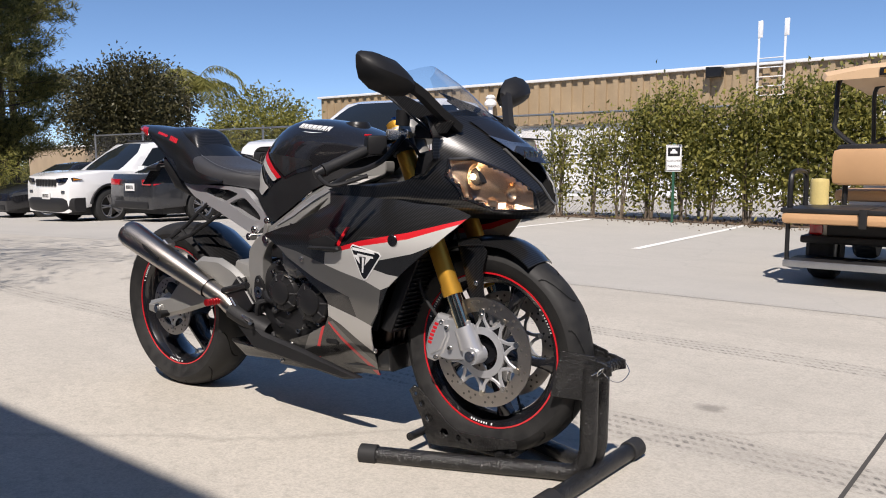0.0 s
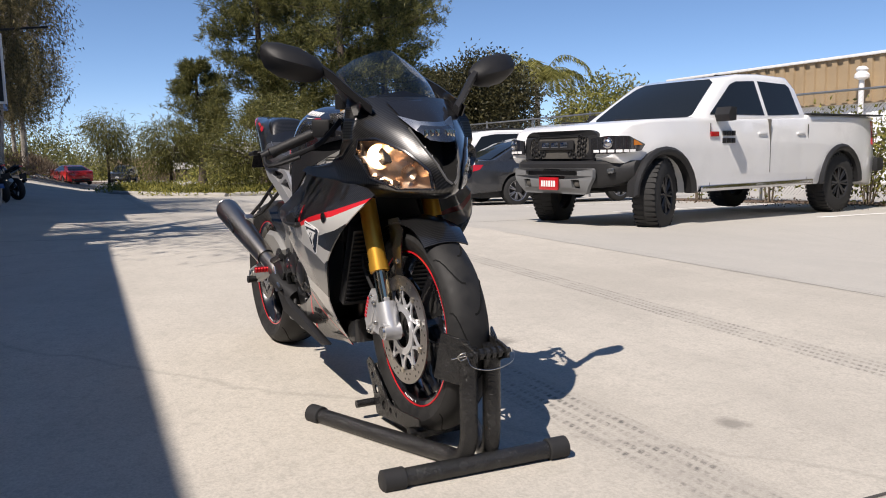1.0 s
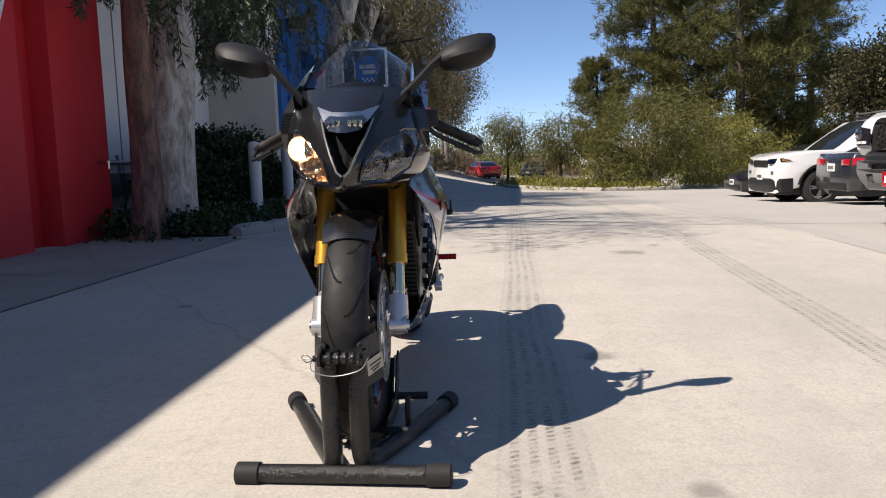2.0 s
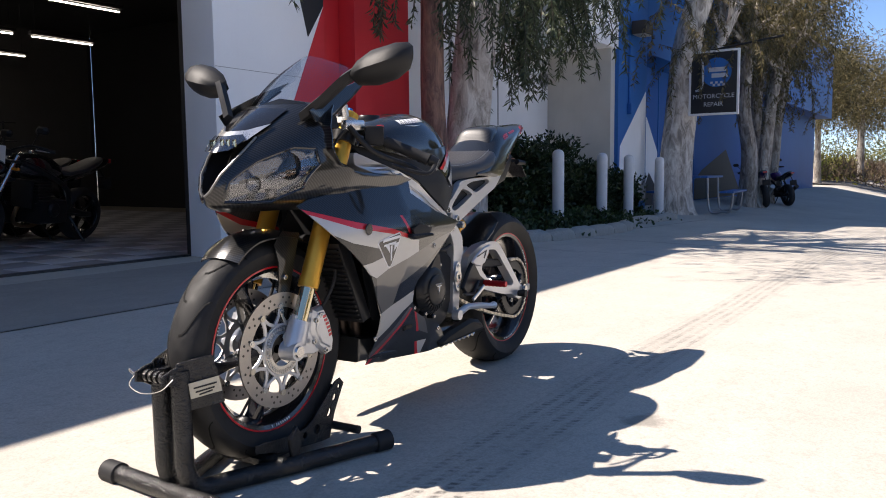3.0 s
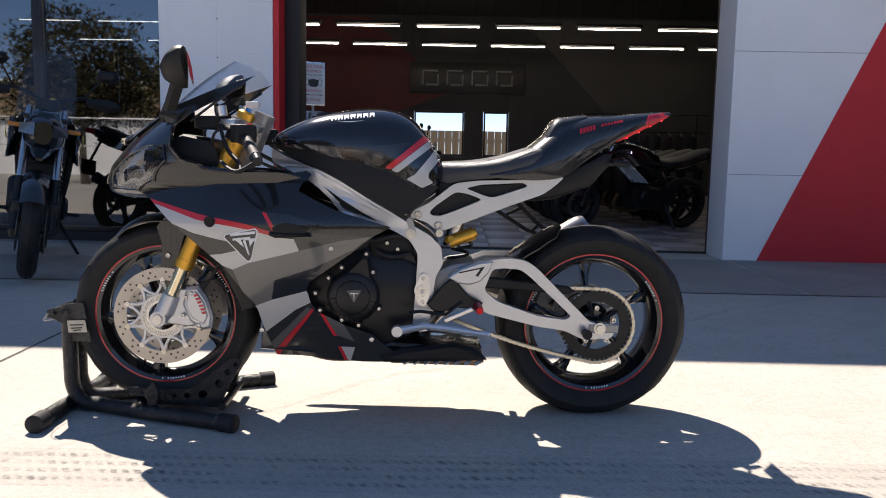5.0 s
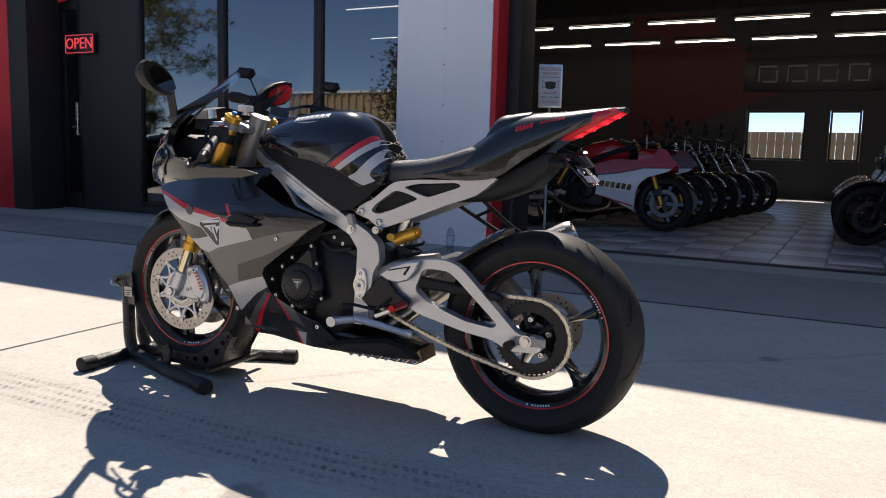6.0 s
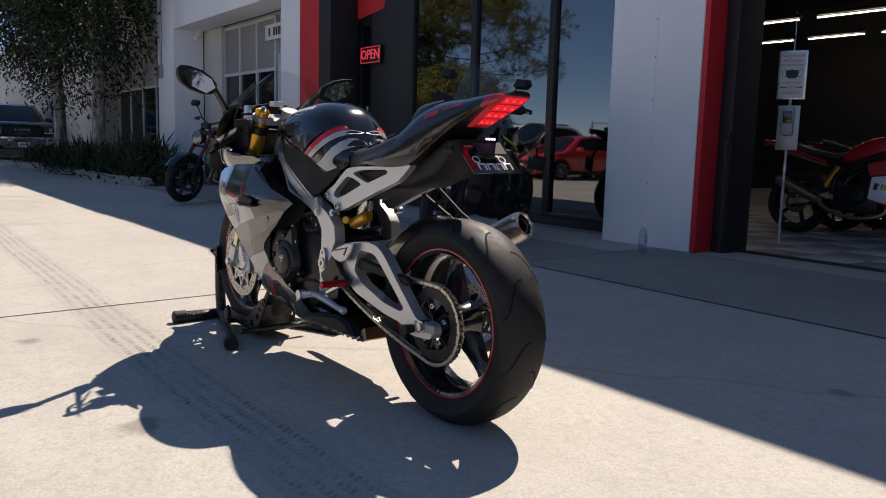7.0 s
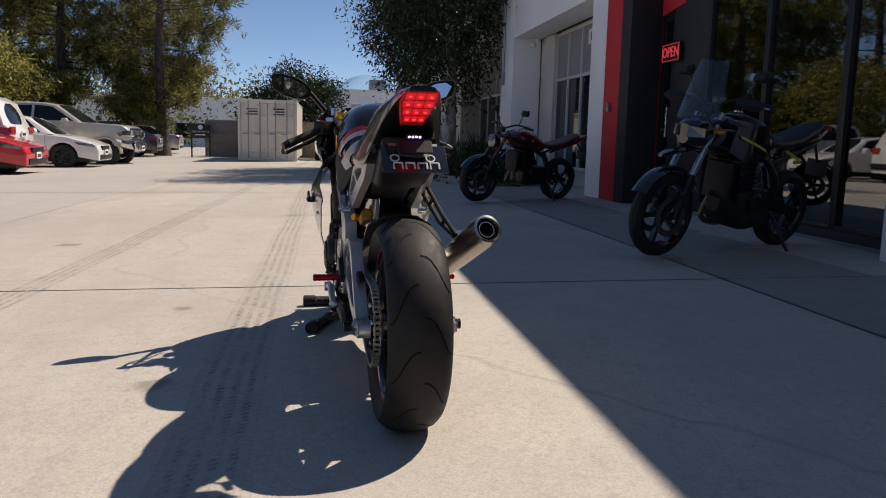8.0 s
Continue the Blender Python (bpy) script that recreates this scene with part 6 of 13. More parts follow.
# ---- frame, tank, seat, tail ----
SPAR = [(1.04, 0.861), (0.988, 0.836), (0.938, 0.814), (0.887, 0.799), (0.819, 0.766), (0.733, 0.713), (0.646, 0.663), (0.603, 0.636), (0.542, 0.602), (0.506, 0.566), (0.50, 0.511), (0.522, 0.475), (0.542, 0.299), (0.593, 0.299),
        (0.583, 0.457), (0.579, 0.545), (0.607, 0.589), (0.654, 0.616), (0.732, 0.644), (0.818, 0.670), (0.852, 0.711), (0.895, 0.750), (0.938, 0.776), (1.04, 0.82)]
SPAR_SLOT = [(0.872, 0.748), (0.819, 0.713), (0.75, 0.670), (0.70, 0.643), (0.735, 0.653), (0.812, 0.680), (0.842, 0.720)]


def spar_v(u):
    return lerp_table([(0.5, 0.14), (0.62, 0.15), (0.8, 0.152), (0.95, 0.12), (1.05, 0.06)], u)


SPAR_RIGHT = [q for q in SPAR if q[1] > 0.5] + []
SPAR_RIGHT[SPAR_RIGHT.index((0.50, 0.511)) + 1:SPAR_RIGHT.index((0.50, 0.511)) + 1] = [(0.51, 0.44), (0.50, 0.37), (0.535, 0.345), (0.56, 0.38), (0.575, 0.44)]
SUBFRAME = [(0.607, 0.658), (0.588, 0.682), (0.542, 0.704), (0.478, 0.756), (0.455, 0.766), (0.385, 0.774), (0.191, 0.779), (0.12, 0.789), (0.155, 0.757), (0.189, 0.733), (0.295, 0.695), (0.435, 0.640), (0.497, 0.616), (0.525, 0.618), (0.55, 0.640)]
SUB_HOLES = ([(0.548, 0.668), (0.53, 0.690), (0.470, 0.733), (0.455, 0.737), (0.419, 0.730), (0.378, 0.714), (0.471, 0.675), (0.52, 0.658)], [(0.434, 0.749), (0.385, 0.761), (0.25, 0.769), (0.235, 0.758), (0.34, 0.722), (0.36, 0.722)])
for s in SIDES:
    bm = plate([rounded(SPAR if s > 0 else SPAR_RIGHT, 0.012), rounded(SPAR_SLOT, 0.01)], 0.042, lambda a, b, o, s=s: (a, s * (spar_v(a) + o), b), 0.009, 0.03, 3)
    sp = part("frame_spar", bm, FRAME_SILVER if s > 0 else FRAME_GREY, bike, "silver cast aluminium frame spar", 38)
    # raised rib along the beam, and the seam where it meets the pivot casting
    bm = plate([[(0.93, 0.803), (0.887, 0.790), (0.819, 0.757), (0.733, 0.704), (0.66, 0.661), (0.645, 0.645), (0.74, 0.687), (0.825, 0.737), (0.90, 0.776)]], 0.01, lambda a, b, o, s=s: (a, s * (spar_v(a) + 0.003 + o), b), 0.003, 0.04)
    part("spar_rib", bm, FRAME_SILVER, sp)
    bm = plate([rounded([(0.618, 0.652), (0.600, 0.66), (0.585, 0.615), (0.600, 0.600)], 0.008)], 0.02, lambda a, b, o, s=s: (a, s * (spar_v(a) + 0.006 + o), b), 0.004)
    part("spar_joint", bm, FRAME_GREY, sp)
    # added black sheet, the shade of the recess behind the slot
    bm = sheet([(0.88, 0.752), (0.819, 0.72), (0.69, 0.645), (0.74, 0.648), (0.82, 0.676), (0.85, 0.72)], lambda a, b, o, s=s: (a, s * (spar_v(a) - 0.03 + o), b), 0.05, 0.006)
    part("recess_shade_sheet", bm, ENGINE_BLACK, sp, "black sheet added for the shaded recess behind the spar opening")
    for bx, bz, r in ((0.602, 0.607, 0.016), (0.575, 0.313, 0.012), (0.832, 0.697, 0.010), (0.513, 0.61, 0.013)):
        bm = B()
        y = spar_v(bx) + (0.001 if bz != 0.697 else -0.02)
        cyl(bm, (bx, s * (y - 0.02), bz), (bx, s * (y + 0.006), bz), r, r * 0.92, 18)
        cyl(bm, (bx, s * (y + 0.004), bz), (bx, s * (y + 0.009), bz), r * 0.55, r * 0.55, 6)
        part("frame_bolt", bm, STEEL, sp)
    bm = plate([rounded([(0.545, 0.475), (0.56, 0.487), (0.574, 0.475), (0.59, 0.43), (0.576, 0.388), (0.562, 0.376), (0.548, 0.388), (0.538, 0.43)], 0.008), arc(0.564, 0.43, 0.006, 0, 330, 11)], 0.012, lambda a, b, o, s=s: (a, s * (0.154 + o), b), 0.003)
    part("pivot_plate", bm, ALLOY if s > 0 else ENGINE_BLACK, sp)
    bm = B()
    ring_plate(bm, (0.564, 0, 0.43), 0.008, 0.019, s * 0.150, s * 0.158, 24)
    part("pivot_nut", bm, STEEL, sp)
    for bz in (0.468, 0.395):
        bm = B()
        bolt(bm, (0.562, s * 0.153, bz), (0, s, 0), 0.006, 0.004)
        part("plate_screw", bm, STEEL, sp)
    # subframe: one casting with two triangular openings
    bm = plate([rounded(SUBFRAME, 0.012)] + [rounded(h, 0.014) for h in SUB_HOLES], 0.026, lambda a, b, o, s=s: (a, s * (0.122 - 0.03 * (0.61 - a) + o), b), 0.007, 0.04, 3)
    sf = part("subframe", bm, FRAME_SILVER, bike, "silver cast seat subframe", 38)
    bm = sheet([(0.565, 0.655), (0.46, 0.75), (0.2, 0.768), (0.40, 0.69)], lambda a, b, o, s=s: (a, s * (0.094 + o), b), 0.1, 0.006)
    part("subframe_cover", bm, PLASTIC, bike, "matt black infill behind the subframe openings")
    for bx, bz in ((0.580, 0.664), (0.515, 0.632)):
        bm = B()
        bolt(bm, (bx, s * 0.119, bz), (0, s, 0), 0.0125, 0.010)
        part("subframe_bolt", bm, STEEL, sf)


def body_section(u, top, half, low, n=20, full=2.4, pinch=0.0):
    """A closed cross-section across the bike: rounded top, sides that tuck in towards the bottom."""
    out = []
    for i in range(n + 1):
        a = math.pi * i / n
        c, sn = math.cos(a), math.sin(a)
        v = half * math.copysign(abs(c) ** (2 / full), c)
        w = (top - low) * abs(sn) ** (2 / full)
        out.append((u, v * (1 - pinch * (1 - w / max(1e-6, top - low))), low + w))
    return out


def tail_loft(rows, full, pinch, n=20):
    bm = B()
    us = [r[0] for r in rows]
    tabs = [[(r[0], r[k]) for r in rows[::-1]] for k in (1, 2, 3)]
    m = 28
    secs = []
    for i in range(m + 1):
        u = us[0] + (us[-1] - us[0]) * i / m
        secs.append(body_section(u, *[smooth_table(t, u) for t in tabs], n, full, pinch))
    loft(bm, secs)
    return bm


# rows: along, top, half-width, low edge
TANK = [(1.042, 0.897, 0.05, 0.882), (1.02, 0.913, 0.085, 0.875), (0.96, 0.945, 0.122, 0.864), (0.90, 0.967, 0.142, 0.853), (0.82, 0.985, 0.156, 0.833), (0.74, 0.994, 0.161, 0.818), (0.66, 0.989, 0.158, 0.782), (0.60, 0.963, 0.147, 0.75),
        (0.56, 0.924, 0.132, 0.742), (0.53, 0.878, 0.112, 0.752), (0.505, 0.832, 0.09, 0.775)]
tank = part("fuel_tank", tail_loft(TANK, 2.5, 0.06, 30), BLACK_GLOSS, bike, "gloss black carbon-look fuel tank", 50)


def tank_at(u, w):
    tabs = [[(r[0], r[k]) for r in TANK[::-1]] for k in (1, 2, 3)]
    top, half, low = [smooth_table(t, u) for t in tabs]
    k = max(0.0, min(1.0, (w - low) / (top - low)))
    return half * max(0.0, 1 - k ** 2.5) ** (1 / 2.5) * (1 - 0.06 * (1 - k))


for s in SIDES:
    tk = lambda a, b, o, s=s: (a, s * (tank_at(a, b) + (0.0015 if a > 0.7 else 0.005) + o), b)
    for poly, m, lb in (([(0.562, 0.910), (0.546, 0.898), (0.666, 0.803), (0.685, 0.808)], RED_LINE, "red tank stripe"),
                        ([(0.545, 0.897), (0.530, 0.883), (0.645, 0.794), (0.665, 0.802)], SILVER_PAINT, "silver tank stripe"),
                        ([(0.527, 0.868), (0.508, 0.842), (0.548, 0.796), (0.55, 0.779), (0.533, 0.764), (0.569, 0.748), (0.618, 0.775), (0.592, 0.789)], SILVER_PAINT, "silver tank stripe"),
                        ([(0.70, 0.812), (0.60, 0.888), (0.62, 0.886), (0.80, 0.862), (0.82, 0.848), (0.75, 0.832)], DARK_PAINT, "graphite knee panel")):
        bm = sheet(rounded(poly, 0.006), tk, 0.015, 0.0008)
        part("tank_stripe", bm, m, tank, lb)
    # pale lettering as a row of bars with a swoosh below
    for i in range(7):
        a = 0.850 - i * 0.0195
        bm = sheet([(a, 0.949 + 0.0022 * i), (a - 0.0035, 0.9493 + 0.0022 * i), (a - 0.0045, 0.955 + 0.0022 * i), (a - 0.010, 0.9555 + 0.0022 * i), (a - 0.011, 0.9505 + 0.0022 * i), (a - 0.0145, 0.951 + 0.0022 * i), (a - 0.0135, 0.9645 + 0.0022 * i), (a + 0.001, 0.9628 + 0.0022 * i)], tk, 0.01, 0.0008)
        part("white_bar", bm, WHITE_MARK, tank, "pale tank lettering")
    bm = sheet([(0.835, 0.946), (0.79, 0.9455), (0.745, 0.952), (0.79, 0.9475)], tk, 0.02, 0.0008)
    part("swoosh", bm, WHITE_MARK, tank)
    # black side covers under the tank
    bm = sheet([(1.04, 0.88), (1.0, 0.848), (0.938, 0.818), (0.887, 0.803), (0.819, 0.77), (0.733, 0.717), (0.646, 0.667), (0.612, 0.668), (0.57, 0.700), (0.515, 0.752), (0.545, 0.757), (0.578, 0.75), (0.648, 0.786), (0.735, 0.828), (0.821, 0.838), (0.889, 0.857), (1.0, 0.88)],
               lambda a, b, o, s=s: (a, s * (min(0.156, 0.06 + 0.45 * max(0, 1.05 - a)) - 0.3 * max(0, 0.66 - a) - 0.12 * max(0.0, b - 0.76) + o), b), 0.03, 0.006)
    part("tank_cover", bm, PLASTIC, bike, "satin black cover under the tank")
bm = B()
revolve(bm, [(0.001, 0.012), (0.036, 0.010), (0.042, 0.0), (0.042, -0.01)], (0.87, 0, 0.97), "Z", 24, closed=False)
part("filler_cap", bm, ENGINE_BLACK, tank)

SEAT = [(0.565, 0.797, 0.05, 0.77), (0.53, 0.824, 0.075, 0.756), (0.48, 0.832, 0.092, 0.764), (0.42, 0.836, 0.116, 0.774), (0.331, 0.850, 0.138, 0.784), (0.24, 0.877, 0.140, 0.80), (0.18, 0.896, 0.122, 0.83), (0.15, 0.902, 0.10, 0.85)]
seat = part("seat", tail_loft(SEAT, 3.2, 0.1), SEAT_VINYL, bike, "black vinyl seat with stitched seams", 50)
for s in SIDES:
    bm = B()
    tube(bm, curve_pts([(0.58, s * 0.05, 0.822), (0.45, s * 0.095, 0.821), (0.33, s * 0.113, 0.845), (0.22, s * 0.1, 0.882)], 6), 0.0008, 5)
    part("stitching", bm, GREY_METAL, seat)
TAIL = [(0.36, 0.802, 0.142, 0.785), (0.28, 0.846, 0.150, 0.780), (0.20, 0.905, 0.142, 0.778), (0.12, 0.965, 0.128, 0.793), (0.04, 0.985, 0.112, 0.850), (-0.05, 0.990, 0.094, 0.908), (-0.13, 0.998, 0.076, 0.951), (-0.195, 1.003, 0.056, 0.978), (-0.23, 1.004, 0.04, 0.99)]
tail = part("tail_fairing", tail_loft(TAIL, 2.5, 0.12), CARBON, bike, "carbon single-seat tail fairing", 50)
bm = tail_loft([(0.185, 0.908, 0.085, 0.87), (0.15, 0.968, 0.082, 0.9), (0.1, 0.982, 0.075, 0.93), (0.045, 0.989, 0.055, 0.96)], 3.2, 0.0)
part("seat_hump", bm, CARBON_MATT, tail)


def tail_at(u, w):
    tabs = [[(r[0], r[k]) for r in TAIL[::-1]] for k in (1, 2, 3)]
    top, half, low = [smooth_table(t, u) for t in tabs]
    k = max(0.0, min(1.0, (w - low) / (top - low)))
    return half * max(0.0, 1 - k ** 2.5) ** 0.4 * (1 - 0.12 * (1 - k))


for s in SIDES:
    tl = lambda a, b, o, s=s: (a, s * (tail_at(a, b) + 0.0015 + o), b)
    for i in range(5):
        a = 0.075 - i * 0.0105
        bm = sheet([(a, 0.925 + i * 0.003), (a - 0.008, 0.927 + i * 0.003), (a - 0.008, 0.943 + i * 0.003), (a, 0.941 + i * 0.003)], tl, 0.02, 0.0006)
        part("red_bar", bm, RED_LINE, tail, "red lettering on the tail")
    for i in range(7):
        a = 0.005 - i * 0.0105
        bm = sheet([(a, 0.949 + i * 0.0024), (a - 0.008, 0.951 + i * 0.0024), (a - 0.008, 0.959 + i * 0.0024), (a, 0.957 + i * 0.0024)], tl, 0.02, 0.0006)
        part("red_bar", bm, RED_LINE, tail)
    # gloss lower panel of the tail
    bm = sheet([(0.097, 0.815), (0.03, 0.862), (-0.10, 0.94), (-0.13, 0.968), (0.01, 0.885), (0.063, 0.868), (0.085, 0.845)], tl, 0.03, 0.001)
    part("lower_panel", bm, BLACK_GLOSS, tail)
    # lamp wrapping round the tip
    bm = sheet([(-0.223, 1.003), (-0.154, 0.99), (-0.14, 0.962), (-0.15, 0.957), (-0.19, 0.975), (-0.222, 0.99)], lambda a, b, o, s=s: (a - o * 0.4, s * (tail_at(a, b) + 0.003 + o), b), 0.02, 0.003)
    part("tail_lamp_side", bm, RED_LENS, tail, "red wrap-round tail lamp")
bm = B()
loft(bm, [[(-0.185 + 1.9 * (0.99 - w), v * 1.1, w) for v, w in ((-0.044, 0.988), (0.044, 0.988), (0.05, 0.966), (0.03, 0.905), (-0.03, 0.905), (-0.05, 0.966))],
          [(-0.228 + 1.9 * (0.99 - w), v, w) for v, w in ((-0.044, 0.988), (0.044, 0.988), (0.05, 0.966), (0.03, 0.905), (-0.03, 0.905), (-0.05, 0.966))]])
tl_main = part("tail_lamp", bm, glow("lit_red_lens", (1.0, 0.02, 0.03), 0.07, (0.4, 0.006, 0.01)), bike, "red tail lamp, lit")
for r, (w, width) in enumerate(((0.977, 0.028), (0.958, 0.029), (0.939, 0.025), (0.92, 0.02))):
    for c in (-1, 0, 1):
        bm = B()
        p = Vector((-0.2285 + 1.9 * (0.99 - w), c * width, w))
        d = Vector((-0.0012, 0, -0.0004))
        loft(bm, [[p + d * e + Vector((-1.9 * b * k, a * width * k, b * k)) for a, b in ((-0.46, -0.006), (-0.36, -0.008), (0.36, -0.008), (0.46, -0.006), (0.46, 0.006), (0.36, 0.008), (-0.36, 0.008), (-0.46, 0.006))] for e, k in ((0, 1.0), (1, 0.96))])
        cell = part("lamp_cell", bm, RED_CELL, tl_main)
        bm = B()
        cyl(bm, p + d, p + d * 2.2, 0.0052, 0.0042, 10)
        part("diode", bm, TAIL_GLOW, cell)
# undertail and plate carrier
bm = B()
slab(bm, [(0.52, 0.772), (0.15, 0.785), (0.05, 0.835), (-0.01, 0.868), (-0.04, 0.868), (-0.03, 0.83), (0.03, 0.76), (0.15, 0.715), (0.33, 0.70), (0.47, 0.655), (0.52, 0.66)], lambda a, b: 0.082 if b > 0.72 else 0.07, 0.015)
part("undertray", bm, PLASTIC, bike, "matt black undertray")
bm = B()
tube(bm, [(0.04, 0.02, 0.80), (-0.05, 0.03, 0.84), (-0.10, 0.03, 0.85)], 0.009, 8)
tube(bm, [(0.04, -0.02, 0.80), (-0.05, -0.03, 0.84), (-0.10, -0.03, 0.85)], 0.009, 8)
prism(bm, [(-0.085, 0.862), (-0.105, 0.862), (-0.135, 0.83), (-0.12, 0.825)], -0.05, 0.05, 0.004)
part("plate_bracket", bm, PLASTIC, bike)
pl = new("number_plate")
pl.parent = bike
pl.matrix_basis = pose(-0.115, 0.0, 0.812, 0, -45, 0) @ pose(0, 0, 0, 0, 0, 180)
tagged(pl, "black dealer plate with pale artwork")
bm = B()
box(bm, -0.052, 0.052, -0.092, 0.092, -0.003, 0.0, 0.001)
part("plate_board", bm, BLACK_GLOSS, pl)
for i in range(4):
    bm = B()
    tube(bm, [(0.04, -0.06 + i * 0.034, 0.001), (0.018, -0.06 + i * 0.034, 0.001), (0.018, -0.06 + i * 0.034 + 0.024, 0.001)], 0.003, 5)
    tube(bm, [(0.04, -0.06 + i * 0.034 + 0.024, 0.001), (0.018, -0.06 + i * 0.034 + 0.024, 0.001)], 0.003, 5)
    part("pale_letter_bar", bm, WHITE_MARK, pl)
for k, (cx, cy, r) in enumerate(((0.0, -0.055, 0.014), (0.0, 0.045, 0.014))):
    bm = B()
    revolve(bm, [(r - 0.004, 0.0005), (r, 0.0005), (r, 0.002), (r - 0.004, 0.002)], (cx, cy, 0), "Z", 18)
    part("pale_ring", bm, WHITE_MARK, pl)
bm = B()
prism(bm, [(-0.03, -0.04), (-0.025, 0.03), (-0.008, 0.045), (-0.004, 0.0), (-0.01, -0.045)], 0, 0.0015, 0.0003, 0, pose(0, 0, 0.0005, 0, 0, 0) @ Matrix(((1, 0, 0, 0), (0, 0, 1, 0), (0, 1, 0, 0), (0, 0, 0, 1))))
part("pale_outline", bm, GREY_METAL, pl)
bm = B()
box(bm, -0.056, -0.047, -0.07, 0.07, 0, 0.001)
part("pale_text_bar", bm, GREY_METAL, pl)
bm = B()
box(bm, -0.112, -0.092, -0.022, 0.022, 0.866, 0.878, 0.003)
pg = part("plate_lamp", bm, PLASTIC, bike)
for i in range(4):
    bm = B()
    p = Vector((-0.1125, -0.015 + i * 0.01, 0.871))
    cyl(bm, p, p - Vector((0.002, 0, 0)), 0.0035, None, 8)
    part("violet_diode", bm, PLATE_GLOW, pg)
for s in SIDES:
    bm = B()
    tube(bm, [(-0.02, s * 0.05, 0.845), (-0.05, s * 0.105, 0.835)], 0.005, 6)
    tube(bm, [(-0.035, s * 0.10, 0.837), (-0.085, s * 0.112, 0.833)], [0.012, 0.008], 10)
    part("rear_indicator", bm, PLASTIC, bike)

# ---- swingarm, shock, hugger ----
sw = new("swingarm")
sw.parent = bike
tagged(sw, "silver aluminium swingarm")
for s in SIDES:
    bm = B()
    y0, y1 = (0.108, 0.146) if s > 0 else (-0.112, -0.145)
    if s > 0:
        bm = plate([rounded([(0.486, 0.455), (0.47, 0.492), (0.443, 0.503), (0.382, 0.525), (0.294, 0.534), (0.24, 0.528), (0.204, 0.504), (0.027, 0.330), (-0.04, 0.328), (-0.05, 0.309), (-0.042, 0.281), (0.053, 0.277), (0.108, 0.305), (0.198, 0.318), (0.36, 0.358), (0.405, 0.386), (0.45, 0.405)], 0.02),
                    rounded([(0.345, 0.498), (0.31, 0.503), (0.257, 0.499), (0.23, 0.480), (0.091, 0.352), (0.109, 0.340), (0.199, 0.352), (0.325, 0.396), (0.37, 0.432)], 0.012)], y1 - y0, lambda a, b, o: (a, y1 + o, b), 0.011, 0.04, 3)
    else:
        prism(bm, [(0.47, 0.47), (0.42, 0.50), (0.35, 0.525), (0.25, 0.525), (0.17, 0.48), (0.06, 0.37), (-0.07, 0.335), (-0.08, 0.295), (0.02, 0.28), (0.14, 0.31), (0.3, 0.36), (0.45, 0.41)], y0, y1, 0.014)
    part("arm", bm, FRAME_SILVER if s > 0 else FRAME_GREY, sw)
    bm = B()
    prism(bm, [(-0.06, 0.327), (-0.06, 0.300), (0.035, 0.300), (0.035, 0.327)], s * 0.143, s * 0.149, 0.003)
    part("axle_slot", bm, FRAME_GREY, sw)
    bm = B()
    cyl(bm, (0, s * 0.12, 0.314), (0, s * 0.160, 0.314), 0.014, 0.013, 6)
    cyl(bm, (0, s * 0.12, 0.314), (0, s * 0.153, 0.314), 0.019, 0.019, 18)
    part("axle_nut", bm, STEEL, sw)
    bm = B()
    cyl(bm, (0.045, s * 0.14, 0.30), (0.045, s * 0.18, 0.30), 0.012, 0.016, 14)
    part("stand_bobbin", bm, PLASTIC, sw)
bm = B()
slab(bm, [(0.56, 0.40), (0.56, 0.47), (0.47, 0.51), (0.40, 0.52), (0.38, 0.46), (0.45, 0.40)], lambda a, b: 0.115, 0.015)
part("cross_brace", bm, FRAME_GREY, sw)
bm = B()
prism(bm, [(0.487, 0.474), (0.443, 0.502), (0.39, 0.521), (0.345, 0.527), (0.358, 0.492), (0.385, 0.462), (0.42, 0.452), (0.455, 0.457)], 0.16, 0.17, 0.004)
hg = part("heel_guard", bm, FRAME_SILVER, bike, "silver heel guard")
bm = B()
prism(bm, [(0.452, 0.492), (0.372, 0.510), (0.392, 0.478), (0.40, 0.482), (0.385, 0.503), (0.45, 0.488)], 0.169, 0.1712, 0.0005)
part("guard_slot", bm, ENGINE_BLACK, hg, "black cut-out line")
# shock with gold reservoir
bm = B()
cyl(bm, (0.47, 0.05, 0.56), (0.45, 0.05, 0.66), 0.028, 0.026, 18)
part("shock_body", bm, STEEL, bike, "rear shock absorber")
bm = B()
cyl(bm, (0.48, 0.075, 0.575), (0.40, 0.075, 0.605), 0.021, 0.021, 18)
cyl(bm, (0.40, 0.075, 0.605), (0.392, 0.075, 0.608), 0.015, 0.015, 14)
part("shock_reservoir", bm, GOLD, bike, "gold shock reservoir")
bm = B()
cyl(bm, (0.485, 0.1, 0.585), (0.475, 0.115, 0.588), 0.013, 0.012, 12)
part("shock_adjuster", bm, GOLD, bike)
bm = B()
pts = []
for i in range(50):
    a = i * 0.72
    pts.append((0.49 - 0.0012 * i + 0.03 * math.cos(a), 0.03 + 0.03 * math.sin(a), 0.40 + 0.0034 * i))
tube(bm, pts, 0.0055, 6)
part("shock_spring", bm, ENGINE_BLACK, bike)
# hugger
def hug(th, y, out):
    k = abs(y) / 0.1
    r = 0.342 - 0.025 * k * k + 0.10 * max(0.0, 0.52 - th) + out
    a = radians(th * 100)
    return (RA.x + r * math.cos(a), y, RA.z + r * math.sin(a))


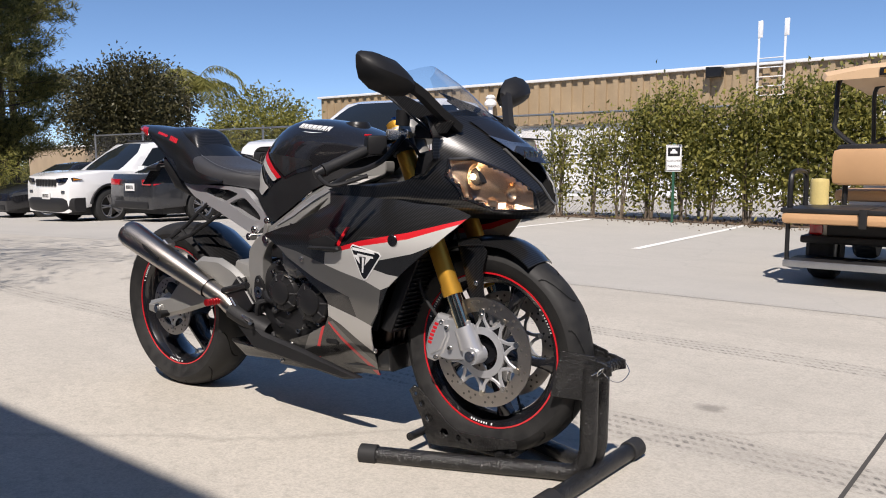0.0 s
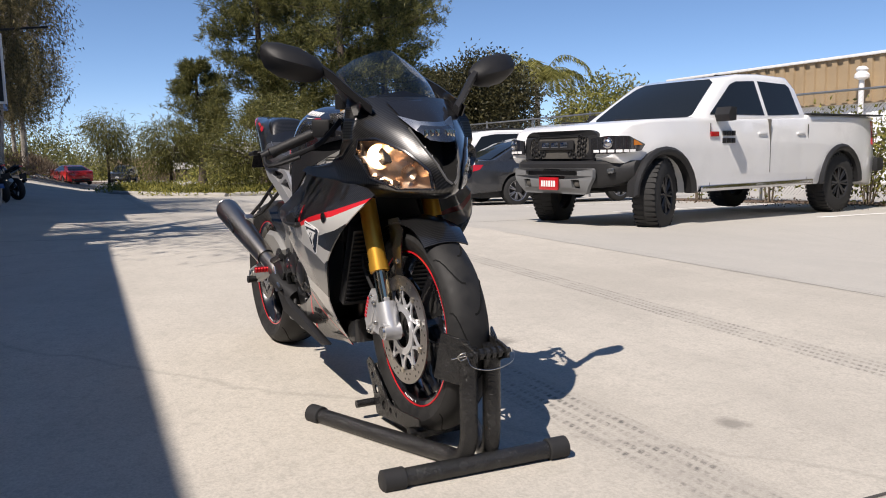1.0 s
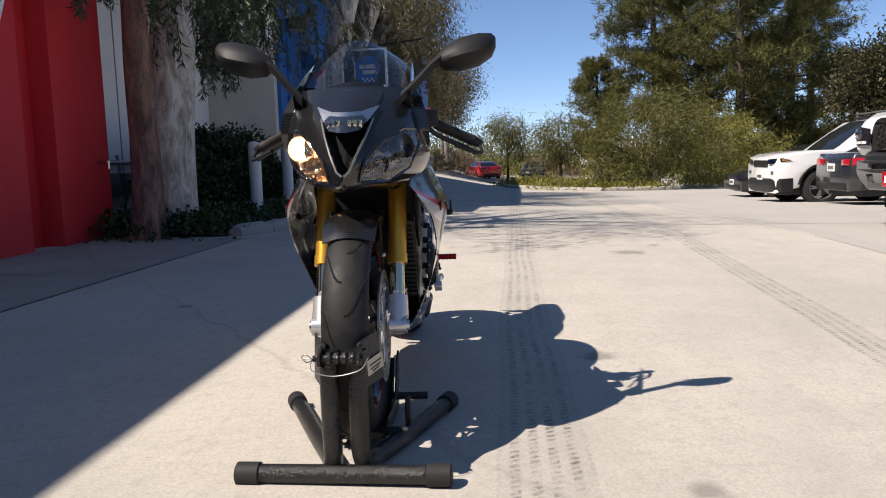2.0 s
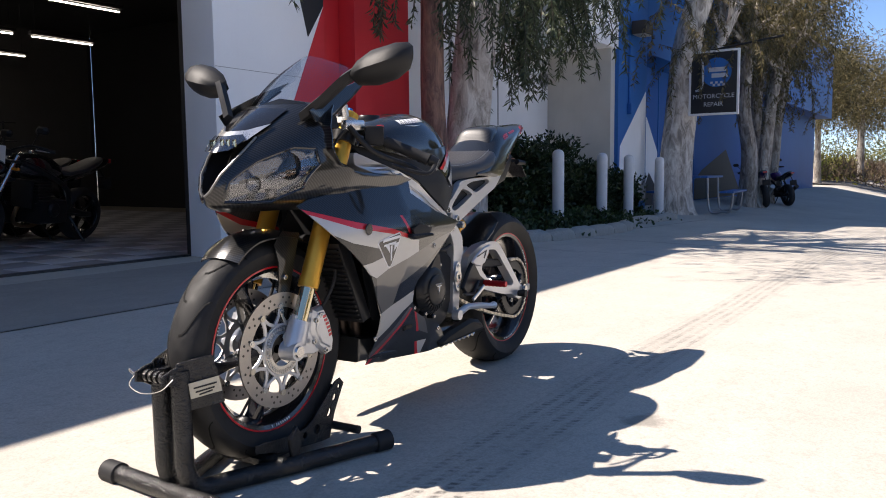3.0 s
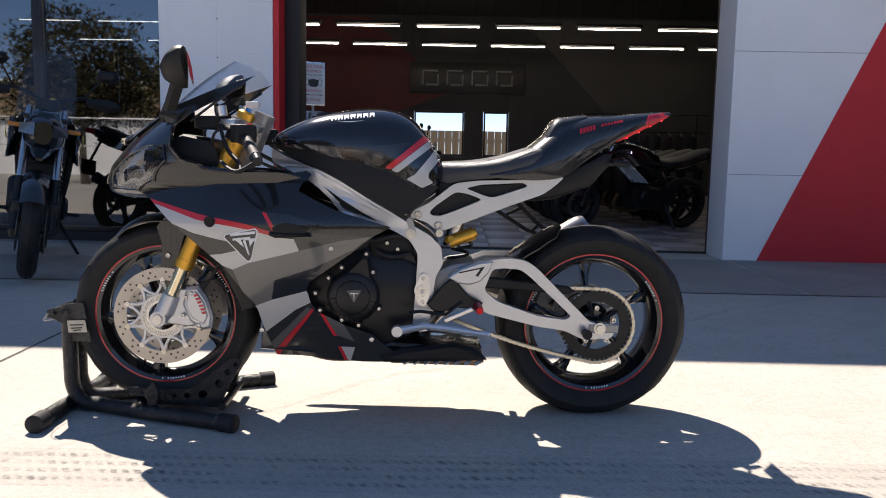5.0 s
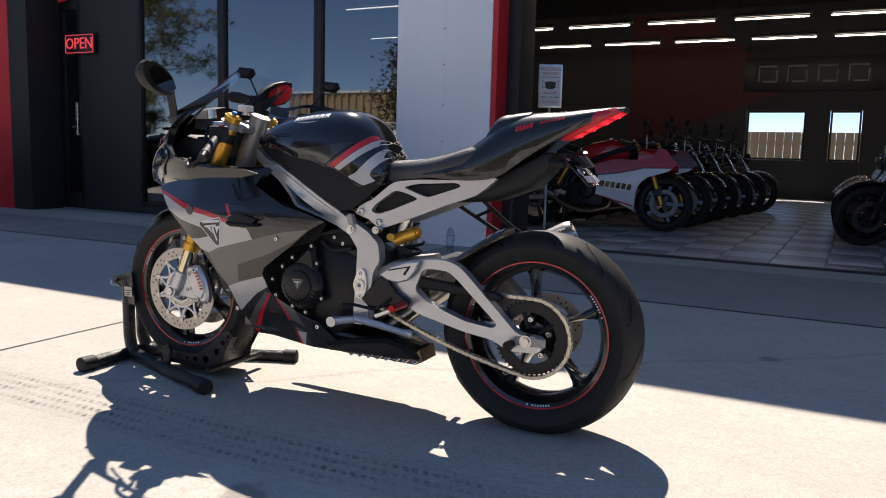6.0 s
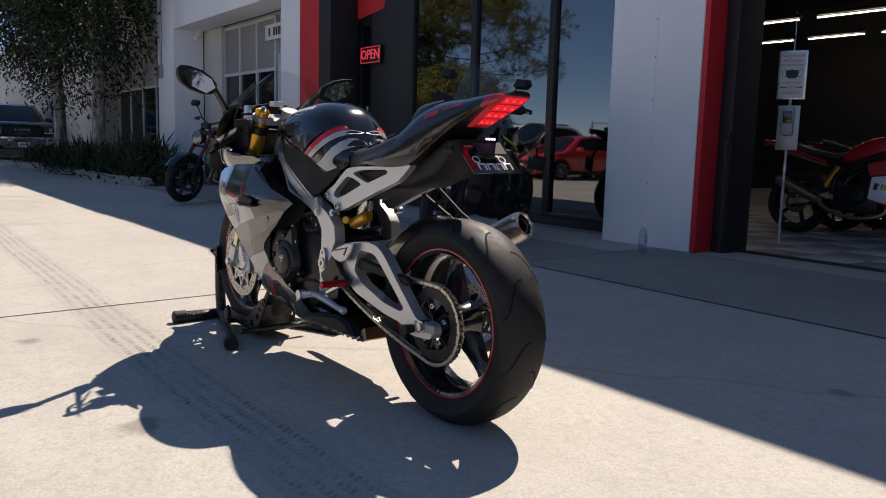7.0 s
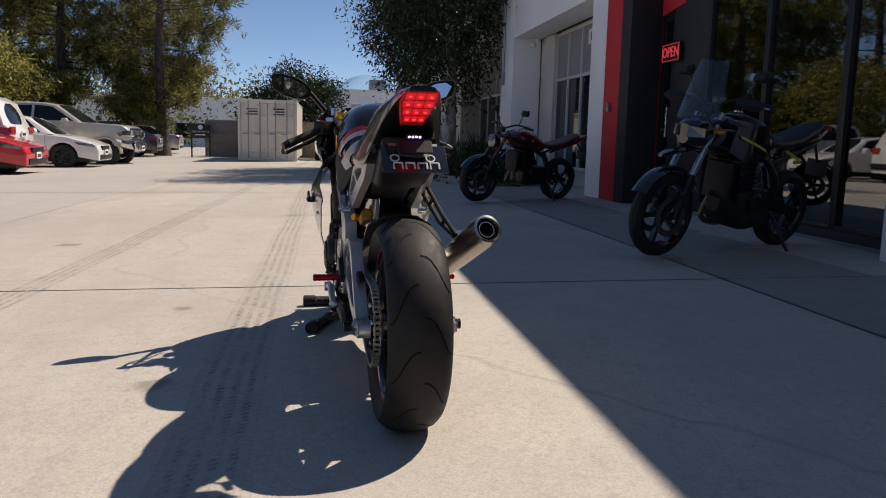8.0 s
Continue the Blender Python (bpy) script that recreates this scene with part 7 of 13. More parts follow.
bm = sheet([(0.28, -0.1), (0.28, 0.1), (0.52, 0.105), (0.64, 0.10), (0.70, 0.05), (0.70, -0.05), (0.64, -0.10), (0.52, -0.105)], hug, 0.05, 0.004)
part("hugger", bm, CARBON, bike, "carbon rear wheel hugger")
bm = B()
prism(bm, [(0.42, 0.46), (0.38, 0.475), (0.1, 0.445), (0.08, 0.43), (0.1, 0.42), (0.4, 0.44)], 0.112, 0.135, 0.005)
part("chain_guard", bm, PLASTIC, bike)

# ---- engine ----
COVER_GREY = plain("grey_engine_cover", (0.24, 0.235, 0.225), 0.36, 0.65, 0.15, 8, 300, 0.1)
eng = new("engine")
eng.parent = bike
tagged(eng, "black three-cylinder engine")
bm = B()
slab(bm, [(1.02, 0.44), (0.98, 0.62), (0.84, 0.66), (0.70, 0.58), (0.56, 0.52), (0.52, 0.40), (0.60, 0.28), (0.72, 0.22), (0.92, 0.25)], lambda a, b: 0.135 if b < 0.5 else 0.12, 0.03)
part("crankcase", bm, ENGINE_BLACK, eng)
bm = B()
for i in range(5):
    slab(bm, [(1.03, 0.5 + i * 0.022), (0.83, 0.565 + i * 0.022), (0.83, 0.573 + i * 0.022), (1.03, 0.508 + i * 0.022)], lambda a, b: 0.128, 0.003)
part("cylinder_block", bm, ENGINE_BLACK, eng)
for s, cs in ((-1, (((0.745, 0.55), 0.06, 0.178), ((0.832, 0.428), 0.07, 0.195), ((0.68, 0.44), 0.066, 0.172))),):
    for (cu, cw), r, v in cs:
        cv = new("engine_cover")
        cv.parent = eng
        bm = B()
        revolve(bm, [(0.001, s * v), (r * 0.5, s * v), (r * 0.56, s * (v - 0.002)), (r * 0.58, s * (v - 0.008)), (r * 0.86, s * (v - 0.012)), (r * 0.98, s * (v - 0.022)), (r, s * (v - 0.03)), (r * 1.05, s * 0.1)], (cu, 0, cw), "Y", 36, closed=False)
        part("cover", bm, ENGINE_BLACK if not (s < 0 and cw > 0.5) else COVER_GREY, cv, "black engine side cover")
        for k in range(9):
            a = 2 * math.pi * k / 9
            bm = B()
            tube(bm, [(cu + r * 0.6 * math.cos(a), s * (v - 0.008), cw + r * 0.6 * math.sin(a)), (cu + r * 0.95 * math.cos(a), s * (v - 0.018), cw + r * 0.95 * math.sin(a))], 0.004, 6)
            part("rib", bm, ENGINE_BLACK if not (s < 0 and cw > 0.5) else COVER_GREY, cv)
        for k in range(7):
            a = 2 * math.pi * (k + 0.5) / 7
            bm = B()
            bolt(bm, (cu + r * 1.04 * math.cos(a), s * (v - 0.034), cw + r * 1.04 * math.sin(a)), (0, s, 0), 0.006, 0.01)
            part("cover_bolt", bm, STEEL, cv)
# generator cover: a flanged plate, a stepped dome, cooling fins and a badge
gen = new("generator_cover")
gen.parent = eng
FLANGE = [(0.746, 0.562), (0.816, 0.506), (0.858, 0.473), (0.897, 0.432), (0.906, 0.403), (0.89, 0.367), (0.852, 0.342), (0.805, 0.329), (0.751, 0.315), (0.707, 0.32), (0.683, 0.361), (0.692, 0.43), (0.707, 0.48), (0.708, 0.515), (0.729, 0.549)]
bm = plate([rounded(FLANGE, 0.012)], 0.05, lambda a, b, o: (a, 0.118 + o, b), 0.007, 0.02, 3)
part("flange", bm, ENGINE_BLACK, gen, "satin black engine side cover")
bm = B()
revolve(bm, [(0.001, 0.199), (0.044, 0.199), (0.05, 0.196), (0.052, 0.19), (0.066, 0.188), (0.073, 0.183), (0.082, 0.164)], (0.776, 0, 0.414), "Y", 40, closed=False)
part("dome", bm, ENGINE_BLACK, gen)
bm = B()
loft(bm, [[(0.776 + x, 0.164, 0.414 + z) for x, z in ((-0.062, 0.04), (0.045, 0.065), (-0.03, 0.14), (-0.048, 0.128))], [(0.776 + x, 0.181, 0.414 + z) for x, z in ((-0.052, 0.04), (0.028, 0.06), (-0.03, 0.118), (-0.042, 0.112))]])
part("upper_boss", bm, ENGINE_BLACK, gen)
for k in range(13):
    a = radians(196 + k * 13)
    bm = B()
    c, sn = math.cos(a), math.sin(a)
    loft(bm, [[(0.776 + c * q - sn * e, y, 0.414 + sn * q + c * e) for q, y in ((0.054, 0.166), (0.054, 0.1955), (0.066, 0.192), (0.084, 0.17))] for e in (-0.0035, 0.0035)])
    part("fin", bm, ENGINE_BLACK, gen)
for u, w in ((0.737, 0.545), (0.716, 0.489), (0.812, 0.502), (0.852, 0.469), (0.892, 0.422), (0.878, 0.369), (0.811, 0.339), (0.759, 0.323), (0.697, 0.375)):
    bm = B()
    cyl(bm, (u, 0.15, w), (u, 0.1705, w), 0.0105, 0.009, 14)
    part("bolt_boss", bm, ENGINE_BLACK, gen)
    bm = B()
    bolt(bm, (u, 0.1705, w), (0, 1, 0), 0.0055, 0.0045)
    part("cover_bolt", bm, STEEL, gen)
for sz, m, h in ((0.021, GREY_METAL, 0.0012), (0.0185, BLACK_GLOSS, 0.002)):
    bm = B()
    prism(bm, [(0.772 - sz, 0.42 + sz * 0.75), (0.772 + sz, 0.42 + sz * 0.75), (0.772, 0.42 - sz)], 0.199, 0.199 + h, 0.0004)
    part("badge", bm, m, gen)
for q in ([(0.759, 0.429), (0.785, 0.429), (0.785, 0.4255), (0.759, 0.4255)], [(0.770, 0.4255), (0.774, 0.4255), (0.773, 0.408), (0.771, 0.408)]):
    bm = B()
    prism(bm, q, 0.201, 0.2018, 0.0002)
    part("badge_mark", bm, WHITE_MARK, gen)
# gearbox side with the sprocket guard, clutch hose and breather above it
bm = plate([rounded([(0.715, 0.50), (0.661, 0.53), (0.594, 0.54), (0.575, 0.48), (0.575, 0.32), (0.63, 0.30), (0.70, 0.315)], 0.014)], 0.03, lambda a, b, o: (a, 0.122 + o, b), 0.008, 0.03, 3)
part("sprocket_guard", bm, ENGINE_BLACK, eng, "plain black gearbox side cover")
bm = B()
slab(bm, [(0.735, 0.575), (0.70, 0.60), (0.655, 0.605), (0.60, 0.59), (0.59, 0.545), (0.66, 0.54), (0.72, 0.52)], lambda a, b: 0.128, 0.012)
part("breather_box", bm, PLASTIC, eng)
for u, w, m in ((0.675, 0.575, STEEL), (0.642, 0.556, STEEL), (0.705, 0.553, BLACK_GLOSS)):
    bm = B()
    bolt(bm, (u, 0.128, w), (0, 1, 0), 0.0065, 0.006)
    part("breather_bolt", bm, m, eng)
for pts in ([(0.72, 0.135, 0.56), (0.67, 0.15, 0.535), (0.60, 0.145, 0.545)], [(0.735, 0.13, 0.58), (0.69, 0.145, 0.59), (0.64, 0.14, 0.60), (0.58, 0.12, 0.58)]):
    bm = B()
    tube(bm, curve_pts(pts, 5), 0.006, 8)
    part("engine_hose", bm, RUBBER, eng)
# hoses, levers, brackets that fill the space round the engine
rnd = random.Random(5)
for i in range(14):
    bm = B()
    a = Vector((rnd.uniform(0.58, 0.9), -rnd.uniform(0.1, 0.15), rnd.uniform(0.3, 0.6)))
    b = a + Vector((rnd.uniform(-0.12, 0.12), rnd.uniform(-0.02, 0.02), rnd.uniform(-0.12, 0.12)))
    c = (a + b) / 2 + Vector((0, math.copysign(0.02, a.y), rnd.uniform(-0.03, 0.03)))
    tube(bm, curve_pts([a, c, b], 4), rnd.choice((0.005, 0.007, 0.01)), 7)
    part("engine_hose", bm, rnd.choice((RUBBER, RUBBER, ENGINE_BLACK, STEEL)), eng)
for i in range(7):
    sd = -1
    bm = B()
    bolt(bm, (rnd.uniform(0.58, 0.95), sd * 0.136, rnd.uniform(0.28, 0.55)), (0, sd, 0), rnd.uniform(0.005, 0.009), 0.012)
    part("engine_bolt", bm, STEEL, eng)

# ---- footrests, levers, exhaust ----
for s in SIDES:
    rs = new("rearset")
    rs.parent = bike
    tagged(rs, "black footrest hanger with a red peg")
    bm = B()
    prism(bm, [(0.50, 0.45), (0.47, 0.475), (0.42, 0.42), (0.375, 0.395), (0.385, 0.372), (0.45, 0.38), (0.52, 0.36), (0.55, 0.39)], s * 0.15, s * 0.168, 0.004)
    part("hanger", bm, ENGINE_BLACK, rs)
    bm = B()
    v0, v1 = (0.168, 0.258) if s > 0 else (0.168, 0.235)
    tube(bm, [(0.392, s * (v0 + (v1 - v0) * t / 12), 0.388) for t in range(13)], [0.0125 if t % 2 else 0.0105 for t in range(13)], 12)
    part("foot_peg", bm, RED_ANOD, rs, "knurled red foot peg")
    bm = B()
    if s > 0:
        tube(bm, [(0.56, 0.185, 0.325), (0.48, 0.19, 0.318), (0.385, 0.19, 0.303), (0.36, 0.192, 0.302), (0.35, 0.193, 0.304)], [0.011, 0.012, 0.010, 0.014, 0.008], 10)
        cyl(bm, (0.64, 0.18, 0.31), (0.64, 0.205, 0.31), 0.018, 0.017, 14)
        tube(bm, [(0.64, 0.19, 0.31), (0.56, 0.187, 0.325)], [0.014, 0.012], 10)
        part("side_stand", bm, FRAME_SILVER, bike, "folded aluminium side stand")
        bm = B()
        tube(bm, [(0.44, 0.17, 0.40), (0.49, 0.175, 0.36), (0.57, 0.18, 0.37), (0.60, 0.2, 0.37)], 0.0055, 8)
        part("gear_lever", bm, ENGINE_BLACK, rs)
        bm = B()
        prism(bm, [(0.50, 0.345), (0.41, 0.385), (0.40, 0.373), (0.49, 0.332)], 0.17, 0.18, 0.003)
        part("linkage", bm, ALLOY, rs)
    else:
        tube(bm, [(0.44, -0.17, 0.40), (0.50, -0.18, 0.35), (0.56, -0.185, 0.335), (0.575, -0.205, 0.335)], 0.006, 8)
        part("brake_lever", bm, ALLOY, rs)
        bm = B()
        tube(bm, [(0.40, -0.165, 0.42), (0.52, -0.165, 0.45)], 0.012, 10)
        part("master_cylinder", bm, ENGINE_BLACK, rs)

ex = new("exhaust")
ex.parent = bike
tagged(ex, "brushed titanium exhaust silencer on the rear flank")
c0, c1 = Vector((-0.03, -0.24, 0.606)), Vector((0.325, -0.17, 0.425))
bm = B()
d = (c1 - c0)
tube(bm, [c0, c0 + d * 0.03, c0 + d * 0.06, c0 + d * 0.5, c0 + d * 0.97, c1], [0.043, 0.047, 0.049, 0.0445, 0.0375, 0.036], 28, 0, 1.0, False)
part("silencer", bm, TITANIUM, ex)
bm = B()
cyl(bm, c0 + d * 0.0, c0 + d * 0.09, 0.0435, 0.03, 24, 0, False)
x, y = frame_of(d)
dn = d.normalized()
rsx = [ring(bm, c0 + dn * h, x, y, r, r, 24) for r, h in ((0.0435, 0.0), (0.036, -0.002), (0.0335, 0.004))]
for a, b in zip(rsx, rsx[1:]):
    bridge(bm, a, b)
part("end_cap", bm, STEEL, ex)
bm = B()
rsx = [ring(bm, c0 + dn * h, x, y, r, r, 24) for r, h in ((0.0335, 0.004), (0.03, 0.03), (0.024, 0.03), (0.022, 0.09))]
for a, b in zip(rsx, rsx[1:]):
    bridge(bm, a, b)
cap(bm, rsx[-1])
# bore coloured near-black for the shade inside the pipe
part("dark_bore", bm, RECESS_SHADE, ex, "black exhaust outlet with the shade of its bore in the colour")
bm = B()
rsx = [ring(bm, c0 + dn * h, x, y, r, r, 24) for r, h in ((0.0255, 0.03), (0.0255, 0.008), (0.0225, 0.008), (0.0225, 0.03))]
for a, b in zip(rsx, rsx[1:]):
    bridge(bm, a, b)
part("inner_pipe", bm, STEEL, ex)
bm = B()
tube(bm, curve_pts([c1, c1 + d * 0.18, (0.43, -0.15, 0.362), (0.50, -0.12, 0.32), (0.58, -0.07, 0.25)], 5), 0.031, 18)
part("link_pipe", bm, TITANIUM, ex)
bm = B()
prism(bm, [(c0.x + 0.11, 0.56), (c0.x + 0.20, 0.515), (c0.x + 0.205, 0.528), (c0.x + 0.115, 0.573)], -0.262, -0.2565, 0.001)
part("maker_plate", bm, ENGINE_BLACK, ex, "small dark plate")
bm = B()
tube(bm, curve_pts([(0.58, -0.12, 0.30), (0.50, -0.145, 0.335), (0.445, -0.155, 0.36)], 4), [0.046] * 9, 14, 0, 0.7)
prism(bm, [(0.52, 0.345), (0.44, 0.375), (0.43, 0.34), (0.55, 0.24), (0.95, 0.20), (1.02, 0.215), (0.75, 0.275), (0.6, 0.30)], -0.175, -0.15, 0.01)
part("heat_shield", bm, PLASTIC, bike, "matt black exhaust heat shield")
# hanger bracket from subframe to silencer: two struts with cross bars
bm = B()
A = [(0.36, -0.10, 0.70), (0.20, -0.14, 0.60), (0.105, -0.17, 0.565)]
Bp = [(0.27, -0.10, 0.725), (0.17, -0.14, 0.63), (0.09, -0.17, 0.572)]
tube(bm, A, 0.007, 8)
tube(bm, Bp, 0.007, 8)
for t in (0.25, 0.6):
    i = 0 if t < 0.5 else 1
    f = t * 2 - i
    p = Vector(A[i]).lerp(Vector(A[i + 1]), f)
    q = Vector(Bp[i]).lerp(Vector(Bp[i + 1]), f)
    tube(bm, [p, q], 0.006, 6)
tube(bm, [(0.27, -0.10, 0.725), (0.34, -0.09, 0.76)], 0.01, 8)
part("silencer_hanger", bm, PLASTIC, bike)
bm = B()
prism(bm, [(0.12, 0.585), (0.145, 0.57), (0.135, 0.54), (0.10, 0.55)], -0.2, -0.165, 0.003)
part("silencer_clamp", bm, ALLOY, bike)

# rear caliper
bm = B()
prism(bm, [(0.12, 0.345), (0.08, 0.39), (0.02, 0.41), (0.01, 0.385), (0.06, 0.35), (0.09, 0.31)], -0.125, -0.09, 0.008)
part("rear_caliper", bm, ENGINE_BLACK, bike)

# ---- handlebars ----
for s in SIDES:
    hb = new("handlebar")
    hb.parent = bike
    tagged(hb, "black clip-on handlebar with rubber grip")
    p0, p1 = Vector((1.135, s * 0.11, 0.935)), Vector((1.035, s * 0.34, 0.828))
    d = p1 - p0
    bm = B()
    cyl(bm, p0 - d * 0.05, p1 - d * 0.1, 0.011, None, 14)
    c = fork_pt(0.895, s * 0.104)
    cyl(bm, c - FD * 0.016, c + FD * 0.016, 0.036, 0.036, 20)
    part("bar", bm, ENGINE_BLACK, hb)
    bm = B()
    tube(bm, [p0 + d * (0.46 + 0.05 * i) for i in range(11)], [0.0165 if i % 2 else 0.0155 for i in range(10)] + [0.0185], 14)
    part("grip", bm, RUBBER, hb)
    bm = B()
    cyl(bm, p0 + d * 0.97, p0 + d * 1.06, 0.017, 0.014, 14)
    part("bar_end", bm, ENGINE_BLACK, hb)
    bm = B()
    q = p0 + d * 0.32
    box(bm, -0.03, 0.026, -0.03, 0.034, -0.026, 0.028, 0.009, 0, Matrix.Translation(q) @ Matrix.Rotation(s * -0.9, 4, "Z"))
    sg = part("switch_gear", bm, PLASTIC, hb)
    bm = B()
    box(bm, -0.008, 0.008, -0.008, 0.008, 0, 0.006, 0.002, 0, Matrix.Translation(q + Vector((-0.02, s * 0.012, 0.026))))
    part("red_switch", bm, RED_LINE, sg)
    # lever and perch
    bm = B()
    e = p0 + d * 0.16 + Vector((0.03, 0, 0.012))
    box(bm, -0.03, 0.03, -0.018, 0.018, -0.014, 0.016, 0.006, 0, Matrix.Translation(e) @ Matrix.Rotation(s * -0.5, 4, "Z"))
    part("lever_perch", bm, ALLOY, hb)
    bm = B()
    tube(bm, curve_pts([e + Vector((0.03, s * 0.01, -0.004)), p0 + d * 0.45 + Vector((0.055, 0.0, -0.03)), p0 + d * 0.8 + Vector((0.04, 0.0, -0.032)), p0 + d * 1.0 + Vector((0.045, 0, -0.035))], 5), 0.0055, 8, 0, 1.4)
    part("lever", bm, ENGINE_BLACK if s > 0 else ENGINE_BLACK, hb)
    bm = B()
    tube(bm, curve_pts([p0 + d * 1.04, p0 + d * 1.05 + Vector((0.06, 0, -0.03)), p0 + d * 0.72 + Vector((0.085, 0, -0.04))], 5), 0.006, 8)
    part("lever_guard", bm, PLASTIC, hb)
    bm = B()
    tube(bm, curve_pts([e, (1.2, s * 0.14, 0.90), (1.21, s * 0.1, 0.83), (1.15, s * 0.06, 0.78)], 5), 0.0045, 7)
    part("cable", bm, RUBBER, hb)
    if s < 0:
        bm = B()
        cyl(bm, (1.17, -0.15, 0.955), (1.175, -0.15, 0.998), 0.02, 0.021, 16)
        part("brake_reservoir", bm, PLASTIC, hb)
    else:
        bm = B()
        cyl(bm, (1.175, 0.135, 0.955), (1.18, 0.135, 0.985), 0.016, 0.016, 14)
        part("clutch_perch", bm, ALLOY, hb)
bm = B()
box(bm, 1.08, 1.12, 0.03, 0.07, 0.985, 1.005, 0.003, 0, None)
part("key_tag", bm, WHITE_METAL, bike, "white key tag")
bm = B()
cyl(bm, (1.14, 0, 0.975), (1.138, 0, 0.995), 0.018, 0.017, 16)
part("ignition_lock", bm, STEEL, bike)

# ---- wheel stand ----
stand = thing("wheel_chock_stand", BIKE, "black hammered steel front wheel chock with rubber feet", "stand")
RR = 0.024
for s in SIDES:
    r_end = (1.135, 0.234) if s > 0 else (1.102, -0.252)
    y1 = 0.034 * s
    u1 = 1.69
    bm = B()
    pts = [(r_end[0], r_end[1], RR + 0.004), (1.40, 0.137 * s, RR + 0.004), (u1 - 0.10, y1 + 0.028 * s, RR + 0.006), (u1 - 0.03, y1 + 0.008 * s, 0.036), (u1, y1, 0.085), (u1 + 0.004, y1, 0.16), (u1 + 0.006, y1, 0.335)]
    tube(bm, curve_pts(pts, 6), RR * 0.98, 16)
    part("side_rail", bm, STAND_BLACK, stand)
    bm = B()
    d = (Vector(pts[1]) - Vector(pts[0])).normalized()
    p = Vector(pts[0])
    tube(bm, [p - d * 0.012, p - d * 0.008, p + d * 0.04, p + d * 0.042], [0.022, 0.0285, 0.0285, 0.026], 18)
    part("rubber_foot", bm, RUBBER, stand, "black rubber end cap")
ca, cb = Vector((1.683, -0.262, RR + 0.004)), Vector((1.716, 0.240, RR + 0.004))
bm = B()
cyl(bm, ca, cb, RR, None, 18)
part("cross_bar", bm, STAND_BLACK, stand)
for p, q in ((ca, cb), (cb, ca)):
    bm = B()
    d = (q - p).normalized()
    tube(bm, [p - d * 0.014, p - d * 0.01, p + d * 0.045, p + d * 0.047], [0.022, 0.029, 0.029, 0.026], 18)
    part("rubber_foot", bm, RUBBER, stand)
# wheel clamp plates ahead of the tyre
for s in SIDES:
    side = lambda a, b, o, s=s: (a, s * (0.046 + (1.705 - a) * 0.42 + o), b)
    bm = plate([rounded([(1.632, 0.366), (1.712, 0.354), (1.716, 0.275), (1.697, 0.236), (1.606, 0.243)], 0.006)], 0.006, side, 0.0012, 0.2, 1)
    pad = part("clamp_plate", bm, STAND_BLACK, stand, "hammered-black flared plate")
    if s > 0:
        bm = sheet([(1.624, 0.312), (1.692, 0.304), (1.688, 0.266), (1.617, 0.274)], lambda a, b, o: side(a, b, o + 0.0065), 0.1, 0.001)
        lab = part("label", bm, LABEL_CREAM, pad, "cream maker label")
        for a, b, w in ((1.63, 1.682, 0.296), (1.635, 1.678, 0.286), (1.64, 1.67, 0.279)):
            bm = sheet([(a, w + 0.003), (b, w - 0.003), (b, w - 0.007), (a, w - 0.001)], lambda a, b, o: side(a, b, o + 0.0077), 0.1, 0.0006)
            part("text_bar", bm, ENGINE_BLACK, lab)
    # ear that carries the hinge, welded to the upright
    bm = B()
    prism(bm, [(1.674, 0.30), (1.674, 0.352), (1.728, 0.345), (1.758, 0.335), (1.76, 0.312), (1.735, 0.305), (1.71, 0.29)], s * 0.046 - 0.004, s * 0.046 + 0.004, 0.0015)
    part("hinge_ear", bm, STAND_BLACK, stand)
bm = B()
cyl(bm, (1.738, -0.062, 0.325), (1.738, 0.062, 0.325), 0.008, None, 12)
for k in range(4):
    cyl(bm, (1.738, -0.03 + k * 0.018, 0.325), (1.738, -0.02 + k * 0.018, 0.325), 0.0145, None, 14)
part("hinge_barrel", bm, STAND_BLACK, stand)
bm = B()
tube(bm, curve_pts([(1.742, -0.064, 0.325), (1.765, -0.06, 0.304), (1.772, -0.01, 0.292), (1.768, 0.05, 0.304), (1.745, 0.068, 0.328)], 6), 0.0012, 6)
tube(bm, curve_pts([(1.74, -0.062, 0.322), (1.75, -0.075, 0.337), (1.742, -0.088, 0.33), (1.735, -0.078, 0.316), (1.74, -0.062, 0.322)], 5), 0.0016, 6)
tube(bm, [(1.738, -0.066, 0.327), (1.73, -0.10, 0.321)], 0.0016, 6)
part("safety_pin", bm, STEEL, stand, "steel pin with a wire clip")
# cradle under the tyre
for s in SIDES:
    y = s * 0.078
    crad = [(1.135, 0.178), (1.152, 0.196), (1.175, 0.19), (1.227, 0.147), (1.275, 0.105), (1.31, 0.088), (1.384, 0.088), (1.503, 0.098), (1.505, 0.076), (1.40, 0.048), (1.24, 0.03), (1.205, 0.03), (1.18, 0.10)]
    holes = [arc(hx, hz, r, 0, 330, 11) for hx, hz, r in ((1.158, 0.172, 0.006), (1.182, 0.146, 0.010), (1.209, 0.108, 0.013), (1.262, 0.072, 0.014), (1.312, 0.068, 0.009), (1.352, 0.067, 0.006))]
    bm = plate([crad] + holes, 0.006, lambda a, b, o, s=s, y=y: (a, y + s * (0.006 + o), b), 0.0012, 0.2, 1)
    part("cradle_plate", bm, STAND_BLACK, stand, "drilled hammered-black gusset plate")
bm = B()
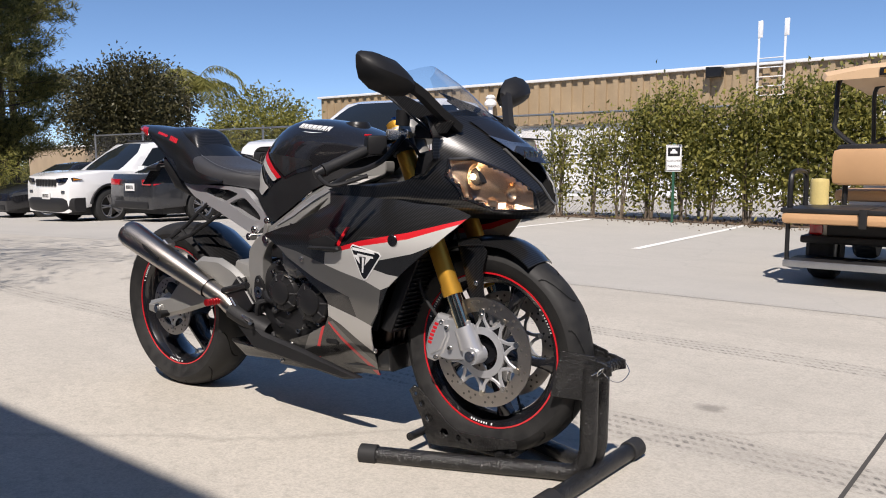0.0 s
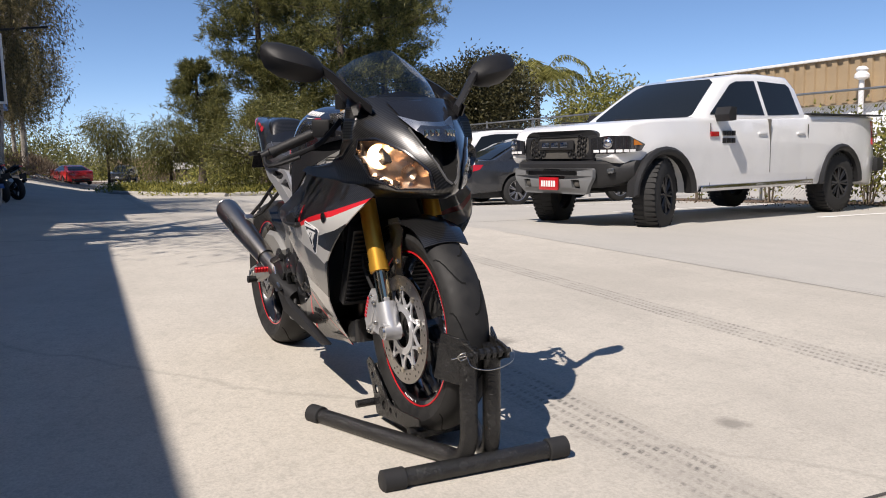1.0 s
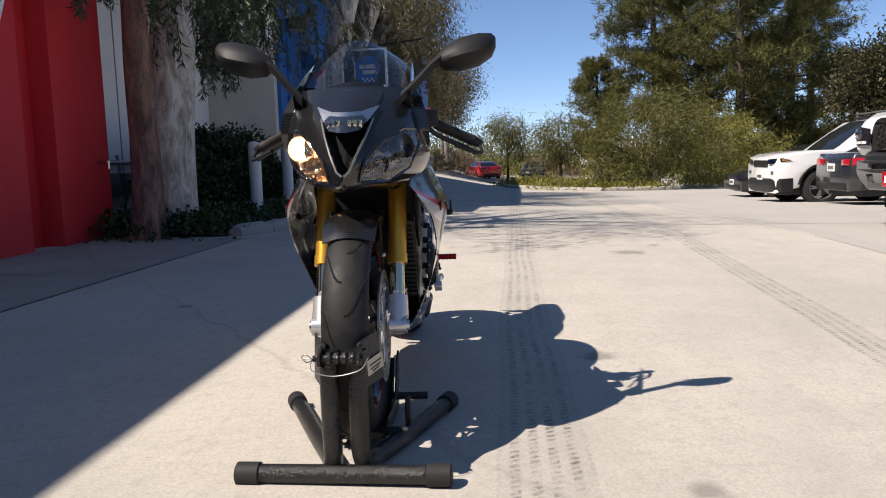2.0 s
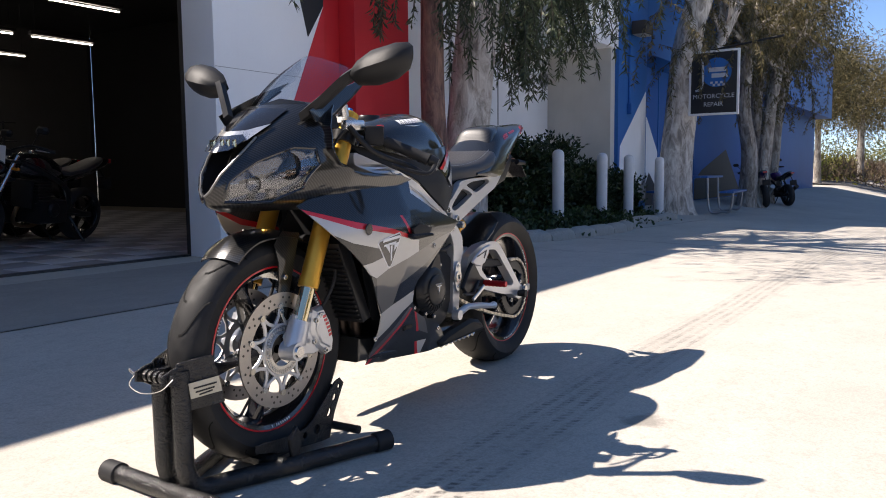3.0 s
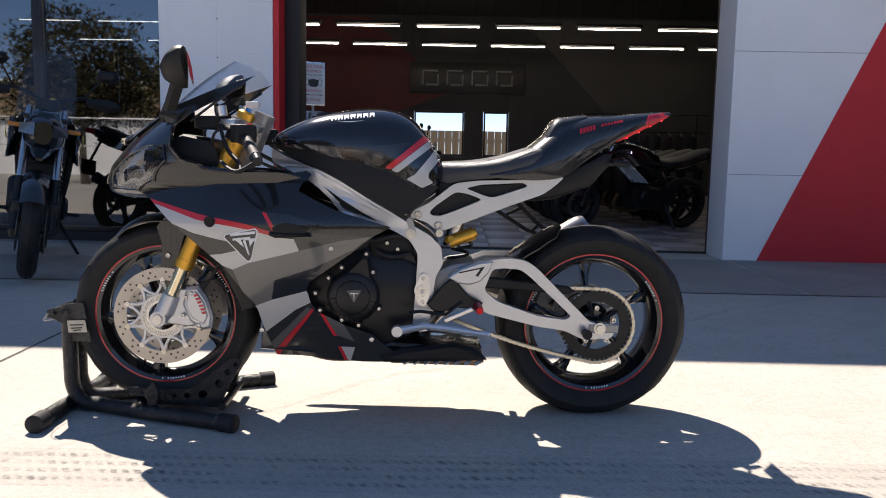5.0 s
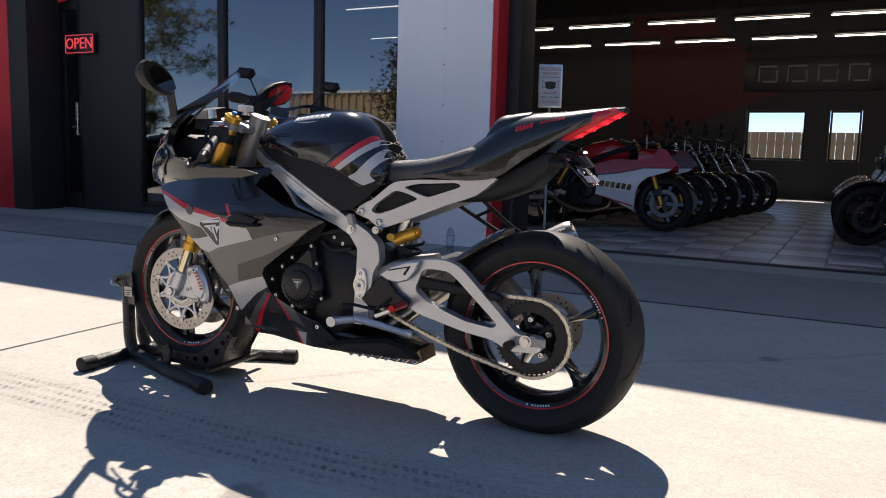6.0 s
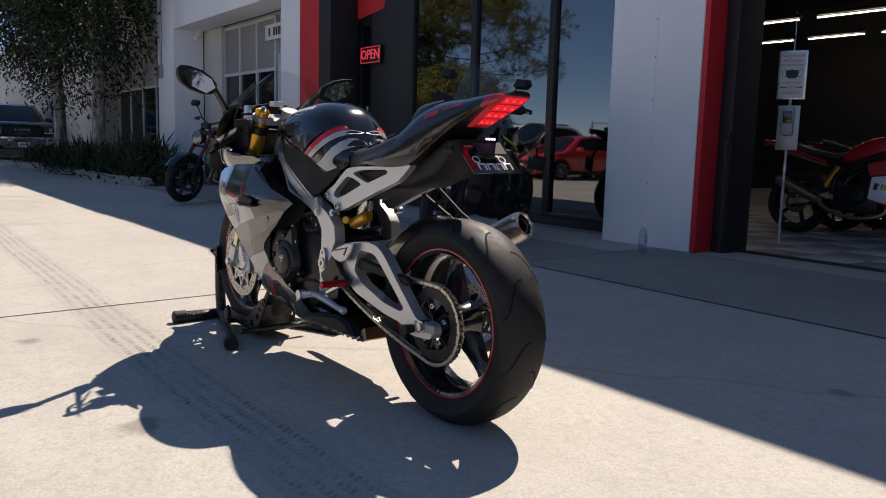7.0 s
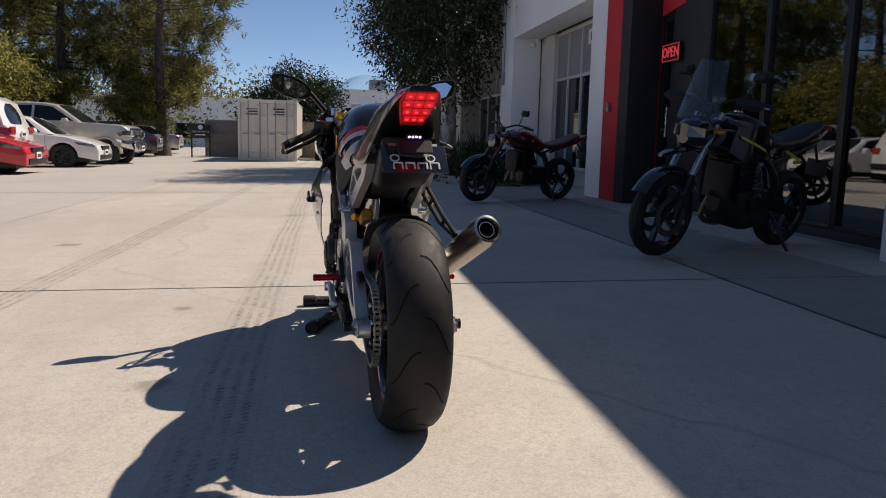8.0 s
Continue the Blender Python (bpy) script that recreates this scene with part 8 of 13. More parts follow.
prism(bm, [(1.235, 0.03), (1.15, 0.165), (1.162, 0.176), (1.255, 0.062), (1.33, 0.040), (1.48, 0.052), (1.48, 0.035)], -0.07, 0.07, 0.003)
part("cradle_bed", bm, STAND_BLACK, stand)
bm = B()
cyl(bm, (1.18, -0.14, 0.06), (1.18, 0.17, 0.06), 0.012, None, 12)
part("cradle_axle", bm, STAND_BLACK, stand)
bm = B()
cyl(bm, (1.45, -0.09, 0.045), (1.45, 0.13, 0.045), 0.012, None, 12)
part("cradle_axle", bm, STAND_BLACK, stand)
bm = B()
prism(bm, [(1.42, 0.04), (1.43, 0.1), (1.40, 0.13), (1.385, 0.1), (1.395, 0.04)], 0.12, 0.135, 0.003)
part("stop_lever", bm, STAND_BLACK, stand)

# ---- vehicles ----
CAR_GLASS = plain("car_glass", (0.012, 0.015, 0.018), 0.05, 0, 0.05, 1, 20, 0.0)
CAR_TRIM = plain("car_black_trim", (0.02, 0.02, 0.021), 0.45, 0, 0.15, 4, 300, 0.08)
CAR_GREYTRIM = plain("car_grey_trim", (0.16, 0.165, 0.17), 0.5, 0.1, 0.1, 4, 300, 0.05)
CAR_TYRE = plain("car_tyre", (0.028, 0.028, 0.028), 0.75, 0, 0.25, 10, 150, 0.3)
CAR_RIM = plain("car_alloy_rim", (0.3, 0.3, 0.31), 0.35, 0.9, 0.15, 6, 200, 0.0)
CAR_RIM_DARK = plain("car_dark_rim", (0.05, 0.05, 0.052), 0.4, 0.6, 0.15, 6, 200, 0.0)
LAMP_BLACK = plain("black_lamp_bezel", (0.02, 0.02, 0.022), 0.08, 0, 0.2, 10, 200, 0.0, 1.0)
CAR_LAMP = plain("car_head_lamp", (0.2, 0.21, 0.22), 0.1, 0.7, 0.3, 30, 200, 0.0)
CAR_CHROME = plain("car_chrome", (0.6, 0.6, 0.62), 0.15, 1.0, 0.1, 6, 200, 0.0)


def car_paint(name, col, metal=0.0):
    return plain(name, col, 0.28, metal, 0.05, 1.2, 900, 0.0, 0.8)


def car_wheel(car, x, y, z, r, w, rim, rim_mat, spokes, steer=0.0):
    s = 1 if y > 0 else -1
    wh = new("wheel")
    wh.parent = car
    wh.location = (x, y, z)
    wh.rotation_euler.z = radians(steer)
    bm = B()
    revolve(bm, [(rim, -w / 2), (r * 0.86, -w / 2), (r * 0.97, -w * 0.42), (r, -w * 0.25), (r, w * 0.25), (r * 0.97, w * 0.42), (r * 0.86, w / 2), (rim, w / 2), (rim * 0.97, 0)], (0, 0, 0), "Y", 36)
    part("tyre", bm, CAR_TYRE, wh)
    if w > 0.27:
        bm = B()
        for k in range(40):
            for q in (-1, 1):
                a = 2 * math.pi * (k + 0.25 * q) / 40
                box(bm, r * 0.93, r * 1.012, q * w * 0.25 - 0.06, q * w * 0.25 + 0.06, -0.018, 0.018, m=Matrix.Rotation(a, 4, "Y"))
        part("tread_rubber", bm, CAR_TYRE, wh, kind="stuff")
    bm = B()
    revolve(bm, [(rim * 1.0, s * w * 0.5), (rim * 0.93, s * w * 0.46), (rim * 0.9, s * w * 0.2), (rim * 0.9, -s * w * 0.3), (rim * 0.98, -s * w * 0.3), (rim * 0.98, s * w * 0.4)], (0, 0, 0), "Y", 32)
    for k in range(spokes):
        a = 2 * math.pi * k / spokes
        for da in (-0.12, 0.12):
            tube(bm, [(rim * 0.14 * math.cos(a), s * w * 0.4, rim * 0.14 * math.sin(a)), (rim * 0.92 * math.cos(a + da), s * w * 0.44, rim * 0.92 * math.sin(a + da))], [rim * 0.075, rim * 0.06], 6)
    cyl(bm, (0, s * w * 0.3, 0), (0, s * w * 0.46, 0), rim * 0.2, rim * 0.17, 16)
    part("rim", bm, rim_mat, wh)
    bm = B()
    cyl(bm, (0, -s * w * 0.1, 0), (0, s * w * 0.1, 0), rim * 0.8, None, 20)
    part("brake_drum", bm, JOINT, wh)


def wheel_arch(x, z, r, n=9):
    """Points of a wheel opening, from front to rear, over the axle at x."""
    return [(x + r * math.cos(math.pi * i / n), z + r * math.sin(math.pi * i / n)) for i in range(n + 1)]


def wrap_bar(bm, X, depth, y0, y1, z0, z1, bow, W=1.0):
    """A bar across the nose of a vehicle that falls back towards its corners."""
    secs = []
    for i in range(11):
        y = y0 + (y1 - y0) * i / 10
        xf = X - bow * (abs(y) / W) ** 3
        r = min(0.03, (z1 - z0) * 0.25)
        secs.append([(xf - depth, y, z0), (xf - r, y, z0), (xf, y, z0 + r), (xf, y, z1 - r), (xf - r, y, z1), (xf - depth, y, z1)])
    loft(bm, secs)


def corner(ctrl, length, s):
    """A placing function that runs round a front corner: a along the body, b up, o outwards."""
    path = curve_pts([(x, y, 0) for x, y in ctrl], 8)

    def wrap(a, b, o):
        q = max(0.0, min(0.999, a / length)) * (len(path) - 1)
        i = int(q)
        p = path[i].lerp(path[i + 1], q - i)
        n = (path[i + 1] - path[i]).normalized()
        return (p.x + n.y * o, s * (p.y - n.x * o), b)
    return wrap


def vehicle(name, at, label, category, paint, side, house, W, wheels, roof_w, lamps, extras, glass_cuts, rim_mat, tyre, plate=None, nose_z=None):
    """A car. side: upper outline of the body, rear to front; house: outline of the cabin; W: half width.
    wheels: (x rear, x front); tyre: (radius, width, rim radius, spokes)."""
    car = thing(name, at, label, category)
    r, tw, rim, spokes = tyre
    xr, xf = wheels
    z0 = r * 0.62
    arch = r * 1.16
    x_lo, x_hi = side[0][0], max(p[0] for p in side)
    bot = [(side[-1][0] - 0.02, nose_z or z0 + 0.03)] + [p for p in wheel_arch(xf, r, arch) if p[1] > (max(z0, (nose_z or 0) + 0.02) if p[0] > xf else z0)] + [p for p in wheel_arch(xr, r, arch) if p[1] > z0] + [(x_lo + 0.02, z0 + 0.08)]
    outline = side + bot
    zs = max(p[1] for p in side)

    def width(a, b):
        e = max(0.0, (abs(a - (x_lo + x_hi) / 2) - (x_hi - x_lo) * 0.33) / ((x_hi - x_lo) * 0.17))
        return W * (1 - 0.13 * min(1.2, e) ** 2.4) * (1 - 0.05 * max(0.0, (b - 0.72 * zs) / (0.28 * zs)) - 0.06 * max(0.0, (0.45 * zs - b) / (0.45 * zs)))

    bm = B()
    slab(bm, outline, width, 0.035, 0.28)
    part("body", bm, paint, car, sharp=38)
    bm = B()
    x_end = x_hi - (0.95 if nose_z else 0.25)
    slab(bm, [(x_lo + 0.25, z0 + (0.16 if nose_z else -0.02)), (x_end, z0 + (0.16 if nose_z else -0.02)), (x_end, r * 1.9), (x_lo + 0.25, r * 1.9)], lambda a, b: W * 0.8, 0.02)
    part("underbody", bm, CAR_TRIM, car)

    z_belt = min(p[1] for p in house)
    z_roof = max(p[1] for p in house)

    def hw(a, b):
        k = max(0.0, min(1.0, (b - z_belt) / (z_roof - z_belt)))
        return W * 0.955 * (1 - k) + roof_w * k

    bm = B()
    slab(bm, house, hw, 0.045, 0.3)
    part("cabin", bm, paint, car, sharp=38)
    for gname, poly in glass_cuts:
        if gname == "side":
            for s in SIDES:
                bm = sheet(poly, lambda a, b, o, s=s: (a, s * (hw(a, b) + 0.006 + o), b), 0.3, 0.012)
                part("side_window", bm, CAR_GLASS, car, "dark side window")
        else:
            (xa, za), (xb, zb), wa, wb = poly
            bm = B()
            n = Vector((zb - za, 0, -(xb - xa))).normalized()
            if n.z < 0:
                n = -n
            nn = 6
            rows = []
            for i in range(nn + 1):
                t = i / nn
                hw_ = wa + (wb - wa) * t
                c = Vector((xa + (xb - xa) * t, 0, za + (zb - za) * t)) + n * (0.012 + 0.02 * math.sin(math.pi * t))
                rows.append([bm.verts.new(c + Vector((-n.x * 0.0 - (0.06 if gname == "windscreen" else -0.05) * (k * k), hw_ * k, 0))) for k in (-1, -0.66, -0.33, 0, 0.33, 0.66, 1)])
            for p, q in zip(rows, rows[1:]):
                bridge(bm, p, q, 0, False)
            part(gname, bm, CAR_GLASS, car, "dark tinted glass")
    for s in SIDES:
        for x in (xr, xf):
            car_wheel(car, x, s * (W - tw * 0.52), r, r, tw, rim, rim_mat, spokes, 22 if name == "pickup_truck" and x == xf else 0)
    for lname, mat, poly, v0, v1 in lamps:
        for s in SIDES:
            bm = sheet(poly, lambda a, b, o, s=s: (a, s * (width(a, b) + v1 + o), b), 0.3, v1 - v0)
            part(lname, bm, mat, car)
    for ename, mat, boxes in extras:
        for bx_ in boxes:
            bm = B()
            box(bm, *bx_[:6], bx_[6] if len(bx_) > 6 else 0.02)
            part(ename, bm, mat, car)
    if plate:
        x, z, m = plate
        bm = B()
        box(bm, x - 0.01, x + 0.01, -0.16, 0.16, z - 0.075, z + 0.075, 0.004)
        pl = part("number_plate", bm, m, car)
        sx = 1 if x > 0 else -1
        for i in range(6):
            bm = B()
            box(bm, x + sx * 0.01, x + sx * 0.013, -0.12 + i * 0.042, -0.12 + i * 0.042 + 0.028, z - 0.035, z + 0.035)
            part("plate_bar", bm, CAR_TRIM if m is not RED_LENS else WHITE_METAL, pl)
    # mirrors and door handles
    xm = max(p[0] for p in house)
    for s in SIDES:
        bm = B()
        xq = xm - (0.42 if name == "pickup_truck" else 0.5)
        loft(bm, [[(xq + a, s * v, z_belt + 0.08 + b) for a, b in ((-0.06, -0.07), (0.05, -0.08), (0.09, 0.0), (0.05, 0.09), (-0.06, 0.08))] for v in (W * 0.97, W + 0.04, W + 0.17)])
        part("door_mirror", bm, CAR_TRIM if name == "pickup_truck" else paint, car)
        for xd in ((0.95, 1.84) if nose_z else (xr + 0.75, xr + 1.75)):
            bm = B()
            box(bm, xd, xd + 0.18, s * (W - 0.015) - 0.02, s * (W - 0.015) + 0.02, z_belt - 0.16, z_belt - 0.125, 0.01)
            part("door_handle", bm, paint, car)
        for xd in ((0.86, 3.0) if nose_z else (xr + 0.55, xr + 1.55, xr + 2.45)):
            bm = B()
            xx = min(xd, xf - arch - 0.05)
            box(bm, xx, xx + 0.008, s * (width(xx, z_belt - 0.2) - 0.004) - 0.004, s * (width(xx, z_belt - 0.2) + 0.0015), z0 + 0.1, z_belt - 0.02, 0.001)
            part("door_gap", bm, JOINT, car)
    return car


def at_ground(x, y, yaw):
    return pose(x, y, gz(x, y), 0, 0, yaw)


WHITE_CAR = car_paint("white_car_paint", (0.78, 0.78, 0.77))


def sedan(name, at, label, paint, L=4.75, W=0.9, H=1.46, wb=2.75, rim_mat=None, front=True):
    xr, xf = 0.0, wb
    fo, ro = (L - wb) * 0.47, (L - wb) * 0.53
    side = [(-ro, 0.55), (-ro + 0.02, 0.82), (-ro + 0.08, 0.98), (-ro + 0.5, 1.0), (0.55, 0.98), (wb - 0.55, 0.94), (wb + 0.1, 0.88), (wb + fo - 0.35, 0.76), (wb + fo - 0.06, 0.66), (wb + fo, 0.5)]
    house = [(-ro + 0.48, 0.96), (0.25, H - 0.1), (0.65, H), (1.25, H), (1.75, H - 0.07), (wb - 0.2, 0.92)][::-1]
    glass_cuts = [("side", [(-0.15, 1.02), (0.38, H - 0.1), (0.8, H - 0.06), (1.3, H - 0.07), (1.72, H - 0.13), (wb - 0.55, 0.98)]),
                  ("windscreen", ((wb - 0.2, 0.94), (1.75, H - 0.07), 0.68, 0.5)), ("rear_window", ((-ro + 0.5, 1.0), (0.25, H - 0.1), 0.62, 0.5))]
    lamps = [("head_lamp", CAR_LAMP, [(wb + fo - 0.62, 0.74), (wb + fo - 0.15, 0.69), (wb + fo - 0.08, 0.6), (wb + fo - 0.5, 0.66)], -0.1, 0.006),
             ("tail_lamp", RED_LENS, [(-ro + 0.03, 0.76), (-ro + 0.05, 0.9), (-ro + 0.26, 0.9), (-ro + 0.18, 0.8)], -0.1, 0.006)]
    extras = [("grille", CAR_TRIM, [(wb + fo - 0.05, wb + fo + 0.012, -0.4, 0.4, 0.52, 0.64), (wb + fo - 0.05, wb + fo + 0.01, -0.62, 0.62, 0.26, 0.4)]),
              ("rear_valance", CAR_TRIM, [(-ro - 0.01, -ro + 0.1, -0.6, 0.6, 0.3, 0.44)]), ("tail_lamp_rear", RED_LENS, [(-ro - 0.008, -ro + 0.06, 0.42, 0.72, 0.76, 0.88), (-ro - 0.008, -ro + 0.06, -0.72, -0.42, 0.76, 0.88)])]
    return vehicle(name, at, label, "car", paint, side, house, W, (xr, xf), 0.56, lamps, extras, glass_cuts, rim_mat or CAR_RIM, (0.33, 0.21, 0.225, 7), (-ro - 0.012, 0.72, WHITE_METAL) if not front else (wb + fo + 0.014, 0.46, WHITE_METAL))


def suv(name, at, label, paint, rear_plate=False):
    wb, H, W = 2.9, 1.82, 0.96
    fo, ro = 0.92, 0.98
    side = [(-ro, 0.6), (-ro + 0.02, 1.0), (-ro + 0.1, 1.12), (0.8, 1.12), (wb - 0.5, 1.16), (wb + 0.2, 1.15), (wb + fo - 0.25, 1.1), (wb + fo - 0.05, 1.03), (wb + fo - 0.01, 0.86), (wb + fo, 0.6)]
    house = [(-ro + 0.12, 1.1), (-ro + 0.32, 1.66), (-ro + 0.55, H - 0.02), (0.6, H), (1.3, H - 0.01), (1.75, H - 0.07), (wb - 0.25, 1.08)][::-1]
    glass_cuts = [("side", [(-0.5, 1.16), (-0.42, H - 0.16), (0.55, H - 0.1), (1.3, H - 0.11), (1.7, H - 0.17), (wb - 0.7, 1.14)]),
                  ("windscreen", ((wb - 0.25, 1.1), (1.75, H - 0.07), 0.74, 0.58)), ("rear_window", ((-ro + 0.13, 1.14), (-ro + 0.32, 1.64), 0.66, 0.56))]
    lamps = [("tail_lamp", RED_LENS, [(-ro + 0.03, 0.85), (-ro + 0.05, 1.05), (-ro + 0.35, 1.07), (-ro + 0.28, 0.92)], -0.1, 0.006)]
    ex = [("lower_bumper", CAR_TRIM, [(-ro - 0.015, -ro + 0.3, -0.86, 0.86, 0.42, 0.62, 0.04)]),
          ("roof_rail", CAR_TRIM, [(-0.4, 1.5, 0.56, 0.6, H - 0.01, H + 0.04), (-0.4, 1.5, -0.6, -0.56, H - 0.01, H + 0.04)])]
    ex.append(("grille_slot", CAR_TRIM, [(wb + fo - 0.03, wb + fo + 0.012, -0.42 + i * 0.122, -0.42 + i * 0.122 + 0.085, 0.82, 0.97, 0.01) for i in range(7)]))
    ex.append(("fog_lamp", CAR_LAMP, [(wb + fo - 0.08, wb + fo + 0.01, -0.72, -0.58, 0.66, 0.74), (wb + fo - 0.08, wb + fo + 0.01, 0.58, 0.72, 0.66, 0.74)]))
    ex.append(("arch_trim", CAR_TRIM, [(0.55, wb - 0.55, 0.90, 0.965, 0.36, 0.46, 0.02), (0.55, wb - 0.55, -0.965, -0.90, 0.36, 0.46, 0.02)]))
    car = vehicle(name, at, label, "car", paint, side, house, W, (0, wb), 0.66, lamps, ex, glass_cuts, CAR_RIM, (0.385, 0.26, 0.26, 5), (-ro - 0.02, 0.9, WHITE_METAL) if rear_plate else (wb + fo + 0.02, 0.62, WHITE_METAL))
    bm = B()
    secs = []
    for i in range(15):
        y = -0.93 + 1.86 * i / 14
        k = abs(y) / 0.93
        xf, zl = wb + fo + 0.035 - 0.12 * k ** 7, 0.27 + 0.03 * k ** 4
        secs.append([(xf - 0.25, y, zl), (xf - 0.06, y, zl), (xf - 0.005, y, zl + 0.07), (xf, y, 0.53), (xf - 0.03, y, 0.58), (xf - 0.25, y, 0.59)])
    loft(bm, secs)
    part("front_bumper", bm, CAR_TRIM, car, "dark lower front bumper", sharp=40)
    for s in SIDES:
        X = wb + fo
        wrap = corner([(X + 0.015, 0.47), (X + 0.005, 0.64), (X - 0.05, 0.79), (X - 0.16, 0.868), (X - 0.36, 0.93)], 0.6, s)
        hl = part("head_lamp", sheet([(0.0, 0.9), (0.0, 0.985), (0.2, 1.005), (0.44, 1.01), (0.55, 0.965), (0.4, 0.925), (0.15, 0.89)], lambda a, b, o: wrap(a, b, o + 0.014), 0.05, 0.02), LAMP_BLACK, car, "dark-edged wrap-round head lamp")
        part("lamp_glass", sheet([(0.08, 0.915), (0.08, 0.97), (0.34, 0.985), (0.36, 0.94)], lambda a, b, o: wrap(a, b, o + 0.02), 0.05, 0.006), CAR_CHROME, hl)
        part("marker", sheet([(0.42, 0.95), (0.42, 0.995), (0.52, 0.965)], lambda a, b, o: wrap(a, b, o + 0.02), 0.05, 0.006), AMBER, hl, "amber side marker")
        for x in (0, wb):
            bm = B()
            pts = arc(x, 0.385, 0.445, 8, 172, 12) + arc(x, 0.385, 0.5, 172, 8, 12)
            prism(bm, pts, s * (W - 0.1), s * (W + 0.012), 0.01)
            part("arch_trim", bm, CAR_TRIM, car)
        bm = B()
        wrap_bar(bm, -0.0, 0.05, s * 0.5, s * 0.83, 0.9, 1.08, 0.0)
        bm.transform(Matrix.Translation((-ro + 0.045, 0, 0)))
        part("rear_lamp", bm, RED_LENS, car)
    return car


def truck(name, at, label, paint, trim, bumper, flares, rim_mat, tyre_r, plate_mat, red_badge=False):
    wb, W, H = 3.84, 0.99, 1.9
    fo, ro = 0.73, 1.18
    side = [(-ro, 0.62), (-ro + 0.01, 1.34), (-ro + 0.06, 1.37), (0.82, 1.37), (0.86, 1.33), (2.15, 1.3), (wb - 0.55, 1.31), (wb + 0.2, 1.28), (wb + 0.5, 1.24), (wb + fo - 0.1, 1.17), (wb + fo - 0.01, 1.0), (wb + fo, 0.86), (wb + fo - 0.06, 0.8), (wb + 0.54, 0.78), (wb + 0.5, 0.6)]
    house = [(0.8, 1.28), (0.86, 1.72), (1.0, H - 0.02), (1.6, H), (2.1, H - 0.02), (2.42, H - 0.08), (3.24, 1.26)][::-1]
    glass_cuts = [("side", [(0.98, 1.37), (1.02, H - 0.17), (1.08, H - 0.12), (1.72, H - 0.1), (1.72, 1.35)]), ("side", [(1.8, 1.35), (1.8, H - 0.1), (2.2, H - 0.12), (2.34, H - 0.16), (2.94, 1.35)]),
                  ("windscreen", ((3.2, 1.31), (2.46, H - 0.09), 0.8, 0.6)), ("rear_window", ((0.81, 1.38), (0.87, 1.7), 0.6, 0.55))]
    lamps = [("tail_lamp", RED_LENS, [(-ro + 0.02, 0.95), (-ro + 0.02, 1.3), (-ro + 0.14, 1.3), (-ro + 0.14, 0.95)], -0.1, 0.008)]
    X = wb + fo
    ex = [("grille_bar", trim, [(X + 0.03, X + 0.06, -0.3, 0.3, 0.95, 1.06, 0.02)]), ("pale_badge", CAR_CHROME, [(X + 0.06, X + 0.068, -0.22 + i * 0.155, -0.22 + i * 0.155 + 0.12, 0.98, 1.04, 0.006) for i in range(3)]),
          ("tow_hook", JOINT, [(X + 0.06, X + 0.12, -0.45, -0.37, 0.53, 0.6), (X + 0.06, X + 0.12, 0.37, 0.45, 0.53, 0.6)]),
          ("fog_lamp", CAR_LAMP, [(X - 0.06, X + 0.005, -0.84, -0.76, 0.68, 0.74), (X - 0.06, X + 0.005, 0.76, 0.84, 0.68, 0.74)]),
          ("side_step", CAR_CHROME, [(0.75, wb - 0.62, 0.88, 1.02, 0.42, 0.5, 0.03), (0.75, wb - 0.62, -1.02, -0.88, 0.42, 0.5, 0.03)]),
          ("rear_bumper", trim, [(-ro - 0.16, -ro + 0.05, -0.95, 0.95, 0.55, 0.75, 0.04)]),
          ("tailgate_cap", CAR_TRIM, [(-ro, 0.8, 0.86, 0.98, 1.365, 1.39, 0.01), (-ro, 0.8, -0.98, -0.86, 1.365, 1.39, 0.01)]),
          ("bonnet_vent", CAR_TRIM, [(wb - 0.12, wb + 0.15, 0.34, 0.56, 1.272, 1.302, 0.01), (wb - 0.12, wb + 0.15, -0.56, -0.34, 1.272, 1.302, 0.01)]),
          ("roof_aerial", CAR_TRIM, [(1.45, 1.6, -0.02, 0.02, H, H + 0.06)]),
          ("door_seam", JOINT, [(1.76, 1.77, 0.94, 0.993, 0.62, 1.3, 0.001), (1.76, 1.77, -0.993, -0.94, 0.62, 1.3, 0.001)])]
    if red_badge:
        for s in SIDES:
            ys = (0.985, 0.998) if s > 0 else (-0.998, -0.985)
            ex.append(("dark_badge_bar", CAR_TRIM, [(2.78 - 0.09 * i - 0.07, 2.78 - 0.09 * i, ys[0], ys[1], 1.0 + dz, 1.06 + dz, 0.004) for i in range(3) for dz in (0, 0.09)]))
            ex.append(("red_badge_bar", RED_LENS, [(2.86, 3.02, ys[0], ys[1], 1.08, 1.14, 0.004)]))
    car = vehicle(name, at, label, "pickup truck", paint, side, house, W, (0, wb), 0.7, lamps, ex, glass_cuts, rim_mat, (tyre_r, 0.29, 0.235, 8), (X + 0.165, 0.56, plate_mat), 0.58)
    # black grille surround with its opening, bumper, shaped skid plate
    nose = lambda a, b, o: (X + 0.075 - 0.17 * abs(a) ** 2.5 - 0.14 * max(0.0, b - 0.95) + o, a, b)
    outer = rounded([(-0.56, 0.80), (0.56, 0.80), (0.63, 0.9), (0.60, 1.13), (0.5, 1.175), (-0.5, 1.175), (-0.60, 1.13), (-0.63, 0.9)], 0.05)
    opening = rounded([(-0.41, 0.85), (0.41, 0.85), (0.51, 0.93), (0.48, 1.1), (-0.48, 1.1), (-0.51, 0.93)], 0.04)
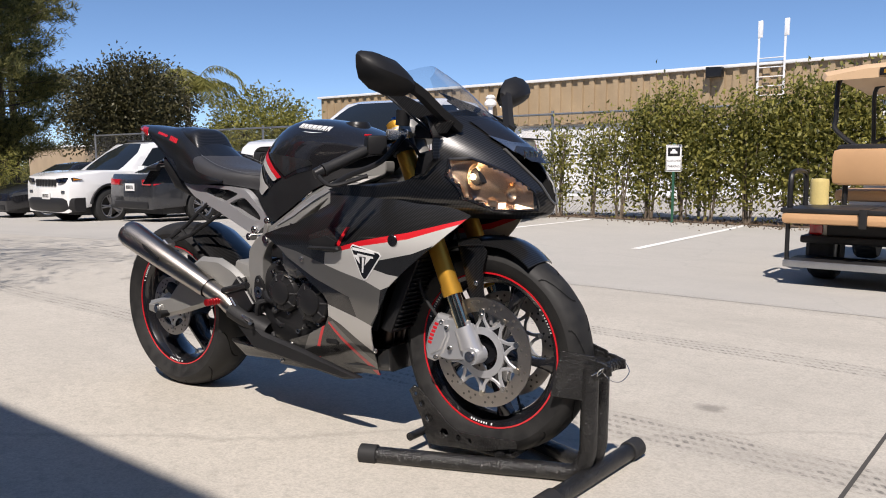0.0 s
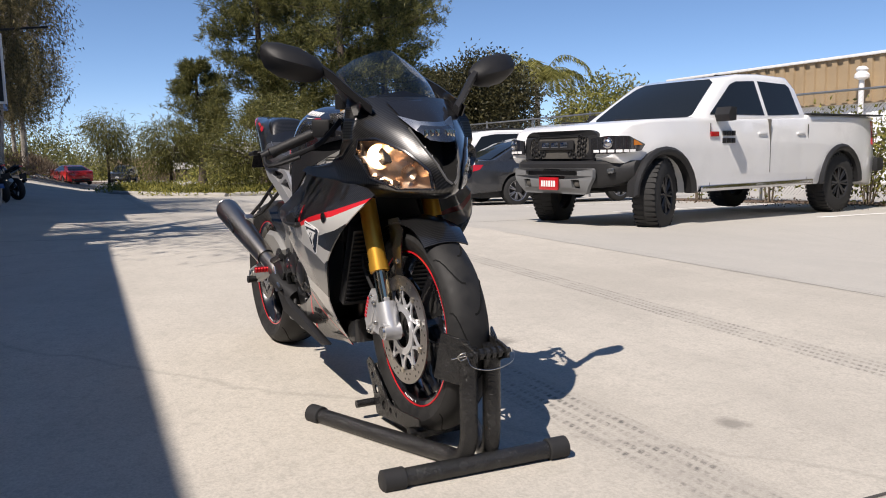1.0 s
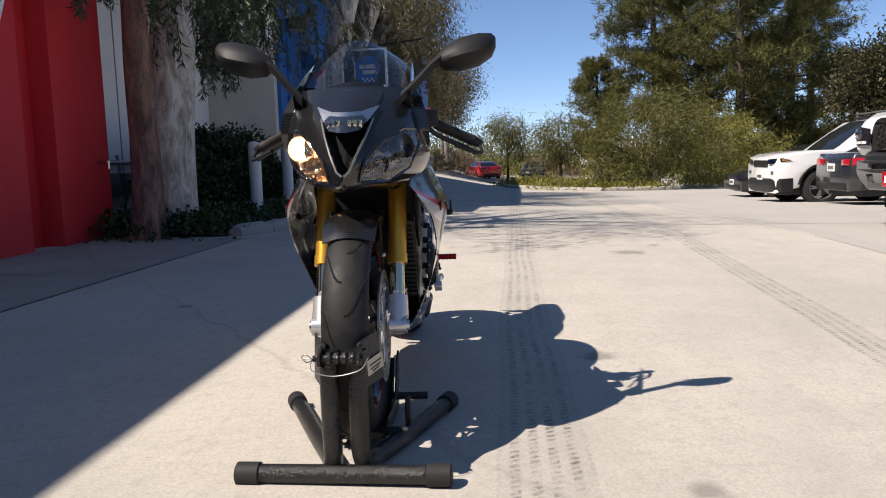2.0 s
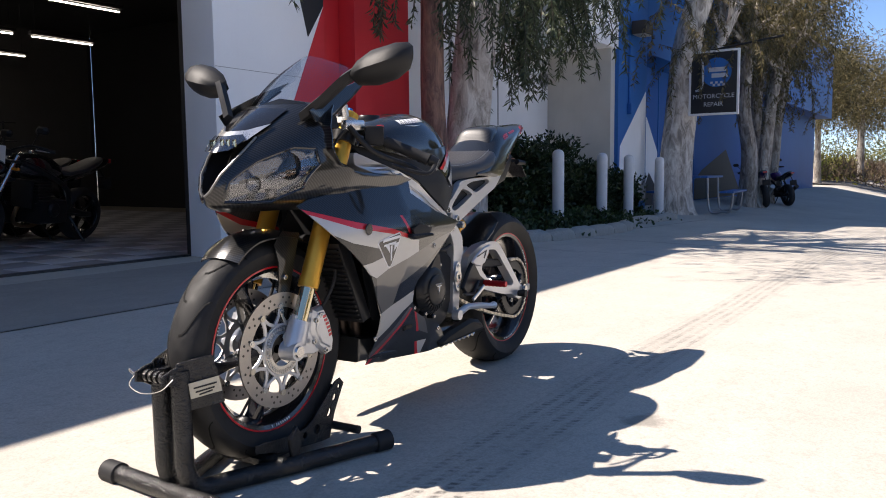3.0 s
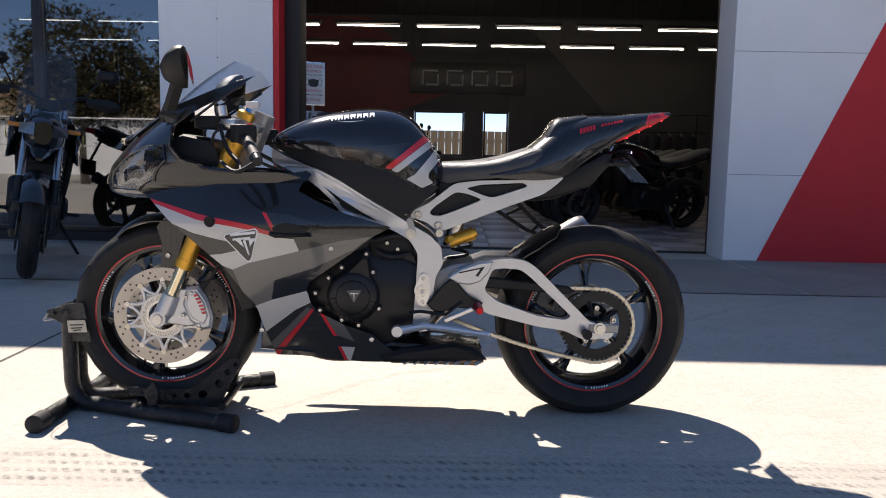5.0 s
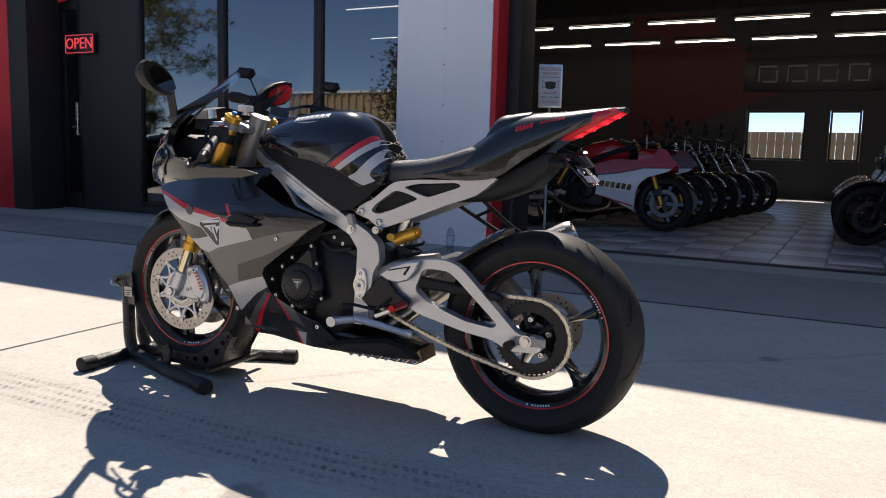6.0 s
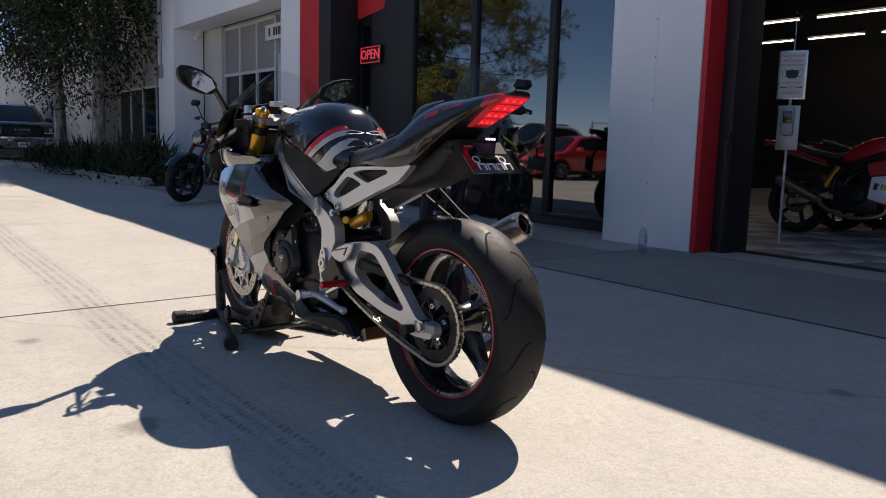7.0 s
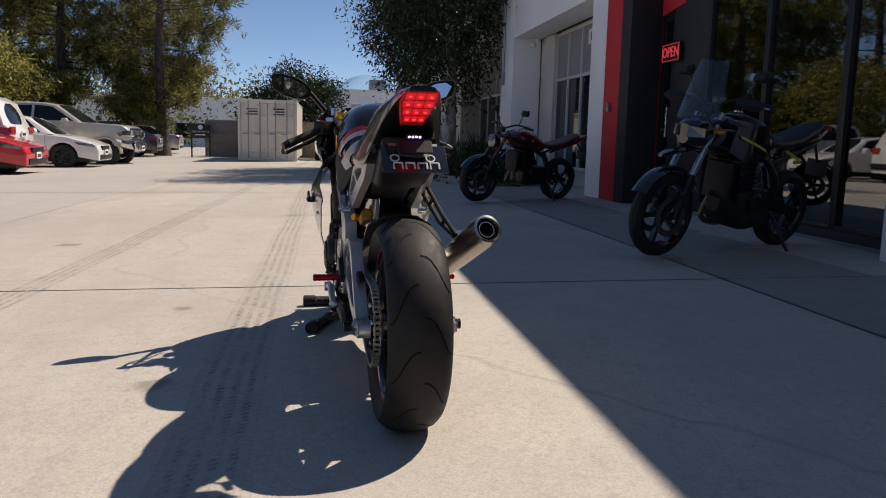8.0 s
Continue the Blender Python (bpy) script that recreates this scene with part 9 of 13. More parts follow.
    part("grille_surround", plate([outer, opening], 0.06, lambda a, b, o: nose(a, b, o - 0.03), 0.012, 0.1, 3), trim, car, sharp=40)
    part("grille_opening", sheet(opening, lambda a, b, o: nose(a, b, o - 0.045), 0.12, 0.005), JOINT, car, "black recessed grille")
    for r in range(4):
        for y in (-0.43, -0.36, -0.29, -0.22, 0.22, 0.29, 0.36, 0.43):
            z = 0.885 + r * 0.062 + (0.03 if round(abs(y) * 100) in (36, 22) else 0.0)
            if abs(y) < 0.3 and z > 0.94:
                continue
            bm = B()
            revolve(bm, [(0.024, 0.0), (0.034, 0.0), (0.034, 0.014), (0.024, 0.014)], nose(y, z, -0.04), "X", 6)
            part("grille_cell", bm, trim, car)
    bm = B()
    secs = []
    for i in range(17):
        y = -0.97 + 1.94 * i / 16
        k = abs(y) / 0.97
        xf_, zl = X + 0.12 - 0.34 * k ** 3.2, 0.5 + 0.12 * k ** 4
        secs.append([(xf_ - 0.3, y, zl), (xf_ - 0.05, y, zl), (xf_ - 0.01, y, zl + 0.04), (xf_, y, zl + 0.1), (xf_ - 0.005, y, 0.79), (xf_ - 0.04, y, 0.82), (xf_ - 0.3, y, 0.83)])
    loft(bm, secs)
    part("bumper", bm, bumper, car, sharp=40)
    skid = rounded([(-0.66, 0.74), (-0.66, 0.62), (-0.52, 0.44), (0.52, 0.44), (0.66, 0.62), (0.66, 0.74)], 0.03)
    holes = [rounded([(-0.44, 0.655), (0.44, 0.655), (0.44, 0.71), (-0.44, 0.71)], 0.012)] + [rounded([(y - 0.06, 0.51), (y + 0.06, 0.51), (y + 0.06, 0.61), (y - 0.06, 0.61)], 0.012) for y in (-0.41, 0.41)]
    part("skid_plate", plate([skid] + holes, 0.05, lambda a, b, o: (X + 0.15 - 0.12 * abs(a) ** 3 - 0.5 * max(0.0, 0.56 - b) + o, a, b), 0.012, 0.1, 2), CAR_GREYTRIM if trim is CAR_TRIM else bumper, car, "grey skid plate", sharp=40)
    # lamps that wrap round the corners
    for s in SIDES:
        wrap = corner([(X + 0.03, 0.57), (X + 0.012, 0.74), (X - 0.06, 0.9), (X - 0.2, 0.958), (X - 0.38, 0.982)], 0.62, s)
        shape = [(0.0, 0.9), (0.0, 1.07), (0.2, 1.1), (0.42, 1.09), (0.6, 1.0), (0.55, 0.93), (0.3, 0.9)]
        hl = part("head_lamp", sheet(shape, lambda a, b, o: wrap(a, b, o + 0.02), 0.05, 0.02), LAMP_BLACK if trim is CAR_TRIM else CAR_LAMP, car, "dark-edged wrap-round head lamp")
        bm = B()
        c = Vector(wrap(0.2, 1.02, 0.03))
        ax = (Vector(wrap(0.2, 1.02, 0.06)) - c).normalized()
        fx, fy = frame_of(ax)
        rs = [ring(bm, c + ax * h, fx, fy, q, q, 18) for q, h in ((0.06, -0.012), (0.062, 0.004), (0.052, 0.006), (0.046, -0.004), (0.03, 0.012), (0.012, 0.018))]
        for p, q in zip(rs, rs[1:]):
            bridge(bm, p, q)
        cap(bm, rs[-1])
        part("lamp_bowl", bm, CAR_CHROME, hl)
        part("marker", sheet([(0.47, 0.99), (0.56, 0.995), (0.5, 1.04), (0.47, 1.05)], lambda a, b, o: wrap(a, b, o + 0.026), 0.05, 0.006), AMBER, hl, "amber side marker")
        for i in range(6):
            a0 = 0.05 + i * 0.075
            part("lamp_cell", sheet([(a0, 0.915), (a0 + 0.06, 0.915), (a0 + 0.06, 0.945), (a0, 0.945)], lambda a, b, o: wrap(a, b, o + 0.026), 0.05, 0.006), WHITE_METAL, hl)
    for s in SIDES:
        for x in (0, wb):
            bm = B()
            r0, r1 = tyre_r * 1.12, tyre_r * 1.34
            pts = [(x + r0 * math.cos(math.pi * (i / 12)), tyre_r + r0 * math.sin(math.pi * (i / 12)) * 1.0) for i in range(13)]
            pts += [(x + r1 * math.cos(math.pi * (1 - i / 12)), tyre_r + r1 * math.sin(math.pi * (1 - i / 12))) for i in range(13)]
            prism(bm, pts, s * (W - 0.12), s * (W + 0.045), 0.03)
            part("wheel_flare", bm, flares, car, "matt wheel-arch flare")
    return car


RAM_YAW = math.degrees(math.atan2(6.9 - 10.7, -6.38 + 7.1))
_c = Vector((-7.1, 10.7)) + Vector((math.cos(radians(RAM_YAW + 90)), math.sin(radians(RAM_YAW + 90)))) * -0.85
pickup = truck("pickup_truck", pose(_c.x, _c.y, -0.125, 0, 0, RAM_YAW), "white crew-cab pickup truck with matt black grille and flares", WHITE_CAR, CAR_TRIM, CAR_TRIM, CAR_TRIM, CAR_RIM_DARK, 0.415, RED_LENS, True)


# ---- parked vehicles ----
GREY_CAR = car_paint("dark_grey_car_paint", (0.045, 0.047, 0.052), 0.5)
BLACK_CAR = car_paint("black_car_paint", (0.012, 0.012, 0.014))
RED_CAR = car_paint("red_car_paint", (0.55, 0.02, 0.025))
GOLD_CAR = car_paint("champagne_car_paint", (0.62, 0.56, 0.46), 0.35)
SILVER_CAR = car_paint("silver_car_paint", (0.5, 0.5, 0.51), 0.7)

suv("parked_suv", at_ground(-17.2, 11.5, -87), "white parked sport utility car with dark lower trim", WHITE_CAR)
sedan("parked_sedan", at_ground(-14.7, 9.35, 91), "dark grey parked sedan with red tail lamps", GREY_CAR, front=False)
sedan("parked_sedan", at_ground(-21.3, 11.9, -88), "low black parked car beside the white one", BLACK_CAR)
sedan("street_car", at_ground(-58.5, 0.4, 196), "bright red sports car parked on the street", RED_CAR, 4.6, 0.92, 1.36, 2.7)
suv("street_suv", at_ground(-92.0, 5.2, -18), "dark sport utility car driving up the street", GREY_CAR)
sedan("parked_sedan", at_ground(14.1, 12.1, -88), "bright red parked car with its nose outwards", RED_CAR)
suv("parked_suv", at_ground(16.3, 10.45, 92), "white parked sport utility car with its tail outwards", WHITE_CAR, True)
sedan("parked_sedan", at_ground(18.6, 11.7, -88), "small white parked coupe with dark wheels", WHITE_CAR, 4.6, 0.88, 1.44, 2.65, CAR_RIM_DARK)
truck("parked_pickup", at_ground(21.5, 12.45, -91), "champagne-coloured parked pickup truck with chrome bumper", GOLD_CAR, CAR_CHROME, CAR_CHROME, GOLD_CAR, CAR_RIM, 0.39, WHITE_METAL)
sedan("parked_sedan", at_ground(30.6, 10.1, 92), "dark grey parked sedan with its tail outwards", GREY_CAR, front=False)
sedan("parked_sedan", at_ground(38.5, 10.6, 92), "silver parked sedan with its tail outwards", SILVER_CAR, front=False)
sedan("parked_sedan", at_ground(29.2, 1.5, 180), "white parked sedan facing down the lane", WHITE_CAR)
truck("parked_pickup", at_ground(28.0, -0.85, 180), "black parked pickup truck in the wall's shade", BLACK_CAR, CAR_TRIM, CAR_CHROME, BLACK_CAR, CAR_RIM, 0.39, WHITE_METAL)

# ---- markings, kerbs, road ----
ASPHALT = concrete("street_asphalt", (0.13, 0.125, 0.12), 0.3)
SOIL = concrete("bare_soil", (0.16, 0.11, 0.075), 0.5)
YELLOW_PAINT = plain("yellow_road_paint", (0.55, 0.36, 0.04), 0.7, 0, 0.15, 3, 60, 0.1)
for p, q in (((-3.57, 7.86), (-3.97, 13.1)), ((-6.37, 9.6), (-6.55, 12.4)), ((-9.4, 8.6), (-9.7, 12.6)), ((-12.4, 8.7), (-12.7, 12.8)), ((-0.75, 7.8), (-0.95, 12.8)), ((14.6, 8.4), (14.5, 13.0)), ((19.9, 8.4), (19.9, 13.0)), ((24.9, 8.5), (24.9, 13.0))):
    line_between("parking_line", p, q, 0.1, LINE_WHITE, "white painted parking bay line")


def ribbon(name, pts, w, mat, label, dz=0.006, category="road"):
    bm = B()
    c = curve_pts([(x, y, 0) for x, y in pts], 8)
    rows = []
    for i, p in enumerate(c):
        d = (c[min(i + 1, len(c) - 1)] - c[max(i - 1, 0)]).normalized()
        s = Vector((-d.y, d.x, 0))
        rows.append([bm.verts.new((*(p + s * k).to_2d(), gz(*(p + s * k).to_2d()) + dz)) for k in (-w / 2, -w / 4, 0, w / 4, w / 2)])
    for a, b in zip(rows, rows[1:]):
        bridge(bm, a, b, 0, False)
    return solid(name, bm, mat, label, category, "structure")


ribbon("road", [(-48, -18), (-50, -6), (-58, 0.5), (-72, 3.0), (-92, 6), (-120, 14)], 9.0, ASPHALT, "grey asphalt street bending past the lane")
ribbon("road_line", [(-49.5, -10), (-52, -4.6), (-58, -0.4), (-72, 2.6), (-92, 5.6), (-120, 13.6)], 0.18, YELLOW_PAINT, "yellow centre line of the street", 0.012, "marking")
ribbon("verge", [(-52, -30), (-56, -12), (-66, -6.5), (-80, -3.5), (-100, -1)], 11.0, SOIL, "brown bare verge beyond the street", 0.004, "verge")
ribbon("mulch_strip", [(-14, 13.1), (-6, 13.1), (5, 13.1)], 0.95, SOIL, "brown mulch strip under the hedge", 0.012, "mulch")


def flat_bed(name, poly, mat, label, dz):
    bm = B()
    bm.faces.new([bm.verts.new((x, y, gz(x, y) + dz)) for x, y in poly])
    return solid(name, bm, mat, label, "planting bed", "structure")


flat_bed("bed_soil", [(-6.95, -2.05), (-6.95, -0.85), (-7.2, -0.68), (-9.6, -0.62), (-10.8, -0.9), (-13.4, -0.95), (-13.4, -2.6), (-10, -2.6), (-9.9, -2.05)], SOIL, "dark soil of the shaded planting bed", 0.02)
flat_bed("bed_soil", [(9.3, -2.0), (9.3, -0.75), (11, -0.45), (16, -0.62), (20.6, 0.05), (21, -2.0)], SOIL, "dark soil of the bed along the shop wall", 0.02)
flat_bed("island_soil", [(-28.2, 5.6), (-30, 4.0), (-36, 2.2), (-43, 1.6), (-43.5, 3.0), (-38, 6.5), (-31, 9.0), (-28.8, 8.0)], SOIL, "planted soil of the traffic island", 0.1)


def kerb_run(pts, n, w, h, label, group, seed=0):
    total = [(Vector(b) - Vector(a)).length for a, b in zip(pts, pts[1:])]
    step = sum(total) / n
    stops = []
    for i in range(n + 1):
        s, j = i * step, 0
        while j < len(total) - 1 and s > total[j]:
            s -= total[j]
            j += 1
        stops.append(Vector(pts[j]).lerp(Vector(pts[j + 1]), min(1.0, s / total[j])))
    for i, (a, b) in enumerate(zip(stops, stops[1:])):
        rng = random.Random(seed * 100 + i)
        d = b - a
        L = d.length - 0.012
        bm = B()
        secs = []
        for k in range(7):
            e = 1 - 0.22 * (abs(k / 3 - 1) ** 6)
            secs.append([(L * k / 6, math.cos(math.pi * j / 8) * w / 2 * e * (1 + rng.uniform(-0.05, 0.05)), max(-0.01, math.sin(math.pi * j / 8) ** 0.6 * h * e * (1 + rng.uniform(-0.06, 0.06)) - 0.01)) for j in range(9)])
        loft(bm, secs)
        solid("kerb_stone", bm, KERB_CONC, label, "kerb", "", group, pose(a.x, a.y, gz(a.x, a.y), 0, 0, math.degrees(math.atan2(d.y, d.x))), 60)


kerb_run([(-7.0, -0.72), (-7.5, -0.55), (-9.6, -0.5), (-10.9, -0.82)], 7, 0.24, 0.13, "rounded weathered concrete kerb stone of the bed", "bed kerb", 1)
kerb_run([(-11.3, -0.95), (-13.3, -0.95)], 2, 0.24, 0.12, "rounded weathered concrete kerb stone of the bed", "bed kerb", 2)
kerb_run([(9.3, -0.72), (10.65, -0.4), (15.95, -0.56), (20.6, 0.12)], 32, 0.24, 0.16, "rough pale kerb stone edging the wall bed", "wall bed kerb", 3)
kerb_run([(-28.0, 5.5), (-30, 3.9), (-36, 2.05), (-43, 1.45)], 16, 0.3, 0.15, "pale concrete kerb of the traffic island", "island kerb", 4)
kerb_run([(-28.0, 5.6), (-28.8, 8.2), (-31, 9.3), (-33, 14.0)], 10, 0.3, 0.15, "pale concrete kerb of the traffic island", "island kerb", 5)


# ---- bollards, signs, picnic table ----
BOLLARD = plain("bollard_white_paint", (0.66, 0.67, 0.68), 0.5, 0, 0.1, 6, 60, 0.1)


def bollard(x, y, h=1.07):
    t = thing("bollard", pose(x, y, gz(x, y)), "white-painted steel bollard with a domed top", "bollard", "bollards")
    bm = B()
    revolve(bm, [(0.0, h), (0.03, h - 0.004), (0.06, h - 0.02), (0.077, h - 0.05), (0.08, h - 0.09), (0.08, -0.02), (0.0, -0.02)], axis="Z", n=20, closed=False)
    part("post", bm, BOLLARD, t)
    bm = B()
    revolve(bm, [(0.07, 0.07), (0.13, 0.05), (0.19, 0.02), (0.2, -0.02), (0.07, -0.02)], axis="Z", n=16)
    part("footing", bm, KERB_CONC, t, "round concrete footing")


for x, y in ((-9.2, -1.2), (-10.7, -1.2), (-11.8, -1.2), (-13.0, -1.1)):
    bollard(x, y)


def picnic_table(x, y, yaw):
    t = thing("picnic_table", pose(x, y, gz(x, y), 0, 0, yaw), "blue picnic table with attached benches on steel legs", "table")
    m = plain("picnic_blue", (0.02, 0.11, 0.34), 0.45, 0, 0.12, 6, 100, 0.08)
    for nm, y0, y1, z in (("tabletop", -0.36, 0.36, 0.74), ("bench", -0.86, -0.58, 0.44), ("bench", 0.58, 0.86, 0.44)):
        k = 5 if nm == "tabletop" else 2
        w = (y1 - y0) / k
        bm = B()
        for i in range(k):
            box(bm, -0.9, 0.9, y0 + i * w + 0.004, y0 + (i + 1) * w - 0.004, z - 0.04, z, 0.006)
        part(nm, bm, m, t)
    for xx in (-0.6, 0.6):
        bm = B()
        tube(bm, curve_pts([(xx, -0.8, 0.4), (xx, -0.75, 0.05), (xx, -0.6, 0.02), (xx, -0.35, 0.05), (xx, -0.3, 0.7)], 5), 0.022, 8)
        part("leg", bm, GREY_METAL, t)
        bm = B()
        tube(bm, curve_pts([(xx, 0.8, 0.4), (xx, 0.75, 0.05), (xx, 0.6, 0.02), (xx, 0.35, 0.05), (xx, 0.3, 0.7)], 5), 0.022, 8)
        part("leg", bm, GREY_METAL, t)


picnic_table(-16.4, -1.4, 5)


def shop_sign():
    t = thing("hanging_sign", pose(-14.9, -0.72, 2.42, 0, 0, 90), "black workshop sign with white frame and pale lettering", "sign")
    bm = B()
    box(bm, -0.42, 0.42, -0.02, 0.02, -0.56, 0.56, 0.004)
    part("panel", bm, W_BLACK, t)
    for a in ((-0.46, 0.46, 0.56, 0.6), (-0.46, 0.46, -0.6, -0.56), (-0.46, -0.42, -0.56, 0.56), (0.42, 0.46, -0.56, 0.56)):
        bm = B()
        box(bm, a[0], a[1], -0.03, 0.03, a[2], a[3], 0.004)
        part("frame_bar", bm, WHITE_METAL, t)
    pale = plain("sign_pale_paint", (0.5, 0.52, 0.55), 0.5, 0, 0.05, 10, 100, 0.0)
    words("MOTORCYCLE", 0.115, pale, t, pose(0, -0.022, -0.25), depth=0.002)
    words("REPAIR", 0.115, pale, t, pose(0, -0.022, -0.4), depth=0.002)
    bm = B()
    revolve(bm, [(0.0, -0.021), (0.27, -0.021), (0.27, -0.026), (0.0, -0.026)], (0.05, 0, 0.19), "Y", 32, closed=False)
    part("emblem_disc", bm, W_BLUE, t)
    for k, (a, b, c, d) in enumerate(((-0.1, 0.24, 0.2, 0.28), (-0.04, 0.26, 0.09, 0.17))):
        bm = B()
        box(bm, a, b, -0.032, -0.027, c, d, 0.002)
        part("emblem_bar", bm, pale, t)
    bm = B()
    tube(bm, curve_pts([(-0.22, -0.03, 0.45), (-0.2, -0.03, 0.2), (-0.22, -0.03, -0.08), (-0.33, -0.03, -0.14)], 6), 0.022, 6)
    part("emblem_hook", bm, pale, t)
    for i in range(6):
        bm = B()
        x = -0.06 + (i % 3) * 0.09 + (0.045 if i > 2 else 0)
        box(bm, x, x + 0.045, -0.032, -0.027, -0.02 - (i // 3) * 0.045, 0.02 - (i // 3) * 0.045)
        part("emblem_check", bm, pale, t)
    bm = B()
    cyl(bm, (-0.5, 0, 0.55), (1.2, 0, 0.75), 0.02, n=8)
    part("bracket", bm, BLACK_FRAME, t)


shop_sign()


def parking_sign():
    t = thing("parking_sign", pose(-5.08, 12.5, gz(-5.08, 12.5) - 0.03, 0, 0, 20) @ Matrix.Diagonal((0.8, 0.8, 0.9, 1)), "white customer parking sign on a green steel post", "sign")
    green = plain("green_post_paint", (0.02, 0.09, 0.05), 0.5, 0.2, 0.15, 8, 100, 0.1)
    bm = B()
    for a in ((-0.022, 0.022, -0.004, 0.004), (-0.026, -0.02, -0.004, 0.02), (0.02, 0.026, -0.004, 0.02)):
        box(bm, a[0], a[1], a[2], a[3], -0.1, 1.5)
    part("post", bm, green, t)
    bm = B()
    box(bm, -0.155, 0.155, -0.012, -0.008, 0.98, 1.47, 0.001)
    part("panel", bm, WHITE_METAL, t)
    bm = B()
    for a in ((-0.145, 0.145, 1.445, 1.455), (-0.145, 0.145, 0.995, 1.005)):
        box(bm, a[0], a[1], -0.0145, -0.012, a[2], a[3])
    for a in (-0.145, 0.138):
        box(bm, a, a + 0.007, -0.0145, -0.012, 1.005, 1.445)
    part("border", bm, BLACK_FRAME, t)
    bm = B()
    box(bm, -0.12, 0.12, -0.0145, -0.012, 1.26, 1.42, 0.001)
    part("symbol_field", bm, BLACK_FRAME, t)
    bm = B()
    prism(bm, [(-0.07, 1.31), (0.07, 1.31), (0.07, 1.345), (0.035, 1.36), (0.02, 1.39), (-0.03, 1.39), (-0.045, 1.355), (-0.07, 1.345)], -0.0165, -0.0145, 0.0)
    part("car_symbol", bm, WHITE_METAL, t)
    words("CUSTOMER", 0.052, BLACK_FRAME, t, pose(0, -0.0135, 1.175), depth=0.001)
    words("PARKING", 0.058, BLACK_FRAME, t, pose(0, -0.0135, 1.075), depth=0.001)


parking_sign()


def chain_fence():
    t = thing("chain_link_fence", pose(0, 13.45, 0), "galvanised chain-link fence with a top rail", "fence")
    z0 = gz(0, 12)
    bm = B()
    cyl(bm, (-26, 0, z0 + 1.95), (16, 0, z0 + 1.95), 0.022, n=8)
    part("top_rail", bm, GREY_METAL, t)
    bm = B()
    cyl(bm, (-26, 0, z0 + 1.15), (16, 0, z0 + 1.15), 0.016, n=8)
    part("middle_rail", bm, GREY_METAL, t)
    for i in range(15):
        bm = B()
        cyl(bm, (-26 + i * 3, 0.03, z0 - 0.6), (-26 + i * 3, 0.03, z0 + 2.02), 0.03, n=8)
        part("post", bm, GREY_METAL, t)
    vs, fs = [], []
    step, w, h = 0.075, 0.0022, 1.9
    n = int(42 / step)
    for i in range(-int(h / step), n):
        for s in (1, -1):
            xa, xb = -26 + i * step, -26 + i * step + h
            za, zb = (z0 + 0.03, z0 + 1.93) if s > 0 else (z0 + 1.93, z0 + 0.03)
            k = len(vs)
            vs += [(xa - w, 0.0, za), (xa + w, 0.002 * s, za), (xb + w, 0.002 * s, zb), (xb - w, 0.0, zb)]
            fs.append((k, k + 1, k + 2, k + 3))
    me = bpy.data.meshes.new("wire_mesh")
    me.from_pydata(vs, [], fs)
    me.materials.append(GREY_METAL)
    ob = new("wire_mesh", me)
    ob.parent = t
    tagged(ob, kind="stuff")


chain_fence()


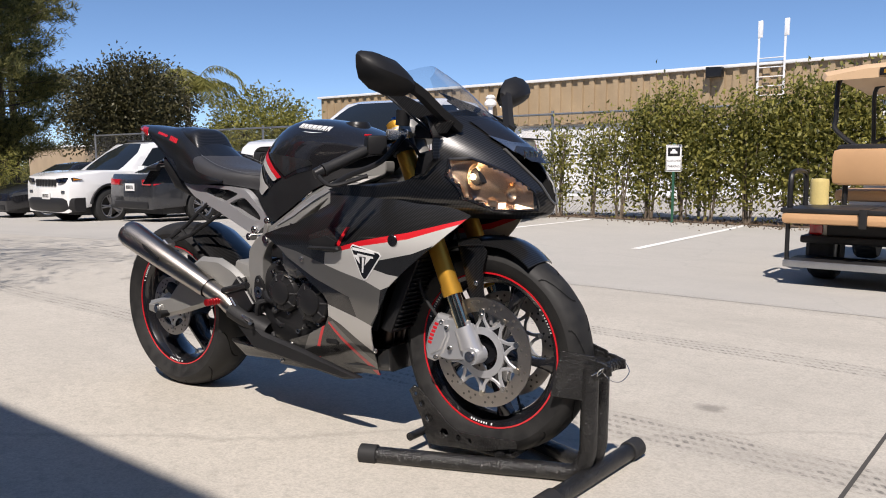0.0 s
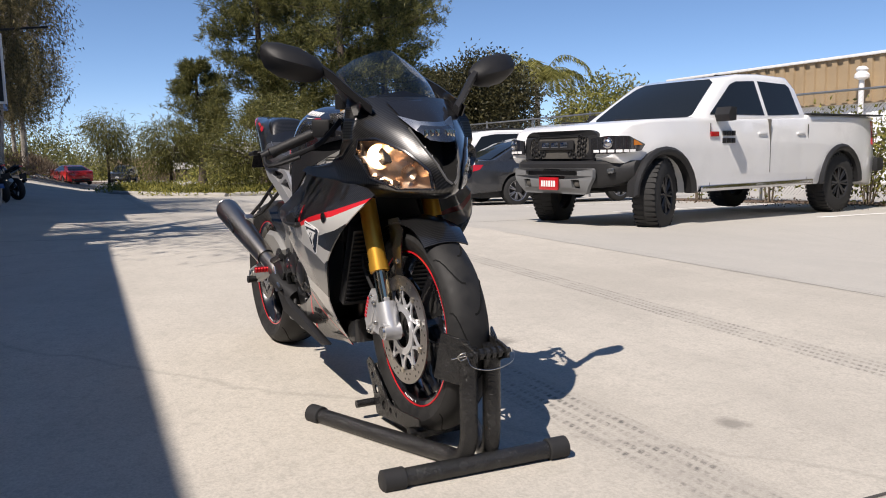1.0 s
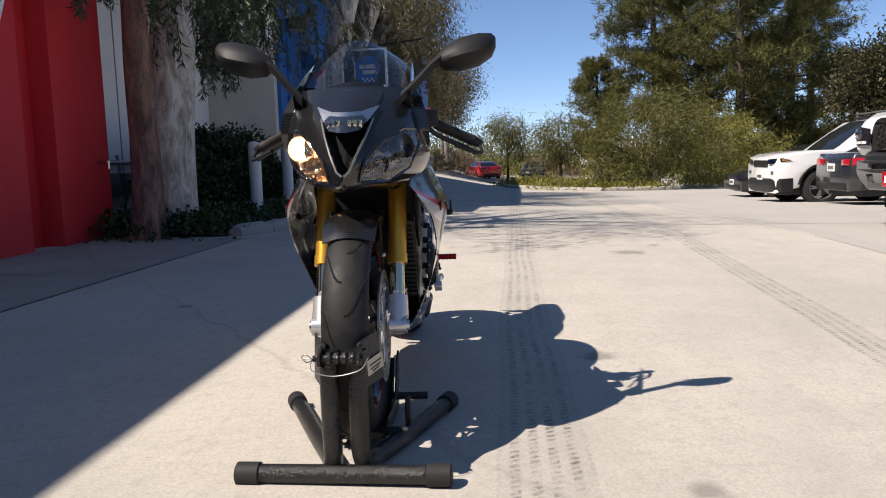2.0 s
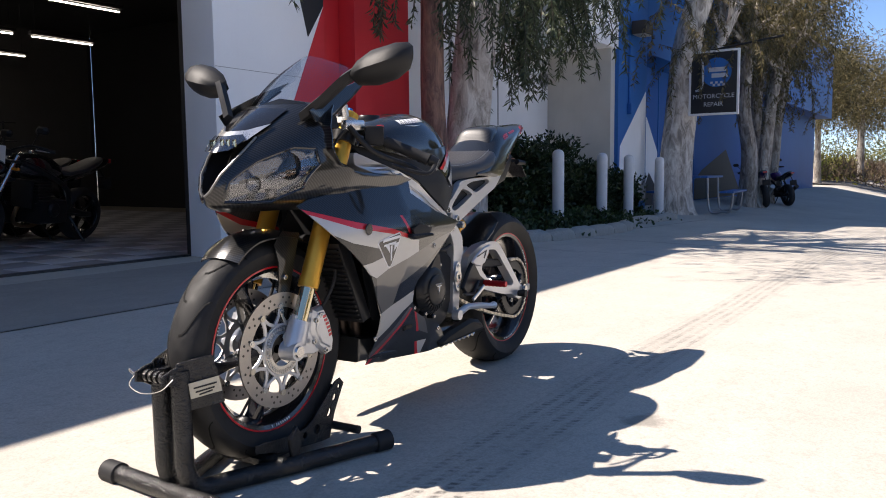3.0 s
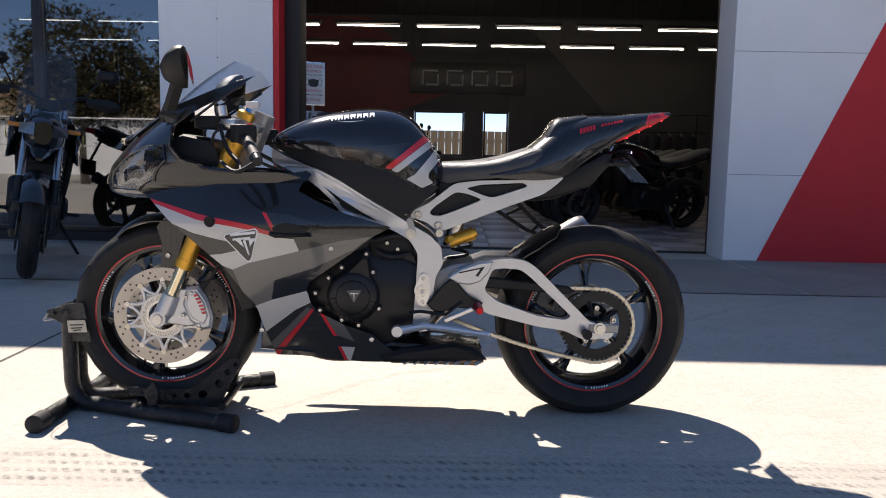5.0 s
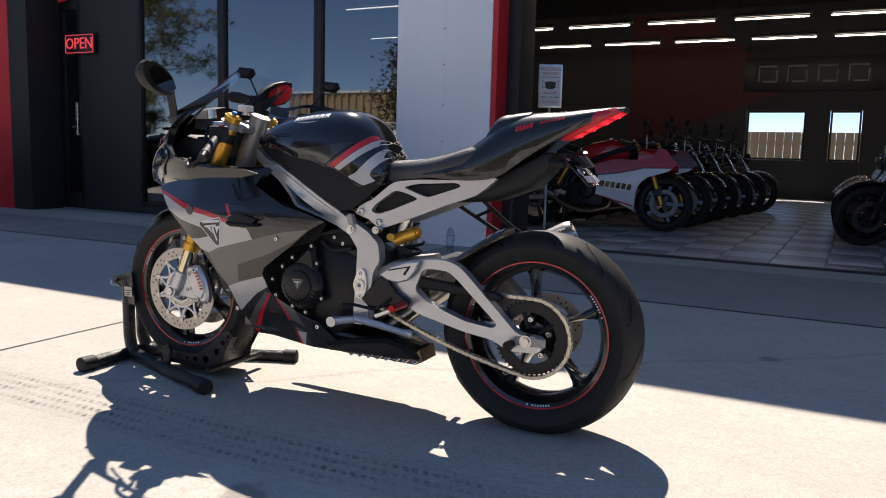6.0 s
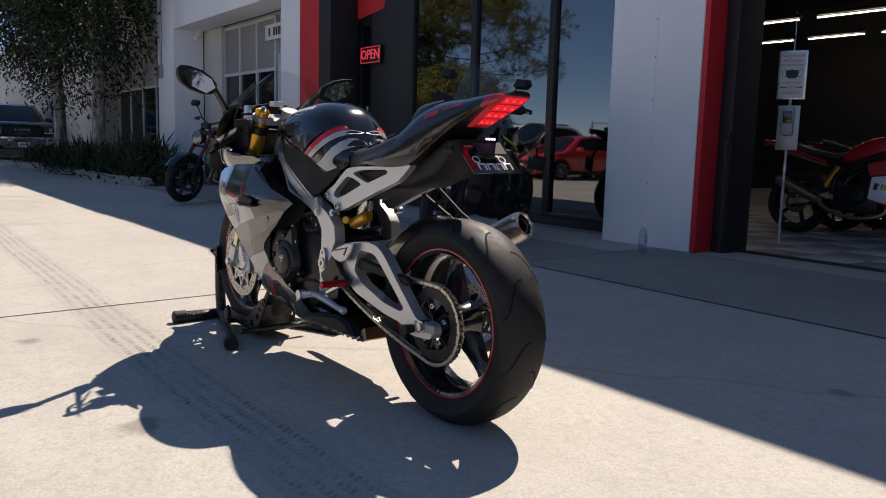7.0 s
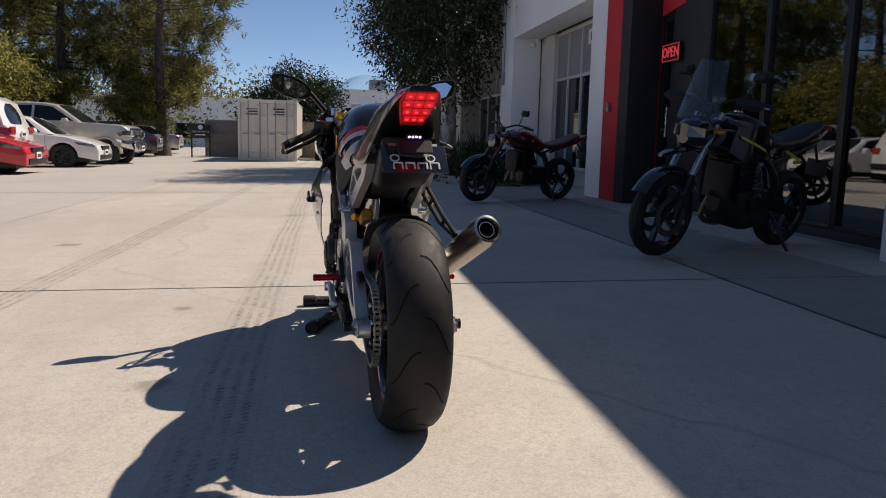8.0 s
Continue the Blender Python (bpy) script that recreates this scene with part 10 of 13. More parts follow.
# ---- buildings round the lot ----
def tan_warehouse():
    t = thing("tan_warehouse", pose(0, 25.5, gz(0, 12)), "low warehouse with ribbed tan fascia over white walls", "building")
    z0 = 0.0
    bm = B()
    box(bm, -27.5, 24, 0.0, 14, z0 - 0.6, 3.9)
    part("wall", bm, W_WHITE, t, "white painted block wall")
    bm = B()
    pts = []
    x = -27.6
    while x < 24.1:
        pts += [(x, -0.18), (x + 0.22, -0.18), (x + 0.24, -0.26), (x + 0.44, -0.26), (x + 0.46, -0.18)]
        x += 0.46
    lo = [bm.verts.new((a, b, 2.45)) for a, b in pts]
    hi = [bm.verts.new((a, b, 3.98)) for a, b in pts]
    bridge(bm, lo, hi, 0, False)
    bm.verts.ensure_lookup_table()
    part("ribbed_fascia", bm, plain("tan_ribbed_metal", (0.34, 0.25, 0.15), 0.6, 0, 0.14, 1.2, 30, 0.1), t, "ribbed tan fascia")
    bm = B()
    box(bm, -27.7, 24.2, -0.34, 0.2, 3.98, 4.08, 0.02)
    part("roof_edge", bm, WHITE_METAL, t, "white metal roof edge")
    bm = B()
    box(bm, -27.6, 24, -0.2, 0.0, 2.4, 2.45)
    part("soffit", bm, W_TAN, t)
    for xc in (-14.6, -2.0, 9.0):
        d = thing("roller", pose(xc, -0.06, 0), "", "")
        d.parent = t
        d.name = "roller_door"
        for i in range(22):
            bm = B()
            box(bm, -1.9, 1.9, -0.03, 0.03, 0.0 + i * 0.105, 0.1 + i * 0.105, 0.008)
            part("slat", bm, WHITE_METAL, d)
    for a in (-0.385, 0.385):
        bm = B()
        box(bm, -7.3 + a - 0.03, -7.3 + a + 0.03, -0.42, -0.38, 2.9, 5.3, 0.005)
        part("ladder_rail", bm, WHITE_METAL, t)
    for i in range(5):
        bm = B()
        cyl(bm, (-7.3 - 0.385, -0.4, 3.05 + i * 0.28), (-7.3 + 0.385, -0.4, 3.05 + i * 0.28), 0.016, n=8)
        part("ladder_rung", bm, WHITE_METAL, t)
    for a in (-0.385, 0.385):
        bm = B()
        box(bm, -7.3 + a - 0.03, -7.3 + a + 0.1, -0.44, -0.36, 4.8, 5.3, 0.005)
        part("ladder_handhold", bm, WHITE_METAL, t)
    bm = B()
    prism(bm, [(-0.25, 3.7), (0.25, 3.7), (0.25, 4.0), (-0.25, 4.02)], -0.6, -0.3, 0.02, m=pose(-9.0, 0, 0))
    part("wall_light", bm, BLACK_FRAME, t, "dark flood light box")
    bm = B()
    cyl(bm, (-17.6, -0.6, 1.4), (-17.6, -0.6, 3.3), 0.09, n=12)
    revolve(bm, [(0.09, 3.15), (0.24, 3.22), (0.24, 3.32), (0.16, 3.42), (0.2, 3.5), (0.12, 3.6), (0.0, 3.62)], (-17.6, -0.6, 0), "Z", 14, closed=False)
    part("vent_stack", bm, WHITE_METAL, t, "white vent stack with a cowl")


tan_warehouse()


def plain_building(name, x0, x1, y0, y1, h, mat, label, roof=0.12, windows=(), units=()):
    """A far building: body, parapet, windows on the face towards the lot, plant on the roof."""
    t = thing(name, pose((x0 + x1) / 2, (y0 + y1) / 2, gz((x0 + x1) / 2, (y0 + y1) / 2) - 0.3), label, "building")
    a, b = (x1 - x0) / 2, (y1 - y0) / 2
    bm = B()
    box(bm, -a, a, -b, b, -0.5, h, 0.03)
    part("wall", bm, mat, t)
    bm = B()
    box(bm, -a - 0.1, a + 0.1, -b - 0.1, b + 0.1, h, h + roof, 0.02)
    part("roof", bm, WHITE_METAL, t)
    for sx, c, z, w, hh in windows:
        bm = B()
        x = a * sx
        box(bm, x - 0.05, x + 0.05, c - w / 2, c + w / 2, z, z + hh, 0.01)
        wd = part("window", bm, BLACK_FRAME, t)
        bm = B()
        box(bm, x + 0.045 * sx, x + 0.06 * sx, c - w / 2 + 0.06, c + w / 2 - 0.06, z + 0.06, z + hh - 0.06)
        part("pane", bm, DARK_GLASS, wd)
    for ux, uy, w, hh in units:
        bm = B()
        box(bm, ux - w / 2, ux + w / 2, uy - w / 2, uy + w / 2, h + roof, h + roof + hh, 0.05)
        for i in range(4):
            box(bm, ux - w / 2 - 0.03, ux - w / 2 + 0.02, uy - w / 2 + 0.1, uy + w / 2 - 0.1, h + roof + 0.15 + i * hh / 5, h + roof + 0.2 + i * hh / 5)
        part("roof_unit", bm, GREY_METAL, t)
    return t


plain_building("white_building", 60, 80, -12, 4, 4.9, W_WHITE, "white office building beyond the end of the lot", windows=[(-1, -1.2, 0.8, 3.0, 2.4), (-1, 3.5, 0.8, 3.0, 2.4)], units=[(-8, -0.6, 1.5, 1.0), (-8, 1.8, 1.4, 0.9)])
plain_building("far_warehouse", 62, 80, 8, 30, 4.2, W_WHITE, "pale warehouse seen beyond the pines", windows=[(-1, -6, 1.0, 2.5, 1.2), (-1, 0, 1.0, 2.5, 1.2)])
plain_building("tan_workshop", -60, -36, 26, 40, 3.3, W_TAN, "low tan workshop behind the trees", windows=[(1, -3.5, 0.8, 1.6, 1.0)])
plain_building("hill_house", -112, -100, 12, 24, 4.8, W_CREAM, "grey-roofed building up the slope beyond the trees", windows=[(1, -3, 2.6, 8, 1.2), (1, -3, 0.6, 8, 1.2)])
plain_building("hill_house", -126, -114, 4, 10, 3.4, W_TAN, "low tan house far down the street", windows=[(1, 0, 1.2, 2, 1.0)])
plain_building("white_shed", -2.4, 3.2, 14.4, 18, 2.35, W_WHITE, "white block shed behind the golf cart")


def container():
    cx = 24.6
    t = thing("shipping_container", pose(cx, 4.06, gz(cx, 4.06) + 0.02), "cream steel shipping container with closed end doors", "container")
    cream = plain("container_cream_paint", (0.74, 0.7, 0.61), 0.5, 0, 0.14, 1.5, 40, 0.1)
    W, H, L = 1.06, 2.2, 6.0
    bm = B()
    y = -W + 0.05
    for s in (-1, 1):
        pts, x, k = [], 0.1, 0
        while x < L - 0.1:
            pts += [(x, s * (W - 0.01)), (x + 0.11, s * (W - 0.01)), (x + 0.16, s * (W - 0.05)), (x + 0.25, s * (W - 0.05))]
            x += 0.3
        lo = [bm.verts.new((a, b, 0.15)) for a, b in pts]
        hi = [bm.verts.new((a, b, H - 0.1)) for a, b in pts]
        bridge(bm, lo, hi, 0, False)
    part("side_walls", bm, cream, t)
    bm = B()
    box(bm, 0.02, L, -W + 0.02, W - 0.02, H - 0.06, H - 0.02)
    part("roof", bm, cream, t)
    bm = B()
    box(bm, 0.02, L, -W + 0.02, W - 0.02, 0.1, 0.15)
    part("deck", bm, cream, t)
    bm = B()
    box(bm, L - 0.05, L, -W, W, 0.1, H)
    part("end_wall", bm, cream, t)
    for y in (-W, W - 0.1):
        bm = B()
        box(bm, -0.02, 0.1, y, y + 0.1, 0, H, 0.01)
        part("corner_post", bm, cream, t)
    for z in (0.0, H - 0.13):
        bm = B()
        box(bm, -0.015, 0.1, -W + 0.1, W - 0.1, z, z + 0.13, 0.01)
        part("cross_beam", bm, cream, t)
    dark = plain("container_stencil", (0.05, 0.05, 0.05), 0.6)
    for s in (-1, 1):
        bm = B()
        y0, y1 = (-W + 0.11, -0.01) if s < 0 else (0.01, W - 0.11)
        box(bm, 0.03, 0.07, y0, y1, 0.14, H - 0.14, 0.01)
        for i in range(3):
            box(bm, 0.0, 0.05, y0 + 0.06, y1 - 0.06, 0.3 + i * 0.62, 0.42 + i * 0.62, 0.02)
        d = part("door", bm, cream, t)
        for k in (0.28, 0.72):
            bm = B()
            yy = y0 + (y1 - y0) * k
            cyl(bm, (-0.02, yy, 0.08), (-0.02, yy, H - 0.06), 0.018, n=8)
            part("lock_rod", bm, GREY_METAL, d)
            bm = B()
            box(bm, -0.05, -0.02, yy - 0.02, yy + 0.22, 0.95, 0.99, 0.006)
            part("lock_handle", bm, GREY_METAL, d)
        for i in range(4):
            bm = B()
            box(bm, 0.022, 0.031, y0 + 0.35, y0 + 0.75 - 0.06 * (i % 2), 1.85 - i * 0.1, 1.9 - i * 0.1)
            part("stencil_bar", bm, dark, d)
    bm = B()
    box(bm, 0.018, 0.028, 0.35, 0.75, 1.88, 2.2, 0.002)
    part("paper_notice", bm, WHITE_METAL, t)


container()


def block_wall(x, y0, y1, h):
    t = thing("block_wall", pose(x, 0, gz(x, (y0 + y1) / 2) - 0.05), "grey-brown concrete block wall at the end of the lot", "wall")
    me = None
    bm = B()
    box(bm, 0, 0.18, 0.004, 0.396, 0.004, 0.196, 0.006)
    me = finish("block", bm, concrete("wall_block", (0.27, 0.235, 0.2), 0.35), 34)
    bm = B()
    box(bm, 0.012, 0.168, y0, y1, 0, h)
    part("mortar", bm, KERB_CONC, t)
    for j in range(int(h / 0.2)):
        n = int((y1 - y0) / 0.4)
        for i in range(n):
            piece("block", me, t, pose(0, y0 + i * 0.4 + (0.2 if j % 2 else 0), j * 0.2))


block_wall(30.8, -3.0, 7.2, 1.6)


def arrow_sign():
    t = thing("direction_sign", pose(30.55, 7.35, gz(30, 7), 0, 0, -90), "dark sales and service sign with a white arrow", "sign")
    bm = B()
    box(bm, -0.42, 0.42, -0.02, 0.02, 0.85, 1.4, 0.005)
    part("panel", bm, W_BLACK, t)
    for x in (-0.38, 0.38):
        bm = B()
        box(bm, x - 0.03, x + 0.03, 0.02, 0.07, -0.1, 1.4)
        part("post", bm, BLACK_FRAME, t)
    bm = B()
    revolve(bm, [(0.0, -0.021), (0.1, -0.021), (0.1, -0.025), (0.0, -0.025)], (0, 0, 1.28), "Y", 20, closed=False)
    part("emblem", bm, WHITE_METAL, t)
    words("SALES & SERVICE", 0.1, WHITE_METAL, t, pose(0, -0.022, 1.09), depth=0.002)
    bm = B()
    prism(bm, [(-0.22, 0.935), (0.12, 0.935), (0.12, 0.905), (0.24, 0.955), (0.12, 1.005), (0.12, 0.975), (-0.22, 0.975)], -0.024, -0.021, 0.0)
    part("arrow", bm, WHITE_METAL, t)


arrow_sign()


# ---- golf cart ----
def golf_cart():
    t = thing("golf_cart", pose(-0.93, 6.7, gz(-1.0, 6.9)), "golf cart with tan rear-facing seats and cream canopy", "golf cart")
    tan = plain("tan_vinyl", (0.52, 0.31, 0.16), 0.5, 0, 0.08, 5, 300, 0.08)
    cream = plain("cream_canopy", (0.62, 0.43, 0.26), 0.5, 0, 0.06, 3, 100, 0.03)
    ivory = plain("ivory_body", (0.62, 0.6, 0.55), 0.35, 0, 0.05, 4, 200, 0.0, 0.4)
    for x in (-0.47, 0.47):
        for y in (0.0, 1.65):
            bm = B()
            revolve(bm, [(0.1, -0.085), (0.2, -0.1), (0.225, -0.07), (0.23, 0.0), (0.225, 0.07), (0.2, 0.1), (0.1, 0.085)], (x, y, 0.23), "X", 28)
            w = part("wheel", bm, CAR_TYRE, t)
            bm = B()
            revolve(bm, [(0.0, -0.07), (0.1, -0.07), (0.1, 0.07), (0.0, 0.07)], (x, y, 0.23), "X", 18, closed=False)
            part("hub", bm, CAR_RIM_DARK, w)
    bm = B()
    box(bm, -0.6, 0.6, -0.28, 2.1, 0.3, 0.36, 0.02)
    part("chassis", bm, CAR_TRIM, t)
    bm = B()
    box(bm, -0.56, 0.56, -0.2, 0.75, 0.34, 0.56, 0.06)
    part("rear_body", bm, ivory, t)
    bm = B()
    box(bm, -0.42, 0.42, -0.215, -0.19, 0.3, 0.54, 0.02)
    part("battery_hatch", bm, CAR_TRIM, t)
    for x in (-0.5, 0.5):
        bm = B()
        box(bm, x - 0.05, x + 0.05, -0.225, -0.17, 0.36, 0.52, 0.025)
        part("tail_lamp", bm, RED_LENS, t)
    bm = B()
    box(bm, -0.62, 0.62, -0.62, -0.22, 0.16, 0.2, 0.012)
    part("foot_deck", bm, CAR_TRIM, t)
    bm = B()
    box(bm, -0.62, 0.62, -0.65, -0.62, 0.15, 0.2, 0.008)
    part("deck_edge", bm, GREY_METAL, t)
    for x in (-0.61, 0.61):
        bm = B()
        tube(bm, [(x, -0.58, 0.18), (x, -0.58, 0.56)], 0.017, 8)
        part("deck_strut", bm, BLACK_FRAME, t)
        bm = B()
        tube(bm, curve_pts([(x, -0.55, 0.58), (x, -0.55, 0.78), (x, -0.48, 0.85), (x, -0.2, 0.85), (x, -0.12, 0.78), (x, -0.12, 0.58)], 4), 0.02, 8)
        part("grab_hoop", bm, BLACK_FRAME, t)
    bm = B()
    box(bm, -0.66, 0.66, -0.62, 0.02, 0.55, 0.585, 0.012)
    part("seat_tray", bm, CAR_TRIM, t)
    bm = B()
    box(bm, -0.65, 0.65, -0.64, -0.05, 0.47, 0.55, 0.035)
    part("seat_cushion", bm, tan, t, "tan vinyl cushion folded under the tray")
    bm = B()
    box(bm, -0.12, -0.07, -0.66, -0.02, 0.455, 0.592, 0.004)
    part("strap", bm, CAR_TRIM, t)
    bm = B()
    box(bm, -0.5, 0.5, 0.14, 0.26, 0.74, 1.03, 0.06)
    part("backrest", bm, tan, t, "tan vinyl backrest")
    bm = B()
    box(bm, -0.49, 0.49, 0.24, 0.36, 0.8, 1.07, 0.05)
    part("backrest_shell", bm, CAR_TRIM, t)
    bm = B()
    box(bm, -0.52, 0.52, 0.4, 0.9, 0.6, 0.7, 0.04)
    part("front_seat", bm, tan, t)
    for x in (-0.4, 0.4):
        bm = B()
        tube(bm, [(x, 0.22, 0.58), (x, 0.24, 0.82)], 0.022, 8)
        part("seat_bracket", bm, BLACK_FRAME, t)
        bm = B()
        tube(bm, curve_pts([(x * 0.55 - 0.16 * (1 if x > 0 else -1) + x * 0.5, 0.34, 0.98), (x * 1.3, 0.4, 1.18), (x * 1.34, 0.42, 1.3), (x * 1.34, 0.44, 1.55), (x * 1.3, 0.5, 1.63)], 4), 0.02, 8)
        part("rear_post", bm, BLACK_FRAME, t)
        bm = B()
        tube(bm, curve_pts([(x * 1.2, 1.75, 0.6), (x * 1.2, 1.7, 1.2), (x * 1.2, 1.65, 1.58), (x * 1.0, 1.6, 1.64)], 4), 0.02, 8)
        part("front_post", bm, BLACK_FRAME, t)
    bm = B()
    box(bm, -0.6, 0.6, 1.3, 2.2, 0.34, 0.62, 0.08)
    box(bm, -0.55, 0.55, 1.65, 2.1, 0.6, 0.85, 0.08)
    part("front_cowl", bm, ivory, t)
    bm = B()
    secs = []
    for y, dz, w in ((0.25, -0.04, 0.6), (0.32, 0.0, 0.64), (1.1, 0.02, 0.65), (1.9, 0.0, 0.64), (1.97, -0.04, 0.6)):
        secs.append([(-w, y, 1.62 + dz), (-w * 0.97, y, 1.66 + dz), (-w * 0.5, y, 1.7 + dz), (0, y, 1.71 + dz), (w * 0.5, y, 1.7 + dz), (w * 0.97, y, 1.66 + dz), (w, y, 1.62 + dz), (0, y, 1.63 + dz)])
    loft(bm, secs)
    part("canopy", bm, cream, t, "cream moulded canopy")
    bm = B()
    box(bm, -0.2, 0.2, 0.235, 0.285, 1.6, 1.66, 0.004)
    bd = part("canopy_badge", bm, BLACK_FRAME, t)
    for i in range(4):
        bm = B()
        box(bm, -0.17 + i * 0.09, -0.11 + i * 0.09, 0.23, 0.236, 1.615, 1.645)
        part("badge_bar", bm, GOLD, bd)
    bm = B()
    cyl(bm, (-0.72 + 0.16, 0.1, 0.585), (-0.56, 0.1, 0.77), 0.07, n=18)
    revolve(bm, [(0.07, 0.765), (0.066, 0.79), (0.0, 0.795)], (-0.56, 0.1, 0), "Z", 18, closed=False)
    part("canister", bm, plain("pale_yellow_plastic", (0.62, 0.5, 0.2), 0.45), t, "pale yellow canister strapped beside the seat")
    bm = B()
    revolve(bm, [(0.165, -0.012), (0.18, 0.0), (0.165, 0.012), (0.15, 0.0)], (0, 0, 0), "Z", 28)
    bmesh.ops.transform(bm, matrix=pose(-0.25, 1.2, 1.0, -55, 0, 0), verts=bm.verts[:])
    part("steering_wheel", bm, CAR_TRIM, t)


golf_cart()


# ---- plants ----
def leaf_material(name, dark, light, through_light=0.25, rough=0.5):
    k = Nodes(name)
    geo = k.n("ShaderNodeNewGeometry")
    ramp = k.n("ShaderNodeMix", data_type="RGBA", blend_type="MIX")
    k.link(geo.outputs["Random Per Island"], ramp.inputs[0])
    ramp.inputs[6].default_value = (*dark, 1)
    ramp.inputs[7].default_value = (*light, 1)
    noise = k.n("ShaderNodeTexNoise")
    noise.inputs["Scale"].default_value = 0.9
    k.link(k.coord(), noise.inputs["Vector"])
    tone = k.n("ShaderNodeMix", data_type="RGBA", blend_type="MULTIPLY")
    tone.inputs[0].default_value = 0.5
    k.link(ramp.outputs[2], tone.inputs[6])
    k.link(noise.outputs[0], tone.inputs[7])
    k.link(tone.outputs[2], k.b.inputs["Base Color"])
    k.b.inputs["Roughness"].default_value = rough
    k.b.inputs["Specular IOR Level"].default_value = 0.3
    tr = k.n("ShaderNodeBsdfTranslucent")
    k.link(ramp.outputs[2], tr.inputs[0])
    mix = k.n("ShaderNodeMixShader")
    mix.inputs[0].default_value = through_light
    k.link(k.b.outputs[0], mix.inputs[1])
    k.link(tr.outputs[0], mix.inputs[2])
    k.link(mix.outputs[0], k.o.inputs[0])
    return k.m


def bark_material(name, a, b, scale=2.5, relief=0.9):
    """Flaking bark: patches of two tones drawn out along the trunk."""
    k = Nodes(name)
    v = k.mapped((scale * 2.4, scale * 2.4, scale * 0.8))
    n1 = k.n("ShaderNodeTexNoise")
    n1.inputs["Scale"].default_value = 1.6
    n1.inputs["Detail"].default_value = 9
    n1.inputs["Roughness"].default_value = 0.68
    n1.inputs["Distortion"].default_value = 0.8
    k.link(v, n1.inputs["Vector"])
    ramp = k.n("ShaderNodeValToRGB")
    e = ramp.color_ramp.elements
    e[0].position, e[0].color = 0.36, (*mul(b, 0.5), 1)
    e[1].position, e[1].color = 0.62, (*a, 1)
    mid = e.new(0.47)
    mid.color = (*b, 1)
    k.link(n1.outputs[0], ramp.inputs[0])
    k.link(ramp.outputs[0], k.b.inputs["Base Color"])
    k.b.inputs["Roughness"].default_value = 0.85
    bump = k.n("ShaderNodeBump")
    bump.inputs["Strength"].default_value = relief
    bump.inputs["Distance"].default_value = 0.04
    k.link(n1.outputs[0], bump.inputs["Height"])
    k.link(bump.outputs[0], k.b.inputs["Normal"])
    return k.m


BARK_PAPER = bark_material("papery_bark", (0.72, 0.67, 0.6), (0.46, 0.4, 0.34))
BARK_RED = bark_material("reddish_bark", (0.36, 0.2, 0.14), (0.2, 0.11, 0.085))
BARK_PALE = bark_material("pale_bark", (0.5, 0.46, 0.4), (0.28, 0.24, 0.2))
BARK_MID = bark_material("brown_stem_bark", (0.24, 0.19, 0.14), (0.14, 0.11, 0.08))
BARK_DARK = bark_material("dark_bark", (0.12, 0.09, 0.065), (0.06, 0.045, 0.035))
LEAF_GUM = leaf_material("gum_leaves", (0.05, 0.07, 0.04), (0.16, 0.19, 0.1), 0.3)
LEAF_GUM_BROWN = leaf_material("dry_gum_leaves", (0.08, 0.075, 0.035), (0.3, 0.24, 0.11), 0.35)
LEAF_PINE = leaf_material("pine_needles", (0.05, 0.068, 0.024), (0.36, 0.33, 0.1), 0.5)
LEAF_PINE_DARK = leaf_material("dark_pine_needles", (0.045, 0.06, 0.022), (0.28, 0.26, 0.085), 0.45)
LEAF_FICUS = leaf_material("ficus_leaves", (0.028, 0.031, 0.013), (0.125, 0.11, 0.045), 0.15)
LEAF_YELLOW = leaf_material("yellow_green_leaves", (0.16, 0.17, 0.04), (0.48, 0.44, 0.14), 0.45)
LEAF_SHRUB = leaf_material("hedge_leaves", (0.09, 0.11, 0.028), (0.5, 0.46, 0.12), 0.45)
LEAF_DARK = leaf_material("dark_shrub_leaves", (0.02, 0.04, 0.016), (0.06, 0.09, 0.032), 0.15, 0.4)
LEAF_WILLOW = leaf_material("willow_leaves", (0.07, 0.08, 0.024), (0.27, 0.25, 0.075))
LEAF_IVY = leaf_material("ivy_leaves", (0.025, 0.05, 0.018), (0.075, 0.12, 0.04), 0.15, 0.4)
DRY_BRUSH = leaf_material("dry_brush", (0.1, 0.065, 0.04), (0.26, 0.19, 0.12))


def leaf_mesh(name, base, way, length, width, rng, mat, fold=0.25):
    """One small folded blade at each base along its way; lengths and widths vary."""
    base, way = np.asarray(base, float), np.asarray(way, float)
    n = len(base)
    way = way / np.maximum(1e-6, np.linalg.norm(way, axis=1))[:, None]
    side = np.cross(way, rng.normal(size=(n, 3)))
    side /= np.maximum(1e-6, np.linalg.norm(side, axis=1))[:, None]
    up = np.cross(side, way)
    L = (length * rng.uniform(0.65, 1.25, n))[:, None]
    w = (width * rng.uniform(0.7, 1.2, n))[:, None]
    mid = base + way * L * 0.45
    v = np.stack([base, mid + side * w / 2 + up * w * fold, base + way * L - up * w * 0.3, mid - side * w / 2 + up * w * fold], 1).reshape(-1, 3)
    me = bpy.data.meshes.new(name)
    me.vertices.add(4 * n)
    me.vertices.foreach_set("co", v.ravel())
    me.loops.add(4 * n)
    me.loops.foreach_set("vertex_index", np.arange(4 * n, dtype=np.int32))
    me.polygons.add(n)
    me.polygons.foreach_set("loop_start", np.arange(0, 4 * n, 4, dtype=np.int32))
    me.polygons.foreach_set("loop_total", np.full(n, 4, dtype=np.int32))
    me.update(calc_edges=True)
    me.materials.append(mat)
    return me


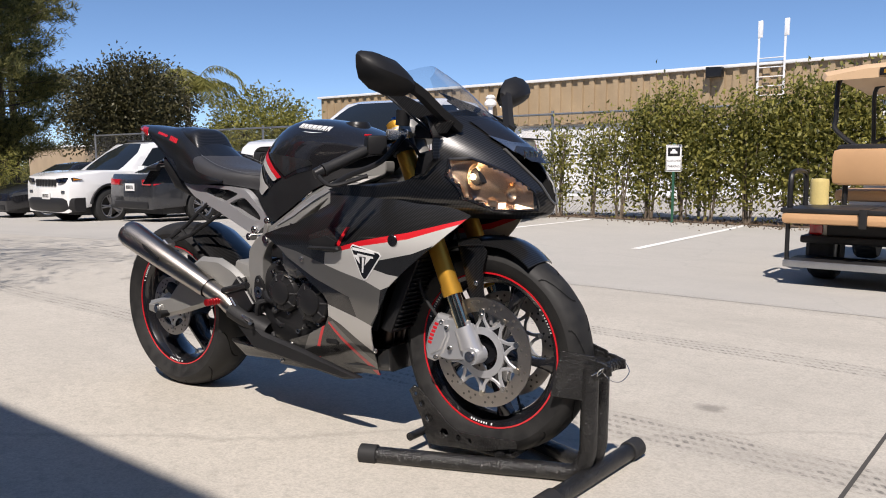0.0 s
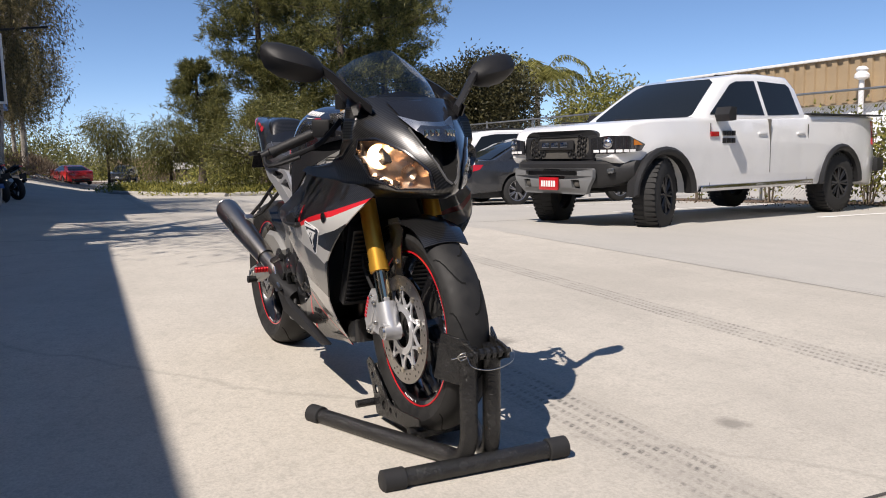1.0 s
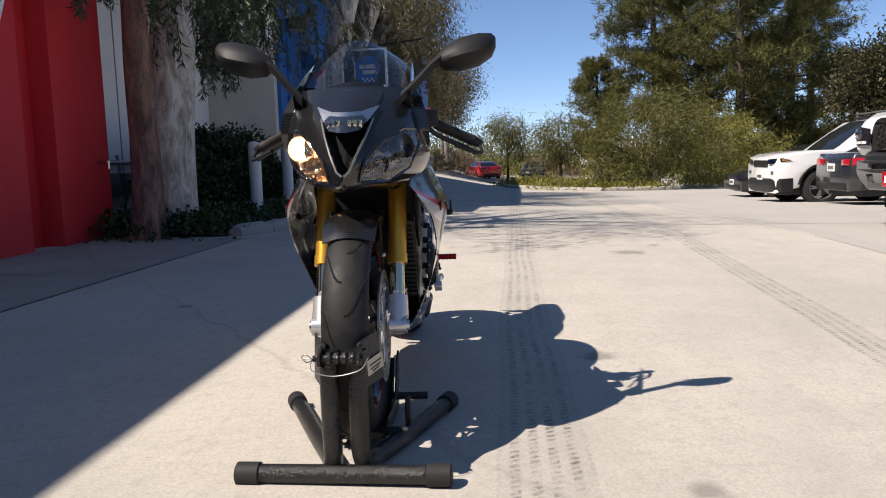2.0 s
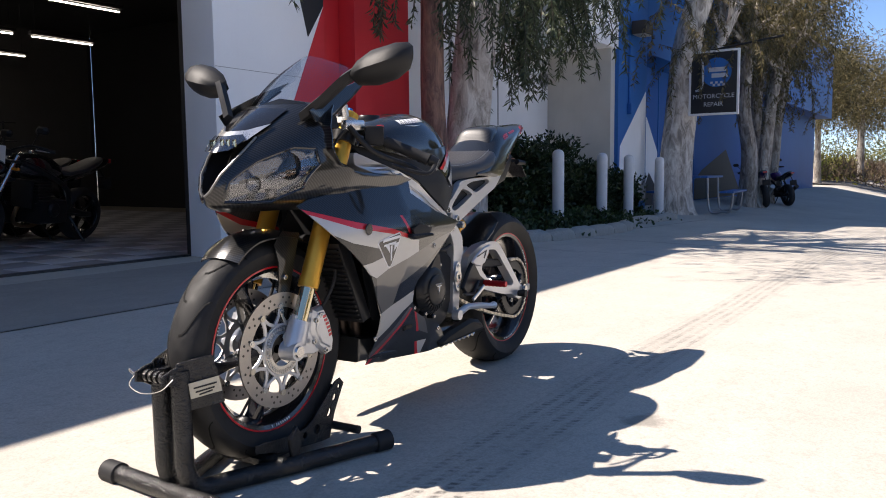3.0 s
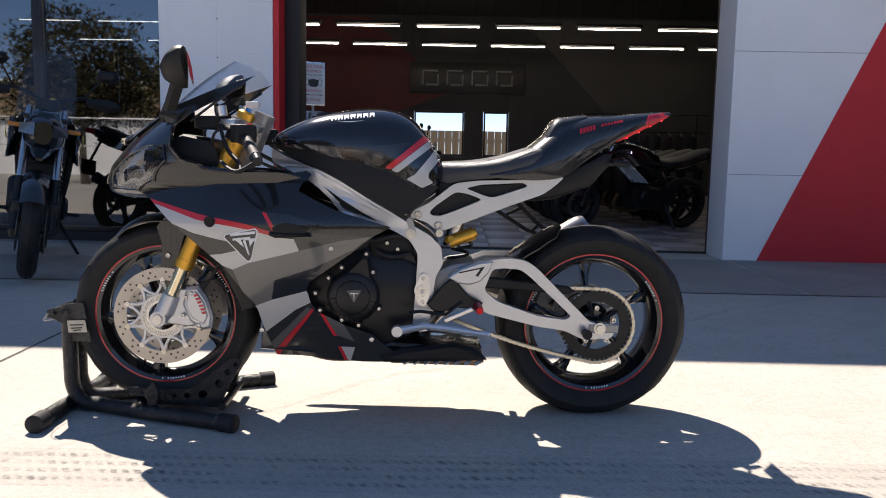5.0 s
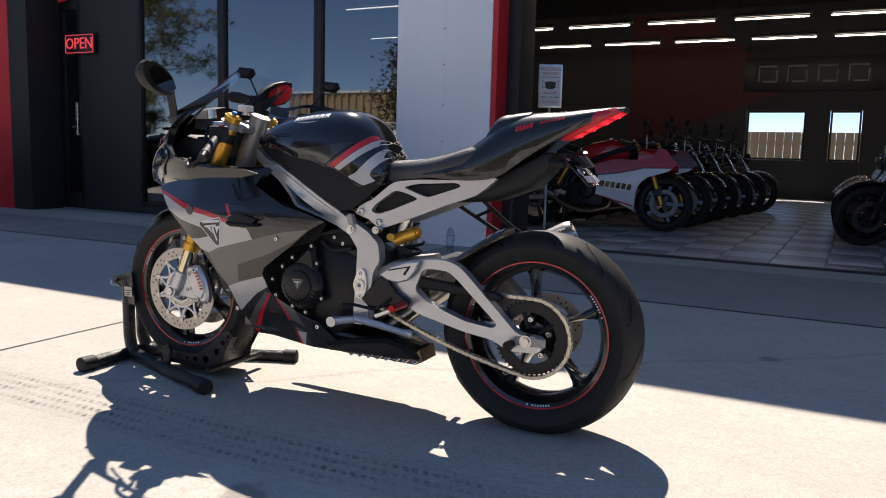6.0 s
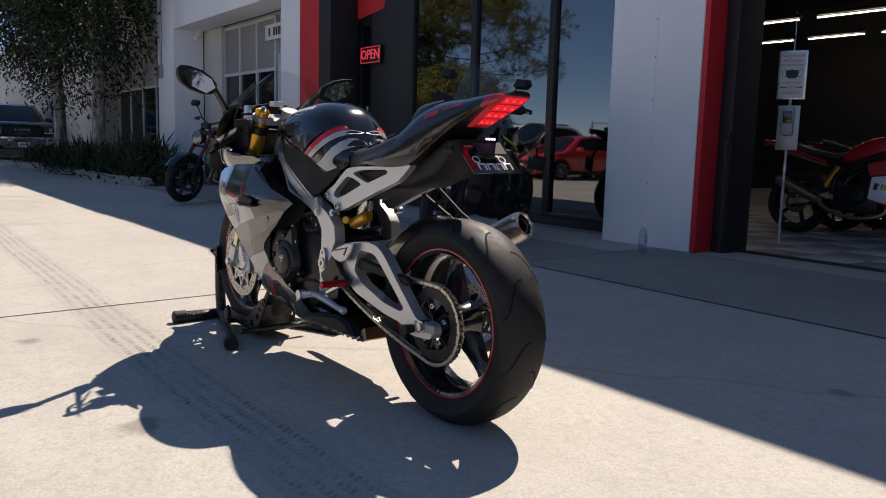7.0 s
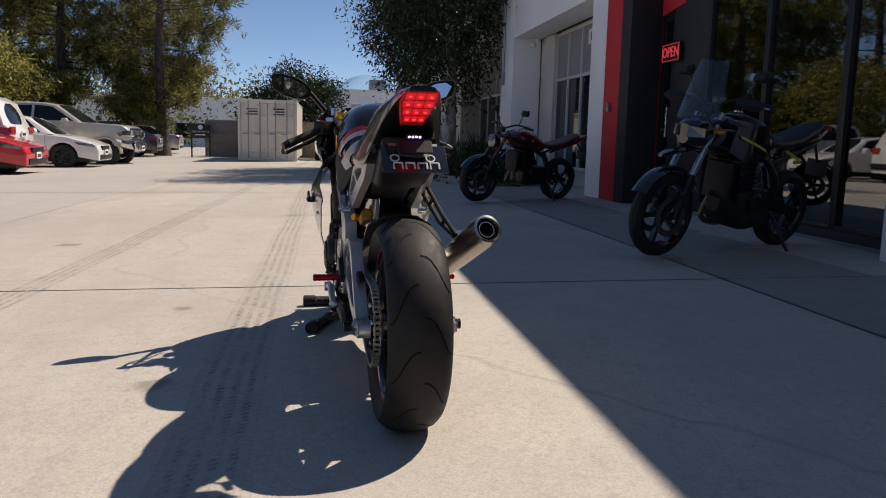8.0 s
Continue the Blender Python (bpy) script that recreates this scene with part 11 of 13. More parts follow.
def crown(parent, name, base, way, length, width, rng, mat, label="", fold=0.25):
    ob = new(name, leaf_mesh(name, base, way, length, width, rng, mat, fold))
    ob.parent = parent
    return tagged(ob, label, kind="stuff")


def limb(bm, ctrl, r0, r1, rng, n=12, lump=0.12, steps=6, mat=0):
    """A tapered, uneven limb through the control points."""
    pts = curve_pts(ctrl, steps)
    ph = rng.uniform(0, 6.28, 4)
    prev, m = None, len(pts)
    for i, p in enumerate(pts):
        d = (pts[min(i + 1, m - 1)] - pts[max(i - 1, 0)]).normalized()
        x, y = frame_of(d)
        k = i / (m - 1)
        r = r0 + (r1 - r0) * k ** 0.8
        flare = 1 + 0.45 * max(0.0, 1 - k * 7) ** 2
        cur = []
        for j in range(n):
            a = 2 * math.pi * j / n
            q = 1 + lump * (math.sin(3 * a + ph[0] + 2.2 * k) * 0.6 + math.sin(5 * a + ph[1] + 9 * k) * 0.4 + math.sin(2 * a + ph[2] - 5 * k) * 0.5)
            cur.append(bm.verts.new(p + (x * math.cos(a) + y * math.sin(a)) * (r * q * flare)))
        if prev:
            bridge(bm, prev, cur, mat)
        prev = cur
    cap(bm, prev, mat)


def in_ellipsoids(els, n, rng, shell=0.55):
    """Clump centres in the outer part of some ellipsoids (cx, cy, cz, rx, ry, rz)."""
    els = np.asarray(els, float)
    vol = els[:, 3] * els[:, 4] * els[:, 5]
    pick = rng.choice(len(els), n, p=vol / vol.sum())
    d = rng.normal(size=(n, 3))
    d /= np.linalg.norm(d, axis=1)[:, None]
    r = rng.uniform(shell, 1.02, n) * (1 + 0.12 * np.sin(d[:, 0] * 5 + d[:, 2] * 7 + pick))
    return els[pick, :3] + d * r[:, None] * els[pick, 3:], d


def leafy_tree(name, x, y, label, els, n_clumps, per, leaf, mat, bark, trunks, clump_r=0.35, droop=0.3, seed=1, limbs=10, group="", z=None, category="tree"):
    """A broad-leaved tree. els: ellipsoids of the crown in metres from the foot; trunks: lists of (points, r0, r1)."""
    rng = np.random.default_rng(seed)
    tree = thing(name, pose(x, y, gz(x, y) if z is None else z), label, category, group)
    cs, ds = in_ellipsoids(els, n_clumps, rng)
    for pts, r0, r1 in trunks:
        bm = B()
        limb(bm, pts, r0, r1, rng, 12)
        part("trunk", bm, bark, tree, sharp=60)
    bm = B()
    for i in range(limbs):
        pts, r0, r1 = trunks[i % len(trunks)]
        a = Vector(pts[-1]).lerp(Vector(pts[-2]), rng.uniform(0, 0.6))
        b = Vector(cs[rng.integers(len(cs))])
        mid = a.lerp(b, 0.5) + Vector(rng.normal(size=3) * 0.15) + Vector((0, 0, 0.1 * (b - a).length))
        limb(bm, [a, mid, b], max(0.02, r1 * 0.7), 0.012, rng, 6, 0.05, 4)
    if limbs:
        part("limb_wood", bm, bark, tree, sharp=60, kind="stuff")
    N = n_clumps * per
    off = rng.normal(size=(N, 3)) * clump_r * 0.55
    base = np.repeat(cs, per, 0) + off
    way = np.repeat(ds, per, 0) * 0.6 + rng.normal(size=(N, 3)) * 0.7
    way[:, 2] -= droop
    crown(tree, "crown", base, way, leaf[0], leaf[1], rng, mat)
    return tree


def pine_tree(name, x, y, label, height, spread, low, mat, seed, lean=0.0, tufts=1500, group="pines", blade=(0.34, 0.042)):
    """A pine: whorled boughs that carry tufts of needles."""
    rng = np.random.default_rng(seed)
    tree = thing(name, pose(x, y, gz(x, y) - 0.05), label, "tree", group)
    bm = B()
    limb(bm, [(0, 0, 0), (lean * 0.3, 0.1, height * 0.4), (lean * 0.6, -0.1, height * 0.75), (lean, 0, height)], 0.3, 0.05, rng, 10, 0.06)
    part("trunk", bm, BARK_DARK, tree, sharp=60)
    bm = B()
    boughs = 46
    base, way = [], []
    per = tufts // boughs
    for i in range(boughs):
        k = low + (1 - low) * (i / boughs) ** 0.95
        a = rng.uniform(0, 6.283)
        prof = min(1.0, 0.35 + 1.6 * (k - low)) * min(1.0, 0.18 + 1.9 * (1 - k))
        L = spread * prof * rng.uniform(0.65, 1.15)
        foot = Vector((lean * k, 0, height * k))
        tip = foot + Vector((math.cos(a) * L, math.sin(a) * L, L * rng.uniform(-0.05, 0.4)))
        mid = foot.lerp(tip, 0.5) + Vector((0, 0, -0.06 * L))
        limb(bm, [foot, mid, tip], 0.06 * (1.15 - k), 0.01, rng, 5, 0.04, 3)
        ts = rng.uniform(0.3, 1.02, per)
        c = np.array([foot.lerp(tip, t)[:] for t in ts])
        side = np.array([-math.sin(a), math.cos(a), 0])
        c += side * (rng.normal(size=(per, 1)) * L * 0.17) + rng.normal(size=(per, 3)) * (0.1 + 0.05 * L)
        out = np.array((tip - foot).normalized()[:])
        for q in range(14):
            base.append(c + rng.normal(size=(per, 3)) * 0.07)
            way.append(out * 0.5 + rng.normal(size=(per, 3)) * 0.65 + np.array([0, 0, 0.3]))
    part("bough_wood", bm, BARK_DARK, tree, sharp=60, kind="stuff")
    crown(tree, "needles", np.concatenate(base), np.concatenate(way), blade[0], blade[1], rng, mat)
    return tree


def strands(tree, tops, rng, mat, bark, leaf=(0.115, 0.022), step=0.024):
    """Thin hanging twigs with narrow leaves; tops: (x, y, z, length) from the foot."""
    bm = B()
    base, way = [], []
    for x, y, z, L in tops:
        dx, dy = rng.normal(size=2) * 0.22
        pts = curve_pts([(x, y, z), (x + dx, y + dy, z - L * 0.35), (x + dx * 1.4, y + dy * 1.4, z - L)], 5)
        tube(bm, pts, [0.006 - 0.004 * i / (len(pts) - 1) for i in range(len(pts))], 3)
        n = int(L / step)
        for i in range(n):
            f = (i + 0.5) / n * (len(pts) - 1)
            p = pts[int(f)].lerp(pts[min(int(f) + 1, len(pts) - 1)], f % 1)
            for q in range(2):
                base.append(np.array(p[:]) + rng.normal(size=3) * 0.006)
                way.append(rng.normal(size=3) * np.array([0.6, 0.6, 0.3]) + np.array([0, 0, -0.75]))
    part("twig_mass", bm, bark, tree, kind="stuff")
    crown(tree, "hanging_foliage", np.array(base), np.array(way), leaf[0], leaf[1], rng, mat)


def paperbark(x, y, label, trunks, els, hang, seed, mat, n_clumps=240, per=34, bark=None, z=None):
    rng = np.random.default_rng(seed + 50)
    t = leafy_tree("paperbark_tree", x, y, label, els, n_clumps, per, (0.13, 0.026), mat, bark or BARK_PAPER, trunks, 0.42, 0.8, seed, 14, "paperbark trees", z)
    if hang:
        strands(t, hang, rng, mat, BARK_DARK)
    return t


# the paperbark beside the parked bollards: two trunks, a weeping crown
_r = np.random.default_rng(5)
_hang = []
for cx, cy, zlow, n in ((-1.35, 0.25, 1.55, 24), (-0.7, 0.3, 1.9, 20), (-2.1, 0.2, 2.1, 26), (-2.9, 0.1, 2.6, 18), (0.6, 0.4, 2.05, 12), (1.5, 0.2, 2.05, 8), (0.1, 0.5, 1.75, 12), (-3.9, 0.0, 2.75, 14), (-1.7, 0.5, 1.9, 22), (-4.6, 0.1, 2.6, 7)):
    for i in range(n):
        L = _r.uniform(0.6, 1.5)
        lo = zlow + abs(_r.normal()) * 0.35
        _hang.append((cx + _r.normal() * 0.22, cy + _r.normal() * 0.25, lo + L, L))
paper1 = paperbark(-7.3, -1.6, "weeping paperbark tree with two flaking trunks in the planting bed",
                   [([(-0.22, 0, -0.1), (-0.2, 0.02, 0.7), (-0.28, 0.05, 1.6), (-0.4, 0.1, 2.9), (-0.3, 0.3, 4.4)], 0.3, 0.2)],
                   [(0.2, 0.2, 6.2, 2.6, 1.9, 1.5), (2.0, -0.1, 5.7, 1.9, 1.6, 1.1), (-2.2, 0.0, 5.4, 2.0, 1.6, 1.4), (-1.6, 0.4, 3.7, 1.9, 1.0, 0.7)], _hang, 3, LEAF_GUM)
_b = B()
limb(_b, [(0.55, 0.05, -0.1), (0.48, 0.05, 0.8), (0.5, 0.05, 1.7), (0.62, 0.1, 3.0), (1.1, 0.1, 4.8)], 0.16, 0.11, _r, 12)
part("trunk", _b, BARK_RED, paper1, "reddish-brown second trunk", sharp=60)
_hang = [(_r.normal() * 0.9, 0.4 + _r.normal() * 0.5, 3.0 + _r.uniform(0, 1.6), _r.uniform(0.5, 1.2)) for i in range(50)]
paperbark(-15.1, -1.45, "tall paperbark tree with a thick leaning trunk beside the sign", [([(0.1, 0, -0.1), (0.05, 0, 1.2), (-0.1, 0.05, 2.3), (0.1, 0.25, 3.5), (-0.3, 0.6, 5.0)], 0.33, 0.24), ([(-0.1, 0.05, 2.4), (-0.7, 0.4, 3.0), (-1.3, 0.8, 4.2)], 0.16, 0.09)],
          [(0.0, 0.6, 6.2, 2.4, 2.0, 1.7), (-1.4, 1.0, 5.2, 1.6, 1.5, 1.2), (1.5, 0.3, 5.2, 1.5, 1.3, 1.1)], _hang, 8, LEAF_GUM_BROWN)
for i, (px_, py_) in enumerate(((-20.3, -1.3), (-23.0, -1.6))):
    _hang = [(_r.normal() * 1.2, 0.3 + _r.normal() * 0.8, 2.6 + _r.uniform(0, 1.6), _r.uniform(0.5, 1.1)) for q in range(40)]
    paperbark(px_, py_, "olive-brown paperbark tree with pale twin trunks by the lane", [([(0, 0, -0.2), (0.15, 0.1, 1.2), (0.5, 0.0, 2.6), (0.7, 0.2, 4.4)], 0.24, 0.14), ([(-0.2, 0.2, -0.2), (-0.5, 0.3, 1.2), (-0.6, 0.4, 2.6), (-1.1, 0.6, 4.2)], 0.2, 0.12)],
              [(0, 0.4, 5.6, 2.4, 1.9, 1.9), (-1.5, 0.6, 4.6, 1.6, 1.5, 1.4), (1.6, 0.2, 4.4, 1.5, 1.3, 1.2)], _hang, 11 + i, LEAF_GUM_BROWN, 560, 34, BARK_PALE)

# far brownish gums beyond the street bend
for i, (px_, py_, h) in enumerate(((-52, -5.2, 8.5), (-62, -7.5, 10.0), (-70, -4.0, 9.0), (-48, -9.5, 8.0), (-47, -3.6, 8.0), (-58, -2.6, 9.5))):
    leafy_tree("gum_tree", px_, py_, "brownish gum tree on the far verge of the street", [(0, 0, h * 0.72, h * 0.3, h * 0.3, h * 0.26), (h * 0.14, 0.3, h * 0.5, h * 0.2, h * 0.2, h * 0.16)], 420, 28, (0.22, 0.06), LEAF_GUM_BROWN, BARK_PALE,
               [([(0, 0, -0.3), (0.2, 0, h * 0.3), (0.1, 0, h * 0.55)], 0.22, 0.12)], 0.7, 0.5, 21 + i, 8, "far gum trees")

# the tall pines at the end of the lane
for i, (px_, py_, h, sp, lo, m) in enumerate(((-41, 9.6, 12.5, 3.6, 0.28, LEAF_PINE_DARK), (-38, 13.0, 13.5, 4.4, 0.16, LEAF_PINE_DARK), (-40, 16.0, 13.0, 4.2, 0.14, LEAF_PINE_DARK), (-47, 19.5, 11.5, 4.0, 0.16, LEAF_PINE_DARK), (-44, 12.5, 12.0, 4.0, 0.2, LEAF_PINE_DARK), (-57, 8.5, 8.5, 2.8, 0.2, LEAF_PINE_DARK))):
    pine_tree("pine_tree", px_, py_, "tall pine tree with a loose sunlit crown", h, sp, lo, m, 31 + i, 0.5, 2700)
# the great loose bush under them
leafy_tree("acacia_bush", -30.5, 7.6, "broad loose olive-green acacia bush at the lane's end", [(0, -0.2, 2.0, 2.3, 2.3, 1.5), (0.2, -1.5, 1.4, 1.4, 1.3, 1.2), (0.4, 1.6, 1.8, 1.6, 1.5, 1.5), (-0.4, 0.5, 3.1, 1.3, 1.3, 0.9)], 620, 36, (0.2, 0.03), LEAF_WILLOW, BARK_DARK,
           [([(0, 0, -0.1), (0.1, 0, 0.6), (0.2, 0.1, 1.2)], 0.12, 0.07)], 0.4, 0.35, 44, 10, category="bush")
leafy_tree("acacia_bush", -34.0, 11.2, "broad loose olive-green acacia bush at the lane's end", [(0, 0, 1.6, 2.2, 2.0, 1.6), (0.3, 1.6, 1.2, 1.5, 1.4, 1.1)], 360, 34, (0.2, 0.035), LEAF_SHRUB, BARK_DARK,
           [([(0, 0, -0.1), (0.1, 0, 0.6), (0.2, 0.1, 1.2)], 0.12, 0.07)], 0.4, 0.35, 45, 8, category="bush")
# pale weeping trees on the traffic island
leafy_tree("weeping_tree", -41.5, 2.0, "small pale weeping tree on the traffic island", [(0, 0, 2.9, 1.1, 1.1, 0.9), (0.1, 0.4, 2.0, 0.9, 0.9, 0.9)], 150, 26, (0.32, 0.03), LEAF_WILLOW, BARK_DARK, [([(0, 0, -0.1), (0.05, 0, 1.0), (0, 0, 2.4)], 0.08, 0.05)], 0.45, 1.0, 51, 8)
leafy_tree("weeping_tree", -38.0, 4.6, "small pale weeping tree on the traffic island", [(0, 0, 2.3, 1.3, 1.3, 1.2), (0.2, -0.7, 1.7, 0.9, 0.9, 1.0)], 190, 26, (0.3, 0.03), LEAF_WILLOW, BARK_DARK, [([(0, 0, -0.1), (0.05, 0, 1.0), (0, 0, 2.0)], 0.08, 0.05)], 0.45, 1.0, 52, 8)
# ficus, palm and yellowish tree behind the parked cars
leafy_tree("ficus_tree", -27.2, 15.4, "round dark brown-green ficus tree behind the parked cars", [(0, 0, 3.7, 2.1, 2.1, 1.55), (-0.7, -0.4, 3.0, 1.7, 1.6, 1.2), (0.9, 0.4, 3.1, 1.6, 1.5, 1.2), (0.1, 0.2, 4.5, 1.1, 1.1, 0.7)], 620, 40, (0.15, 0.075), LEAF_FICUS, BARK_DARK, [([(0, 0, -0.2), (0.1, 0, 1.2), (0.1, 0.1, 2.4)], 0.2, 0.13)], 0.4, 0.1, 61, 10)
leafy_tree("shade_tree", -27.0, 21.2, "loose yellow-green tree behind the parked cars", [(0, 0, 3.0, 2.2, 2.0, 1.4), (1.3, 0.4, 2.7, 1.4, 1.3, 1.1), (-1.2, -0.2, 2.5, 1.4, 1.3, 1.0)], 360, 30, (0.18, 0.075), LEAF_SHRUB, BARK_DARK, [([(0, 0, -0.2), (0.1, 0, 1.0), (0.1, 0.1, 2.2)], 0.14, 0.09)], 0.4, 0.2, 62, 12)


def palm_tree(x, y, h, seed):
    rng = np.random.default_rng(seed)
    t = thing("palm_tree", pose(x, y, gz(x, y) - 0.1), "yellow-green palm tree with arching feathery fronds", "tree")
    bm = B()
    limb(bm, [(0, 0, 0), (0.1, 0, h * 0.5), (0.05, 0, h)], 0.16, 0.11, rng, 10, 0.04)
    part("trunk", bm, BARK_PALE, t, sharp=60)
    for i in range(17):
        a = i * 2.4
        L = rng.uniform(1.9, 2.6)
        up = rng.uniform(0.5, 1.7)
        pts = curve_pts([(0.05, 0, h), (0.05 + math.cos(a) * L * 0.4, math.sin(a) * L * 0.4, h + up * 0.8), (0.05 + math.cos(a) * L * 0.8, math.sin(a) * L * 0.8, h + up * 0.6), (0.05 + math.cos(a) * L, math.sin(a) * L, h + up * 0.6 - 0.8)], 8)
        bm = B()
        tube(bm, pts, [0.02 - 0.014 * j / (len(pts) - 1) for j in range(len(pts))], 4)
        fr = part("frond", bm, LEAF_YELLOW, t)
        base, way = [], []
        for p in pts[4:]:
            for q in range(10):
                base.append(np.array(p[:]) + rng.normal(size=3) * 0.03)
                way.append(np.array([-math.sin(a), math.cos(a), 0]) * (1 if q % 2 else -1) * 0.8 + np.array([math.cos(a) * 0.3, math.sin(a) * 0.3, -0.7]) + rng.normal(size=3) * 0.15)
        crown(fr, "leaflet_mass", base, way, 0.45, 0.04, rng, LEAF_YELLOW)


palm_tree(-30.3, 19.9, 4.7, 71)

# pines and trees on the east side
for i, (px_, py_, h, sp, lo, m) in enumerate(((33, 9.4, 11.5, 4.6, 0.15, LEAF_PINE), (33, 13.6, 12.5, 5.0, 0.13, LEAF_PINE), (38, 17.5, 12.5, 5.0, 0.13, LEAF_PINE), (30, 19.0, 12.0, 5.0, 0.13, LEAF_PINE), (40, 12.0, 11.5, 4.5, 0.14, LEAF_PINE_DARK))):
    pine_tree("pine_tree", px_, py_, "tall dense pine tree behind the parked cars", h, sp, lo, m, 81 + i, 0.3, 2900)
leafy_tree("shade_tree", 27.5, 15.2, "leafy sunlit tree at the edge of the lot", [(0, 0, 3.2, 2.4, 2.2, 1.8), (1.2, -0.8, 2.5, 1.6, 1.5, 1.3)], 360, 32, (0.2, 0.08), LEAF_SHRUB, BARK_DARK, [([(0, 0, -0.2), (0.1, 0, 1.0), (0.1, 0.1, 2.4)], 0.16, 0.1)], 0.45, 0.2, 91, 10)
leafy_tree("oak_tree", 33.5, 3.4, "dark green oak tree behind the container", [(0, 0, 2.7, 2.1, 1.9, 1.5), (0.3, 1.5, 2.1, 1.4, 1.3, 1.1), (0, -1.2, 2.4, 1.3, 1.2, 1.2)], 380, 32, (0.18, 0.07), LEAF_DARK, BARK_DARK, [([(0, 0, -0.2), (0.1, 0, 0.8), (0.1, 0.1, 1.8)], 0.16, 0.1)], 0.4, 0.1, 92, 10)
# trees of the bed along the shop wall
for i, (px_, py_) in enumerate(((14.6, -1.15), (18.2, -1.0))):
    leafy_tree("bed_tree", px_, py_, "dark leafy tree with a pale trunk beside the shop wall", [(-0.3, 0.3, 3.6, 1.5, 1.4, 1.5), (-0.9, 0.2, 4.8, 1.8, 1.6, 1.5), (0.6, 0.6, 4.6, 1.7, 1.5, 1.6), (-0.1, 0.2, 2.3, 0.9, 0.8, 1.0), (-0.4, 0.2, 6.3, 1.5, 1.4, 1.3)], 560, 38, (0.13, 0.05), LEAF_DARK if i == 0 else LEAF_FICUS, BARK_PALE, [([(0, 0, -0.1), (-0.15, 0.05, 1.0), (-0.35, 0.1, 2.4), (-0.3, 0.2, 4.0)], 0.17, 0.09)], 0.4, 0.5, 101 + i, 14, "trees in the wall bed")
# trees across the lot that the shop glass mirrors
for i, (px_, py_) in enumerate(((4.5, 14.5), (9.5, 15.2))):
    leafy_tree("shade_tree", px_, py_, "dark round shade tree along the lot's far side", [(0, 0, 3.6, 2.2, 2.0, 1.7), (1.2, 0.3, 2.9, 1.5, 1.4, 1.2), (-1.2, -0.2, 3.0, 1.5, 1.4, 1.2)], 300, 30, (0.2, 0.08), LEAF_FICUS, BARK_DARK, [([(0, 0, -0.2), (0.1, 0, 1.0), (0.1, 0.1, 2.4)], 0.16, 0.1)], 0.45, 0.2, 111 + i, 10)


def hedge_shrub(x, y, h, seed, mat=None):
    rng = np.random.default_rng(seed)
    s = thing("hedge_shrub", pose(x, y, gz(x, y)), "loose upright green shrub in front of the fence", "shrub", "hedge along the fence")
    tips = []
    for i in range(8):
        a = rng.uniform(0, 6.28)
        bm = B()
        r = rng.uniform(0.1, 0.42)
        top = (math.cos(a) * r, math.sin(a) * r * 0.6, h * rng.uniform(0.7, 1.0))
        limb(bm, [(math.cos(a) * 0.06, math.sin(a) * 0.06, 0), (math.cos(a) * r * 0.5, math.sin(a) * r * 0.4, h * 0.4), top], 0.016, 0.006, rng, 5, 0.03, 4)
        part("stem", bm, BARK_MID, s, sharp=60)
        tips.append((np.array(top), np.array([math.cos(a) * r * 0.5, math.sin(a) * r * 0.4, h * 0.4])))
    base, way = [], []
    n = int((75 if x < -5.8 else 190) * h * (0.6 + 0.8 * rng.random()))
    for top, mid in tips:
        t = rng.beta(1.6, 1.1, n)
        c = mid + (top - mid) * (t[:, None] * 1.7 - 0.62)
        knot = np.repeat(rng.normal(size=(n // 9 + 1, 3)), 9, axis=0)[:n] * np.array([0.17, 0.14, 0.12])
        base.append(c + knot + rng.normal(size=(n, 3)) * np.array([0.07, 0.06, 0.06]))
        way.append(rng.normal(size=(n, 3)) * 0.7 + np.array([0, 0, 0.45]))
    crown(s, "leaves", np.concatenate(base), np.concatenate(way), 0.085, 0.046, rng, mat or LEAF_SHRUB)


for i, (x, h) in enumerate(((-12.2, 1.7), (-11.3, 1.5), (-10.2, 1.8), (-9.3, 1.6), (-8.7, 1.65), (-8.1, 1.3), (-7.5, 1.6), (-6.9, 1.75), (-6.2, 1.8), (-5.7, 2.1), (-5.1, 2.3), (-4.6, 2.0), (-4.0, 2.2), (-3.4, 2.3), (-2.9, 2.25), (-2.4, 2.2), (-1.8, 1.9))):
    hedge_shrub(x, 12.95 + 0.12 * math.sin(i * 2.1), h, 200 + i)


def low_plants(name, label, boxes, n, leaf, mat, seed, category="ground cover", up=0.6, clump=0.22, group=""):
    """A low mass of leaves over patches (x0, x1, y0, y1, height)."""
    rng = np.random.default_rng(seed)
    base, way = [], []
    for x0, x1, y0, y1, h in boxes:
        cs = rng.uniform((x0, y0), (x1, y1), (max(3, int(n / 60)), 2))
        k = rng.integers(0, len(cs), n)
        xy = cs[k] + rng.normal(size=(n, 2)) * clump
        zz = rng.beta(1.3, 1.2, n) * h * (0.55 + 0.45 * np.sin(cs[k, 0] * 7 + cs[k, 1] * 5) ** 2) * np.clip(1.15 - np.linalg.norm(xy - cs[k], axis=1) / (3 * clump), 0.15, 1)
        g0 = np.array([gz(a, b) for a, b in xy])
        base.append(np.column_stack([xy, g0 + 0.01 + zz]))
        way.append(rng.normal(size=(n, 3)) * 0.6 + np.array([0, 0, up]))
    ob = new(name, leaf_mesh(name, np.concatenate(base), np.concatenate(way), leaf[0], leaf[1], rng, mat))
    return tagged(ob, label, category, group, "stuff")


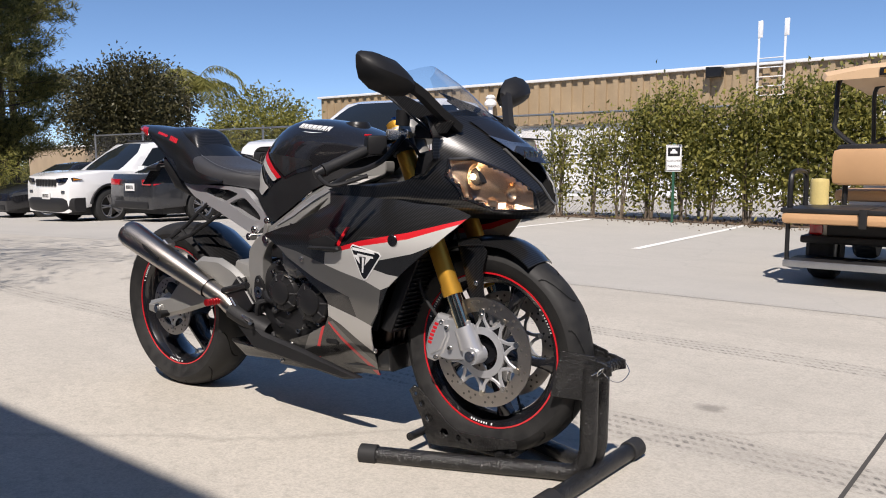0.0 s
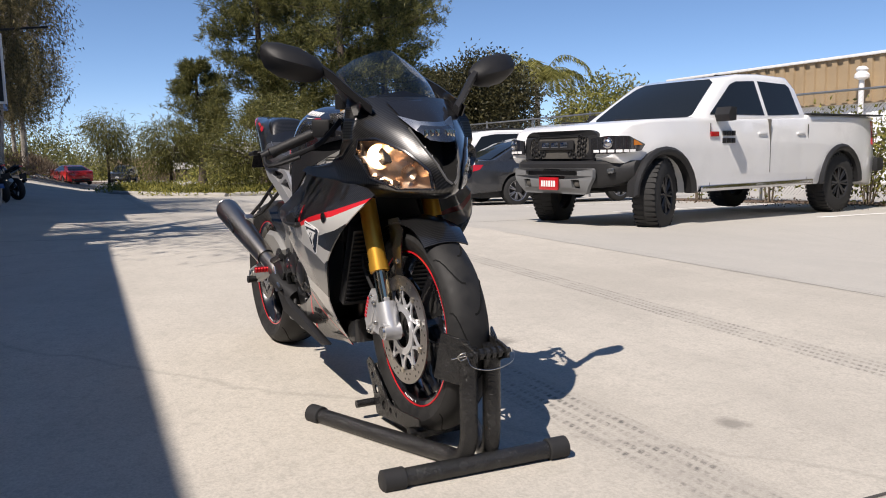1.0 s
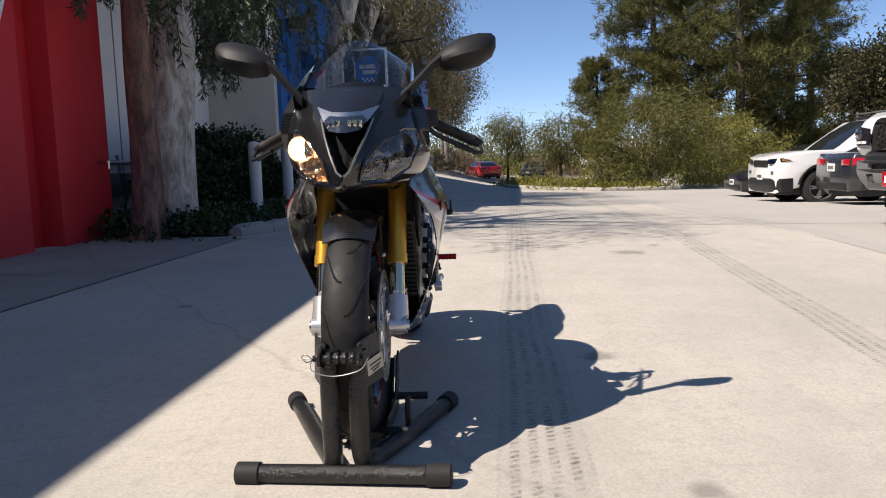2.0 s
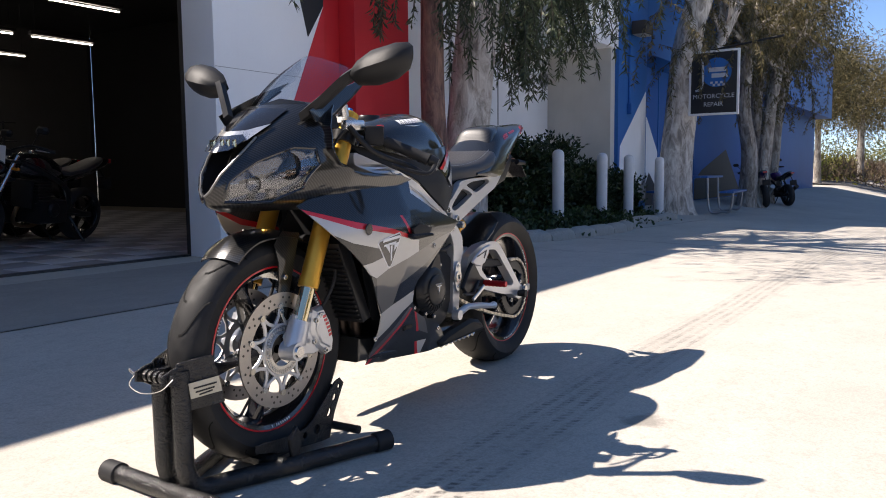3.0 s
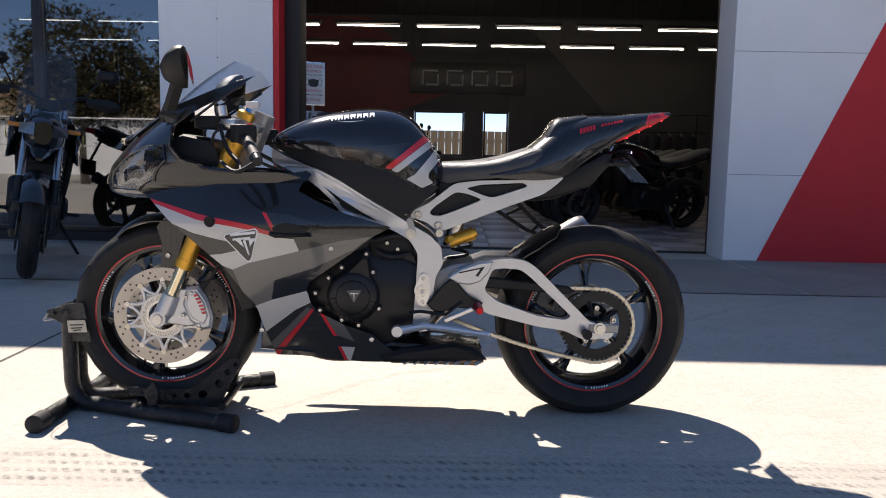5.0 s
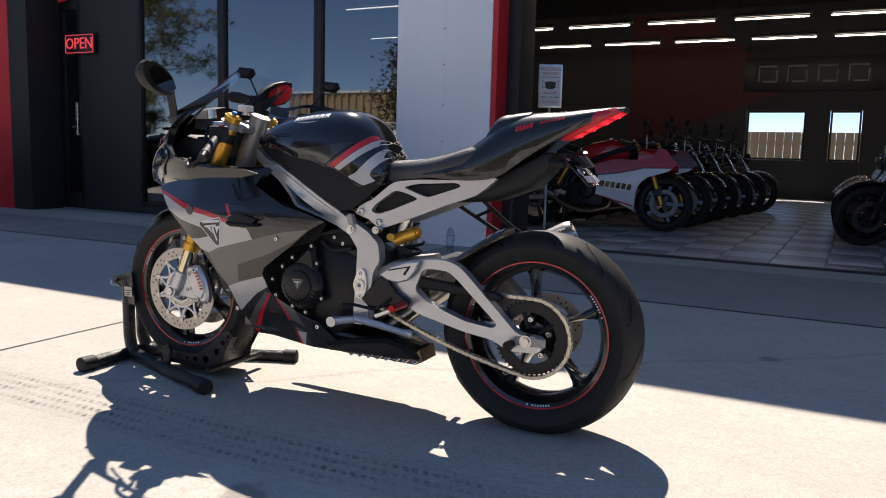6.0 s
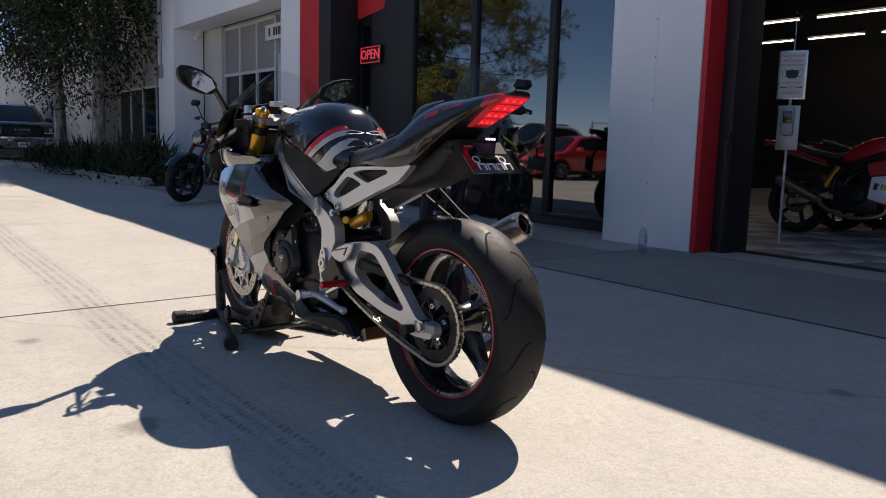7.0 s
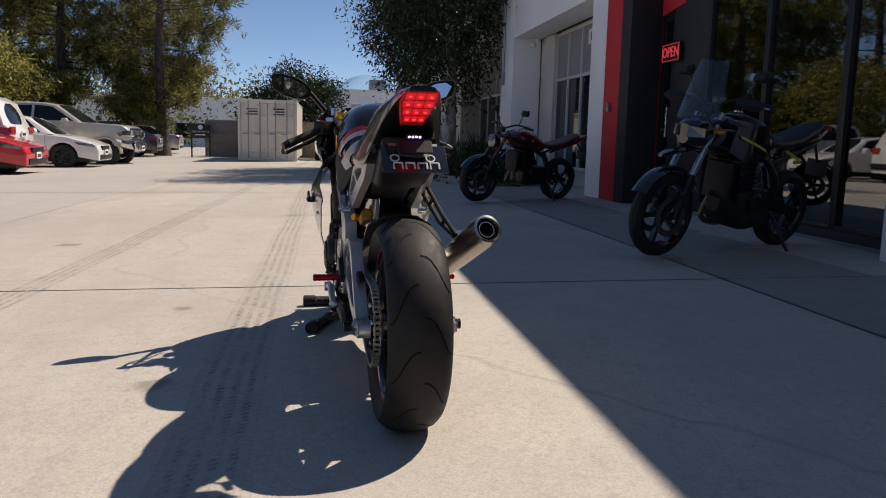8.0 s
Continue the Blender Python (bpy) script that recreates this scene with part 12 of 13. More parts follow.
def round_shrub(x, y, els, label, mat, seed, leaf=(0.085, 0.04), n=260, per=30):
    return leafy_tree("dark_shrub", x, y, label, els, n, per, leaf, mat, BARK_DARK, [([(0, 0, -0.05), (0.03, 0, 0.2), (0.05, 0, 0.4)], 0.03, 0.02)], 0.14, -0.3, seed, 6, "shrubs of the bed", None, "shrub")


# planting bed between the shop and the blue workshop
round_shrub(-8.5, -1.9, [(0, 0, 0.45, 0.55, 0.45, 0.45)], "dense dark green shrub in the shaded bed", LEAF_DARK, 301)
round_shrub(-9.3, -2.0, [(0, 0, 0.5, 0.55, 0.5, 0.5), (-0.2, 0.1, 0.95, 0.3, 0.3, 0.22)], "tall dark green shrub beside the bollards", LEAF_DARK, 302)
round_shrub(-10.3, -2.0, [(0, 0, 0.5, 0.65, 0.5, 0.5), (-0.15, 0.1, 1.0, 0.35, 0.3, 0.25)], "dense dark green shrub in the shaded bed", LEAF_DARK, 303)
round_shrub(-11.5, -1.9, [(0, 0, 0.42, 0.6, 0.45, 0.42)], "dense dark green shrub in the shaded bed", LEAF_DARK, 304)
round_shrub(-12.6, -1.8, [(0, 0, 0.35, 0.45, 0.4, 0.35)], "small dark green shrub in the shaded bed", LEAF_DARK, 305)
low_plants("ivy", "trailing green ivy covering the planting bed", [(-8.6, -6.8, -2.2, -1.0, 0.32), (-10.6, -8.4, -1.9, -1.0, 0.3), (-12.8, -10.4, -2.1, -1.2, 0.22)], 5200, (0.06, 0.045), LEAF_IVY, 311)
# the bed along the shop wall to the east
low_plants("bed_plants", "dark strap-leaved plants along the shop wall", [(10.0, 13.5, -1.5, -0.8, 0.7), (13.5, 18.5, -1.3, -0.5, 0.6)], 1500, (0.42, 0.035), LEAF_DARK, 312, up=1.0)
low_plants("bed_shrubs", "low dark leafy ground cover in the wall bed", [(9.4, 20.0, -1.7, -0.6, 0.5)], 5000, (0.09, 0.045), LEAF_DARK, 313)


def agave(x, y, r, seed):
    rng = np.random.default_rng(seed)
    t = thing("agave", pose(x, y, gz(x, y)), "green agave rosette in the wall bed", "plant", "agaves of the bed")
    for i in range(16):
        a, e = i * 2.4, 0.35 + 1.0 * (i / 16)
        bm = B()
        L = r * rng.uniform(0.85, 1.15)
        d = Vector((math.cos(a) * math.cos(e), math.sin(a) * math.cos(e), math.sin(e)))
        s = Vector((-math.sin(a), math.cos(a), 0))
        u = d.cross(s)
        loft(bm, [[d * (L * k) + s * (w * q) + u * (th * (1 - abs(q)) - 0.15 * L * k * k * (1 - e / 2)) for q in (-1, 0, 1)] + [d * (L * k) - u * (0.01 + 0.15 * L * k * k * (1 - e / 2))] for k, w, th in ((0.03, 0.03, 0.005), (0.3, 0.05, -0.012), (0.65, 0.038, -0.014), (1.0, 0.003, 0.0))])
        part("leaf", bm, LEAF_IVY, t, sharp=40)


for i, (x, y, r) in enumerate(((19.4, -0.55, 0.75), (18.4, -0.6, 0.6), (12.2, -0.95, 0.65), (10.6, -1.0, 0.5))):
    agave(x, y, r, 320 + i)

low_plants("island_plants", "green and dry low plants on the traffic island", [(-42.5, -36, 2.2, 4.6, 0.55), (-36, -29, 3.6, 6.0, 0.5), (-33, -28.5, 5.8, 7.4, 0.45)], 2600, (0.2, 0.06), LEAF_SHRUB, 331, clump=0.5)
low_plants("verge_plants", "green strap-leaved plants along the lot's far edge", [(-36, -30, 9.5, 14.5, 0.6)], 2600, (0.4, 0.05), LEAF_YELLOW, 332, up=1.0, clump=0.5)
low_plants("dry_brush", "brown dry brush on the street's far verge", [(-75, -50, -9.0, -2.5, 1.6), (-95, -75, -6, -3, 1.5), (-110, -85, 10, 16, 1.2)], 5200, (0.5, 0.06), DRY_BRUSH, 333, up=0.8, clump=1.2)
low_plants("verge_bushes", "green bushes on the street's far verge", [(-72, -48, -7.5, -4.5, 1.8), (-128, -112, 0, 14, 3.0), (-85, -60, 11, 15, 2.6)], 4200, (0.4, 0.16), LEAF_SHRUB, 334, up=0.3, clump=1.1)
low_plants("far_wood", "distant green woodland beyond the street and roofs", [(-150, -110, -40, 20, 7.5), (-140, -95, 20, 60, 7.5), (60, 90, 8, 45, 8.0), (95, 110, -20, 15, 6.0)], 30000, (0.42, 0.2), LEAF_PINE_DARK, 335, "woodland", 0.3, 2.6)
low_plants("fallen_leaves", "brown fallen leaves and mulch under the hedge", [(-12.5, -1.2, 12.6, 13.3, 0.02)], 1500, (0.05, 0.03), DRY_BRUSH, 336, up=0.0, clump=0.5)


# ---- other motorcycles ----
def oval(x, w, z0, z1, n=14, sq=0.75, y=0.0):
    """A rounded section across the bike at x."""
    out = []
    for i in range(n):
        a = 2 * math.pi * i / n
        c, s = math.cos(a), math.sin(a)
        out.append((x, y + w * math.copysign(abs(c) ** sq, c), (z0 + z1) / 2 + (z1 - z0) / 2 * math.copysign(abs(s) ** sq, s)))
    return out


DISC_DULL = plain("dull_brake_disc", (0.14, 0.135, 0.13), 0.45, 0.9, 0.15, 14, 300, 0.05)
SILVER_TUBE = plain("silver_fork_tube", (0.5, 0.5, 0.5), 0.25, 1.0, 0.1, 6, 300, 0.0)


def parked_bike(name, at, label, style="naked", wb=1.42, body=None, accent=None, fork=None, rim=None, lean=8, r=0.305, group="", tag=False):
    """A parked motorcycle, rear contact at the origin, front along x, leaning left on its side stand."""
    body = body or BLACK_GLOSS
    t = thing(name, at @ pose(0, 0, 0, -lean, 0, 0), label, "motorcycle", group)
    fork, rim = fork or SILVER_TUBE, rim or RIM_BLACK
    tall = 0.1 if style == "adv" else 0.0
    for nm, x, tw in (("rear_wheel", 0.0, 0.085 if style != "adv" else 0.07), ("front_wheel", wb, 0.06 if style != "adv" else 0.052)):
        bm = B()
        revolve(bm, [(r - 0.085, -tw * 0.85), (r - 0.045, -tw), (r - 0.012, -tw * 0.62), (r, 0), (r - 0.012, tw * 0.62), (r - 0.045, tw), (r - 0.085, tw * 0.85)], (x, 0, r), "Y", 40)
        w = part(nm, bm, TYRE, t)
        bm = B()
        revolve(bm, [(r - 0.08, -tw * 0.86), (r - 0.1, -tw * 0.5), (r - 0.1, tw * 0.5), (r - 0.08, tw * 0.86)], (x, 0, r), "Y", 40, closed=False)
        part("rim", bm, rim, w)
        for k in range(5):
            bm = B()
            a = 2 * math.pi * k / 5
            d = Vector((math.cos(a), 0, math.sin(a)))
            s = Vector((-math.sin(a), 0, math.cos(a)))
            c = Vector((x, 0, r))
            loft(bm, [[c + d * q + s * (u * ww) + Vector((0, v * hh, 0)) for u, v in ((-1, -1), (1, -1), (1, 1), (-1, 1))] for q, ww, hh in ((0.03, 0.022, 0.03), (0.12, 0.014, 0.018), (r - 0.09, 0.02, 0.02))])
            part("spoke", bm, rim, w)
        bm = B()
        cyl(bm, (x, -0.09, r), (x, 0.09, r), 0.032, n=14)
        part("hub", bm, ENGINE_BLACK, w)
        for s in ((-1, 1) if x else (-1,)):
            bm = B()
            R1 = 0.15 if x else 0.11
            revolve(bm, [(R1 - 0.045, s * 0.075), (R1, s * 0.075), (R1, s * 0.08), (R1 - 0.045, s * 0.08)], (x, 0, r), "Y", 28)
            part("brake_disc", bm, DISC_DULL, w)
    hx, hz = wb - 0.37, 0.92 + tall
    for s in SIDES:
        bm = B()
        cyl(bm, (wb - 0.02, s * 0.1, r - 0.02), (wb - 0.13, s * 0.1, r + 0.3), 0.03, n=12)
        part("fork_lower", bm, ENGINE_BLACK if style != "sport" else fork, t)
        bm = B()
        cyl(bm, (wb - 0.12, s * 0.1, r + 0.28), (hx + 0.03, s * 0.1, hz + 0.04), 0.024, n=12)
        part("fork_tube", bm, fork, t)
        bm = B()
        box(bm, wb - 0.11, wb - 0.03, s * 0.1 - 0.03, s * 0.1 + 0.03, r + 0.06, r + 0.16, 0.015)
        part("brake_caliper", bm, ENGINE_BLACK, t)
    bm = B()
    secs = []
    for i in range(9):
        a = radians(30 + i * 15)
        c = Vector((wb + math.cos(a) * (r + 0.025), 0, r + math.sin(a) * (r + 0.025)))
        o = Vector((math.cos(a), 0, math.sin(a)))
        secs.append([c + Vector((0, v, 0)) + o * (0.02 - 6.0 * v * v) for v in (-0.07, -0.04, 0, 0.04, 0.07)] + [c + Vector((0, v, 0)) + o * (0.014 - 6.0 * v * v) for v in (0.066, 0, -0.066)])
    loft(bm, secs)
    part("front_mudguard", bm, body, t)
    for z in (hz - 0.02, hz - 0.2):
        bm = B()
        box(bm, hx - 0.0 + (hz - z) * 0.32, hx + 0.09 + (hz - z) * 0.32, -0.13, 0.13, z - 0.015, z + 0.015, 0.01)
        part("fork_yoke", bm, ENGINE_BLACK, t)
    for s in SIDES:
        bm = B()
        tube(bm, curve_pts([(hx, s * 0.12, hz - 0.02), (hx - 0.22, s * 0.16, hz - 0.1), (0.42, s * 0.15, 0.62), (0.34, s * 0.12, 0.4)], 5), [0.03] * 15 + [0.028], 8)
        part("frame_beam", bm, ENGINE_BLACK, t)
        bm = B()
        loft(bm, [oval(x, 0.018, z - h, z + h, 8, 0.8, s * 0.1) for x, z, h in ((-0.06, r, 0.03), (0.1, r + 0.02, 0.035), (0.36, 0.4, 0.045))])
        part("swingarm", bm, ENGINE_BLACK if style != "sport" else ALLOY, t)
        bm = B()
        tube(bm, [(0.45, s * 0.12, 0.7), (-0.1, s * 0.09, 0.84), (-0.28, s * 0.05, 0.9)], 0.016, 6)
        part("subframe_rail", bm, ENGINE_BLACK, t)
        bm = B()
        cyl(bm, (0.32, s * 0.14, 0.34), (0.32, s * 0.27, 0.34), 0.014, n=8)
        part("foot_peg", bm, ENGINE_BLACK, t)
        bm = B()
        revolve(bm, [(0.0, s * 0.13), (0.075, s * 0.13), (0.085, s * 0.165), (0.06, s * 0.185), (0.0, s * 0.19)], (0.6, 0, 0.4), "Y", 20, closed=False)
        part("engine_cover", bm, ENGINE_BLACK, t)
    bm = B()
    box(bm, 0.36, 0.78, -0.15, 0.15, 0.24, 0.5, 0.05)
    eng = part("engine", bm, ENGINE_BLACK, t)
    bm = B()
    box(bm, 0.59, 0.79, -0.115, 0.115, 0.46, 0.73, 0.03)
    part("cylinder_block", bm, ENGINE_BLACK, eng)
    for i in range(7):
        z = 0.49 + i * 0.033
        bm = B()
        box(bm, 0.56 + 0.01 * i, 0.78 + 0.01 * i, -0.135, 0.135, z, z + 0.012, 0.004)
        part("cooling_fin", bm, ENGINE_BLACK, eng)
    bm = B()
    box(bm, 0.86, 0.9, -0.12, 0.12, 0.42, 0.7, 0.01)
    part("radiator", bm, PLASTIC, t)
    tz = tall * 0.7
    bm = B()
    loft(bm, [oval(x, w, z0 + tz, z1 + tz) for x, w, z0, z1 in ((0.4, 0.09, 0.72, 0.8), (0.46, 0.12, 0.7, 0.88), (0.62, 0.16, 0.7, 0.96), (0.82, 0.17, 0.72, 1.0), (0.96, 0.14, 0.76, 0.97), (1.02, 0.09, 0.8, 0.93))])
    tank = part("tank", bm, accent if accent and style != "adv" else body, t)
    bm = B()
    revolve(bm, [(0.0, 1.0 + tz), (0.035, 1.0 + tz), (0.035, 1.012 + tz), (0.0, 1.014 + tz)], (0.8, 0, 0), "Z", 14, closed=False)
    part("filler_cap", bm, STEEL, tank)
    bm = B()
    loft(bm, [oval(x, w, z0 + tz, z1 + tz) for x, w, z0, z1 in ((-0.26, 0.07, 0.9, 0.96), (-0.15, 0.11, 0.84, 0.94), (0.1, 0.13, 0.76, 0.85), (0.32, 0.12, 0.74, 0.81), (0.44, 0.09, 0.76, 0.83))])
    part("seat", bm, SEAT_VINYL, t)
    bm = B()
    loft(bm, [oval(x, w, z0 + tz, z1 + tz) for x, w, z0, z1 in ((-0.4, 0.04, 0.9, 0.94), (-0.3, 0.08, 0.84, 0.93), (-0.05, 0.11, 0.76, 0.86), (0.25, 0.11, 0.68, 0.78))])
    part("tail", bm, accent if accent and style == "sport" else body, t)
    bm = B()
    box(bm, -0.43, -0.4, -0.05, 0.05, 0.89 + tz, 0.94 + tz, 0.008)
    part("tail_lamp", bm, RED_LENS, t)
    bm = B()
    box(bm, -0.42, -0.4, -0.09, 0.09, 0.58, 0.72, 0.004)
    tube(bm, [(-0.28, 0, 0.84 + tz), (-0.4, 0, 0.7)], 0.012, 6)
    part("plate_hanger", bm, PLASTIC, t)
    bm = B()
    tube(bm, curve_pts([(0.8, -0.1, 0.45), (0.84, -0.13, 0.25), (0.6, -0.15, 0.18), (0.35, -0.17, 0.24), (0.22, -0.18, 0.34)], 5), 0.022, 8)
    part("exhaust_pipe", bm, BURNT, t)
    bm = B()
    cyl(bm, (0.24, -0.18, 0.33), (-0.16, -0.2, 0.52), 0.045, 0.055, n=16)
    part("silencer", bm, TITANIUM if style == "sport" else ENGINE_BLACK, t)
    bm = B()
    tube(bm, [(0.3, 0.12, 0.3), (0.26, 0.3, 0.035)], 0.013, 6)
    part("side_stand", bm, ENGINE_BLACK, t)
    bm = B()
    cyl(bm, (0.2, 0, 0.42), (0.34, 0, 0.68), 0.035, n=12)
    part("shock_absorber", bm, fork, t)
    # bars, mirrors, lamp
    by = hz + (0.12 if style != "sport" else 0.02)
    bm = B()
    if style == "sport":
        for s in SIDES:
            tube(bm, [(hx + 0.04, s * 0.12, by), (hx - 0.08, s * 0.34, by - 0.03)], 0.012, 8)
    else:
        tube(bm, curve_pts([(hx - 0.12, -0.4, by), (hx - 0.02, -0.2, by + 0.03), (hx + 0.04, 0, by - 0.03), (hx - 0.02, 0.2, by + 0.03), (hx - 0.12, 0.4, by)], 4), 0.012, 8)
    part("handlebar", bm, ENGINE_BLACK, t)
    for s in SIDES:
        e0, e1 = (0.26, 0.36) if style == "sport" else (0.29, 0.41)
        bm = B()
        cyl(bm, (hx - 0.06, s * e0, by), (hx - 0.12, s * e1, by - 0.005), 0.018, n=10)
        part("grip", bm, RUBBER, t)
        bm = B()
        tube(bm, [(hx + 0.0, s * e0, by + 0.01), (hx + 0.03, s * (e0 + 0.02), by + 0.0), (hx - 0.05, s * e1, by - 0.01)], 0.006, 6)
        part("lever", bm, ALLOY, t)
        bm = B()
        mx = hx + (0.12 if style == "sport" else -0.04)
        tube(bm, [(mx, s * 0.2, by + 0.02), (mx + 0.02, s * 0.3, by + 0.18)], 0.007, 6)
        st = part("mirror_stalk", bm, ENGINE_BLACK, t)
        bm = B()
        loft(bm, [[(mx + 0.02 + d, s * 0.33 + a * k, by + 0.2 + b * k) for a, b in ((-0.075, -0.02), (-0.05, -0.045), (0.05, -0.04), (0.08, 0.0), (0.06, 0.04), (-0.05, 0.035))] for d, k in ((-0.012, 1.0), (0.012, 0.95), (0.035, 0.5))])
        part("mirror_head", bm, PLASTIC, st)
        bm = B()
        box(bm, hx + 0.1, hx + 0.14, s * 0.17 - 0.04, s * 0.17 + 0.04, hz - 0.1, hz - 0.07, 0.012)
        part("indicator", bm, AMBER, t)
        if style == "adv":
            bm = B()
            loft(bm, [[(hx + 0.05 + a, s * v, by + z) for a, z in ((0.0, -0.04 * k), (0.02, 0.0), (0.0, 0.045 * k), (-0.01, 0.0))] for v, k in ((0.22, 0.5), (0.32, 1.0), (0.39, 0.9), (0.43, 0.3))])
            part("hand_guard", bm, PLASTIC, t)
    lx = hx + 0.2
    bm = B()
    if style == "naked":
        revolve(bm, [(0.03, -0.1), (0.07, -0.07), (0.088, 0.0), (0.085, 0.03), (0.0, 0.03)], (lx, 0, hz - 0.09), "X", 24, closed=False)
        part("headlamp_bowl", bm, body, t)
        bm = B()
        revolve(bm, [(0.0, 0.055), (0.04, 0.05), (0.078, 0.032), (0.0, 0.03)], (lx, 0, hz - 0.09), "X", 24, closed=False)
        part("headlamp_lens", bm, CAR_LAMP, t)
    else:
        nose = [(lx - 0.12, 0.19, 0.66, 0.9), (lx + 0.08, 0.165, 0.65, 0.9), (lx + 0.22, 0.11, 0.64, 0.82), (lx + 0.3, 0.05, 0.655, 0.73)] if style != "adv" else [(lx - 0.16, 0.13, 0.68, 0.92), (lx - 0.04, 0.12, 0.68, 0.93), (lx + 0.06, 0.085, 0.7, 0.9), (lx + 0.09, 0.05, 0.73, 0.87)]
        loft(bm, [oval(x, w, z0 + tall, z1 + tall) for x, w, z0, z1 in nose])
        part("nose_fairing", bm, accent if accent and style == "sport" else body, t)
        for s in SIDES:
            bm = B()
            loft(bm, [[(lx + 0.03 + a, s * (0.05 + b), z + tall) for a, b, z in ((0.09, 0.0, 0.78), (0.0, 0.09, 0.79), (0.0, 0.085, 0.85), (0.075, 0.0, 0.86))], [(lx + 0.02 + a, s * (0.05 + b), z + tall) for a, b, z in ((0.05, 0.0, 0.78), (-0.05, 0.07, 0.79), (-0.05, 0.07, 0.85), (0.04, 0.0, 0.86))]])
            part("headlamp", bm, CAR_LAMP, t)
        bm = B()
        h = 0.42 if style == "adv" else 0.16
        rows = []
        for i in range(6):
            k = i / 5
            wq = 0.15 - 0.05 * k * k + (0.02 if style == "adv" else 0)
            rows.append([bm.verts.new((lx + 0.05 - (0.13 if style == "adv" else 0.3) * k - 2.2 * v * v, v, 0.9 + tall + h * k)) for v in (-wq, -wq * 0.5, 0, wq * 0.5, wq)])
        for p, q in zip(rows, rows[1:]):
            bridge(bm, p, q, 0, False)
        part("windscreen", bm, SCREEN, t)
    bm = B()
    box(bm, hx + 0.06, hx + 0.12, -0.07, 0.07, hz + 0.03, hz + 0.1, 0.02)
    part("instrument", bm, PLASTIC, t)
    if style == "adv":
        bm = B()
        loft(bm, [oval(x, w, z0, z1, 8) for x, w, z0, z1 in ((lx, 0.07, 0.78, 0.84), (lx + 0.2, 0.05, 0.75, 0.79), (lx + 0.3, 0.02, 0.73, 0.75))])
        part("beak", bm, body, t)
        bm = B()
        loft(bm, [oval(x, w, z0, z1) for x, w, z0, z1 in ((0.62, 0.16, 0.7, 0.98), (0.9, 0.19, 0.72, 1.02), (1.08, 0.16, 0.78, 1.0), (lx - 0.02, 0.1, 0.8, 0.96))])
        part("shoulder_fairing", bm, body, t)
        bm = B()
        loft(bm, [oval(x, w, z0, z1) for x, w, z0, z1 in ((0.3, 0.12, 0.2, 0.34), (0.6, 0.15, 0.17, 0.36), (0.82, 0.12, 0.22, 0.46), (0.9, 0.06, 0.32, 0.48))])
        part("bash_plate", bm, PLASTIC, t)
        for s in SIDES:
            bm = sheet([(0.55, 0.74), (0.9, 0.72), (1.1, 0.8), (1.06, 0.98), (0.7, 1.0)], lambda a, b, o, s=s: (a, s * (0.17 + 0.05 * math.sin((a - 0.5) * 4) + o), b), 0.08, 0.012)
            part("tank_cowl", bm, body, t)
            bm = sheet([(0.66, 0.8), (1.02, 0.9), (1.04, 0.925), (0.7, 0.83)], lambda a, b, o, s=s: (a, s * (0.186 + 0.05 * math.sin((a - 0.5) * 4) + o), b), 0.08, 0.003)
            part("yellow_stripe", bm, accent, t, "acid yellow stripe")
            bm = sheet([(0.1, 0.72), (0.32, 0.80), (0.3, 0.815), (0.1, 0.745)], lambda a, b, o, s=s: (a, s * (0.145 + o), b), 0.1, 0.003)
            part("yellow_stripe", bm, accent, t, "acid yellow stripe")
    if style == "sport":
        white = WHITE_CAR
        for s in SIDES:
            def skin(a, b, o, s=s):
                return (a, s * (0.17 + 0.07 * math.sin(max(0.0, min(math.pi, (b - 0.2) * 4.2))) + 0.02 * math.cos(a * 3) + o), b)
            bm = sheet([(0.70, 0.37), (0.98, 0.27), (1.11, 0.21), (1.13, 0.42), (1.17, 0.5), (1.24, 0.565), (1.45, 0.63), (1.5, 0.665), (1.2, 0.66), (0.95, 0.6), (0.72, 0.57)], skin, 0.06, 0.01)
            lower = part("lower_fairing", bm, white, t, "white lower fairing panel")
            bm = sheet([(0.7, 0.58), (0.95, 0.61), (1.2, 0.67), (1.5, 0.675), (1.54, 0.7), (1.42, 0.87), (1.34, 0.89), (1.27, 0.77), (1.05, 0.75), (0.9, 0.76), (0.66, 0.69)], skin, 0.06, 0.012)
            part("upper_fairing", bm, accent, t, "red upper fairing panel")
            bm = sheet([(0.71, 0.352), (1.1, 0.248), (1.1, 0.262), (0.71, 0.366)], lambda a, b, o, s=s: skin(a, b, o + 0.008, s), 0.1, 0.003)
            part("red_line", bm, accent, lower)
            for i in range(6):
                x0 = 0.74 + i * 0.058
                bm = sheet([(x0, 0.455 - i * 0.006), (x0 + 0.042, 0.45 - i * 0.006), (x0 + 0.055, 0.51 - i * 0.006), (x0 + 0.013, 0.515 - i * 0.006)], lambda a, b, o, s=s: skin(a, b, o + 0.008, s), 0.1, 0.003)
                part("maker_bar", bm, BLACK_GLOSS, lower)
    if tag:
        bm = B()
        box(bm, hx + 0.14, hx + 0.145, -0.06, 0.06, hz - 0.05, hz + 0.13, 0.002)
        part("price_tag", bm, WHITE_METAL, t, "white paper price tag")
    return t


ACID = plain("acid_yellow", (0.55, 0.6, 0.03), 0.35, 0, 0.05, 5, 200, 0.0)
MOTO_RED = plain("motorcycle_red", (0.5, 0.012, 0.018), 0.2, 0, 0.06, 4, 200, 0.0, 0.8)
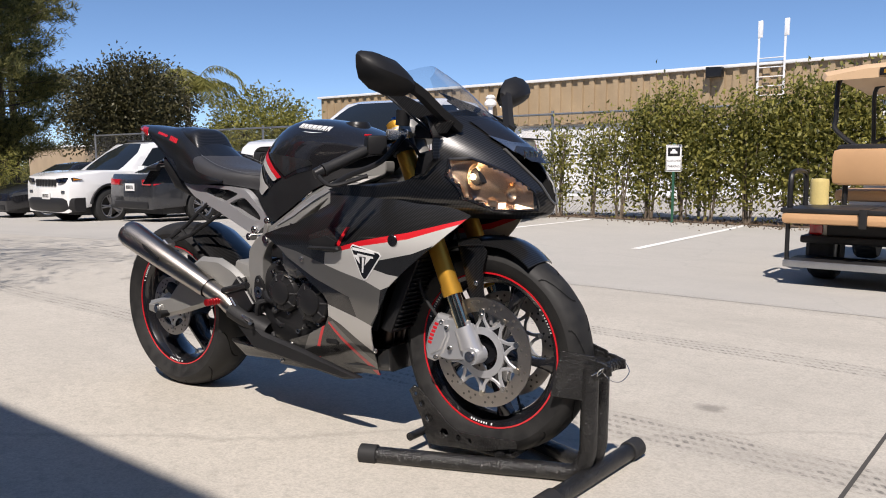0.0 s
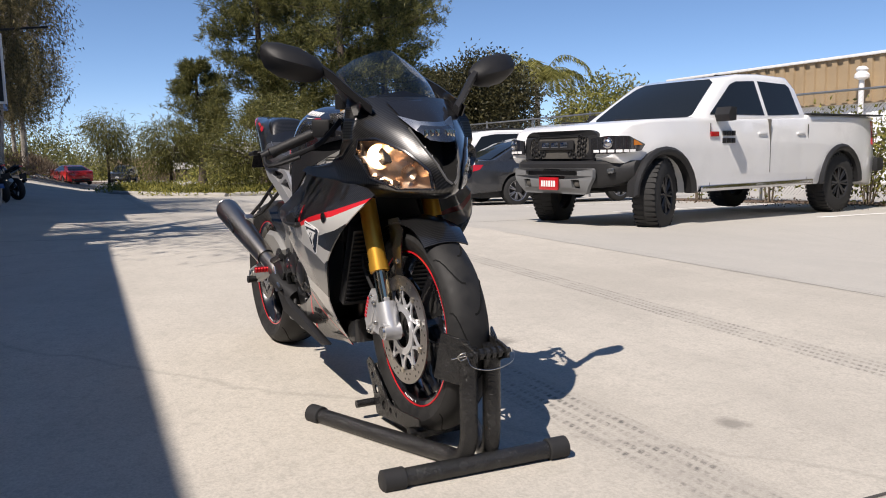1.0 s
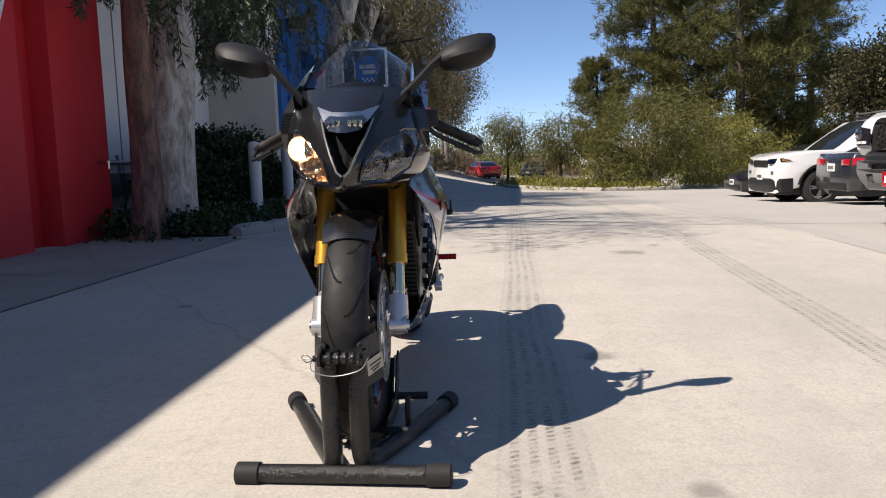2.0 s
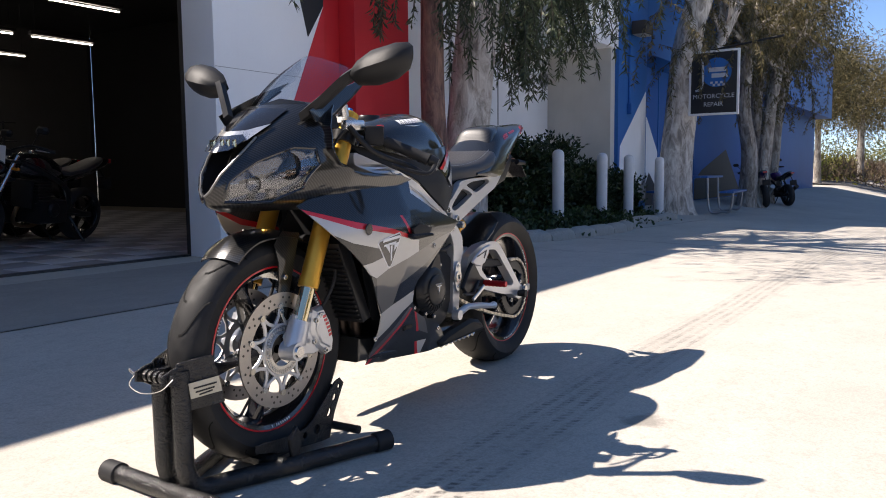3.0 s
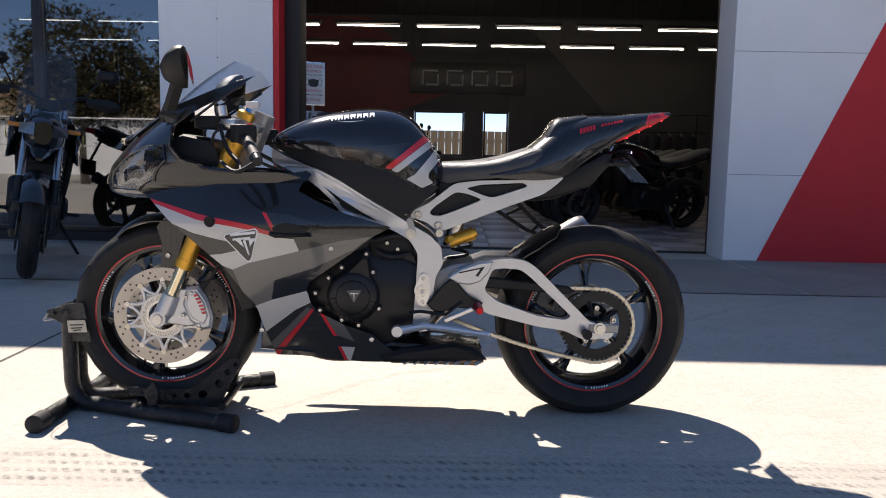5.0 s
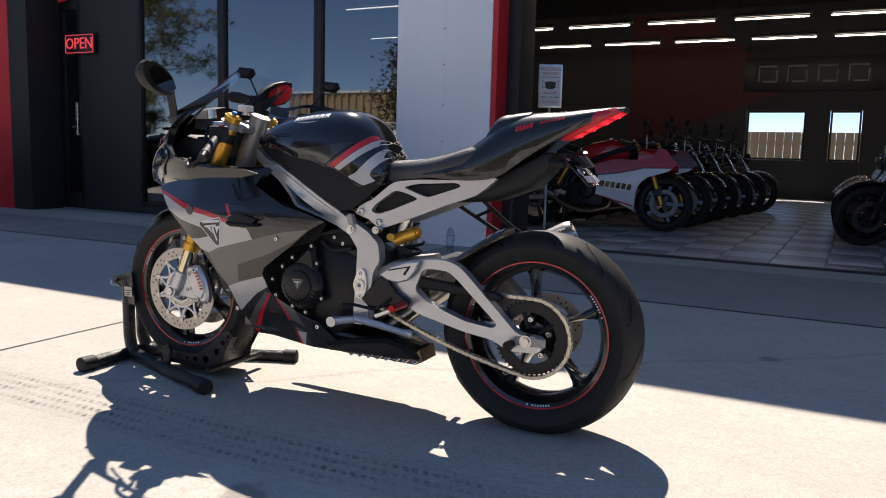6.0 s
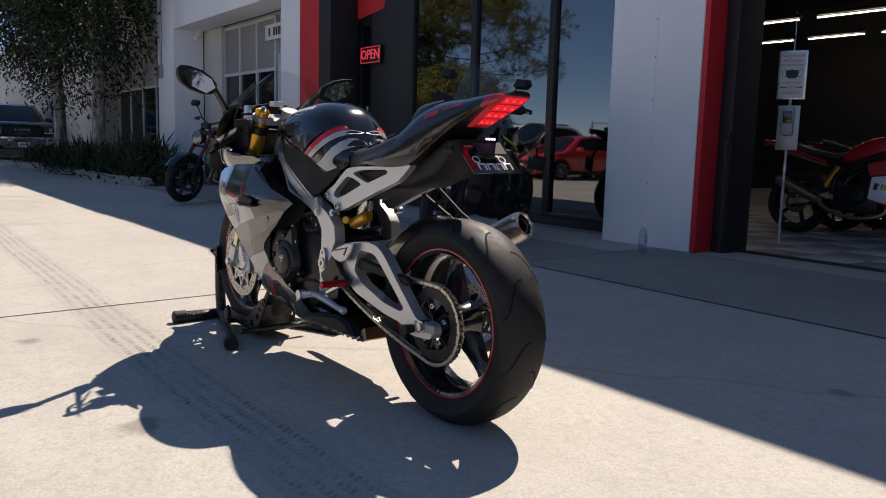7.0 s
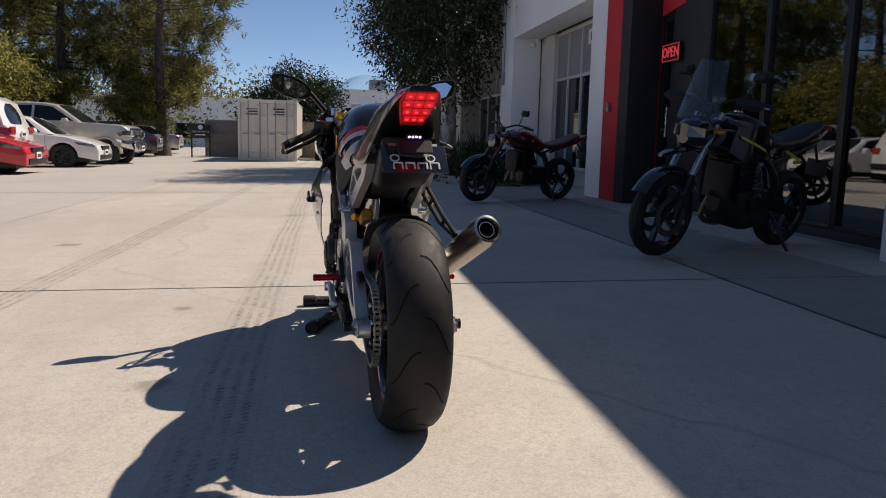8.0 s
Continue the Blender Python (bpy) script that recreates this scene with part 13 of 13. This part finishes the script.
WINE = plain("wine_red", (0.1, 0.006, 0.009), 0.25, 0, 0.06, 4, 200, 0.0, 0.8)
PURPLE = plain("motorcycle_purple", (0.06, 0.02, 0.14), 0.25, 0.2, 0.06, 4, 200, 0.0, 0.8)
WHITE_TANK = plain("motorcycle_white", (0.6, 0.6, 0.6), 0.25, 0, 0.06, 4, 200, 0.0, 0.8)
FLOOR_Z = 0.062


def bike_pose(x, y, yaw, z=None):
    return pose(x, y, gz(x, y) if z is None else z, 0, 0, yaw)


parked_bike("adventure_motorcycle", bike_pose(1.19, -1.78, 116), "black adventure motorcycle with tall screen and yellow stripes", "adv", 1.46, BLACK_GLOSS, ACID, r=0.315)
parked_bike("naked_motorcycle", bike_pose(6.2, -1.37, 116), "black naked motorcycle with dark red tank on its stand", "naked", 1.42, BLACK_GLOSS, WINE, WINE)
parked_bike("street_motorcycle", bike_pose(-20.6, -0.9, 205), "purple street motorcycle parked by the blue workshop", "sport", 1.42, BLACK_GLOSS, PURPLE)
parked_bike("street_motorcycle", bike_pose(-22.9, -0.75, 215), "dark purple street motorcycle parked by the lane", "naked", 1.42, BLACK_GLOSS, PURPLE)
parked_bike("showroom_sport_bike", bike_pose(-0.12, -4.5, 188, FLOOR_Z), "red and white sport motorcycle with a price tag", "sport", 1.42, BLACK_GLOSS, MOTO_RED, GOLD, tag=True, group="showroom motorcycles")
parked_bike("showroom_sport_bike", bike_pose(-0.2, -5.2, 188, FLOOR_Z), "dark red sport motorcycle in the showroom row", "sport", 1.42, BLACK_GLOSS, WINE, GOLD, group="showroom motorcycles")
dark_bike = parked_bike("showroom_motorcycle", bike_pose(-0.25, -5.95, 188, FLOOR_Z), "black naked motorcycle parked in the showroom row", "naked", 1.42, BLACK_GLOSS, None, group="showroom motorcycles", tag=True)
for i in range(4):
    copy_thing(dark_bike, bike_pose(-0.3 - 0.1 * i, -6.7 - 0.72 * i, 187 + i, FLOOR_Z) @ pose(0, 0, 0, -8, 0, 0))
face_bike = parked_bike("showroom_motorcycle", bike_pose(-4.78, -5.15, 20, FLOOR_Z), "black round-lamp motorcycle with price tag, facing the aisle", "naked", 1.42, BLACK_GLOSS, None, group="showroom motorcycles", tag=True)
for y in (-6.45, -7.95, -8.7):
    copy_thing(face_bike, bike_pose(-4.75, y, 20 + 2 * math.sin(y * 9), FLOOR_Z) @ pose(0, 0, 0, -8, 0, 0))
parked_bike("showroom_motorcycle", bike_pose(-4.76, -7.2, 21, FLOOR_Z), "red-tanked motorcycle facing the showroom aisle", "naked", 1.42, BLACK_GLOSS, MOTO_RED, group="showroom motorcycles", tag=True)
parked_bike("showroom_motorcycle", bike_pose(-4.78, -5.8, 19, FLOOR_Z), "pale-tanked motorcycle facing the showroom aisle", "naked", 1.42, BLACK_GLOSS, WHITE_TANK, group="showroom motorcycles", tag=True)


# ---- showroom things ----
POLE_GREY = plain("satin_steel_pole", (0.55, 0.56, 0.57), 0.4, 0.3, 0.08, 6, 200, 0.02)


def notice_stand():
    t = thing("notice_stand", pose(-0.74, -3.15, FLOOR_Z - 0.1, 0, 0, 205) @ Matrix.Diagonal((0.85, 0.9, 1, 1)), "steel stand with face mask notice and sanitiser dispenser", "sign")
    bm = B()
    revolve(bm, [(0.0, 0.1), (0.16, 0.1), (0.16, 0.108), (0.03, 0.12), (0.0, 0.12)], axis="Z", n=24, closed=False)
    part("base", bm, GREY_METAL, t)
    bm = B()
    cyl(bm, (0, 0, 0.07), (0, 0, 1.36), 0.014, n=12)
    part("pole", bm, POLE_GREY, t)
    bm = B()
    cyl(bm, (0, 0, 0.74), (0, 0, 0.8), 0.02, n=12)
    part("collar", bm, ALLOY, t)
    bm = B()
    box(bm, -0.1, 0.1, -0.022, -0.014, 0.92, 1.29, 0.003)
    part("back_plate", bm, GREY_METAL, t)
    bm = B()
    box(bm, -0.055, 0.055, -0.11, -0.022, 1.04, 1.28, 0.025)
    d = part("dispenser", bm, plain("dispenser_grey", (0.4, 0.41, 0.42), 0.4), t)
    bm = B()
    box(bm, -0.04, 0.04, -0.115, -0.108, 1.14, 1.24, 0.006)
    part("dispenser_window", bm, BLACK_GLOSS, d)
    bm = B()
    box(bm, -0.13, 0.13, -0.02, -0.008, 1.34, 1.74, 0.004)
    p = part("frame", bm, ALLOY, t)
    bm = B()
    box(bm, -0.115, 0.115, -0.024, -0.02, 1.355, 1.725, 0.001)
    part("sheet", bm, WHITE_METAL, p)
    for txt, z, s, m in (("FACE MASK", 1.695, 0.043, RED_LINE), ("REQUIRED", 1.655, 0.036, RED_LINE), ("BEYOND THIS POINT", 1.62, 0.021, BLACK_FRAME), ("MAINTAIN", 1.475, 0.034, RED_LINE), ("6 FT", 1.435, 0.03, RED_LINE), ("DISTANCE", 1.393, 0.034, RED_LINE)):
        words(txt, s, m, p, pose(0, -0.0245, z), depth=0.0006)
    bm = B()
    prism(bm, [(-0.055, 1.53), (-0.03, 1.512), (0.03, 1.512), (0.055, 1.53), (0.06, 1.575), (0.0, 1.585), (-0.06, 1.575)], -0.027, -0.024, 0.0)
    part("mask_symbol", bm, BLACK_FRAME, p)
    for s in SIDES:
        bm = B()
        tube(bm, curve_pts([(s * 0.058, -0.025, 1.572), (s * 0.085, -0.025, 1.59), (s * 0.085, -0.025, 1.53), (s * 0.055, -0.025, 1.53)], 4), 0.002, 4)
        part("mask_loop", bm, BLACK_FRAME, p)
        bm = B()
        prism(bm, [(s * 0.04, 1.436), (s * 0.085, 1.436), (s * 0.085, 1.43), (s * 0.1, 1.439), (s * 0.085, 1.448), (s * 0.085, 1.442), (s * 0.04, 1.442)][::s], -0.0265, -0.024, 0.0)
        part("arrow", bm, BLACK_FRAME, p)


notice_stand()


def water_bottle():
    t = thing("water_bottle", pose(-0.48, -1.69, gz(-0.48, -1.69)), "clear plastic water bottle with a blue and white label", "bottle")
    bm = B()
    revolve(bm, [(0.0, 0.004), (0.028, 0.0), (0.033, 0.01), (0.03, 0.03), (0.033, 0.045), (0.031, 0.06), (0.033, 0.075), (0.033, 0.15), (0.028, 0.175), (0.014, 0.2), (0.013, 0.21), (0.0, 0.212)], axis="Z", n=24, closed=False)
    part("body", bm, thin_glass("clear_plastic", (0.8, 0.84, 0.88), 0.3), t)
    bm = B()
    revolve(bm, [(0.0338, 0.085), (0.0338, 0.14), (0.0345, 0.14), (0.0345, 0.085)], axis="Z", n=24)
    part("label", bm, plain("bottle_label", (0.5, 0.56, 0.7), 0.4), t)
    bm = B()
    revolve(bm, [(0.0, 0.225), (0.014, 0.225), (0.0155, 0.22), (0.0155, 0.205), (0.0, 0.205)], axis="Z", n=20, closed=False)
    part("cap", bm, WHITE_METAL, t)


water_bottle()


def clothes_rack():
    t = thing("clothes_rack", pose(-5.4, -9.6, FLOOR_Z), "black tube clothes rack with dark riding jackets", "rack")
    for x in (-0.9, 0.9):
        bm = B()
        tube(bm, [(x, 0, 0.02), (x, 0, 1.62)], 0.018, 8)
        part("upright", bm, BLACK_FRAME, t)
        bm = B()
        tube(bm, [(x, -0.3, 0.02), (x, 0.3, 0.02)], 0.018, 8)
        part("foot", bm, BLACK_FRAME, t)
    for z in (1.6, 1.3):
        bm = B()
        tube(bm, [(-1.1, 0, z), (1.1, 0, z)], 0.014, 8)
        part("rail", bm, BLACK_FRAME, t)
    for i in range(9):
        bm = B()
        x = -0.8 + i * 0.2
        loft(bm, [[(x + dx * th, y * w, z) for dx, y in ((-1, -1), (-1, 1), (1, 1), (1, -1))] for z, w, th in ((0.62, 0.2, 0.03), (1.1, 0.22, 0.035), (1.22, 0.2, 0.03), (1.29, 0.05, 0.015))])
        part("jacket", bm, plain("dark_jacket", (0.02 + 0.01 * (i % 3), 0.02, 0.022), 0.7), t)


clothes_rack()
